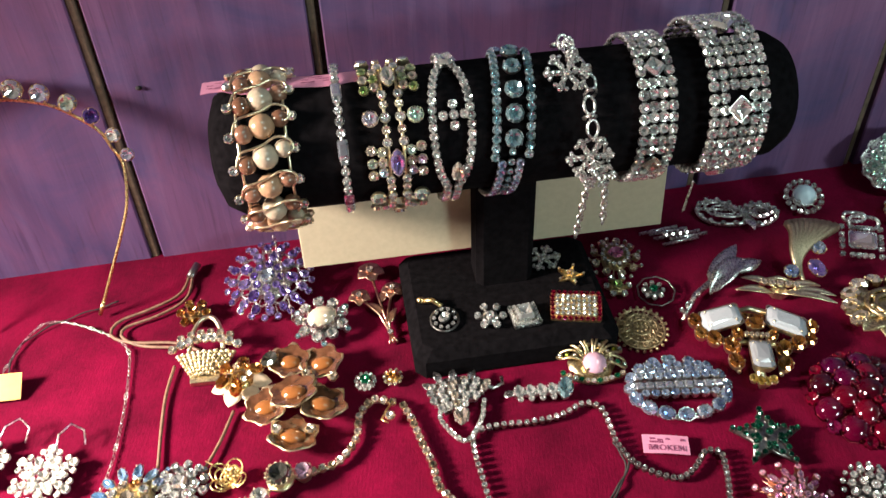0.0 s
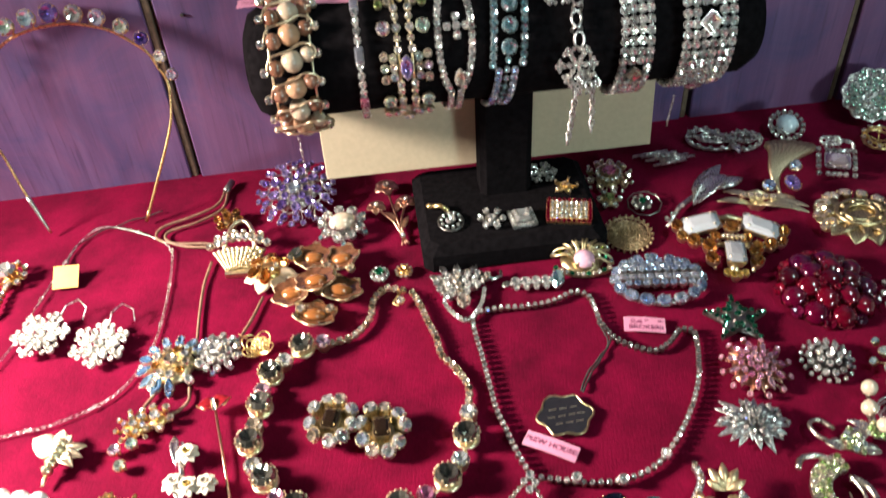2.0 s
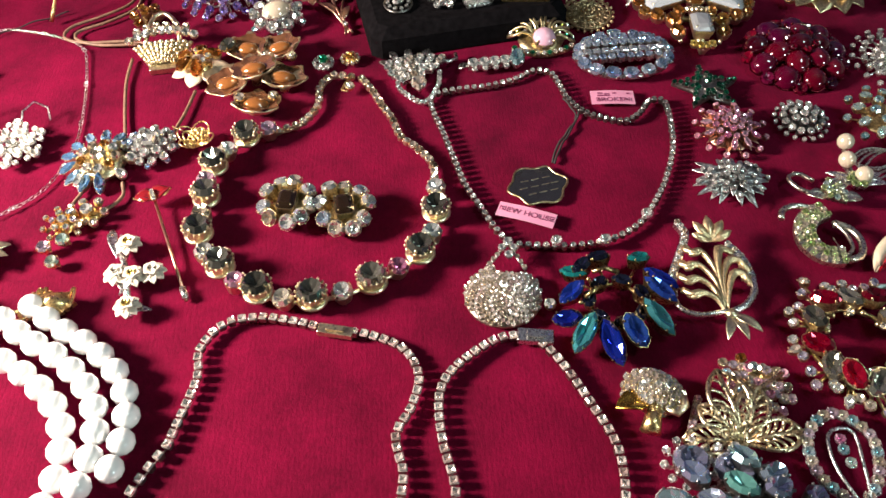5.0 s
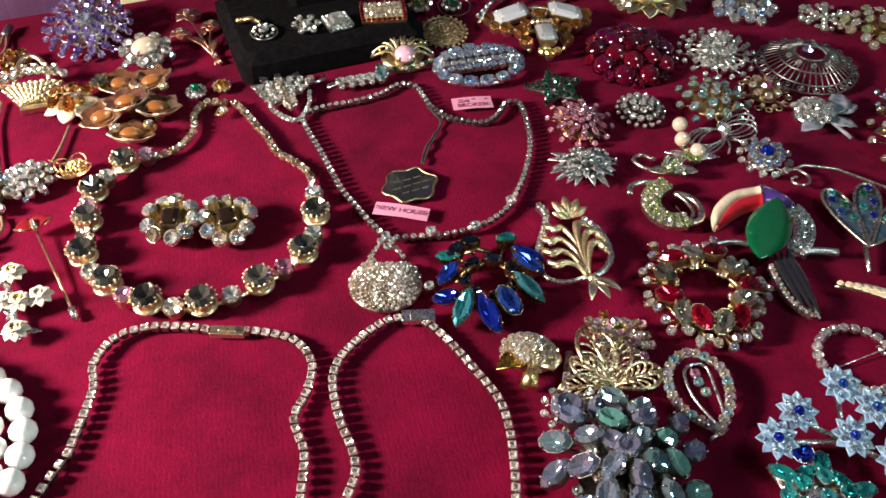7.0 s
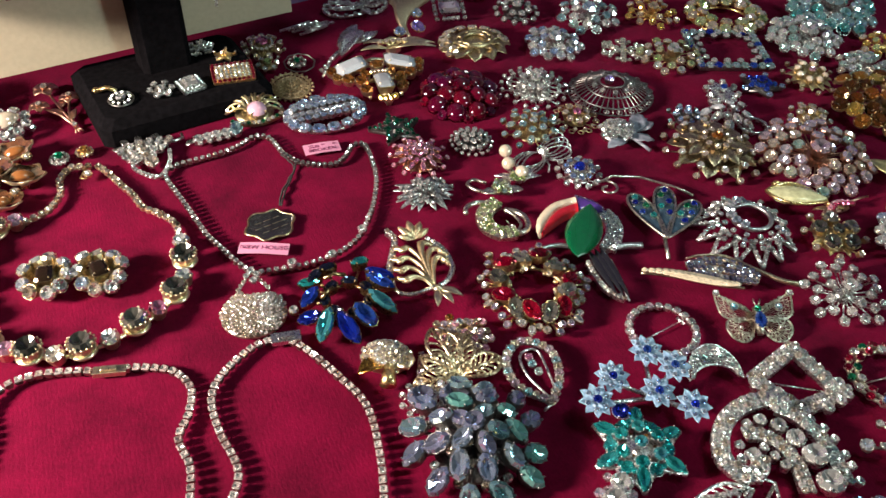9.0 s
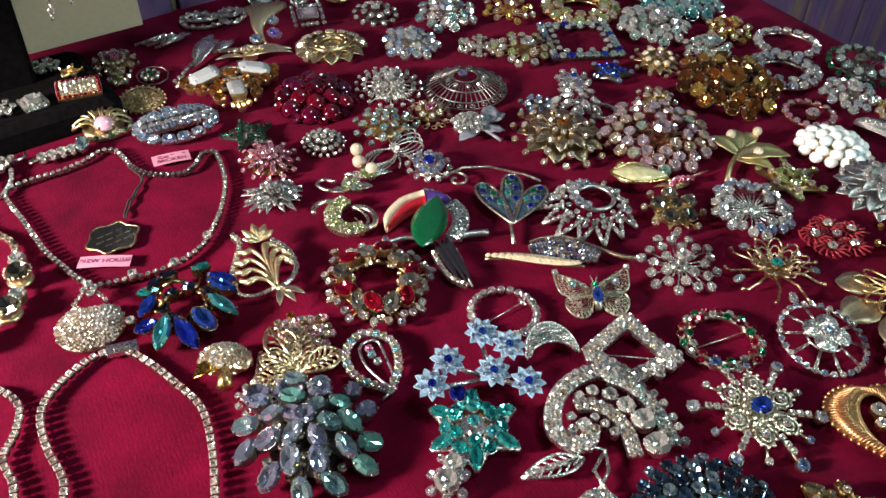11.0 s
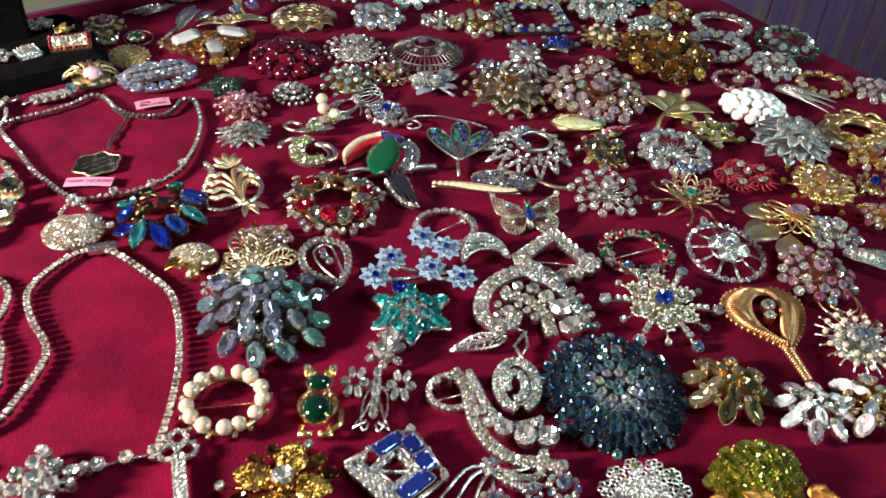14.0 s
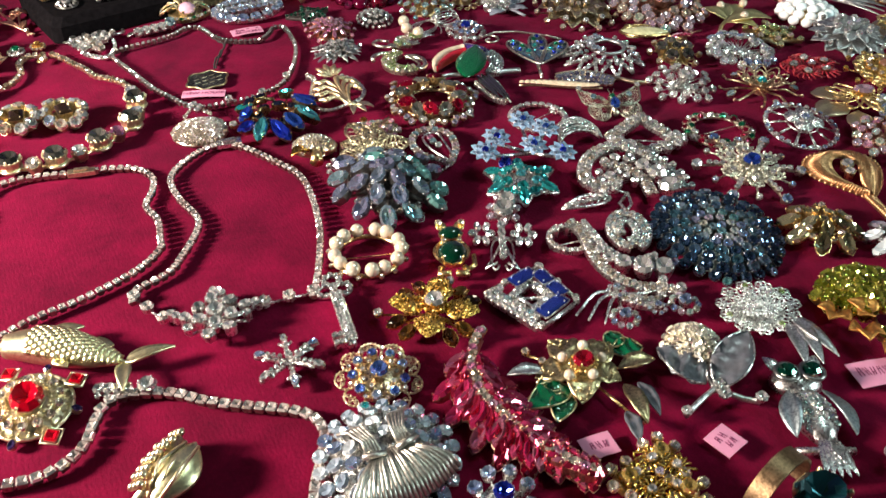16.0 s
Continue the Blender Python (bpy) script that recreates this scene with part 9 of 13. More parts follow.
def pink_bird():
    t = thing("brooch", "small pink stone bird brooch with a long beak", "brooch", at(0.4342, 0.1485, 0, -0.3))
    g = Gather()
    for k in range(12):
        u = k / 11
        set_stone(g, t, "round", (PALEROSE, ROSE)[k % 2], pose(-0.011 + 0.017 * u, 0.0035 * math.sin(u * 3.1) - 0.0015 * (k % 2), 0.0046, random.uniform(-12, 12), random.uniform(-12, 12), 0), 0.0038, 0.0038, 0.001)
    g.put("dome", pose(-0.003, 0.001, 0.001), (0.020, 0.0085, 0.006))
    g.tube([(0.006, 0.001, 0.004), (0.016, 0.0025, 0.004), (0.023, 0.0022, 0.004)], 0.0009, 5, taper=(1.3, 0.5))
    for a in (168, 196, 222):
        g.blade(pose(-0.008, 0, 0.003, 0, 0, a), 0.015, 0.0042, 0.1)
    part("setting", g, COPPER, t)


pink_bird()
rosette("black enamel flower brooch with amber crystals between petals", 0.4050, 0.1249, 0.0226, [(1, 0, "round", SMOKE, 0.34, 0.34, 0.36, 0), (5, 0.46, "round", SMOKE, 0.46, 0.46, 0.28, 0), (8, 0.84, "round", CHAMP, 0.20, 0.20, 0.18, 15), (8, 0.92, "petal", CRY, 0.5, 0.2, 0.08, 0)], ANTIQ)


def feather():
    """A carved pearl vane in front of a field of dark aurora stones, with a sweeping stem."""
    ox, oy = 0.3050, 0.1220
    t = thing("brooch", "curved feather brooch of mother-of-pearl and violet stones", "brooch", at(ox, oy))

    def loc(pts, z):
        return [(x - ox, y - oy, z) for x, y in pts]
    spine, _ = spline(loc([(0.2740, 0.1380), (0.2860, 0.1315), (0.3010, 0.1205), (0.3140, 0.1110), (0.3235, 0.1060)], 0.0070), 18)
    shell = glossy("mother_of_pearl", (0.60, 0.49, 0.34), 0.16, 0.9, 0.22)
    for i in range(0, 16):
        d = spine[i + 1] - spine[i]
        w = 0.0075 * math.sin(math.pi * (i + 1.5) / 18.5) ** 0.7
        n = Vector((-d.y, d.x, 0)).normalized()
        for s in (-1, 1):
            part("barb", Gather().blade(facing(spine[i] - n * s * 0.0004, Z + n * s * 0.25, d * 1.4 + n * s * w * 0.22), max(0.004, w * 1.35), 0.0016 + 0.4 * w, 0.10, 0.0008, 0.2, 0.8, 5), shell, t)
    g = Gather()
    dusk = gem("dusky_violet_aurora", (0.10, 0.09, 0.16), (0.24, 0.24, 0.36), (0.40, 0.46, 0.52), (0.20, 0.14, 0.26))
    mid, _ = spline(loc([(0.3030, 0.1310), (0.3140, 0.1270), (0.3250, 0.1195), (0.3340, 0.1095)], 0.0062), 12)
    for i, p in enumerate(mid):
        d = mid[min(11, i + 1)] - mid[max(0, i - 1)]
        n = Vector((-d.y, d.x, 0)).normalized()
        w = 0.0078 * math.sin(math.pi * (i + 0.8) / 13) ** 0.7
        for j in (-1, -0.34, 0.34, 1):
            set_stone(g, t, "round", CRY if (i * 3 + int(j * 4)) % 11 == 0 else dusk, facing(p + n * w * j + Z * (0.0015 * (1 - abs(j))), Z + n * j * 0.4, d) @ pose(0, 0, 0, random.uniform(-12, 12), random.uniform(-12, 12), 0), 0.0046, 0.0046, 0.0015)
    edge, _ = spline(loc([(0.3060, 0.1390), (0.3150, 0.1385), (0.3290, 0.1325), (0.3400, 0.1150), (0.3480, 0.1030), (0.3560, 0.0965)], 0.0055), 30)
    g.tube(edge, 0.0012, 6, taper=(0.6, 1.4))
    g.tube([p - Z * 0.002 for p in spine], 0.0009, 5)
    part("quill", g, metal("soft_gilt", (0.62, 0.50, 0.34), 0.3, 0.45), t, "soft gold quill")


feather()


def spray_stones(label, x, y, R, n, mats, metal_, turn=0, cut="round", size=0.2, centre=None, squash=0.95, lo=0.22):
    """Stones on thin rays of uneven length."""
    t = thing("brooch", label, "brooch", at(x, y, R * 0.12, turn, 8))
    g = Gather()
    n, size = int(n * 1.3), size * 1.15
    for i in range(n):
        a = i * 2.39996
        r = R * (lo + (0.95 - lo) * math.sqrt(i / (n - 1)))
        d = Vector((math.cos(a), math.sin(a) * squash, 0))
        p = d * r + Z * (0.004 + 0.006 * (1 - r / R))
        set_stone(g, t, cut, mats[i % len(mats)], facing(p, Z + d * 0.5, d) @ pose(0, 0, 0, random.uniform(-10, 10), random.uniform(-10, 10), 0), R * size, R * size * (0.6 if cut in ("marquise", "pear") else 1), 0.002)
        g.tube([Z * 0.003, d * r * 0.5 + Z * 0.003, p - Z * 0.002], 0.0006, 4)
    if centre:
        set_stone(g, t, "round", centre, pose(0, 0, 0.011), R * size * 1.5, R * size * 1.5, 0.004)
    g.plate(pose(0, 0, 0.001), [(R * 0.25 * math.cos(i), R * 0.2 * math.sin(i)) for i in range(6)], 0.003, 0.002)
    part("setting", g, metal_, t)
    return t


spray_stones("clear crystal cluster brooch of round and pear stones", 0.3736, 0.0811, 0.0258, 20, (CRY,), SILVER, size=0.20, centre=CRY)

# ---- brooches towards the back of the table ----
rosette("white crystal starburst brooch on thin rays", 0.3081, 0.3465, 0.0264, [(1, 0, "round", CRY, 0.3, 0.3, 0.4, 0), (8, 0.36, "round", CRY, 0.24, 0.24, 0.34, 0), (18, 0.68, "ray", CRY, 0.05, 0.025, 0.2, 0), (18, 0.74, "round", CRY, 0.15, 0.15, 0.2, 0), (18, 0.95, "round", CRY, 0.13, 0.13, 0.14, 10)], SILVER)


def filigree_dome():
    R = 0.0329
    t = thing("brooch", "domed dark filigree brooch with purple and clear stones", "brooch", at(0.3635, 0.3245, 0, 0))
    g = Gather()
    for i in range(40):
        a = 2 * math.pi * i / 40
        d = Vector((math.cos(a), math.sin(a), 0))
        g.tube([d * R * u + Z * R * 0.36 * (1 - u * u) + Z * 0.002 for u in (0.28, 0.5, 0.7, 0.86, 0.98)], 0.0005, 4)
        if i % 2 == 0:
            o = d * R * 0.93 + Z * 0.004
            g.tube([o + q for q in ring_points(R * 0.07, R * 0.07, 0, 7)], 0.0005, 4, True)
    for r in (0.3, 0.6, 0.85, 0.99):
        g.tube(ring_points(R * r, R * r, 0.002 + R * 0.36 * (1 - r * r), 32), 0.0007, 4, True)
    wires, g = g, Gather()
    set_stone(g, t, "oval", PURPLE, pose(0, R * 0.12, R * 0.37), R * 0.24, R * 0.2, 0.003)
    for i in range(9):
        a = radians(170 + 40 * i)
        set_stone(g, t, "round", CRY, facing(Vector((R * 0.42 * math.cos(a), R * 0.42 * math.sin(a), R * 0.33)), Z + Vector((math.cos(a), math.sin(a), 0)) * 0.4, (1, 0, 0)), R * 0.13, R * 0.13)
    part_each("wire", wires, GUN, t)
    part("setting", g, GUN, t)


filigree_dome()
rosette("aqua and mint crystal leaf cluster brooch", 0.2813, 0.2956, 0.0235, [(1, 0, "round", MINT, 0.26, 0.26, 0.4, 0), (6, 0.34, "round", AQUA, 0.26, 0.26, 0.34, 0), (9, 0.66, "oval", MINT, 0.32, 0.24, 0.24, 0), (9, 0.92, "round", AQUA, 0.2, 0.2, 0.16, 20)], ANTIQ)
rosette("small antique gold flower brooch with pink centre", 0.3196, 0.3002, 0.0167, [(1, 0, "round", PINK, 0.4, 0.4, 0.4, 0), (7, 0.48, "round", CHAMP, 0.32, 0.32, 0.32, 0), (12, 0.85, "round", CHAMP, 0.18, 0.18, 0.18, 0), (14, 0.92, "loop", CRY, 0.24, 0.03, 0.1, 0)], ANTIQ)


def pave_rose():
    t = thing("brooch", "silver rose brooch, pave head and matt grey leaves", "brooch", at(0.3429, 0.2736, 0, 0))
    g, lv = Gather(), Gather()
    for i in range(26):
        r = 0.0026 * math.sqrt(i)
        a = i * 2.4
        set_stone(g, t, "round", CRY, facing(Vector((r * math.cos(a) - 0.004, r * math.sin(a) * 0.9, 0.0095 - 18 * r * r)), Z + Vector((math.cos(a), math.sin(a), 0)) * r * 50, (1, 0, 0)), 0.0046, 0.0046, 0.001)
    g.put("dome", pose(-0.004, 0, 0.001), (0.024, 0.022, 0.013))
    part("rose_head", g, SILVER, t)
    for x, y, a, l in ((0.010, -0.004, 55, 0.022), (0.012, -0.004, 20, 0.016), (-0.004, -0.010, 200, 0.018), (0.002, -0.010, -35, 0.016), (0.006, -0.010, 100, 0.014)):
        lv.blade(pose(x, y, 0.003, 0, 0, a), l, l * 0.6, 0.1, 0.0008, 0.2, 0.8, 7, 0.15)
    lv.tube([(0.004, -0.010, 0.003), (0.008, -0.026, 0.002)], 0.0013, 5)
    part_each("leaf", lv, GREYE, t, "matt grey metal leaf")


pave_rose()
rosette("small blue crystal rosette in a wire frame", 0.3970, 0.2728, 0.0160, [(1, 0, "round", SKY, 0.4, 0.4, 0.4, 0), (7, 0.5, "round", SKY, 0.34, 0.34, 0.3, 0), (7, 0.86, "round", AQUA, 0.22, 0.22, 0.18, 25)], GUN)
rosette("clear crystal flower brooch with a sapphire centre", 0.4424, 0.2923, 0.0172, [(1, 0, "round", BLUE, 0.3, 0.3, 0.45, 0), (8, 0.5, "petal", CRY, 0.7, 0.3, 0.2, 0), (8, 0.72, "round", CRY, 0.28, 0.28, 0.28, 10)], SILVER)
spray_stones("pear crystal drop cluster below a flower pin", 0.4268, 0.2638, 0.0190, 9, (CRY, WHITEST), SILVER, cut="pear", size=0.5)
wreath("small silver crescent hoop pin", 0.4406, 0.2492, 0.0120, 11, [CRY], SILVER, size=0.3, pin=False)
star_pin("small sapphire blue star brooch with thick arms", 0.4815, 0.2939, 0.0175, (BLUE, BLUE, SKY), GUN, turn=40, rows=2, size=0.30, slim=0.5)
rosette("antique gold brooch with pearls and a pink centre", 0.5242, 0.2892, 0.0232, [(1, 0, "round", PINK, 0.26, 0.26, 0.36, 0), (8, 0.46, "dome", PEARL, 0.26, 0.26, 0.3, 0), (12, 0.75, "petal", CRY, 0.6, 0.3, 0.12, 0), (10, 0.9, "round", CHAMP, 0.16, 0.16, 0.14, 0)], ANTIQ)
rosette("large antique gold petalled flower brooch with an orange stone", 0.3879, 0.2288, 0.0353, [(1, 0, "oval", gem("orange_stone", (0.6, 0.2, 0.03)), 0.25, 0.22, 0.36, 0), (9, 0.25, "round", CHAMP, 0.13, 0.13, 0.33, 0), (8, 0.5, "petal", CRY, 0.56, 0.30, 0.22, 10), (9, 0.9, "petal", CRY, 0.66, 0.40, 0.10, 30), (8, 0.50, "round", CHAMP, 0.14, 0.14, 0.28, 32), (10, 0.74, "round", CRY, 0.15, 0.15, 0.2, 0), (14, 0.97, "round", CHAMP, 0.14, 0.14, 0.12, 12)], metal("grey_gold", (0.56, 0.45, 0.29), 0.26, 0.5))
spray_stones("rose and aurora crystal cluster brooch", 0.4496, 0.1954, 0.0404, 34, (ROSE_AB, AB, CHAMP, ROSE_AB), COPPER, size=0.20, centre=ROSE_AB, squash=1.0)
rosette("small champagne crystal cluster brooch", 0.4854, 0.2421, 0.0167, [(1, 0, "round", CHAMP, 0.4, 0.4, 0.4, 0), (7, 0.5, "round", CHAMP, 0.34, 0.34, 0.32, 0), (9, 0.88, "round", CRY, 0.26, 0.26, 0.18, 0)], ANTIQ)
spray_stones("large amber topaz cluster brooch in dark gold", 0.5478, 0.2301, 0.0411, 24, (gem("brown_topaz", (0.09, 0.035, 0.010), (0.22, 0.085, 0.02)), AMBER, gem("brown_topaz"), AMBER, gem("brown_topaz"), YELLOW), ANTIQ, size=0.26, centre=AMBER, squash=1.0)
wreath("double wreath brooch of icy clear crystals", 0.6099, 0.2333, 0.0308, 18, [ICE, CRY], SILVER, size=0.26, rows=2, pin=False)
wreath("silver crystal ring brooch lying half over another", 0.6489, 0.2685, 0.0285, 16, [CRY, ICE], SILVER, size=0.3, pin=False)
rosette("oval brooch of black and green crystals", 0.6682, 0.2071, 0.0292, [(2, 0.22, "oval", SMOKE, 0.36, 0.3, 0.4, 0), (12, 0.66, "round", MINT, 0.26, 0.26, 0.3, 0), (18, 0.92, "round", GREEN, 0.17, 0.17, 0.18, 0)], GUN)
spray_stones("clear crystal spray brooch in silver", 0.6243, 0.1784, 0.0229, 18, (CRY, ICE), SILVER, size=0.28, centre=CRY)
wreath("small pink crystal ring brooch with a centre stone", 0.5798, 0.1761, 0.0205, 15, [ROSE_AB, PINK], COPPER, size=0.28, pin=False)
rosette("single pale crystal in the ring brooch's middle", 0.5793, 0.1733, 0.0070, [(1, 0, "round", ROSE_AB, 1.6, 1.4, 0.5, 0)], COPPER, name="loose_stone", category="stone")
wreath("gold ring brooch of champagne crystals", 0.6452, 0.1410, 0.0232, 13, [CHAMP, YELLOW, CHAMP], GOLD, size=0.32, pin=False)


def silver_sheaf(label, x, y, turn, metal_=None, n=9, L=0.05):
    t = thing("brooch", label, "brooch", at(x, y, 0, turn))
    g = Gather()
    for i in range(n):
        a = -28 + 56 * i / (n - 1)
        g.blade(pose(-L * 0.45, 0.0006 * (i - n / 2), 0.003 + 0.0006 * (i % 3), 0, 0, a * 0.5), L * (0.8 + 0.2 * math.cos(i * 2)), 0.006, 0.05, fold=0.3)
    for i in range(4):
        set_stone(g, t, "round", CRY, pose(-L * 0.3 + 0.004 * i, 0.001, 0.007), 0.0045, 0.0045)
    part("sheaf", g, metal_ or DULLSIL, t)


silver_sheaf("grey silver leaf sheaf brooch", 0.6108, 0.1317, -66.6)


PALEOPAL = glossy("pale_blue_milk_glass", (0.66, 0.76, 0.78), 0.2, 0.9, 0.04)


def milk_cluster():
    R = 0.80 * 0.0280
    t = thing("brooch", "domed brooch of round milk glass stones", "brooch", at(0.5585, 0.1347))
    g = Gather()
    for n, r, z in ((1, 0, 0.42), (6, 0.40, 0.36), (11, 0.76, 0.22), (13, 0.98, 0.06)):
        for i in range(n):
            a = 2 * math.pi * i / n
            d = Vector((math.cos(a), math.sin(a), 0))
            stone(t, "bead", MILK if (i * 5 + n) % 7 else PALEOPAL, facing(d * R * r + Z * (z * R + 0.003), Z, d), R * 0.41, R * 0.41, R * 0.36, name="bead")
    g.put("dome", pose(0, 0, 0.001), (R * 1.7, R * 1.7, R * 0.7))
    part("setting", g, GOLD, t)


milk_cluster()
rosette("large grey silver layered flower brooch with crystals", 0.5416, 0.0795, 0.0378, [(1, 0, "oval", ICE, 0.34, 0.24, 0.36, 0), (9, 0.34, "round", CRY, 0.14, 0.14, 0.34, 0), (10, 0.4, "petal", CRY, 0.46, 0.26, 0.26, 0), (11, 0.7, "petal", CRY, 0.56, 0.30, 0.14, 10), (11, 0.95, "petal", CRY, 0.56, 0.30, 0.06, 26), (11, 0.72, "round", CRY, 0.1, 0.1, 0.2, 26)], DULLSIL)


def bronze_scroll():
    """A flat matt ring with wire scrolls laid over it."""
    R = 0.0318
    t = thing("brooch", "matt bronze oval brooch with open wire scrolls", "brooch", at(0.6041, 0.0725, 0, 6))
    n, v = 40, []
    for r, z in ((1.0, 0.002), (0.92, 0.0055), (0.66, 0.0075), (0.50, 0.0040), (0.52, 0.0018), (0.96, 0.0010)):
        v += [(R * r * math.cos(a) * (1 + 0.04 * math.cos(6 * a)), R * r * 0.82 * math.sin(a) * (1 + 0.04 * math.cos(6 * a)), z) for a in (2 * math.pi * i / n for i in range(n))]
    f = [(k * n + i, k * n + (i + 1) % n, ((k + 1) % 6) * n + (i + 1) % n, ((k + 1) % 6) * n + i) for k in range(6) for i in range(n)]
    part("ring", Gather().add(v, f), DULLGOLD, t, "matt bronze ring")
    g = Gather()
    for i in range(7):
        a = 2 * math.pi * i / 7
        m = pose(R * 0.70 * math.cos(a), R * 0.58 * math.sin(a), 0.0085, 0, 0, math.degrees(a))
        g.tube([m @ Vector((R * 0.17 * math.cos(b), R * 0.26 * math.sin(b), 0.001 * math.sin(2 * b))) for b in (2 * math.pi * k / 16 for k in range(16))], 0.0011, 5, True)
    g.tube(ring_points(R * 0.52, R * 0.43, 0.0065, 30), 0.0012, 5, True)
    part_each("scroll", g, GOLD, t, "polished gold wire scroll")


bronze_scroll()
rosette("large bronze flower brooch with a brown glass centre", 0.5153, 0.0258, 0.0290, [(1, 0, "dome", RUST, 0.42, 0.42, 0.3, 0), (14, 0.42, "round", CHAMP, 0.14, 0.14, 0.28, 0), (14, 0.62, "loop", CRY, 0.22, 0.05, 0.2, 0), (18, 0.84, "petal", CRY, 0.4, 0.22, 0.1, 0), (10, 0.92, "round", YELLOW, 0.13, 0.13, 0.14, 0)], GOLD)


def golden_leaves():
    (x0, y0), (x1, y1) = [(0.4626, 0.1372)][0], [(0.5168, 0.1749)][0]
    t = thing("brooch", "matt gold leaf spray brooch with pearls", "brooch", at(x0, y0, 0, math.degrees(math.atan2(y1 - y0, x1 - x0))))
    L = math.hypot(x1 - x0, y1 - y0)
    g = Gather()
    g.tube([(0, 0, 0.002), (L * 0.3, 0.002, 0.003), (L * 0.6, 0.0, 0.005)], 0.0016, 6)
    for a, l, u in ((70, 0.026, 0.5), (30, 0.024, 0.6), (-15, 0.022, 0.65), (-65, 0.036, 0.45), (-95, 0.026, 0.4)):
        g.blade(pose(L * u, 0, 0.004, 0, 0, a), l, l * 0.52, 0.12, 0.0008, 0.3, 0.8, 8, 0.06)
    part_each("leaf", g, metal("matt_brass", (0.62, 0.55, 0.28), 0.4, 0.2), t)
    for u, w in ((0.75, 0.010), (0.95, -0.006), (0.55, -0.012)):
        stone(t, "bead", PEARL, pose(L * u, w, 0.009), 0.008, 0.007, 0.007, name="pearl")


golden_leaves()
star_pin("yellow crystal star brooch in gold", 0.5017, 0.1181, 0.0236, (PERIDOT, CHAMP), ANTIQ, points=6, rows=2, size=0.24, slim=0.5)
spray_stones("pale blue and clear crystal ring shaped brooch", 0.4504, 0.1029, 0.0263, 26, (CRY, ICE, CRY, SKY), SILVER, size=0.23, squash=1.0, lo=0.5)


def coral_flower(label, x, y, R, mat, metal_):
    t = thing("brooch", label, "brooch", at(x, y))
    g, e = Gather(), Gather()
    for c in range(5):
        a = 2 * math.pi * c / 5
        o = Vector((R * 0.52 * math.cos(a), R * 0.45 * math.sin(a), 0.004))
        for k in range(13):
            b = 2 * math.pi * k / 13
            l = random.uniform(0.85, 1.15)
            e.tube([o, o + Vector((R * 0.24 * l * math.cos(b), R * 0.22 * l * math.sin(b), 0.004)), o + Vector((R * 0.42 * l * math.cos(b + 0.2), R * 0.38 * l * math.sin(b + 0.2), 0.0025)), o + Vector((R * 0.36 * l * math.cos(b + 0.45), R * 0.33 * l * math.sin(b + 0.45), 0.001))], 0.0007, 4)
        set_stone(g, t, "round", CRY, Matrix.Translation(o + Z * 0.004) @ pose(0, 0, 0, random.uniform(-12, 12), random.uniform(-12, 12), 0), R * 0.24, R * 0.24)
    set_stone(g, t, "round", ROSE_AB, pose(0, 0, 0.009), R * 0.22, R * 0.22)
    part("wire_petals", e, mat, t, kind="stuff")
    part("setting", g, metal_, t)


coral_flower("red enamel wire flower brooch with pale crystals", 0.4776, 0.0581, 0.0253, CORALE, COPPER)


def wire_flower():
    """Standing wire petals over curling rays tipped with stones."""
    R = 0.0285
    t = thing("brooch", "gold wire loop flower brooch with a teal centre stone", "brooch", at(0.4230, 0.0537))
    g = Gather()
    brass = metal("pinkish_brass", (0.74, 0.54, 0.34), 0.25, 0.4)
    for i in range(9):
        a = 2 * math.pi * i / 9 + 0.2
        d = Vector((math.cos(a), math.sin(a), 0))
        m = facing(d * R * 0.10 + Z * 0.006, Z - d * 0.55, d)
        p = Gather()
        for w in (1.0, 0.72, 0.42):
            p.tube([m @ Vector((R * 0.30 * w * (1 - math.cos(b)), R * 0.155 * w * math.sin(b), 0)) for b in (2 * math.pi * k / 16 for k in range(16))], 0.0006, 4, True)
        part("petal", p, brass, t, "looped wire petal")
        e = Vector((math.cos(a + 0.35), math.sin(a + 0.35), 0))
        n = Vector((-e.y, e.x, 0))
        g.tube([e * R * 0.2 + Z * 0.004, e * R * 0.6 + n * R * 0.05 + Z * 0.005, e * R * 0.88 + Z * 0.003, e * R * 1.0 - n * R * 0.06 + Z * 0.004], 0.0008, 5)
        g.put("grain", Matrix.Translation(e * R * 1.0 - n * R * 0.06 + Z * 0.004), (0.0026,) * 3)
        if i % 2 == 0:
            f = Vector((math.cos(a), math.sin(a), 0))
            set_stone(g, t, "pear", ICE if i % 4 else AQUA, facing(f * R * 0.84 + Z * 0.004, Z + f * 0.4, -f), R * 0.26, R * 0.19)
    set_stone(g, t, "round", TEAL, pose(0, 0, 0.0095), R * 0.26, R * 0.26, 0.005)
    g.plate(pose(0, 0, 0.001), [(R * 0.2 * math.cos(i), R * 0.2 * math.sin(i)) for i in range(6)], 0.004)
    part("setting", g, brass, t)


wire_flower()


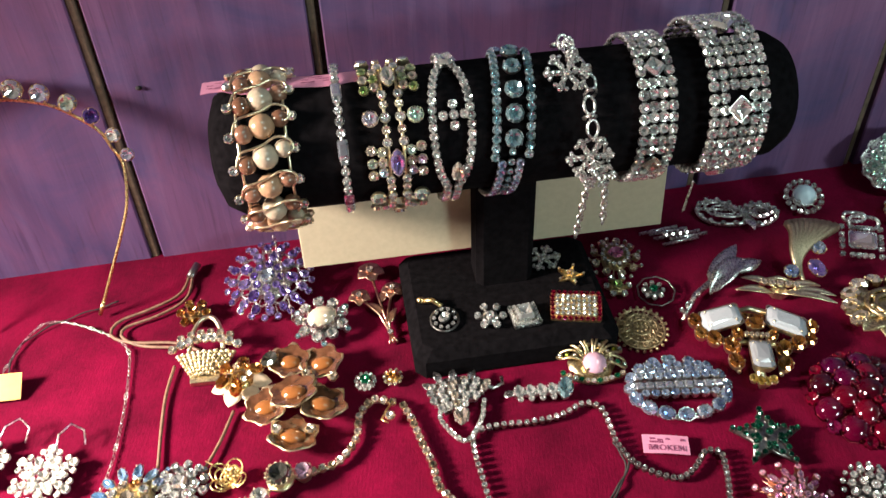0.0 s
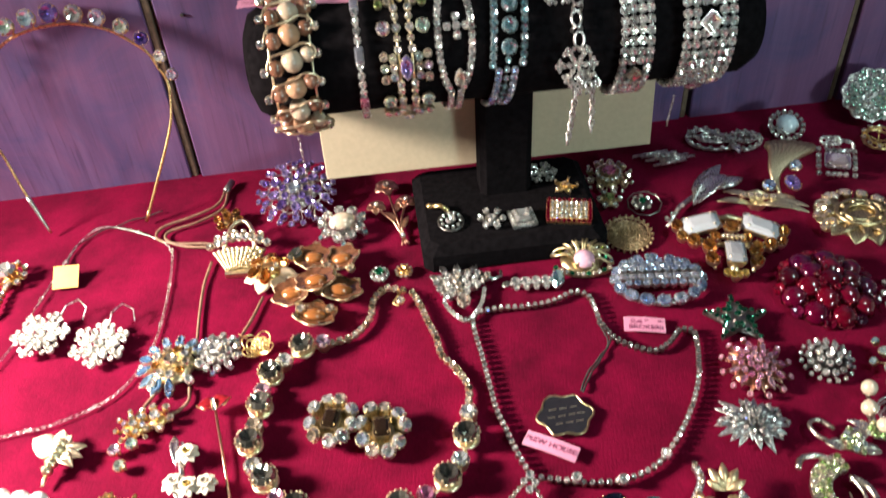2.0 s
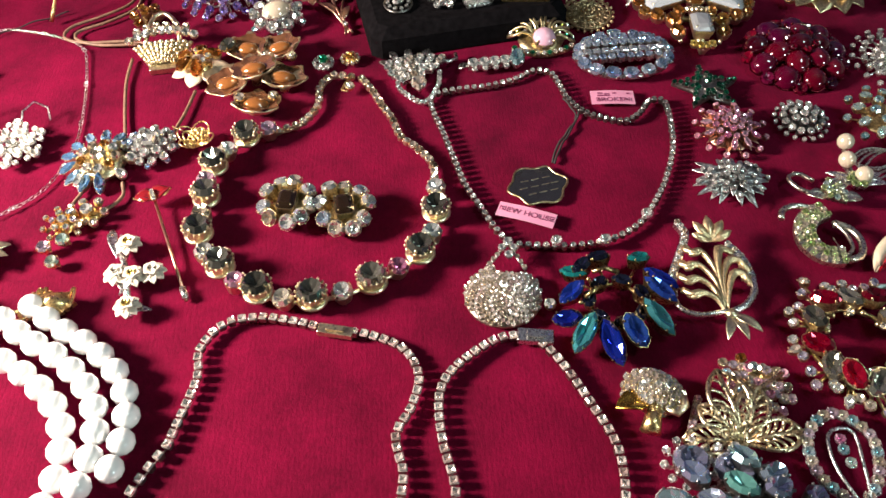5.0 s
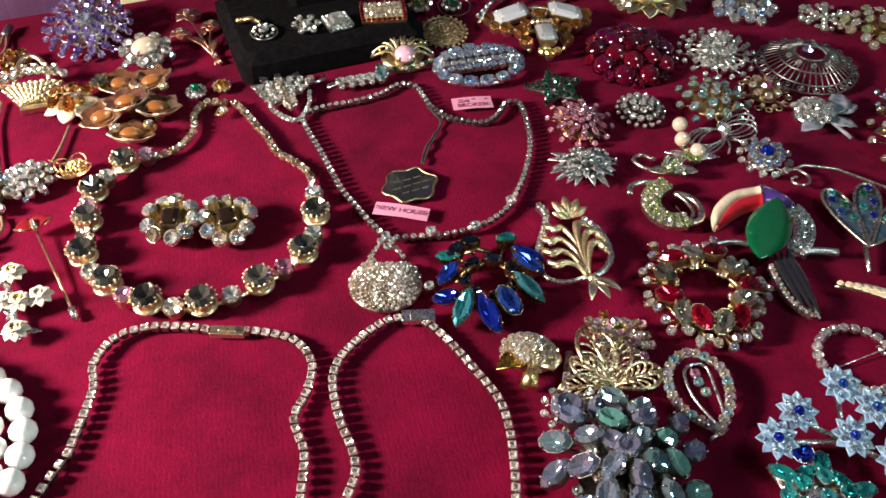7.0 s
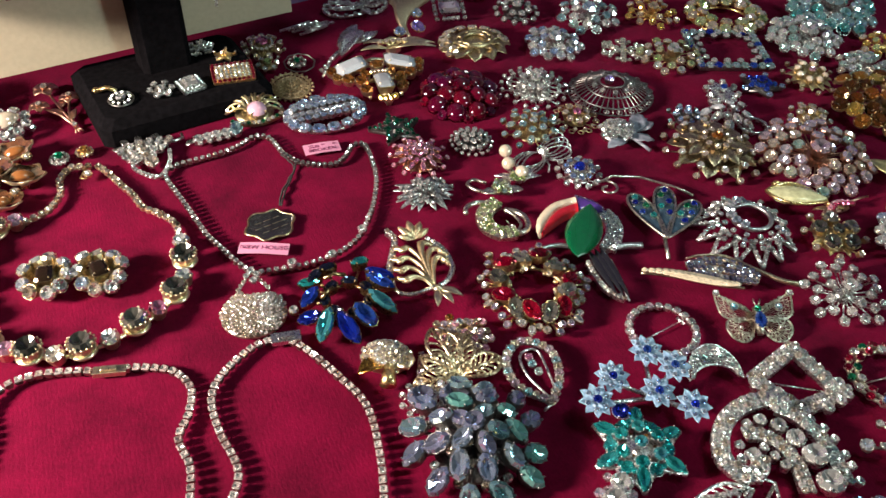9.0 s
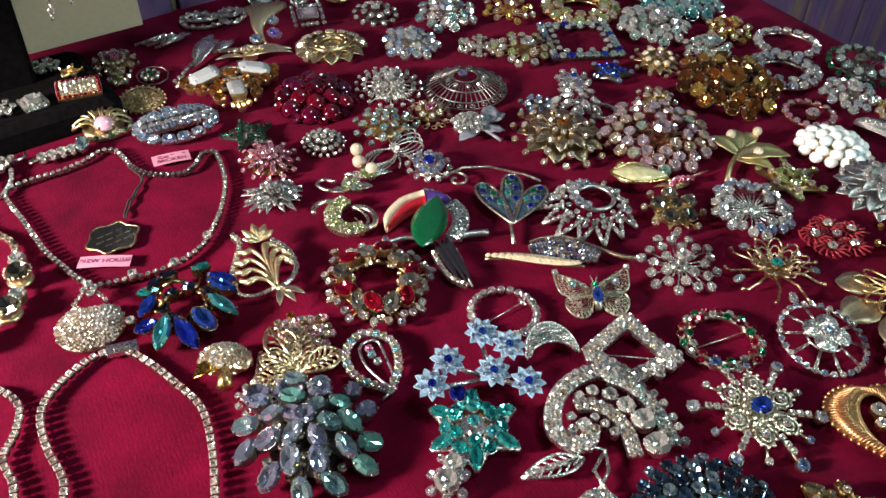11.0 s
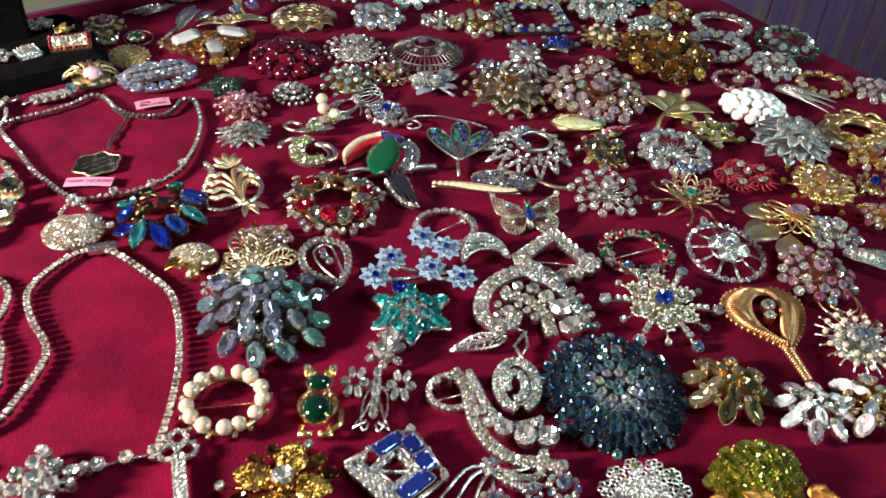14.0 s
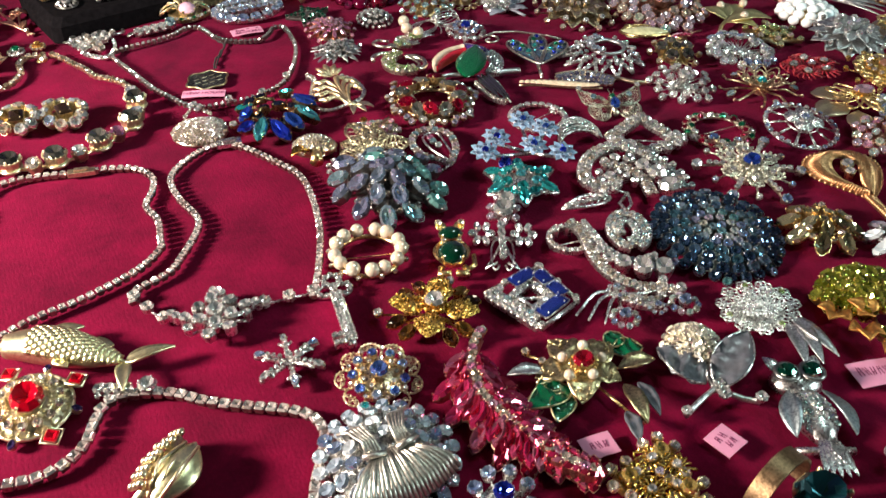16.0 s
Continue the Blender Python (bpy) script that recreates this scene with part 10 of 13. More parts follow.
def goldfish():
    """A flat folded ribbon under a burst of wire loops."""
    ox, oy = 0.4640, 0.0040
    t = thing("brooch", "gold ribbon bow brooch with a pink stone knot", "brooch", at(ox, oy))
    for x, y, a, l, w in ((0.000, 0.006, 128, 0.026, 0.020), (-0.004, 0.000, 178, 0.034, 0.022), (-0.006, -0.006, 222, 0.034, 0.018), (0.006, -0.004, 300, 0.024, 0.014)):
        part("ribbon", Gather().blade(pose(x, y, 0.003, 0, 0, a), l, w, 0.08, 0.0008, 0.15, 1.5, 8, 0.06), DULLGOLD, t, "matt gold folded ribbon")
    loops = Gather()
    for k in range(9):
        a = 95 + 27 * k
        m = pose(0.004, 0.002, 0.0085, 0, 0, a)
        l = 0.021 + 0.003 * math.sin(k * 2.2)
        loops.tube([m @ Vector((l * 0.5 * (1 - math.cos(b)), 0.0042 * math.sin(b), 0.004 * math.sin(b / 2) - 0.004 * (1 - math.cos(b)) * 0.5)) for b in (2 * math.pi * i / 18 for i in range(18))], 0.0007, 4, True)
    part_each("wire_loop", loops, GOLD, t)
    c = Gather()
    set_stone(c, t, "oval", PINK, pose(0.007, 0.003, 0.011, 0, 0, -30), 0.0150, 0.0105)
    set_stone(c, t, "round", CRY, pose(0.000, -0.026, 0.006), 0.0062, 0.0062)
    c.tube([(0.004, 0, 0.006), (0.002, -0.014, 0.009), (0.000, -0.025, 0.005)], 0.0008, 5)
    part("knot", c, GOLD, t)


goldfish()
wreath("red and green stone Christmas wreath brooch with its pin", 0.3571, 0.0254, 0.0238, 20, [RED, GREEN, CRY, RED], PALESIL, size=0.20, rows=2, tall=0.12)


def wheel():
    R = 0.0242
    t = thing("brooch", "spoked wheel brooch with crystal rim and raised flower", "brooch", at(0.4041, -0.0005, 0.0035, 0, 9))
    g = Gather()
    for i in range(30):
        a = 2 * math.pi * i / 30
        d = Vector((math.cos(a), math.sin(a), 0))
        set_stone(g, t, "round", (CRY, SKY, ICE)[i % 3], facing(d * R * 0.96 + Z * 0.0025, Z + d * 0.3, d), R * 0.145, R * 0.145, 0.001)
        if i % 3 == 0:
            for s in (-0.03, 0.03):
                e = Vector((math.cos(a + s), math.sin(a + s), 0))
                g.tube([e * R * 0.40 + Z * 0.0045, e * R * 0.9 + Z * 0.0015], 0.0004, 4)
    g.tube(ring_points(R * 0.95, R * 0.95, 0.0012, 36), 0.0009, 5, True)
    g.tube(ring_points(R * 0.42, R * 0.42, 0.0045, 24), 0.0006, 5, True)
    for i in range(4):
        a = i * math.pi / 2 + 0.75
        d, n = Vector((math.cos(a), math.sin(a), 0)), Vector((-math.sin(a), math.cos(a), 0))
        lobe = Gather()
        for w, z in ((1.0, 0.0), (0.66, 0.0006), (0.36, 0.001)):
            lobe.tube([d * R * (0.30 + 0.20 * w * math.cos(b)) + n * R * 0.22 * w * math.sin(b) + Z * (0.0075 + z) for b in (2 * math.pi * k / 14 for k in range(14))], 0.0010, 5, True)
        part("petal", lobe, SILVER, t, "looped silver petal")
        set_stone(g, t, "round", CRY, facing(d * R * 0.30 + Z * 0.009, Z, d), R * 0.13, R * 0.13)
    set_stone(g, t, "round", SKY, pose(0, 0, 0.0095), R * 0.24, R * 0.24)
    part("wheel", g, SILVER, t)


wheel()
BLUESOFT = gem("soft_blue_stone", (0.06, 0.12, 0.34), (0.14, 0.26, 0.50), (0.26, 0.40, 0.62))


def sun_filigree():
    """A sapphire in a beaded silver flower with stones on long rods."""
    R = 0.0335
    t = thing("brooch", "spiky blue crystal burst brooch in dark silver filigree", "brooch", at(0.3358, -0.0221, 0.002, 0, 8))
    g = Gather()
    set_stone(g, t, "oval", BLUE, pose(0, 0, 0.0098), R * 0.36, R * 0.30, 0.004)
    for i in range(12):
        a = 2 * math.pi * i / 12
        d, n = Vector((math.cos(a), math.sin(a), 0)), Vector((-math.sin(a), math.cos(a), 0))
        g.put("grain", Matrix.Translation(d * R * 0.23 + Z * 0.0088), (R * 0.09,) * 3)
        if i % 2:
            g.tube([d * R * 0.2 + Z * 0.006, d * R * 0.86 + Z * 0.0035], R * 0.024, 5)
            for u in (0.50, 0.62, 0.74):
                set_stone(g, t, "round", CRY, facing(d * R * u + Z * 0.0062, Z, d), R * 0.115, R * 0.115, 0.001)
            set_stone(g, t, "round", (SKY, BLUESOFT, ICE)[(i // 2) % 3], facing(d * R * 0.95 + Z * 0.0045, Z + d * 0.3, d), R * 0.20, R * 0.20, 0.003)
        else:
            lobe = Gather()
            for w in (1.0, 0.62):
                lobe.tube([d * R * (0.42 + 0.18 * w * math.cos(b)) + n * R * 0.14 * w * math.sin(b) + Z * 0.0065 for b in (2 * math.pi * k / 14 for k in range(14))], R * 0.026, 4, True)
            for k in range(10):
                b = 2 * math.pi * k / 10
                lobe.put("grain", Matrix.Translation(d * R * (0.43 + 0.20 * math.cos(b)) + n * R * 0.16 * math.sin(b) + Z * 0.0072), (R * 0.062,) * 3)
            part("petal", lobe, PALESIL, t, "beaded filigree petal")
            set_stone(g, t, "round", CRY, facing(d * R * 0.42 + Z * 0.0075, Z, d), R * 0.13, R * 0.13, 0.001)
            g.tube([d * R * 0.55 + Z * 0.005, d * R * 0.80 + Z * 0.004], R * 0.02, 5)
            set_stone(g, t, "round", (CRY, SKY)[(i // 2) % 2], facing(d * R * 0.80 + Z * 0.0045, Z + d * 0.3, d), R * 0.12, R * 0.12, 0.002)
    g.plate(pose(0, 0, 0.0008), [(R * 0.4 * math.cos(i * 0.4), R * 0.4 * math.sin(i * 0.4)) for i in range(16)], 0.003, 0.002)
    part("setting", g, PALESIL, t)


sun_filigree()


def heart_loop():
    """A pleated gold ribbon looped to a teardrop, with two stones hung in it."""
    ox, oy = 0.3880, -0.0520
    t = thing("brooch", "pleated copper gold ribbon loop brooch with two crystals", "brooch", at(ox, oy))
    orange = metal("orange_gold", (0.70, 0.41, 0.20), 0.34, 0.4)
    n = 84
    out, _ = spline([(a - ox, b - oy, 0.0035) for a, b in ((0.3760, -0.0785), (0.3708, -0.0650), (0.3658, -0.0510), (0.3676, -0.0375), (0.3770, -0.0300), (0.3895, -0.0295), (0.3975, -0.0350), (0.4080, -0.0380), (0.4130, -0.0490), (0.4070, -0.0610), (0.3940, -0.0720), (0.3785, -0.0800))], n)
    inn, _ = spline([(a - ox, b - oy, 0.0062) for a, b in ((0.3765, -0.0755), (0.3752, -0.0655), (0.3762, -0.0560), (0.3800, -0.0480), (0.3860, -0.0420), (0.3920, -0.0402), (0.3975, -0.0425), (0.3975, -0.0500), (0.3905, -0.0585), (0.3815, -0.0680), (0.3765, -0.0760))], n)
    band, rib, bead = Gather(), Gather(), Gather()
    v = []
    for i, (p, q) in enumerate(zip(out, inn)):
        m = (p + q) / 2 + Z * 0.0034
        v += [p, m, q, (p + q) / 2 - Z * 0.002]
        rib.tube([p + Z * 0.0003, p.lerp(m, 0.55) + Z * 0.0008, m + Z * 0.0004, m.lerp(q, 0.6) + Z * 0.0005, q], 0.00052, 4)
        if i % 2 == 0:
            bead.put("grain", Matrix.Translation(p + Z * 0.0006), (0.0026, 0.0026, 0.0026))
    band.add(v, [(4 * i + j, 4 * i + (j + 1) % 4, 4 * i + 4 + (j + 1) % 4, 4 * i + 4 + j) for i in range(n - 1) for j in range(4)])
    part("ribbon", band, orange, t)
    part_each("pleat", rib, orange, t)
    part_each("bead", bead, orange, t)
    tail = Gather()
    for i in range(14):
        u = i / 13
        tail.put("grain", facing(Vector((0.3772 - 0.0075 * u - ox, -0.0775 - 0.0215 * u - oy, 0.0042)), Z, (-0.33, -1, 0)), (0.0030, 0.0078 - 0.0022 * u, 0.0046))
    part_each("tail_bead", tail, orange, t)
    c = Gather()
    for a, b, s in ((0.3902, -0.0495, 0.0080), (0.3850, -0.0562, 0.0064)):
        set_stone(c, t, "round", CRY, pose(a - ox, b - oy, 0.0068), s, s, 0.004)
    part("setting", c, GOLD, t)


heart_loop()
spray_stones("pale pink aurora crystal cluster brooch", 0.4366, -0.0410, 0.0244, 26, (ROSE_AB, AB, PINK), COPPER, size=0.22, centre=AB)
spray_stones("clear crystal cluster brooch beside the table edge", 0.4804, -0.0164, 0.0169, 16, (CRY, SKY), SILVER, size=0.28, centre=CRY)
rosette("small grey crystal flower brooch", 0.3520, 0.4688, 0.0212, [(1, 0, "round", CRY, 0.4, 0.4, 0.4, 0), (8, 0.5, "round", CRY, 0.3, 0.3, 0.32, 0), (12, 0.86, "round", CRY, 0.24, 0.24, 0.18, 0)], GUN)
spray_stones("blue green crystal leaf brooch with a wire loop", 0.4063, 0.4387, 0.0284, 17, (MINT, CRY, AQUA), SILVER, size=0.26, centre=SKY)
spray_stones("gold leaf brooch with small champagne stones", 0.4626, 0.4242, 0.0247, 16, (CHAMP, YELLOW), GOLD, size=0.22, centre=CHAMP)
wreath("gold leaf wreath brooch with pale stones", 0.5270, 0.4024, 0.0366, 17, [CHAMP, PERIDOT], GOLD, size=0.30, rows=2, pin=False)
spray_stones("large aqua blue crystal brooch", 0.6211, 0.3776, 0.0426, 30, (gem("turquoise_stone", (0.10, 0.42, 0.42), (0.22, 0.58, 0.56), (0.34, 0.66, 0.66)), AQUA), SILVER, size=0.24, centre=AQUA)
spray_stones("pale blue crystal leaf brooch", 0.3542, 0.4022, 0.0237, 22, (ICE, SKY, CRY), SILVER, size=0.28, centre=ICE, squash=1.0)
t = thing("brooch", "white enamel and crystal snowflake brooch", "brooch", at(0.4058, 0.3762))
part("setting", snowflake(t, pose(0, 0, 0.005), 0.0192, mat=MINTWHITE), SILVER, t)
spray_stones("olive and clear crystal bow brooch in old gold", 0.4349, 0.3511, 0.0279, 18, (CRY, PERIDOT, CHAMP), ANTIQ, size=0.22, centre=CRY, squash=0.85)


def square_frame():
    t = thing("brooch", "square open frame brooch of green and blue crystals", "brooch", at(0.4894, 0.3494, 0, -20.9))
    R = 0.0316
    g = Gather()
    for i in range(9):
        u = -0.9 + 0.225 * i
        for k, (px, py) in enumerate(((u, 0.9), (u, -0.9), (0.9, u), (-0.9, u))):
            set_stone(g, t, "round", (MINT, AQUA, MINT, BLUE)[(i + k) % 4], pose(R * px, R * py, 0.005, random.uniform(-8, 8), random.uniform(-8, 8), 0), R * 0.24, R * 0.24)
            if i % 2:
                set_stone(g, t, "round", CRY, pose(R * px * 0.76, R * py * 0.76, 0.006), R * 0.18, R * 0.18)
    g.tube([(-R * 0.9, -R * 0.9, 0.003), (R * 0.9, -R * 0.9, 0.003), (R * 0.9, R * 0.9, 0.003), (-R * 0.9, R * 0.9, 0.003)], 0.002, 5, True)
    part("setting", g, GUN, t)


square_frame()
spray_stones("clear and pale green crystal cluster brooch", 0.5620, 0.3412, 0.0321, 24, (CRY, MINT, CRY), SILVER, size=0.25, centre=CRY)
spray_stones("mint and clear crystal leaf brooch", 0.5738, 0.2863, 0.0211, 14, (MINT, ICE, CHAMP), SILVER, size=0.26, centre=MINT)
spray_stones("pale green crystal spray brooch", 0.5807, 0.2877, 0.0192, 14, (MINT, CRY), SILVER, size=0.28)
spray_stones("yellow and gold leaf brooch at the table's back", 0.6185, 0.3070, 0.0220, 14, (YELLOW, PERIDOT, CHAMP), GOLD, size=0.26)

# ---- the front of the table ----


def pearl_wreath():
    R = 0.0218
    t = thing("brooch", "wreath brooch of cream pearls with tiny crystals", "brooch", at(0.0987, 0.0144))
    g = Gather()
    for i in range(13):
        a = 2 * math.pi * i / 13 + 0.06 * math.sin(i * 2.3)
        d = Vector((math.cos(a), math.sin(a), 0))
        size = R * (0.36 + 0.015 * math.sin(i * 1.7))
        stone(t, "bead", PEARL, Matrix.Translation(d * R * 0.82 + Z * 0.0066), size, size, size, name="pearl")
        e = Vector((math.cos(a + 0.21), math.sin(a + 0.21), 0))
        set_stone(g, t, "round", CHAMP, facing(e * R * 0.98 + Z * 0.004, Z + e * 0.4, e), R * 0.12, R * 0.12)
    g.tube(ring_points(R * 0.80, R * 0.80, 0.002, 30), 0.0014, 5, True)
    g.tube([(-R * 0.6, R * 0.2, 0.0015), (R * 0.6, -R * 0.2, 0.0015)], 0.0004, 4)
    part("setting", g, GOLD, t)


pearl_wreath()


def green_cat():
    t = thing("brooch", "small gold cat brooch with green stone head and belly", "brooch", at(0.1378, -0.0070, 0, -25.7) @ Matrix.Scale(1.2, 4))
    g = Gather()
    jelly = glossy("green_jelly_glass", (0.0, 0.016, 0.007), 0.07, 1.0, 0.3)
    set_stone(g, t, "dome", jelly, pose(0, -0.005, 0.006, 0, 0, 90), 0.0150, 0.0135, 0.003)
    set_stone(g, t, "dome", jelly, pose(0, 0.0085, 0.007), 0.0110, 0.0085, 0.003)
    for s in (-1, 1):
        g.blade(pose(s * 0.003, 0.012, 0.006, 0, 0, 90 - s * 25), 0.008, 0.005)
        g.tube([(s * 0.005, -0.011, 0.004), (s * 0.006, -0.0145, 0.003), (s * 0.001, -0.0150, 0.004)], 0.0016, 6)
    g.tube([(0.005, -0.013, 0.003), (0.0095, -0.010, 0.004), (0.0095, -0.003, 0.004)], 0.0012, 5)
    g.tube(ring_points(0.0072, 0.008, 0.004, 18), 0.0012, 5, True)
    for s in (-1, 1):
        set_stone(g, t, "round", CHAMP, pose(s * 0.0052, 0.0155, 0.0085), 0.0034, 0.0034, 0.0008)
        set_stone(g, t, "round", CHAMP, pose(s * 0.0035, 0.0025, 0.0085), 0.0024, 0.0024, 0.0006)
    part("setting", g, GOLD, t)


green_cat()


def crystal_bow():
    """Paired flower stones hung on a ribbon bow."""
    t = thing("brooch", "clear crystal bow brooch with a flower drop", "brooch", at(0.1668, -0.0115, 0, -31.5) @ Matrix.Diagonal((0.88, 1.3, 1.0, 1)))
    g = Gather()
    for s in (-1, 1):
        for k in range(6):
            a = k * math.pi / 3
            set_stone(g, t, "oval", CRY, pose(s * 0.013 + 0.0055 * math.cos(a), 0.003 + 0.0055 * math.sin(a), 0.006, 0, 0, math.degrees(a)), 0.0062, 0.0044)
        g.tube([Vector((s * (0.004 + 0.003 * math.sin(b)), -0.008 + 0.010 * math.cos(b), 0.003)) for b in (i * 0.5 for i in range(9))], 0.0007, 4)
        g.tube([(0, 0, 0.004), (s * 0.006, -0.012, 0.004), (s * 0.010, -0.017, 0.003), (s * 0.003, -0.014, 0.004)], 0.0009, 4)
    for k in range(5):
        set_stone(g, t, "round", CRY, pose(-0.001 + 0.0003 * k, 0.008 - 0.005 * k, 0.007), 0.0052, 0.0052)
    g.tube([(-0.018, 0.003, 0.003), (0.018, 0.003, 0.003)], 0.0012, 5)
    part("setting", g, SILVER, t)


crystal_bow()
for (px, py), s in (([(0.1886, 0.0189)][0], 0.0085), ([(0.1811, 0.0114)][0], 0.0100)):
    rosette("pale round crystal stone of a drop earring", px, py, s, [(1, 0, "round", CRY, 1.2, 1.2, 0.5, 0), (6, 0.8, "round", ROSE_AB, 0.5, 0.5, 0.3, 0)], SILVER, name="earring", category="earring")


def gold_flower():
    """Four lacy gold petals round a clear stone, over dark amber navettes."""
    R = 0.0223
    t = thing("brooch", "gold filigree flower brooch with dark amber stones and clear centre", "brooch", at(0.1072, -0.0445))
    lace = metal("lacy_gold", (0.74, 0.47, 0.12), 0.24, 0.55)
    g = Gather()
    for i in range(4):
        a = radians(52 + 90 * i)
        d = Vector((math.cos(a), math.sin(a), 0))
        m = facing(d * R * 0.20 + Z * 0.0075, Z + d * 0.12, d)
        petal = Gather()
        L, W = R * 0.76, R * 0.64
        petal.blade(m, L, W, 0.20, 0.0006, -0.25, 0.85, 8, 0.10)
        for k in range(58):
            u, c = math.sqrt(random.uniform(0.02, 1.0)), random.uniform(-1, 1)
            w = W * 0.5 * math.sin(math.pi * min(0.985, u) ** 0.85) ** 0.8
            q = Vector((L * u, w * c * 1.04, L * 0.20 * math.sin(math.pi * u * 0.8) - 0.25 * w * abs(c) + 0.0012))
            if k % 3:
                petal.put("grain", m @ Matrix.Translation(q), (random.uniform(0.0012, 0.0019),) * 3)
            else:
                petal.tube([m @ (q + Vector((0.0012 * math.cos(b), 0.0012 * math.sin(b), 0.0003))) for b in (0, 1.26, 2.51, 3.77, 5.03)], 0.00042, 4, True)
        part("petal", petal, lace, t, "lacy gold filigree petal")
        for turn, r, l in ((32, 0.88, 0.42), (58, 0.86, 0.42)):
            b = radians(52 + 90 * i + turn)
            e = Vector((math.cos(b), math.sin(b), 0))
            set_stone(g, t, "marquise", gem("dark_amber_stone", (0.05, 0.018, 0.006), (0.12, 0.040, 0.010), (0.30, 0.15, 0.03)), facing(e * R * r + Z * 0.0045, Z + e * 0.3, e), R * l * 1.15, R * 0.32, 0.002)
            g.tube([Z * 0.003, e * R * 0.8 + Z * 0.003], 0.0009, 4)
    for k in range(9):
        a = k * 0.698
        g.put("grain", pose(R * 0.27 * math.cos(a), R * 0.27 * math.sin(a), 0.0105), (0.0026,) * 3)
    for x, y in ((-0.0245, 0.0125), (0.0135, -0.0225), (0.018, 0.017)):
        set_stone(g, t, "round", CRY, pose(x, y, 0.0048, 8, -6, 0), 0.0048, 0.0048, 0.002)
        g.tube([(0, 0, 0.003), (x, y, 0.0032)], 0.0007, 4)
    set_stone(g, t, "round", CRY, pose(0, 0, 0.0118), R * 0.46, R * 0.46, 0.004)
    part("setting", g, lace, t)


gold_flower()


def blue_diamond():
    """An open diamond: blue glass panels on three sides, pave on the fourth and round the hole."""
    ox, oy = 0.1560, -0.0580
    t = thing("brooch", "open diamond frame brooch of blue glass panels and pave", "brooch", at(ox, oy))
    out = [Vector((x - ox, y - oy, 0.004)) for x, y in ((0.1360, -0.0440), (0.1720, -0.0390), (0.1740, -0.0710), (0.1460, -0.0790))]
    inn = [Vector((x - ox, y - oy, 0.006)) for x, y in ((0.1465, -0.0535), (0.1600, -0.0475), (0.1625, -0.0630), (0.1510, -0.0665))]
    royal = gem("royal_blue_stone", (0.012, 0.035, 0.32), (0.03, 0.075, 0.48), (0.06, 0.13, 0.58))
    g = Gather()
    for i, n in ((0, 1), (1, 2), (2, 1)):
        a, b = out[i].lerp(inn[i], 0.46), out[(i + 1) % 4].lerp(inn[(i + 1) % 4], 0.46)
        d = b - a
        u0, u1 = (0.34, 0.98) if i == 0 else (0.04, 0.96)
        for k in range(n):
            p = a.lerp(b, u0 + (u1 - u0) * (k + 0.5) / n)
            m = facing(p + Z * 0.0016, Z, d)
            g.cup(m, d.length * (u1 - u0) / n * 0.95, 0.0080, 0.002, "emerald")
            stone(t, "emerald", royal, m, d.length * (u1 - u0) / n * 0.95, 0.0080, 0.0040)
        for k in range(n + 1):
            p = out[i].lerp(out[(i + 1) % 4], u0 + (u1 - u0) * k / n)
            set_stone(g, t, "round", CRY, facing(p * 0.97 + Z * 0.002, Z, d), 0.0034, 0.0034, 0.001)
        g.tube([out[i], out[(i + 1) % 4]], 0.0014, 5)
    pave_band(g, t, [tuple(out[3].lerp(inn[3], 0.14)), tuple(out[3].lerp(out[0], 0.5).lerp(inn[3].lerp(inn[0], 0.5), 0.14)), tuple(out[0].lerp(inn[0], 0.14)), tuple(out[0].lerp(out[1], 0.22).lerp(inn[0].lerp(inn[1], 0.22), 0.2))], 0.0036, 1, 0.0034, (CRY, ICE, CRY))
    pave_band(g, t, [tuple(out[3].lerp(inn[3], 0.55)), tuple(out[3].lerp(out[0], 0.5).lerp(inn[3].lerp(inn[0], 0.5), 0.60)), tuple(out[0].lerp(inn[0], 0.55))], 0.0046, 1, 0.0038, (CRY, AQUA, CRY))
    for i in (0, 1, 2):
        pave_band(g, t, [tuple(inn[i]), tuple(inn[i].lerp(inn[i + 1], 0.5)), tuple(inn[i + 1])], 0.0040, 1, 0.0034, (CRY, ICE))
    g.tube(inn, 0.0010, 5, True)
    g.tube([Vector((-0.0085, 0.0030, 0.004)), Vector((0.0035, -0.0030, 0.004))], 0.0011, 5)
    part("setting", g, SILVER, t)


blue_diamond()


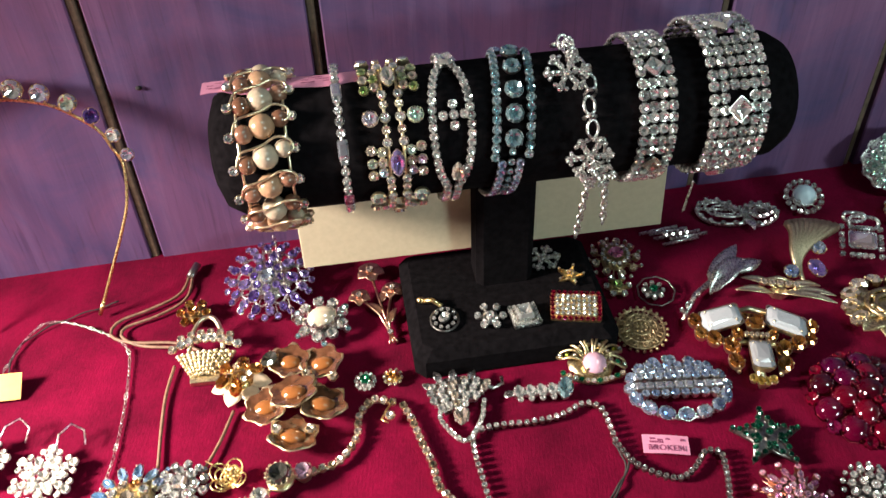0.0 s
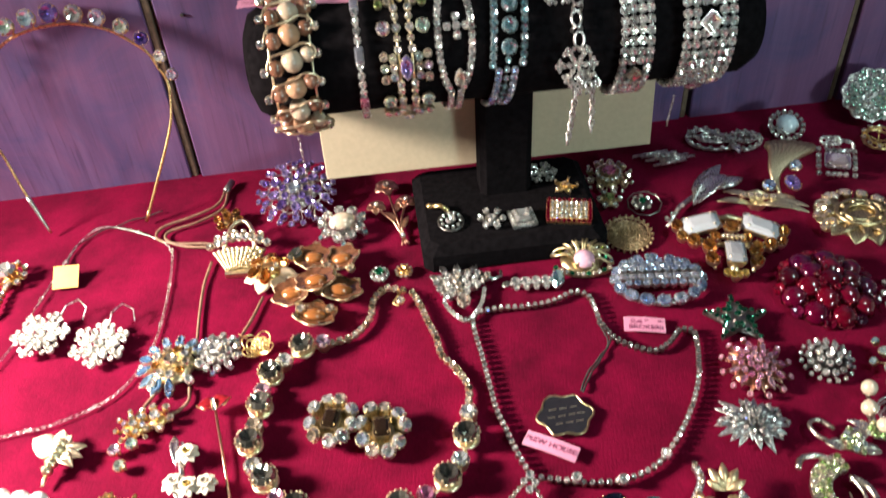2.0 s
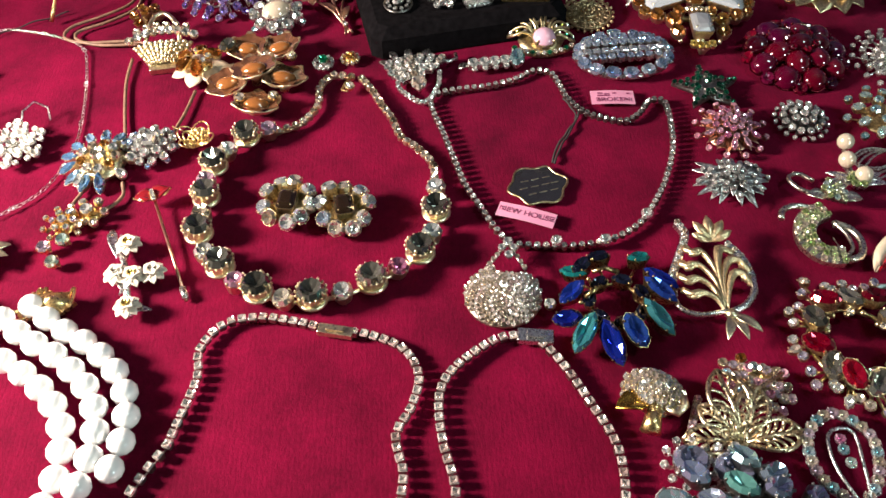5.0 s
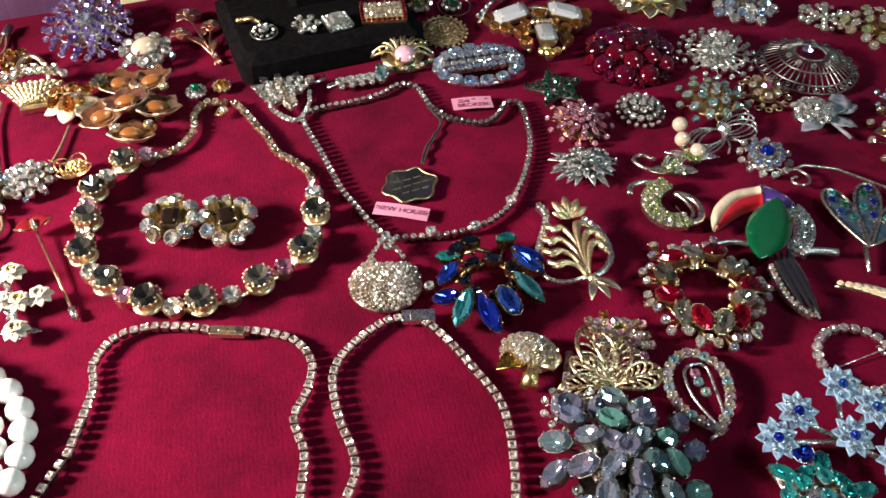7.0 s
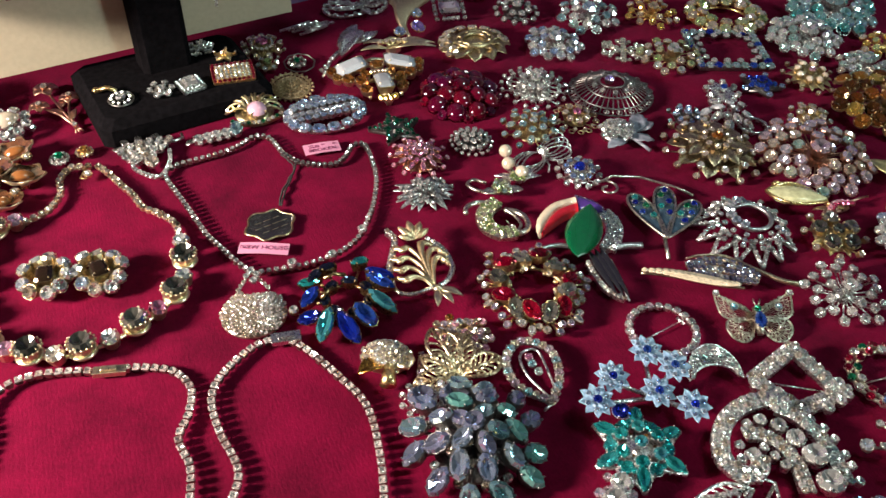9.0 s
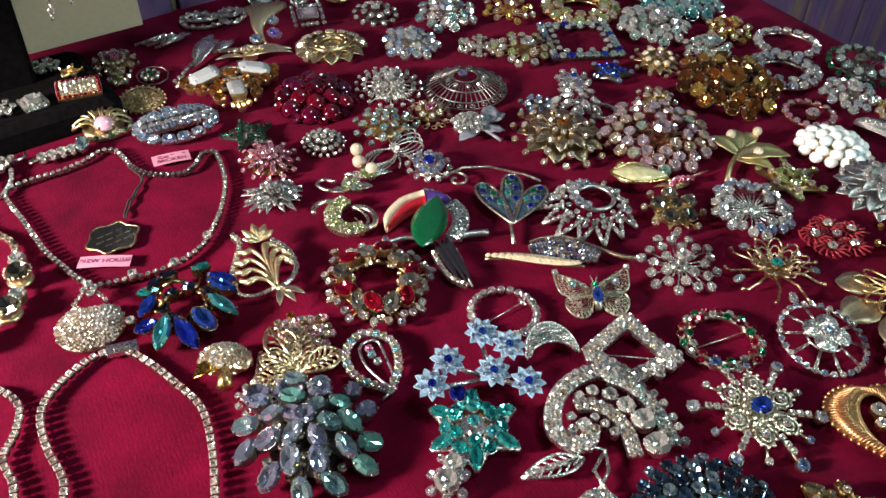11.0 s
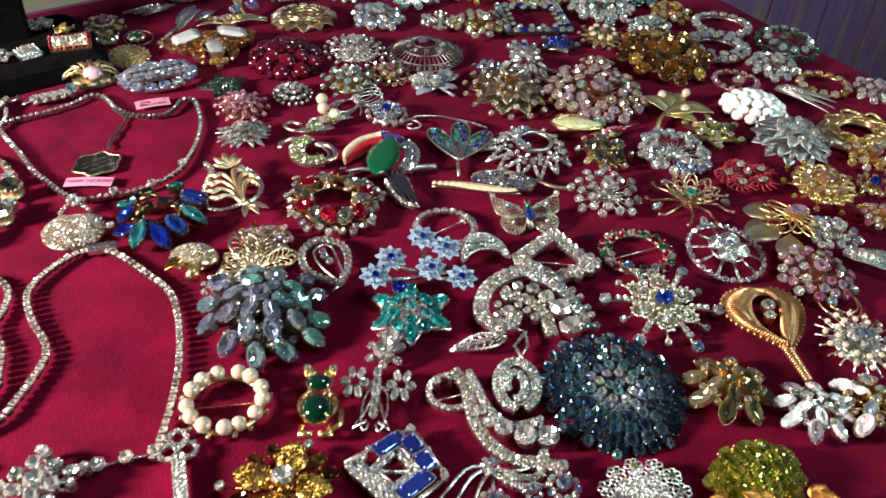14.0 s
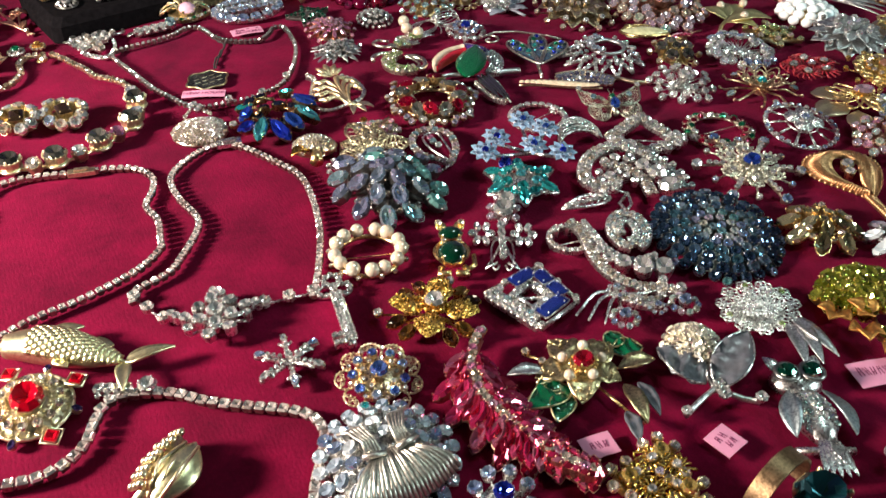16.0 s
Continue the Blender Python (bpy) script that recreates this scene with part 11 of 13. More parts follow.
def swirl_plume():
    """A scrolling silver plume: a ring, a spiral eye and a fall of stones."""
    ox, oy = 0.2162, -0.0450
    t = thing("brooch", "large scrolling crystal plume brooch with a spiral eye", "brooch", at(ox, oy))
    g = Gather()

    def rel(pts, z0, z1):
        n = len(pts) - 1
        return [(a - ox, b - oy, z0 + (z1 - z0) * i / n) for i, (a, b) in enumerate(pts)]
    ring = [(0.1990 + 0.0106 * math.cos(a), -0.0275 + 0.0110 * math.sin(a)) for a in (radians(60 + 330 * i / 11) for i in range(12))]
    pave_band(g, t, rel(ring, 0.0060, 0.0060), 0.0026, 1, 0.0025, (CHAMP, CRY))
    pave_band(g, t, rel([(0.2060, -0.0190), (0.2070, -0.0280), (0.2035, -0.0390), (0.2000, -0.0500), (0.1998, -0.0620), (0.2025, -0.0715), (0.2075, -0.0785), (0.2160, -0.0830), (0.2225, -0.0890)], 0.0085, 0.0050), 0.0056, 2, 0.0030, (CHAMP, CRY, CHAMP))
    # the eye: a tilted oval band round a smaller curl
    slant = radians(60)

    def oval(cx, cy, a, b, t0, t1, n=14):
        out = []
        for i in range(n + 1):
            w = radians(t0 + (t1 - t0) * i / n)
            u, v = a * math.cos(w), b * math.sin(w)
            out.append((cx + u * math.cos(slant) - v * math.sin(slant), cy + u * math.sin(slant) + v * math.cos(slant)))
        return out
    pave_band(g, t, rel(oval(0.2300, -0.0395, 0.0155, 0.0096, -160, 175), 0.0085, 0.0085), 0.0052, 2, 0.0025, (CRY, CHAMP, AQUA))
    pave_band(g, t, rel(oval(0.2285, -0.0405, 0.0082, 0.0046, 175, 480), 0.0085, 0.0105), 0.0040, 2, 0.0020, (CRY, MINT))
    pave_band(g, t, rel([(0.2120, -0.0230), (0.2108, -0.0340), (0.2092, -0.0440), (0.2105, -0.0540), (0.2140, -0.0605), (0.2210, -0.0625), (0.2285, -0.0630)], 0.0085, 0.0070), 0.0042, 1, 0.0038, (CRY,))
    for a, b, s, cut in ((0.2055, -0.0465, 0.0058, "round"), (0.2055, -0.0540, 0.0064, "round"), (0.2095, -0.0608, 0.0092, "round"), (0.2165, -0.0688, 0.0108, "round"), (0.2255, -0.0738, 0.0108, "round"), (0.2250, -0.0660, 0.0058, "round"), (0.2165, -0.0650, 0.0056, "round"), (0.2225, -0.0905, 0.0056, "round"), (0.2030, -0.0210, 0.0050, "round"), (0.1950, -0.0200, 0.0048, "round"), (0.2185, -0.0815, 0.0050, "round")):
        set_stone(g, t, cut, CRY, pose(a - ox, b - oy, 0.0075, random.uniform(-8, 8), random.uniform(-8, 8), 60), s, s * (0.8 if cut == "emerald" else 1), 0.005)
    g.tube([(0.1905 - ox, -0.0280 - oy, 0.003), (0.2040 - ox, -0.0300 - oy, 0.003)], 0.0005, 5)
    part("setting", g, SILVER, t)
    # the silver leaf and stem that lies above it
    x, y = 0.2451, -0.0050
    b = thing("brooch", "silver cherry leaf pin with crystal veins", "brooch", at(x, y, 0, 172.9))
    q = Gather()
    open_leaf(q, pose(0, 0, 0.003), 0.032, 0.011, 6)
    for i in range(7):
        set_stone(q, b, "round", CRY, pose(0.010 + 0.003 * i, 0.0, 0.005), 0.0032, 0.0032, 0.001)
    q.tube([(0.008, 0, 0.003), (-0.004, -0.006, 0.004), (-0.012, -0.001, 0.003), (-0.008, 0.010, 0.003), (0.002, 0.018, 0.003)], 0.0010, 5)
    q.tube([(-0.010, 0.001, 0.004), (-0.001, 0.008, 0.004), (-0.002, 0.024, 0.003)], 0.0010, 5)
    part("leaf", q, SILVER, b)


swirl_plume()
rosette("large low octagonal brooch of navy crystals round a pastel middle", 0.2725, -0.0625, 0.0345, [(3, 0.09, "round", ABBLUE, 0.16, 0.16, 0.15, 20), (8, 0.24, "round", AB, 0.15, 0.15, 0.16, 0), (12, 0.37, "round", ABBLUE, 0.17, 0.17, 0.16, 10), (16, 0.53, "round", NAVY, 0.20, 0.20, 0.15, 8), (20, 0.69, "round", NAVY, 0.21, 0.21, 0.13, 0), (22, 0.85, "round", NAVYDARK, 0.22, 0.22, 0.10, 4), (26, 0.98, "round", NAVYDARK, 0.19, 0.19, 0.06, 5), (8, 1.05, "round", ABBLUE, 0.15, 0.15, 0.05, 12)], GUN, plate=0.85)


def dragonfly():
    ox, oy = 0.1960, -0.0903
    t = thing("brooch", "silver ribbon spray brooch with clusters of aurora stones", "brooch", at(ox, oy))
    g = Gather()

    def loc(pts):
        return [(x - ox, y - oy, 0.004 + 0.002 * (i % 2)) for i, (x, y) in enumerate(pts)]
    for pts in ([(0.1950, -0.0740), (0.1836, -0.0722), (0.1719, -0.0765), (0.1652, -0.0810)], [(0.1944, -0.0750), (0.1835, -0.0768), (0.1700, -0.0850)], [(0.1944, -0.0760), (0.1859, -0.0814), (0.1752, -0.0910)], [(0.1962, -0.0770), (0.2023, -0.0828), (0.2126, -0.0835), (0.2133, -0.0912)]):
        P, _ = spline(loc(pts), 16)
        g.tube(P, 0.0010, 5, taper=(1.1, 0.6))
    pave_band(g, t, loc([(0.1950, -0.0770), (0.2010, -0.0850), (0.2110, -0.0880), (0.2180, -0.0840)]), 0.0030, 1, 0.0028, (CHAMP, CRY))
    pave_band(g, t, loc([(0.1945, -0.0775), (0.1990, -0.0890), (0.2080, -0.0930)]), 0.0030, 1, 0.0028, (CRY, CHAMP))
    for x, y, r in ((0.2170, -0.0995, 0.0082), (0.2035, -0.0955, 0.0050), (0.1850, -0.0935, 0.0078), (0.1940, -0.0752, 0.0052)):
        c = Vector((x - ox, y - oy, 0.0062))
        set_stone(g, t, "round", ABBLUE, Matrix.Translation(c + Z * 0.0022), r * 0.78, r * 0.78, 0.003)
        n = max(7, int(r / 0.00075))
        for i in range(n):
            a = 2 * math.pi * i / n
            d = Vector((math.cos(a), math.sin(a), 0))
            set_stone(g, t, "round", (AB, SKY, ROSE_AB, AB)[i % 4], facing(c + d * r * 0.78, Z + d * 0.6, d), r * 0.44, r * 0.44, 0.0015)
        g.tube([Vector((-0.001, 0.014, 0.003)), Vector((c.x, c.y, 0.003))], 0.0008, 5)
    part("setting", g, SILVER, t)


dragonfly()


def openwork_flower():
    ox, oy = 0.2476, -0.1185
    R = 0.0243
    t = thing("brooch", "silver openwork bouquet brooch of small wire rosettes", "brooch", at(ox, oy))
    g = Gather()
    for n, r, z in ((1, 0, 0.010), (6, 0.36, 0.009), (11, 0.72, 0.006)):
        for i in range(n):
            a = 2 * math.pi * i / n + r
            c = Vector((R * r * math.cos(a), R * r * 0.85 * math.sin(a), z))
            for k in range(7):
                b = 2 * math.pi * k / 7
                o = c + Vector((R * 0.12 * math.cos(b), R * 0.12 * math.sin(b), 0))
                g.tube([o + q for q in ring_points(R * 0.06, R * 0.06, 0, 8)], 0.0005, 4, True)
            g.tube([c - Z * 0.004, c + Z * 0.0005], 0.0012, 5)
            if (i + n) % 3 == 0:
                set_stone(g, t, "round", (CRY, PERIDOT, PINK)[i % 3], Matrix.Translation(c + Z * 0.0005), R * 0.14, R * 0.14, 0.001)
    g.plate(pose(0, 0, 0.001), [(R * 0.6 * math.cos(i * 0.5), R * 0.5 * math.sin(i * 0.5)) for i in range(12)], 0.0015)
    part("wirework", g, SILVER, t)
    lv = Gather()
    for (x, y), a in zip([(0.2565, -0.1315), (0.2573, -0.1342), (0.2522, -0.1337)], (-94.3, -115.5, -121.6)):
        lv.blade(pose(x - ox, y - oy, 0.005, 0, 0, a), 0.030, 0.008, 0.06, fold=0.25)
    part_each("leaf", lv, DULLSIL, t, "brushed silver leaf")


openwork_flower()


def grape_brooch():
    ox, oy = 0.2975, -0.1369
    t = thing("brooch", "olive green grape cluster brooch with copper leaves", "brooch", at(ox, oy))
    g = Gather()
    k = 0.0236
    for i in range(46):
        a, r = i * 2.4, math.sqrt(i / 46)
        x, y = k * 0.98 * r * math.cos(a) + 0.002, k * 0.72 * r * math.sin(a) + 0.003
        set_stone(g, t, "round", OLIVE, facing(Vector((x, y, 0.012 - 0.007 * r * r + random.uniform(-0.001, 0.001))), Z + Vector((math.cos(a), math.sin(a), 0)) * r * 0.7, (1, 0, 0)) @ pose(0, 0, 0, random.uniform(-14, 14), random.uniform(-14, 14), 0), 0.0078, 0.0078, 0.003)
    set_stone(g, t, "round", OLIVE, pose(0.2835 - ox, -0.1620 - oy, 0.0075), 0.0076, 0.0076, 0.003)
    g.plate(pose(0.002, 0.003, 0.001), [(k * 0.8 * math.cos(i * 0.5), k * 0.55 * math.sin(i * 0.5)) for i in range(12)], 0.003, 0.003)
    g.tube([(-0.004, -0.012, 0.004), (0.2835 - ox, -0.1620 - oy, 0.004), (-0.020, -0.036, 0.003)], 0.0011, 5)
    part("grapes", g, GOLD, t, "clustered olive stones in gold")
    copper = metal("copper_leaf", (0.74, 0.33, 0.09), 0.40, 0.3)
    for x, y, a in ((0.2750, -0.1410, 200), (0.2890, -0.1485, 120), (0.2770, -0.1555, 230), (0.2990, -0.1570, 300), (0.2790, -0.1710, 250), (0.3120, -0.1560, 320)):
        lv = Gather()
        for turn, k in ((-62, 0.85), (0, 1.0), (62, 0.85)):
            lv.blade(pose(x - ox, y - oy, 0.0065, 0, -14, a + turn), 0.0115 * k, 0.0100, 0.20, 0.0008, 0.25, 0.62, 8, 0.05)
        part("leaf", lv, copper, t, "matt copper leaf")


grape_brooch()


def navette_flower(label, x, y, R, mats, metal_, n=8, turn=0):
    t = thing("brooch", label, "brooch", at(x, y, 0, turn))
    g = Gather()
    for ring, (r, l, z, k) in enumerate(((0.68, 0.60, 0.12, n), (0.34, 0.48, 0.28, n - 3))):
        for i in range(k):
            a = 2 * math.pi * i / k + ring * 0.4
            d = Vector((math.cos(a), math.sin(a), 0))
            set_stone(g, t, "marquise" if i % 4 else "oval", mats[(i + ring) % len(mats)], facing(d * R * r + Z * (R * z + 0.003), Z + d * 0.6, d) @ pose(0, 0, 0, random.uniform(-14, 14), random.uniform(-8, 8), random.uniform(-10, 10)), R * l, R * l * 0.58, 0.003)
            g.tube([Z * 0.003, d * R * r * 0.8 + Z * 0.003], 0.0011, 4)
            set_stone(g, t, "round", CRY if metal_ is SILVER else CHAMP, facing(Vector((R * 0.55 * math.cos(a + 0.4), R * 0.55 * math.sin(a + 0.4), R * z + 0.004)), Z, d), R * 0.16, R * 0.16)
    set_stone(g, t, "round", mats[-1], pose(0, 0, R * 0.4), R * 0.26, R * 0.26, 0.003)
    part("setting", g, metal_, t)


SMOKYOL = gem("smoky_olive_stone", (0.14, 0.12, 0.06), (0.34, 0.31, 0.18), (0.48, 0.46, 0.30))
PALEPINK = gem("milky_pink_stone", (0.70, 0.52, 0.62), (0.82, 0.76, 0.80), (0.60, 0.70, 0.72), metallic=0.35, rough=0.12)
navette_flower("smoky olive navette flower brooch in gold", 0.3268, -0.0862, 1.08 * 0.0233, (SMOKYOL,), GOLD)
navette_flower("milky pink and aurora navette spray brooch", 0.3554, -0.1161, 1.08 * 0.0199, (PALEPINK, PALEPINK, AB), SILVER)
rosette("silver starburst brooch tipped with white pearls", 0.4144, -0.0921, 0.0260, [(1, 0, "round", SKY, 0.26, 0.26, 0.34, 0), (8, 0.26, "round", CRY, 0.16, 0.16, 0.32, 0), (20, 0.9, "ray", CRY, 0.06, 0.022, 0.2, 0), (12, 0.5, "bead", PEARL, 0.14, 0.14, 0.26, 0), (14, 0.72, "bead", PEARL, 0.13, 0.13, 0.2, 10), (10, 0.95, "petal", CRY, 0.4, 0.07, 0.1, 0)], SILVER)


def key_pin():
    (x0, y0), (x1, y1) = [(0.0722, 0.0010)][0], [(0.0635, -0.0449)][0]
    t = thing("brooch", "silver pave key shaped pin", "brooch", at(x0, y0, 0, math.degrees(math.atan2(y1 - y0, x1 - x0))))
    L = math.hypot(x1 - x0, y1 - y0)
    g = Gather()
    for c in range(3):
        a = 2 * math.pi * c / 3 + 1
        o = Vector((0.003 + 0.005 * math.cos(a), 0.005 * math.sin(a), 0.003))
        g.tube([o + q for q in ring_points(0.0042, 0.0042, 0, 12)], 0.0012, 5, True)
        for i in range(8):
            b = i * 0.785
            set_stone(g, t, "round", CRY, Matrix.Translation(o + Vector((0.0042 * math.cos(b), 0.0042 * math.sin(b), 0.001))), 0.0028, 0.0028, 0.0006)
    n = 14
    for i in range(n):
        for s in (-1, 1):
            set_stone(g, t, "round", CRY, pose(0.010 + (L - 0.013) * i / (n - 1), s * 0.0016, 0.0048, random.uniform(-8, 8), random.uniform(-8, 8), 0), 0.0034, 0.0034, 0.001)
    g.tube([(0.006, 0, 0.003), (L, 0, 0.003)], 0.0022, 6)
    for x in (L - 0.002, L - 0.007):
        g.box(pose(x, -0.004, 0.002), 0.003, 0.008, 0.003)
        for k in range(2):
            set_stone(g, t, "round", CRY, pose(x, -0.004 - 0.003 * k, 0.005), 0.003, 0.003, 0.0006)
    part("key", g, SILVER, t)


key_pin()


def cluster_pendant():
    ox, oy = 0.0129, 0.0021
    t = thing("pendant", "clear crystal flower cluster centre of a necklace", "pendant", at(ox, oy, 0, -12.8))
    g = Gather()
    k = 0.0242 / 0.034
    for x, y, s in ((0, 0, 0.011), (-0.011, 0.006, 0.009), (-0.002, 0.013, 0.009), (0.010, 0.008, 0.009), (0.010, -0.006, 0.009), (-0.001, -0.012, 0.009), (-0.011, -0.006, 0.009), (-0.020, 0.0, 0.008), (-0.026, 0.006, 0.006), (0.020, 0.003, 0.008), (0.027, 0.006, 0.007), (0.020, -0.006, 0.006), (-0.019, -0.010, 0.006), (0.004, 0.020, 0.008), (-0.006, -0.020, 0.008), (0.008, -0.017, 0.008), (-0.030, 0.012, 0.006), (0.032, 0.010, 0.006), (0.000, 0.026, 0.006)):
        set_stone(g, t, "oval" if s > 0.008 else "round", CRY, pose(x * k, y * k, 0.006 + 0.004 * (1 - (x * x + y * y) / 0.0009), random.uniform(-14, 14), random.uniform(-14, 14), random.uniform(0, 180)), s * k * 1.25, s * k * 1.02, 0.004)
        g.tube([(0, 0, 0.002), (x * k, y * k, 0.003)], 0.0010, 4)
    part("setting", g, SILVER, t)


cluster_pendant()


def snow_star():
    R = 0.0178
    t = thing("brooch", "six armed silver star pin with marquise stones", "brooch", at(0.0336, -0.0411, 0, 20))
    g = Gather()
    for i in range(6):
        a = i * math.pi / 3
        d, n = Vector((math.cos(a), math.sin(a), 0)), Vector((-math.sin(a), math.cos(a), 0))
        set_stone(g, t, "marquise", CRY if i % 2 else SKY, facing(d * R * 0.80 + Z * 0.005, Z + d * 0.2, d), R * 0.34, R * 0.2)
        for u in (0.25, 0.42, 0.58):
            set_stone(g, t, "round", CRY, facing(d * R * u + Z * 0.006, Z, d), R * 0.13, R * 0.13, 0.001)
        for s in (-1, 1):
            g.tube([d * R * 0.5 + Z * 0.004, d * R * 0.68 + n * s * R * 0.16 + Z * 0.004], 0.0009, 4)
        g.tube([Z * 0.003, d * R * 0.95 + Z * 0.003], 0.0014, 5)
    set_stone(g, t, "round", CRY, pose(0, 0, 0.008), R * 0.22, R * 0.22)
    part("setting", g, SILVER, t)


snow_star()


def filigree_button():
    """Nine fine gold scallops behind a ring of blue stones round a larger one."""
    R = 0.0195
    t = thing("brooch", "gold filigree brooch set with blue aurora stones", "brooch", at(0.0650, -0.0700, 0.001, 0, 8))
    g, lobes = Gather(), Gather()
    gilt = metal("pale_rose_gold", (0.84, 0.68, 0.44), 0.25, 0.45)
    auro = gem("blue_violet_aurora", (0.08, 0.13, 0.50), (0.16, 0.30, 0.70), (0.24, 0.50, 0.76), (0.40, 0.40, 0.78))
    for i in range(9):
        a = 2 * math.pi * i / 9
        d, n = Vector((math.cos(a), math.sin(a), 0)), Vector((-math.sin(a), math.cos(a), 0))
        o = d * R * 0.74 + Z * 0.0030
        arc = [o + d * R * 0.27 * math.cos(b) + n * R * 0.27 * math.sin(b) for b in (radians(-115 + 230 * k / 12) for k in range(13))]
        lobes.tube(arc, R * 0.026, 5)
        for k in range(13):
            g.put("grain", Matrix.Translation(arc[k] + Z * 0.0004), (R * 0.062,) * 3)
        for k in (-1, 0, 1):
            b = radians(48 * k)
            g.tube([o + d * R * 0.02, o + (d * math.cos(b) + n * math.sin(b)) * R * 0.25], R * 0.016, 4)
            c = o + (d * math.cos(b) + n * math.sin(b)) * R * 0.16
            g.tube([c + Z * 0.0004 + q for q in ring_points(R * 0.05, R * 0.05, 0, 7)], R * 0.014, 4, True)
        set_stone(g, t, "round", auro if i % 3 else SKY, facing(d * R * 0.60 + Z * 0.0062, Z + d * 0.25, d), R * 0.25, R * 0.25, 0.003)
        e = Vector((math.cos(a + 0.35), math.sin(a + 0.35), 0))
        for r, s in ((0.40, 0.13), (0.72, 0.11)):
            set_stone(g, t, "round", CRY if i % 2 else CHAMP, facing(e * R * r + Z * 0.0066, Z, e), R * s, R * s, 0.002)
        g.put("grain", pose(R * 0.54 * e.x, R * 0.54 * e.y, 0.0060), (R * 0.1,) * 3)
    set_stone(g, t, "round", auro, pose(0, 0, 0.0088), R * 0.44, R * 0.44, 0.003)
    g.plate(pose(0, 0, 0.001), [(R * 0.62 * math.cos(i * 0.4), R * 0.62 * math.sin(i * 0.4)) for i in range(16)], 0.0022, 0.002)
    part_each("scallop", lobes, gilt, t)
    part("setting", g, gilt, t)


filigree_button()


def frost_brooch():
    """A mound of icy ovals under a gathered silver ribbon."""
    R = 0.0293
    t = thing("brooch", "large icy blue stone brooch with a gathered silver ribbon", "brooch", at(0.0485, -0.1131, 0.001, 0, 6))
    g = Gather()
    frost = gem("frosted_ice_stone", (0.26, 0.33, 0.40), (0.42, 0.50, 0.55), (0.58, 0.63, 0.65), metallic=0.45, rough=0.12)
    for n, r, z in ((22, 0.92, 0.10), (17, 0.72, 0.24), (12, 0.50, 0.34), (6, 0.26, 0.39)):
        for i in range(n):
            a = 2 * math.pi * i / n + r
            d = Vector((math.cos(a), math.sin(a), 0))
            set_stone(g, t, "oval" if i % 4 else "round", frost if i % 5 else SKY, facing(d * R * r + Z * z * R, Z + d * 0.6, d) @ pose(0, 0, 0, random.uniform(-14, 14), random.uniform(-14, 14), random.uniform(-40, 40)), R * 0.27, R * 0.21, 0.004)
    g.plate(pose(0, 0, 0.001), [(R * 0.8 * math.cos(i * 0.4), R * 0.8 * math.sin(i * 0.4)) for i in range(16)], 0.003, R * 0.2)
    set_stone(g, t, "round", TEAL, pose(R * 0.05, R * 0.84, R * 0.30), R * 0.12, R * 0.12)
    part("setting", g, SILVER, t)
    satin = metal("satin_silver", (0.60, 0.57, 0.50), 0.34, 0.4)
    fan = Gather()
    for i in range(24):
        u = -1 + 2 * i / 23
        fan.tube([Vector((R * 0.30 * u, -R * 0.10 + R * 0.05 * math.cos(u * 2), R * 0.46)), Vector((R * 0.52 * u, -R * 0.30, R * (0.50 + 0.02 * math.sin(i * 2.1)))), Vector((R * 0.70 * u, -R * (0.60 - 0.12 * u * u), R * 0.44)), Vector((R * 0.78 * u, -R * (0.82 - 0.2 * u * u), R * 0.28))], R * 0.030, 5, taper=(0.7, 1.25))
    for s in (-1, 1):
        for k in range(5):
            w = 0.05 * (k - 2)
            fan.tube([Vector((R * (s * 0.24 + w), -R * 0.12, R * 0.46)), Vector((R * (s * 0.22 + w * 0.8), R * 0.16, R * 0.52)), Vector((R * (s * 0.30 + w * 1.1), R * 0.40, R * 0.50)), Vector((R * (s * 0.44 + w), R * 0.48, R * 0.42))], R * 0.030, 5)
        fan.tube([Vector((s * R * 0.08, -R * 0.12, R * 0.50)), Vector((s * R * 0.40, -R * 0.06, R * 0.52))], R * 0.05, 6)
    part_each("ribbon_fold", fan, satin, t, "gathered matt silver ribbon")


frost_brooch()


CRIMSON = gem("crimson_glass", (0.22, 0.0, 0.02), (0.42, 0.012, 0.05), (0.55, 0.04, 0.09))
PINKGLASS = gem("soft_pink_glass", (0.55, 0.12, 0.22), (0.68, 0.26, 0.36))


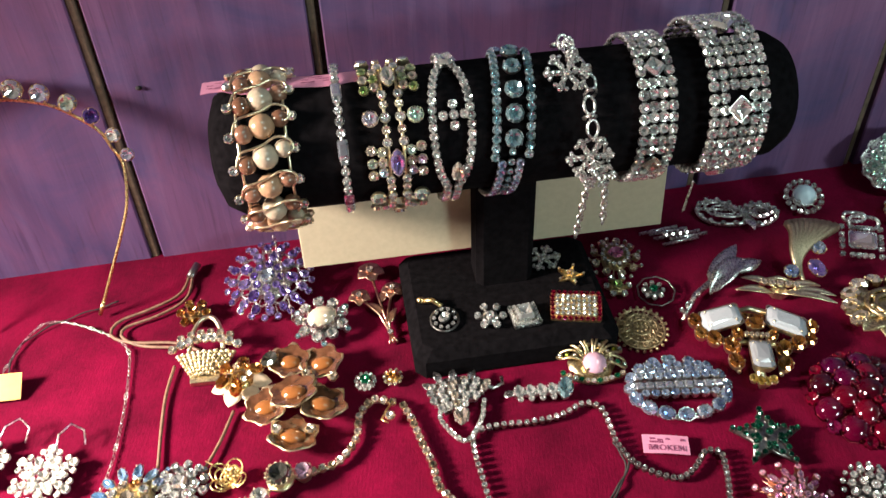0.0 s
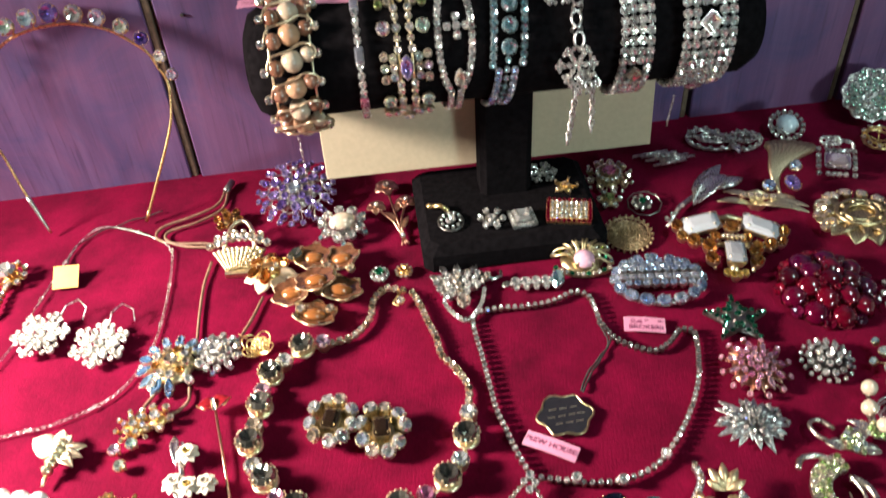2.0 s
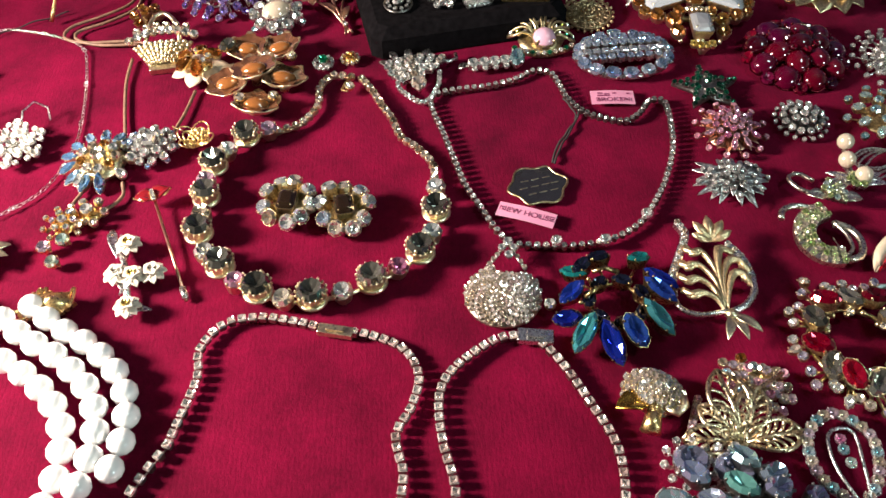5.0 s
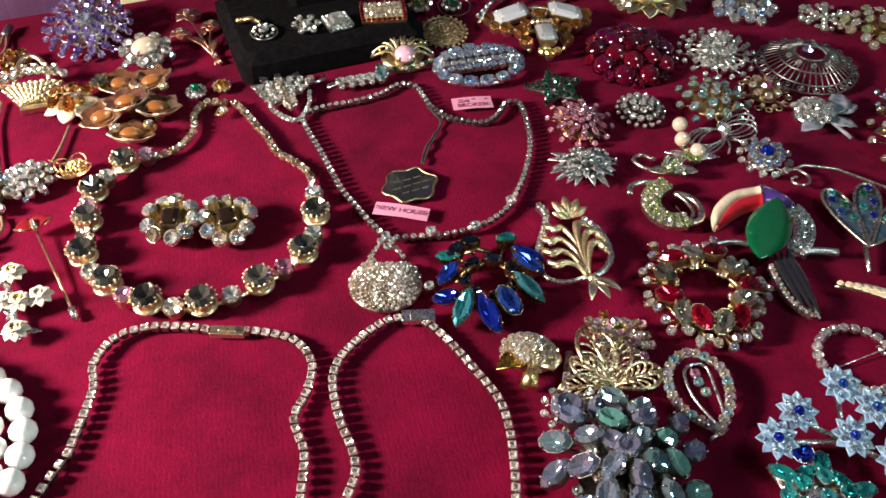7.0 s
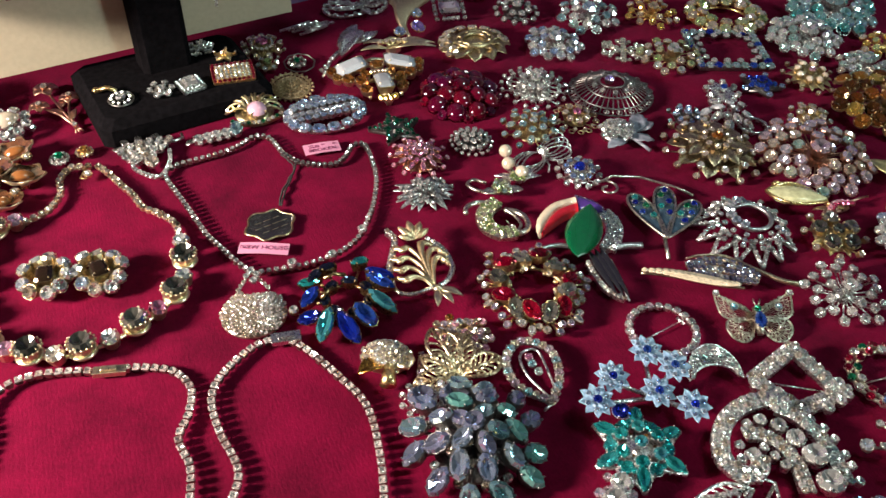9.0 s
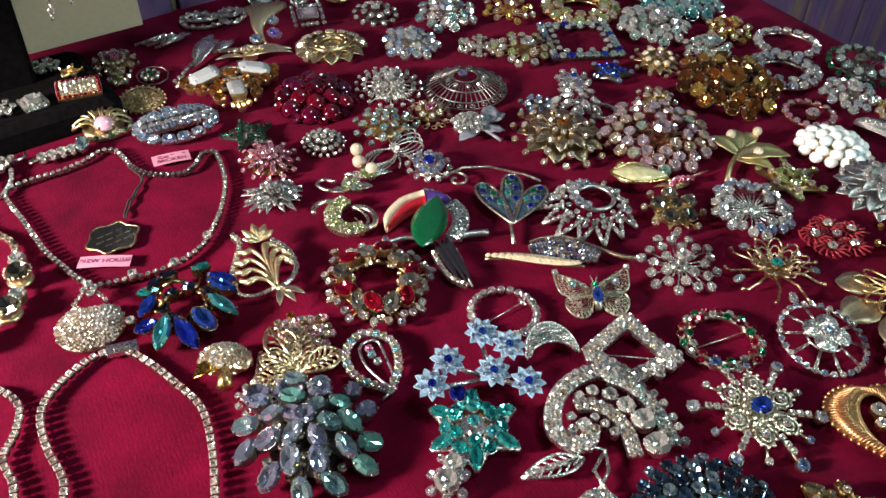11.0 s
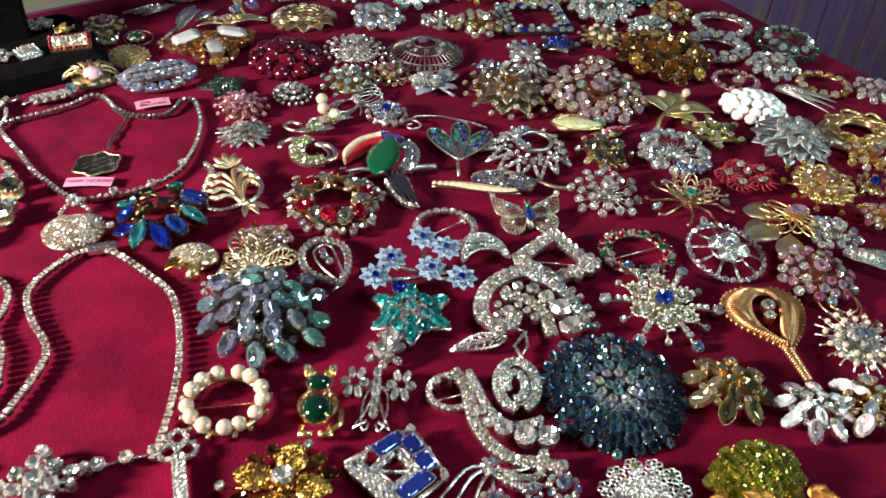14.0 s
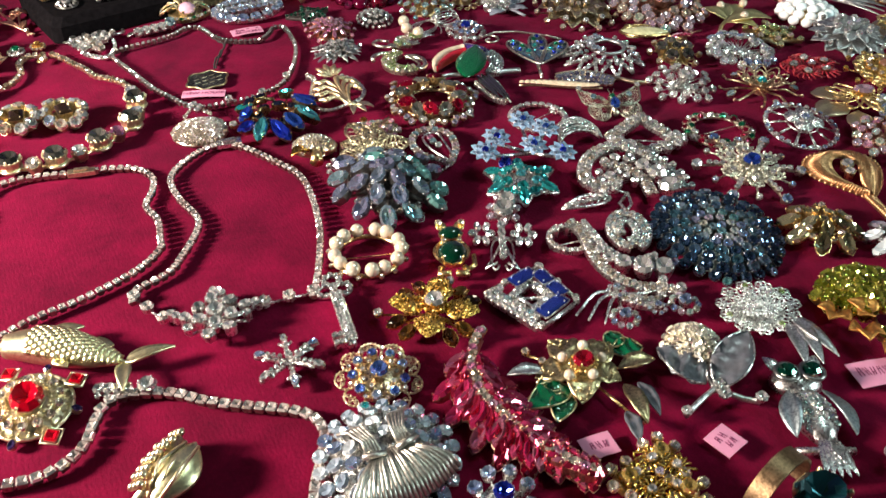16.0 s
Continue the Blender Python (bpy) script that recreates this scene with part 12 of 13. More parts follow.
def pink_plume():
    t0 = [(0.1163, -0.0725), (0.1045, -0.0849), (0.0982, -0.1029), (0.0993, -0.1198), (0.1032, -0.1356), (0.1096, -0.1505), (0.1154, -0.1615)]
    ox, oy = t0[3]
    t = thing("brooch", "long curved plume brooch of rose pink navette stones", "brooch", at(ox, oy))
    g = Gather()
    P, total = spline([(x - ox, y - oy) for x, y in t0], 26)
    for i, p in enumerate(P):
        d = (P[min(25, i + 1)] - P[max(0, i - 1)]).normalized()
        n = Vector((-d.y, d.x, 0))
        set_stone(g, t, "round", CHAMP if i % 3 else PINK, facing(p + Z * 0.0105 + n * random.uniform(-0.0008, 0.0008), Z, d) @ pose(0, 0, 0, random.uniform(-14, 14), random.uniform(-14, 14), 0), 0.0050, 0.0050, 0.003)
        if i < 4:
            continue
        w = 0.014 * math.sin(math.pi * min(1, i / 25 + 0.15)) ** 0.5
        for s in (-1, 1):
            for k, q in enumerate((0.55, 1.1)):
                if k and i % 3:
                    continue
                e = (n * s + d * 0.55).normalized()
                set_stone(g, t, "marquise", (ROSE, CRIMSON, ROSE, PINKGLASS, CRIMSON)[(i + 2 * k + s) % 5], facing(p + e * w * q + Z * (0.008 - 0.003 * k), Z + n * s * 0.5, e) @ pose(0, 0, 0, random.uniform(-10, 10), random.uniform(-8, 8), random.uniform(-10, 10)), 0.0150, 0.0076, 0.003)
    g.tube([p + Z * 0.005 for p in P], 0.0018, 6)
    part("stem", g, COPPER, t)


pink_plume()


PALEBEAD = gem("pale_straw_rhinestone", (0.66, 0.60, 0.42), (0.86, 0.81, 0.64), (0.92, 0.89, 0.78), metallic=0.5)
SLATE = glossy("slate_grey_metal", (0.075, 0.08, 0.092), 0.42, 0.2, 0.4)


def rimmed_leaf(t, m, L, W, body, rim, rise=0.1, fold=0.3, label=""):
    """A broad leaf with a raised bright edge and a midrib."""
    g = Gather().blade(m, L, W, rise, 0.0008, fold, 0.85, 12, 0.20)
    leaf = part("leaf", g, body, t, label)
    e = Gather()
    for s in (-1, 1):
        pts = []
        for i in range(12):
            u = 0.02 + 0.96 * i / 11
            w = W * 0.5 * math.sin(math.pi * u ** 0.85) ** 0.8
            pts.append(m @ Vector((L * u, s * w, L * rise * math.sin(math.pi * u * 0.8) + fold * w * abs(s) + 0.0010)))
        e.tube(pts, 0.00045, 5)
    part("edge", e, rim, leaf)


def jewelled_flower():
    ox, oy = 0.1470, -0.1110
    t = thing("brooch", "antique gold flower brooch with red stone, pearls and enamel leaves", "brooch", at(ox, oy))
    worn = metal("worn_pale_gilt", (0.60, 0.49, 0.27), 0.30, 0.6)
    for tx, ty, w in ((0.1450, -0.0880, 0.0170), (0.1685, -0.1025, 0.0160), (0.1265, -0.1045, 0.0150), (0.1355, -0.1270, 0.0150), (0.1580, -0.1245, 0.0150)):
        d = Vector((tx - ox, ty - oy, 0))
        m = facing(d * 0.10 + Z * 0.0060, Z + d * 8, d)
        p = Gather().blade(m, d.length * 0.92, w, 0.10, 0.0008, 0.18, 0.72, 10, 0.14)
        for k in range(14):
            u = random.uniform(0.55, 0.98)
            p.put("grain", m @ Matrix.Translation((d.length * 0.92 * u, w * 0.46 * random.uniform(-1, 1) * math.sin(math.pi * u ** 0.72) ** 0.8, d.length * 0.10 * math.sin(math.pi * u * 0.8) + 0.0010)), (0.0015,) * 3)
        part("petal", p, worn, t, "textured antique gold petal")
    g = Gather()
    set_stone(g, t, "oval", gem("bright_red_stone", (0.55, 0.0, 0.03), (0.7, 0.02, 0.06)), pose(0, 0, 0.0112, 4, -4, 0), 0.0104, 0.0094, 0.004)
    for i in range(16):
        a = i * 0.3927
        g.put("grain", pose(0.0062 * math.cos(a), 0.0058 * math.sin(a), 0.0100), (0.0018,) * 3)
    for x, y in ((0.1400, -0.1040), (0.1530, -0.1020), (0.1560, -0.1130), (0.1460, -0.1200), (0.1360, -0.1150)):
        stone(t, "bead", PEARL, pose((x - ox) * 0.95, (y - oy) * 0.95, 0.0105), 0.0050, 0.0050, 0.0050, name="pearl")
    part("setting", g, GOLD, t)
    green = gem("leaf_green_glass", (0.0, 0.045, 0.018), (0.0, 0.11, 0.04), metallic=0.3, rough=0.1)
    for x, y, tx, ty, w in ((0.1365, -0.1170, 0.1120, -0.1190, 0.0135), (0.1330, -0.1190, 0.1195, -0.1310, 0.0110), (0.1330, -0.1150, 0.1240, -0.1080, 0.0090), (0.1660, -0.1080, 0.1800, -0.1130, 0.0120), (0.1660, -0.1040, 0.1770, -0.1010, 0.0100)):
        d = Vector((tx - x, ty - y, 0))
        rimmed_leaf(t, facing(Vector((x - ox, y - oy, 0.0036)), Z, d), d.length, w, green, ANTIQ, 0.08, 0.2, "dark green glass leaf with a gold edge")
    for x, y, tx, ty, w, m in ((0.1320, -0.1040, 0.1150, -0.0985, 0.0070, DULLSIL), (0.1620, -0.1180, 0.1790, -0.1225, 0.0090, worn), (0.1580, -0.1270, 0.1515, -0.1510, 0.0080, worn), (0.1640, -0.1290, 0.1590, -0.1500, 0.0062, SLATE), (0.1490, -0.1400, 0.1425, -0.1570, 0.0066, SLATE)):
        d = Vector((tx - x, ty - y, 0))
        part("feather", Gather().blade(facing(Vector((x - ox, y - oy, 0.0045)), Z, d), d.length, w, 0.14, 0.0008, 0.4, 0.9, 10, 0.10), m, t, "narrow metal feather leaf")
    c = Gather()
    for x, y in ((0.1302, -0.0899), (0.1722, -0.1205), (0.1515, -0.1480), (0.1336, -0.0988)):
        set_stone(c, t, "round", CHAMP, pose(x - ox, y - oy, 0.006), 0.0040, 0.0040)
        c.tube([(0, 0, 0.003), (x - ox, y - oy, 0.004)], 0.0008, 4)
    part("sprig", c, GOLD, t)


jewelled_flower()


def thistle():
    ox, oy = 0.2010, -0.1230
    t = thing("brooch", "silver thistle brooch with pave head and rimmed grey leaves", "brooch", at(ox, oy))
    g = Gather()
    R = 0.0148
    for i in range(78):
        r, a = math.sqrt(i / 78), i * 2.4
        d = Vector((math.cos(a), math.sin(a), 0))
        set_stone(g, t, "round", PALEBEAD if i % 3 else CHAMP, facing(d * R * 0.92 * r + Z * (0.005 + 0.009 * (1 - r * r)), Z + d * r * 1.0, d) @ pose(0, 0, 0, random.uniform(-10, 10), random.uniform(-10, 10), 0), R * 0.24, R * 0.24, 0.001)
    g.put("dome", pose(0, 0, 0.001), (R * 1.85, R * 1.85, R * 1.1))
    part("head", g, PALESIL, t)
    for x, y, tx, ty, w, up in ((0.1905, -0.1440, 0.1830, -0.1180, 0.0165, 0.10), (0.1930, -0.1490, 0.2240, -0.1330, 0.0170, 0.22)):
        d = Vector((tx - x, ty - y, 0))
        rimmed_leaf(t, facing(Vector((x - ox, y - oy, 0.004)), Z - d.normalized() * up, d), d.length, w, SLATE, SILVER, 0.06, 0.25, "matt grey leaf with a silver edge")
    lv = Gather()
    for pts in ([(0.2010, -0.1320), (0.1950, -0.1400), (0.1925, -0.1490)], [(0.1925, -0.1480), (0.1820, -0.1500), (0.1710, -0.1530)], [(0.1925, -0.1500), (0.1990, -0.1580), (0.2050, -0.1625)]):
        lv.tube(spline([(x - ox, y - oy, 0.005 - 0.001 * i) for i, (x, y) in enumerate(pts)], 8)[0], 0.0014, 6)
    part_each("stalk", lv, DULLSIL, t)
    c = Gather()
    for x, y, s in ((0.1925, -0.1530, 0.0062), (0.2050, -0.1625, 0.0056), (0.1712, -0.1530, 0.0050), (0.1945, -0.1475, 0.0050)):
        set_stone(c, t, "round", CRY, pose(x - ox, y - oy, 0.006), s, s)
    part("setting", c, SILVER, t)


thistle()


def owl():
    ox, oy = 0.2222, -0.1744
    t = thing("brooch", "silver owl brooch on a perch with green stone eyes", "brooch", at(ox, oy))
    g = Gather()
    (hx, hy), (bx, by), (tx, ty), (px, py), (qx, qy) = [(0.2285, -0.1610), (0.2200, -0.1785), (0.2068, -0.2005), (0.1981, -0.1893), (0.2195, -0.2010)]
    up = Vector((hx - bx, hy - by, 0)).normalized()
    sd = Vector((up.y, -up.x, 0))
    head, body, tail = Vector((hx - ox, hy - oy, 0)), Vector((bx - ox, by - oy, 0)), Vector((tx - ox, ty - oy, 0))
    g.put("dome", facing(head + Z * 0.001, Z, sd), (0.0245, 0.0185, 0.0145))
    g.put("dome", facing(body + Z * 0.001, Z, sd), (0.018, 0.034, 0.015))
    for s in (-1, 1):
        eye = head + sd * s * 0.0056 + Z * 0.0088
        stone(t, "round", DARKGREEN, Matrix.Translation(eye) @ pose(0, 0, 0, -18, 0, 0), 0.0086, 0.0086, name="eye")
        part("eye_rim", Gather().tube([eye + q for q in ring_points(0.0052, 0.0052, 0, 12)], 0.0012, 5, True), GUN, t)
        g.blade(facing(head + sd * s * 0.008 + up * 0.004 + Z * 0.005, Z, up + sd * s * 0.5), 0.009, 0.006)
    for i in range(62):
        a, r = i * 2.4, math.sqrt(i / 62)
        p = body + sd * 0.0085 * r * math.cos(a) + up * 0.013 * r * math.sin(a)
        set_stone(g, t, "round", CRY if i % 3 else MINT, facing(p + Z * (0.0082 - 0.005 * r * r), Z + (p - body) * 60, sd), 0.0036, 0.0036, 0.0008)
    for k in range(-2, 3):
        g.blade(facing(body - up * 0.012 + Z * 0.003, Z, tail - body + sd * 0.004 * k), 0.022, 0.006, 0.05)
    g.tube([Vector((px - ox, py - oy, 0.003)), Vector((qx - ox, qy - oy, 0.003))], 0.0018, 6)
    part("body", g, SILVER, t)
    w = Gather()
    for s in (-1, 1):
        w.blade(facing(body + sd * s * 0.0075 + up * 0.011 + Z * 0.005, Z + sd * s * 0.5, -up + sd * s * 0.22), 0.025, 0.0095, 0.12, 0.001, 0.3, 1.0)
    part_each("wing", w, metal("frosted_grey_blue", (0.42, 0.50, 0.52), 0.38, 0.4), t, "brushed blue grey wing")


owl()
flat_tag("small pink price tag with handwritten marks", 0.1289, -0.1479, 0.0145, 0.0115, -7.5, PINKPAPER, bars=((-0.2, 0.05, 0.1, 0.3), (0.0, 0.02, 0.1, 0.34), (0.2, 0.0, 0.1, 0.3)))
flat_tag("small square pink price tag turned on its corner", 0.1769, -0.1709, 0.0130, 0.0130, 11.5, PINKPAPER, bars=((-0.18, 0.16, 0.12, 0.26), (0.08, 0.18, 0.12, 0.26), (-0.05, -0.18, 0.12, 0.26), (0.18, -0.15, 0.1, 0.24)))
flat_tag("pink paper label with handwritten marks", 0.2653, -0.1749, 0.0240, 0.0150, -16.8, PINKPAPER, bars=((-0.34, 0.1, 0.08, 0.36), (-0.2, 0.08, 0.07, 0.32), (-0.07, 0.06, 0.07, 0.32), (0.06, 0.05, 0.07, 0.32), (0.2, 0.03, 0.07, 0.32), (0.33, 0.0, 0.07, 0.32)))
coral_flower("gold wire flower brooch with champagne stones", 0.1383, -0.1734, 0.0174, metal("bright_gold", (0.90, 0.62, 0.16), 0.2, 0.4), GOLD)
for q in [(0.1463, -0.1642), (0.1272, -0.1680), (0.1442, -0.1834)]:
    rosette("gold flower head with yellow crystals", *q, 0.0115, [(1, 0, "round", YELLOW, 0.6, 0.6, 0.5, 0), (6, 0.65, "round", CHAMP, 0.45, 0.45, 0.35, 0)], GOLD)


def copper_band():
    t = thing("bracelet", "broad copper cuff bracelet holding a dark teal stone", "bracelet", at(0.1728, -0.2005, 0, 10))
    v, n = [], 64
    for i in range(n + 1):
        a = radians(-20 + 220 * i / n)
        for r in (0.017, 0.0158):
            for y in (-0.004, 0.004):
                v.append((r * math.cos(a), y, 0.008 + r * math.sin(a)))
    f = []
    for i in range(n):
        a = 4 * i
        f += [(a, a + 1, a + 5, a + 4), (a + 2, a + 6, a + 7, a + 3), (a, a + 4, a + 6, a + 2), (a + 1, a + 3, a + 7, a + 5)]
    f += [(0, 2, 3, 1), (4 * n, 4 * n + 1, 4 * n + 3, 4 * n + 2)]
    part("band", Gather().add(v, f, False), metal("aged_bronze", (0.30, 0.20, 0.11), 0.34, 0.4), t)
    g = Gather()
    set_stone(g, t, "oval", gem("dark_teal_stone", (0.01, 0.09, 0.11), (0.02, 0.16, 0.18)), pose(0.008, -0.014, 0.010), 0.024, 0.020, 0.008)
    part("setting", g, ANTIQ, t)


copper_band()
rosette("blue stone brooch at the cloth's front", 0.0783, -0.1525, 0.0170, [(1, 0, "round", BLUE, 0.5, 0.5, 0.5, 0), (8, 0.65, "round", SKY, 0.36, 0.36, 0.35, 0)], SILVER)
spray_stones("silver and champagne spray brooch near the front edge", 0.2430, -0.2200, 0.0200, 18, (CRY, CHAMP), SILVER, size=0.24, centre=CRY)


def fish():
    t0 = [(-0.0790, 0.0285), (-0.0680, 0.0235), (-0.0560, 0.0145), (-0.0430, 0.0020), (-0.0320, -0.0090)]
    ox, oy = t0[2]
    t = thing("brooch", "pale gold carp brooch with scaled body and forked tail", "brooch", at(ox, oy))
    P, total = spline([(x - ox, y - oy) for x, y in t0], 26)
    g = Gather()
    v, n = [], 12
    for i, p in enumerate(P):
        u = i / 25
        w = 0.0108 * (math.sin(math.pi * min(1, (u * 0.80 + 0.20))) ** 0.85)
        d = (P[min(25, i + 1)] - P[max(0, i - 1)]).normalized()
        s = Vector((-d.y, d.x, 0))
        for j in range(n):
            a = 2 * math.pi * j / n
            v.append(p + s * w * math.cos(a) * 0.9 + Z * max(0.001, 0.006 + w * 0.75 * math.sin(a)))
        if 5 < i < 24:
            for j in range(-3, 4):
                b = j * 0.36 + (0.18 if i % 2 else 0)
                q = p + s * w * math.sin(b) * 0.92 + Z * (0.006 + w * 0.78 * math.cos(b))
                g.put("grain", facing(q, s * math.sin(b) + Z * math.cos(b), -d), (0.0046, 0.0040, 0.0016))
    g.add(v, [(i * n + j, i * n + (j + 1) % n, (i + 1) * n + (j + 1) % n, (i + 1) * n + j) for i in range(25) for j in range(n)] + [tuple(range(n - 1, -1, -1)), tuple(range(25 * n, 26 * n))])
    part("body", g, metal("pale_matt_gold", (0.80, 0.74, 0.44), 0.3, 0.2), t)
    f = Gather()
    for e, l in ((-4, 0.023), (-103, 0.019)):
        f.blade(pose(-0.0330 - ox, -0.0085 - oy, 0.005, 0, 0, e), l, 0.0072, 0.10, 0.0012, 0.3, 0.62)
    for (x, y), a, l in (((-0.0600, 0.0265), -12, 0.016), ((-0.0590, 0.0090), -72, 0.010), ((-0.0450, 0.0100), -30, 0.012)):
        f.blade(pose(x - ox, y - oy, 0.006, 0, 0, a), l, 0.008, 0.1, 0.0010, 0.1)
    part_each("fin", f, metal("pale_matt_gold", (0.80, 0.74, 0.44), 0.3, 0.2), t)


fish()
VIOLETST = gem("violet_ink_stone", (0.05, 0.03, 0.14), (0.12, 0.08, 0.28))


def red_medallion():
    """A cut ruby oval in a rope border, with framed red squares round the rim."""
    R = 0.0222
    t = thing("brooch", "gold medallion brooch with a red oval stone and framed red squares", "brooch", at(-0.0741, -0.0135, 0.001, 0, 7))
    g = Gather()
    ruby = gem("bright_ruby", (0.50, 0.0, 0.012), (0.66, 0.004, 0.02), metallic=0.45, rough=0.06)
    set_stone(g, t, "oval", ruby, pose(0, 0, 0.0085, 0, 0, 90), R * 0.76, R * 0.64, 0.004)
    for i in range(26):
        a = 2 * math.pi * i / 26
        g.put("grain", pose(R * 0.42 * math.cos(a), R * 0.46 * math.sin(a), 0.0080), (R * 0.10, R * 0.10, R * 0.12))
    for i in range(13):
        a = 2 * math.pi * i / 13
        d = Vector((math.cos(a), math.sin(a), 0))
        set_stone(g, t, "round", CHAMP, facing(d * R * 0.56 + Z * 0.0062, Z + d * 0.4, d), R * 0.20, R * 0.20, 0.002)
        g.tube([d * R * 0.68 + Z * 0.0035 + q for q in ring_points(R * 0.11, R * 0.11, 0, 9)], R * 0.03, 4, True)
    for i in range(8):
        a = 2 * math.pi * i / 8 + 0.25
        d = Vector((math.cos(a), math.sin(a), 0))
        if i % 2 == 0:
            m = facing(d * R * 0.94 + Z * 0.0045, Z + d * 0.2, d) @ pose(0, 0, 0, 0, 0, 45)
            set_stone(g, t, "square", ruby, m, R * 0.24, R * 0.24, 0.003)
            g.tube([m @ Vector((R * 0.16 * u, R * 0.16 * w, 0)) for u, w in ((-1, -1), (1, -1), (1, 1), (-1, 1))], R * 0.03, 4, True)
        else:
            set_stone(g, t, "oval", VIOLETST, facing(d * R * 0.90 + Z * 0.004, Z + d * 0.3, d), R * 0.22, R * 0.15, 0.003)
    for r, z in ((0.78, 0.0030), (0.46, 0.0060)):
        g.tube(ring_points(R * r, R * r, z, 36), R * 0.04, 5, True)
    g.plate(pose(0, 0, 0.001), [(R * 0.74 * math.cos(i * 0.3), R * 0.74 * math.sin(i * 0.3)) for i in range(21)], 0.002, 0.003)
    part("setting", g, PALEGOLD, t)


red_medallion()


def gold_ornament():
    t = thing("brooch", "matt pale gold leaf and berry brooch", "brooch", at(-0.0304, -0.0787, 0, 37.3))
    part("leaf", Gather().blade(pose(-0.017, -0.003, 0.004), 0.031, 0.021, 0.26, 0.0016, -0.45, 1.15, 10), metal("pale_matt_gold", (0.80, 0.74, 0.44), 0.3, 0.2), t, "matt pale gold cupped leaf")
    g, rib = Gather(), Gather()
    for k in (-1, 0, 1):
        rib.tube([(-0.015, -0.003 + 0.002 * k, 0.006), (-0.002, -0.003 + 0.005 * k, 0.0135), (0.012, -0.003 + 0.003 * k, 0.011)], 0.0008, 5)
    for r in range(3):
        for i in range(8):
            g.put("grain", pose(-0.012 + 0.0038 * i, 0.0065 + 0.0026 * r - 0.0002 * (i - 4) ** 2, 0.011 - 0.0022 * r + 0.0008 * (i % 2)), (0.0044, 0.0036, 0.0036))
    rib.tube([(-0.018, 0.004, 0.003), (0.016, 0.008, 0.004)], 0.0030, 6)
    part("stem", rib, PALEGOLD, t)
    part_each("berry", g, PALEGOLD, t, "round gold berry")


gold_ornament()
strand("flat clear rhinestone line bracelet in dull silver", [(-0.0930, -0.0503), (-0.0788, -0.0535), (-0.0678, -0.0523), (-0.0579, -0.0457), (-0.0518, -0.0352), (-0.0455, -0.0267), (-0.0352, -0.0260), (-0.0197, -0.0334), (-0.0059, -0.0469), (0.0084, -0.0577), (0.0227, -0.0678), (0.0308, -0.0769), (0.0315, -0.0878), (0.0269, -0.0971), (0.0192, -0.1088), (0.0133, -0.1205)], 0.0050, LINESTONE, LINECUP, 0.0046, cut="square", name="bracelet", category="bracelet")
rosette("small crystal clasp of a line bracelet", -0.0272, -0.0265, 0.0070, [(1, 0, "round", CRY, 1.2, 1.2, 0.6, 0)], DULLSIL, name="clasp", category="jewellery")
line_pin("crystal set clasp end of a line bracelet", [(-0.0480, -0.0178)][0], [(-0.0337, -0.0249)][0], CRY, SILVER, 4, 0.0055)

# ---- further small things ----


def cream_bee():
    t = thing("brooch", "cream and gold bee brooch lying on red cloth", "brooch", at(-0.1965, 0.2279, 0, -3.5))
    w = Gather()
    for a, l, wd in ((165, 0.016, 0.013), (205, 0.011, 0.009), (60, 0.010, 0.008), (95, 0.012, 0.008)):
        w.blade(pose(0, 0.002, 0.005, 0, 0, a), l, wd, 0.15, 0.0012, -0.2, 1.0)
    part_each("wing", w, CREAME, t, "cream enamel wing")
    g = Gather()
    for k in range(5):
        g.put("grain", pose(0.001, 0.006 - 0.0045 * k, 0.006), (0.009 - 0.0008 * abs(k - 2), 0.0060, 0.0075))
    for a in (-8, 20, -35):
        g.blade(pose(0.002, 0, 0.005, 0, 0, a), 0.015, 0.008, 0.12)
    g.tube([(0, -0.012, 0.004), (0.001, -0.020, 0.003)], 0.0012, 5)
    part("body", g, PALEGOLD, t, "ribbed gold body")


cream_bee()


def bead_bracelet():
    ox, oy = -0.1872, 0.1892
    t = thing("bracelet", "gold link bracelet with white glass beads", "bracelet", at(ox, oy))
    for x, y in [(-0.2110, 0.1873), (-0.2021, 0.1886), (-0.2032, 0.1976), (-0.1931, 0.1969), (-0.2147, 0.1986)]:
        stone(t, "bead", MILK, pose(x - ox, y - oy, 0.0058), 0.0112, 0.0112, 0.0112, name="bead")
    g = Gather()
    P, _ = spline([(x - ox, y - oy) for x, y in [(-0.1908, 0.1867), (-0.1808, 0.1867), (-0.1714, 0.1880), (-0.1622, 0.1898), (-0.1559, 0.1921)]], 12)
    for i, p in enumerate(P):
        d = P[min(11, i + 1)] - P[max(0, i - 1)]
        m = facing(p + Z * 0.004, Z, d) @ pose(0, 0, 0, 70 * (i % 2), 0, 0)
        g.tube([m @ q for q in ring_points(0.0036, 0.0030, 0, 10)], 0.0009, 5, True)
    part("chain", g, GOLD, t)


bead_bracelet()


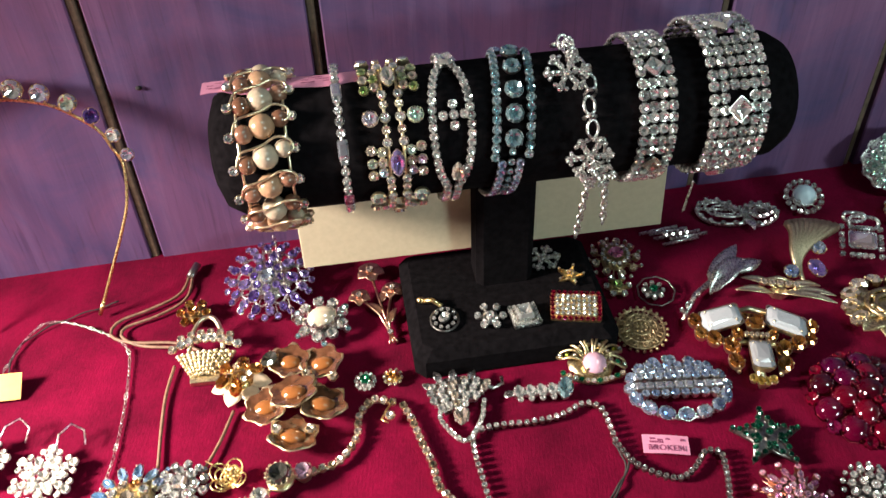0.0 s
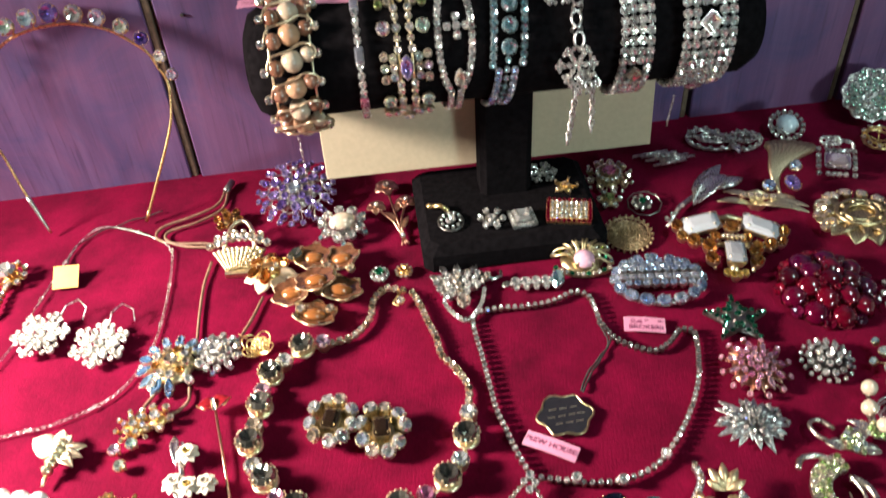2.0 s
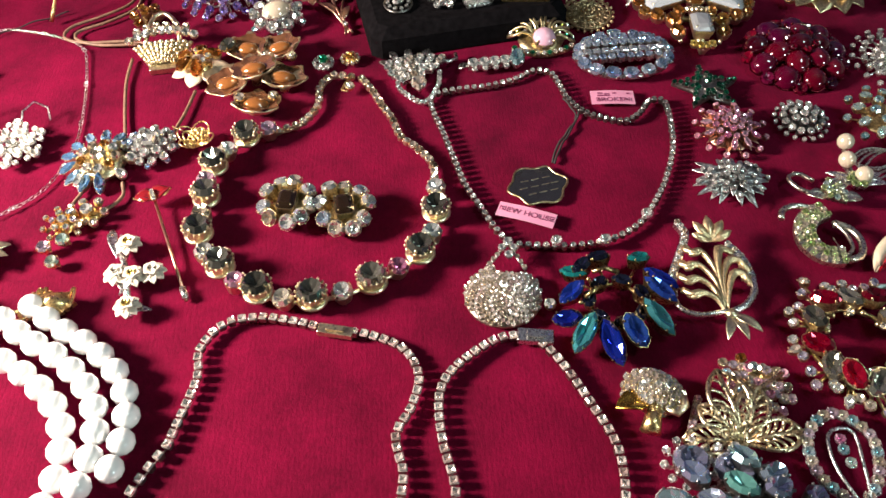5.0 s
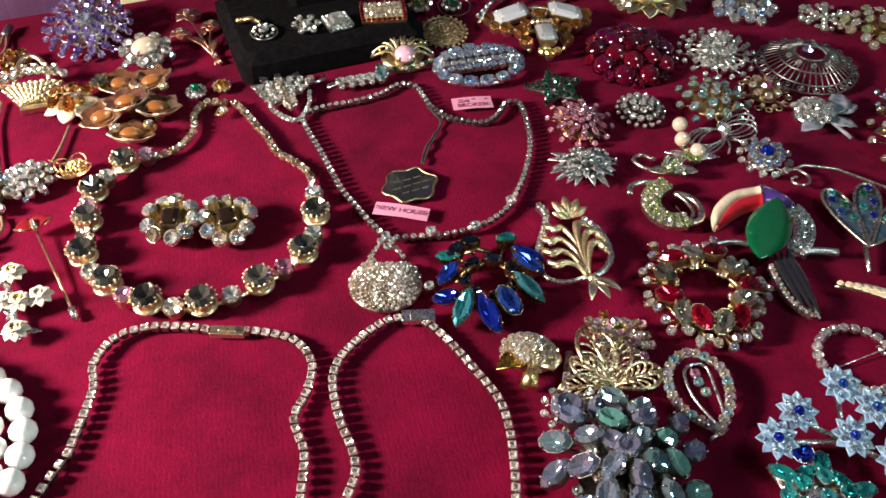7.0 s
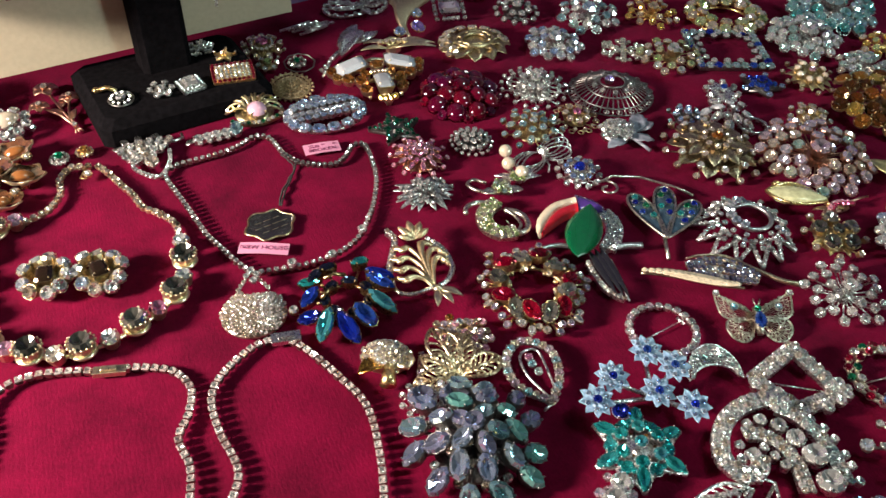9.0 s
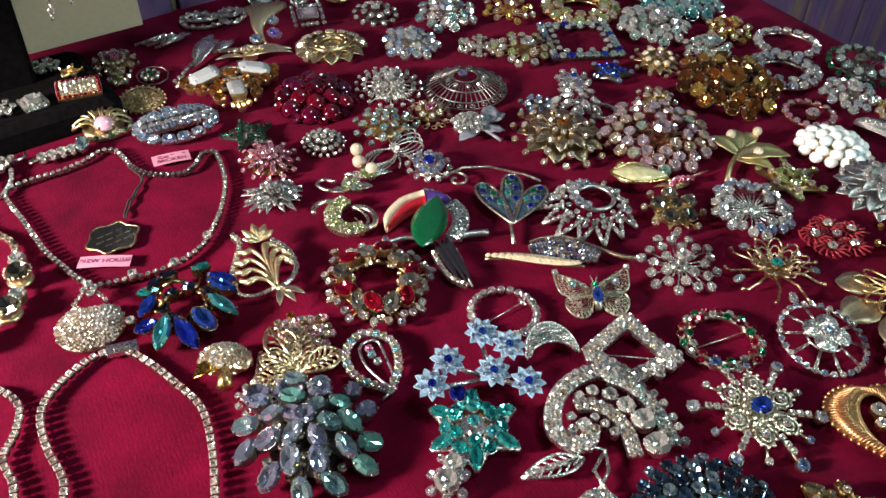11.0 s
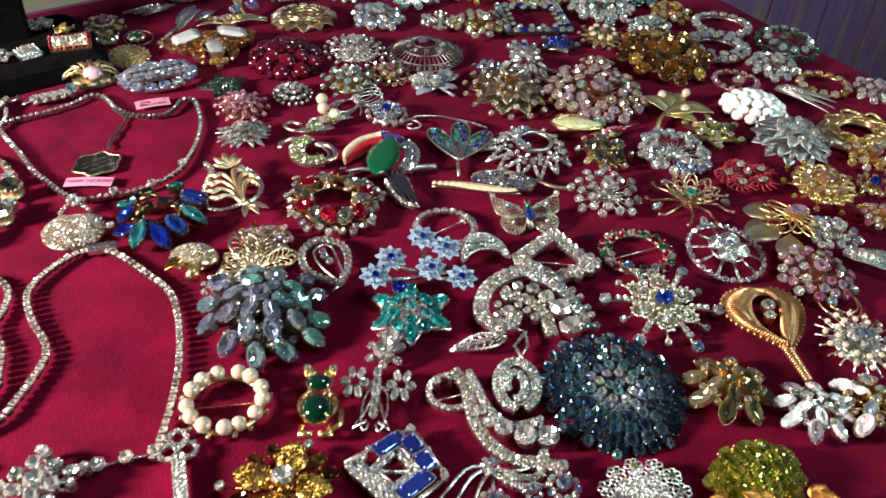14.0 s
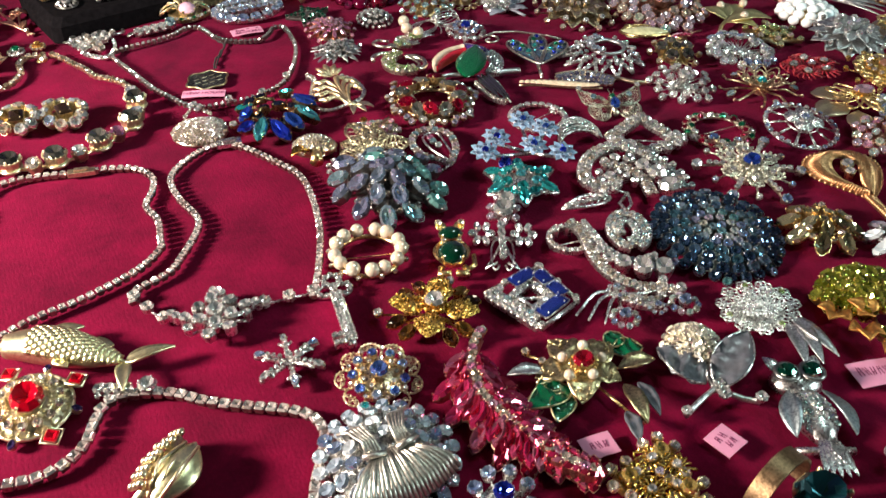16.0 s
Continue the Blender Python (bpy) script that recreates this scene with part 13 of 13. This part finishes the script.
def hanging_chain(label, top, foot):
    """A fine chain from a bracelet down to the cloth."""
    a, b = STAND @ Vector(top), STAND @ Vector(foot)
    t = thing("safety_chain", label, "chain", Matrix.Translation((b.x, b.y, 0)))
    g = Gather()
    for i in range(15):
        p = a.lerp(b, i / 14) - Vector((b.x, b.y, 0))
        m = facing(p, Vector((0.3, -1, 0)), b - a) @ pose(0, 0, 0, 80 * (i % 2), 0, 0)
        g.tube([m @ q for q in ring_points((b - a).length / 22, 0.0007, 0, 7)], 0.00022, 4, True)
    part("chain", g, SILVER, t)


hanging_chain("fine silver safety chain hanging from a beaded bracelet", (-0.1342, -0.030, BAR_Z - 0.040), (-0.1331, -0.031, 0.030))
hanging_chain("fine silver safety chain hanging from the crystal cuff", (0.1086, -0.022, BAR_Z - 0.042), (0.1080, -0.018, 0.066))
spray_stones("pale pink and silver crystal brooch at the table's end", 0.6699, 0.1078, 0.0215, 16, (ROSE_AB, CRY), SILVER, size=0.26, centre=ROSE_AB)
spray_stones("gold crystal leaf brooch at the table's end", 0.5800, 0.0390, 0.0214, 16, (CHAMP, YELLOW), GOLD, size=0.24, centre=CHAMP)
rosette("blue stone pin with a gold border", 0.5531, 0.0140, 0.0139, [(1, 0, "round", BLUE, 0.6, 0.6, 0.4, 0), (10, 0.75, "round", CHAMP, 0.28, 0.28, 0.28, 0)], GOLD)
spray_stones("pink and gold crystal cluster brooch by the edge", 0.5245, -0.0167, 0.0144, 16, (ROSE_AB, CHAMP, PINK), GOLD, size=0.28, centre=PINK)
silver_sheaf("pale silver leaf sheaf brooch near the table's end", 0.4853, -0.0441, -50.0, SILVER, 7, 0.04)


def gold_hoop():
    t = thing("earring", "thin gold double hoop earring", "earring", at(0.4344, -0.0628, 0, 20))
    g = Gather()
    for r in (0.0125, 0.0095):
        g.tube([Vector((r * math.cos(a) + (0.0125 - r), r * math.sin(a), 0.0015 + 0.003 * (1 + math.sin(a)) * 0.4)) for a in (i * 0.2244 for i in range(28))], 0.0006, 5, True)
    part("hoop", g, GOLD, t)


gold_hoop()
navette_flower("milky pink aurora stone spray by the table's end", 0.3843, -0.1274, 0.0240, (PALEPINK, AB), GOLD, n=7)
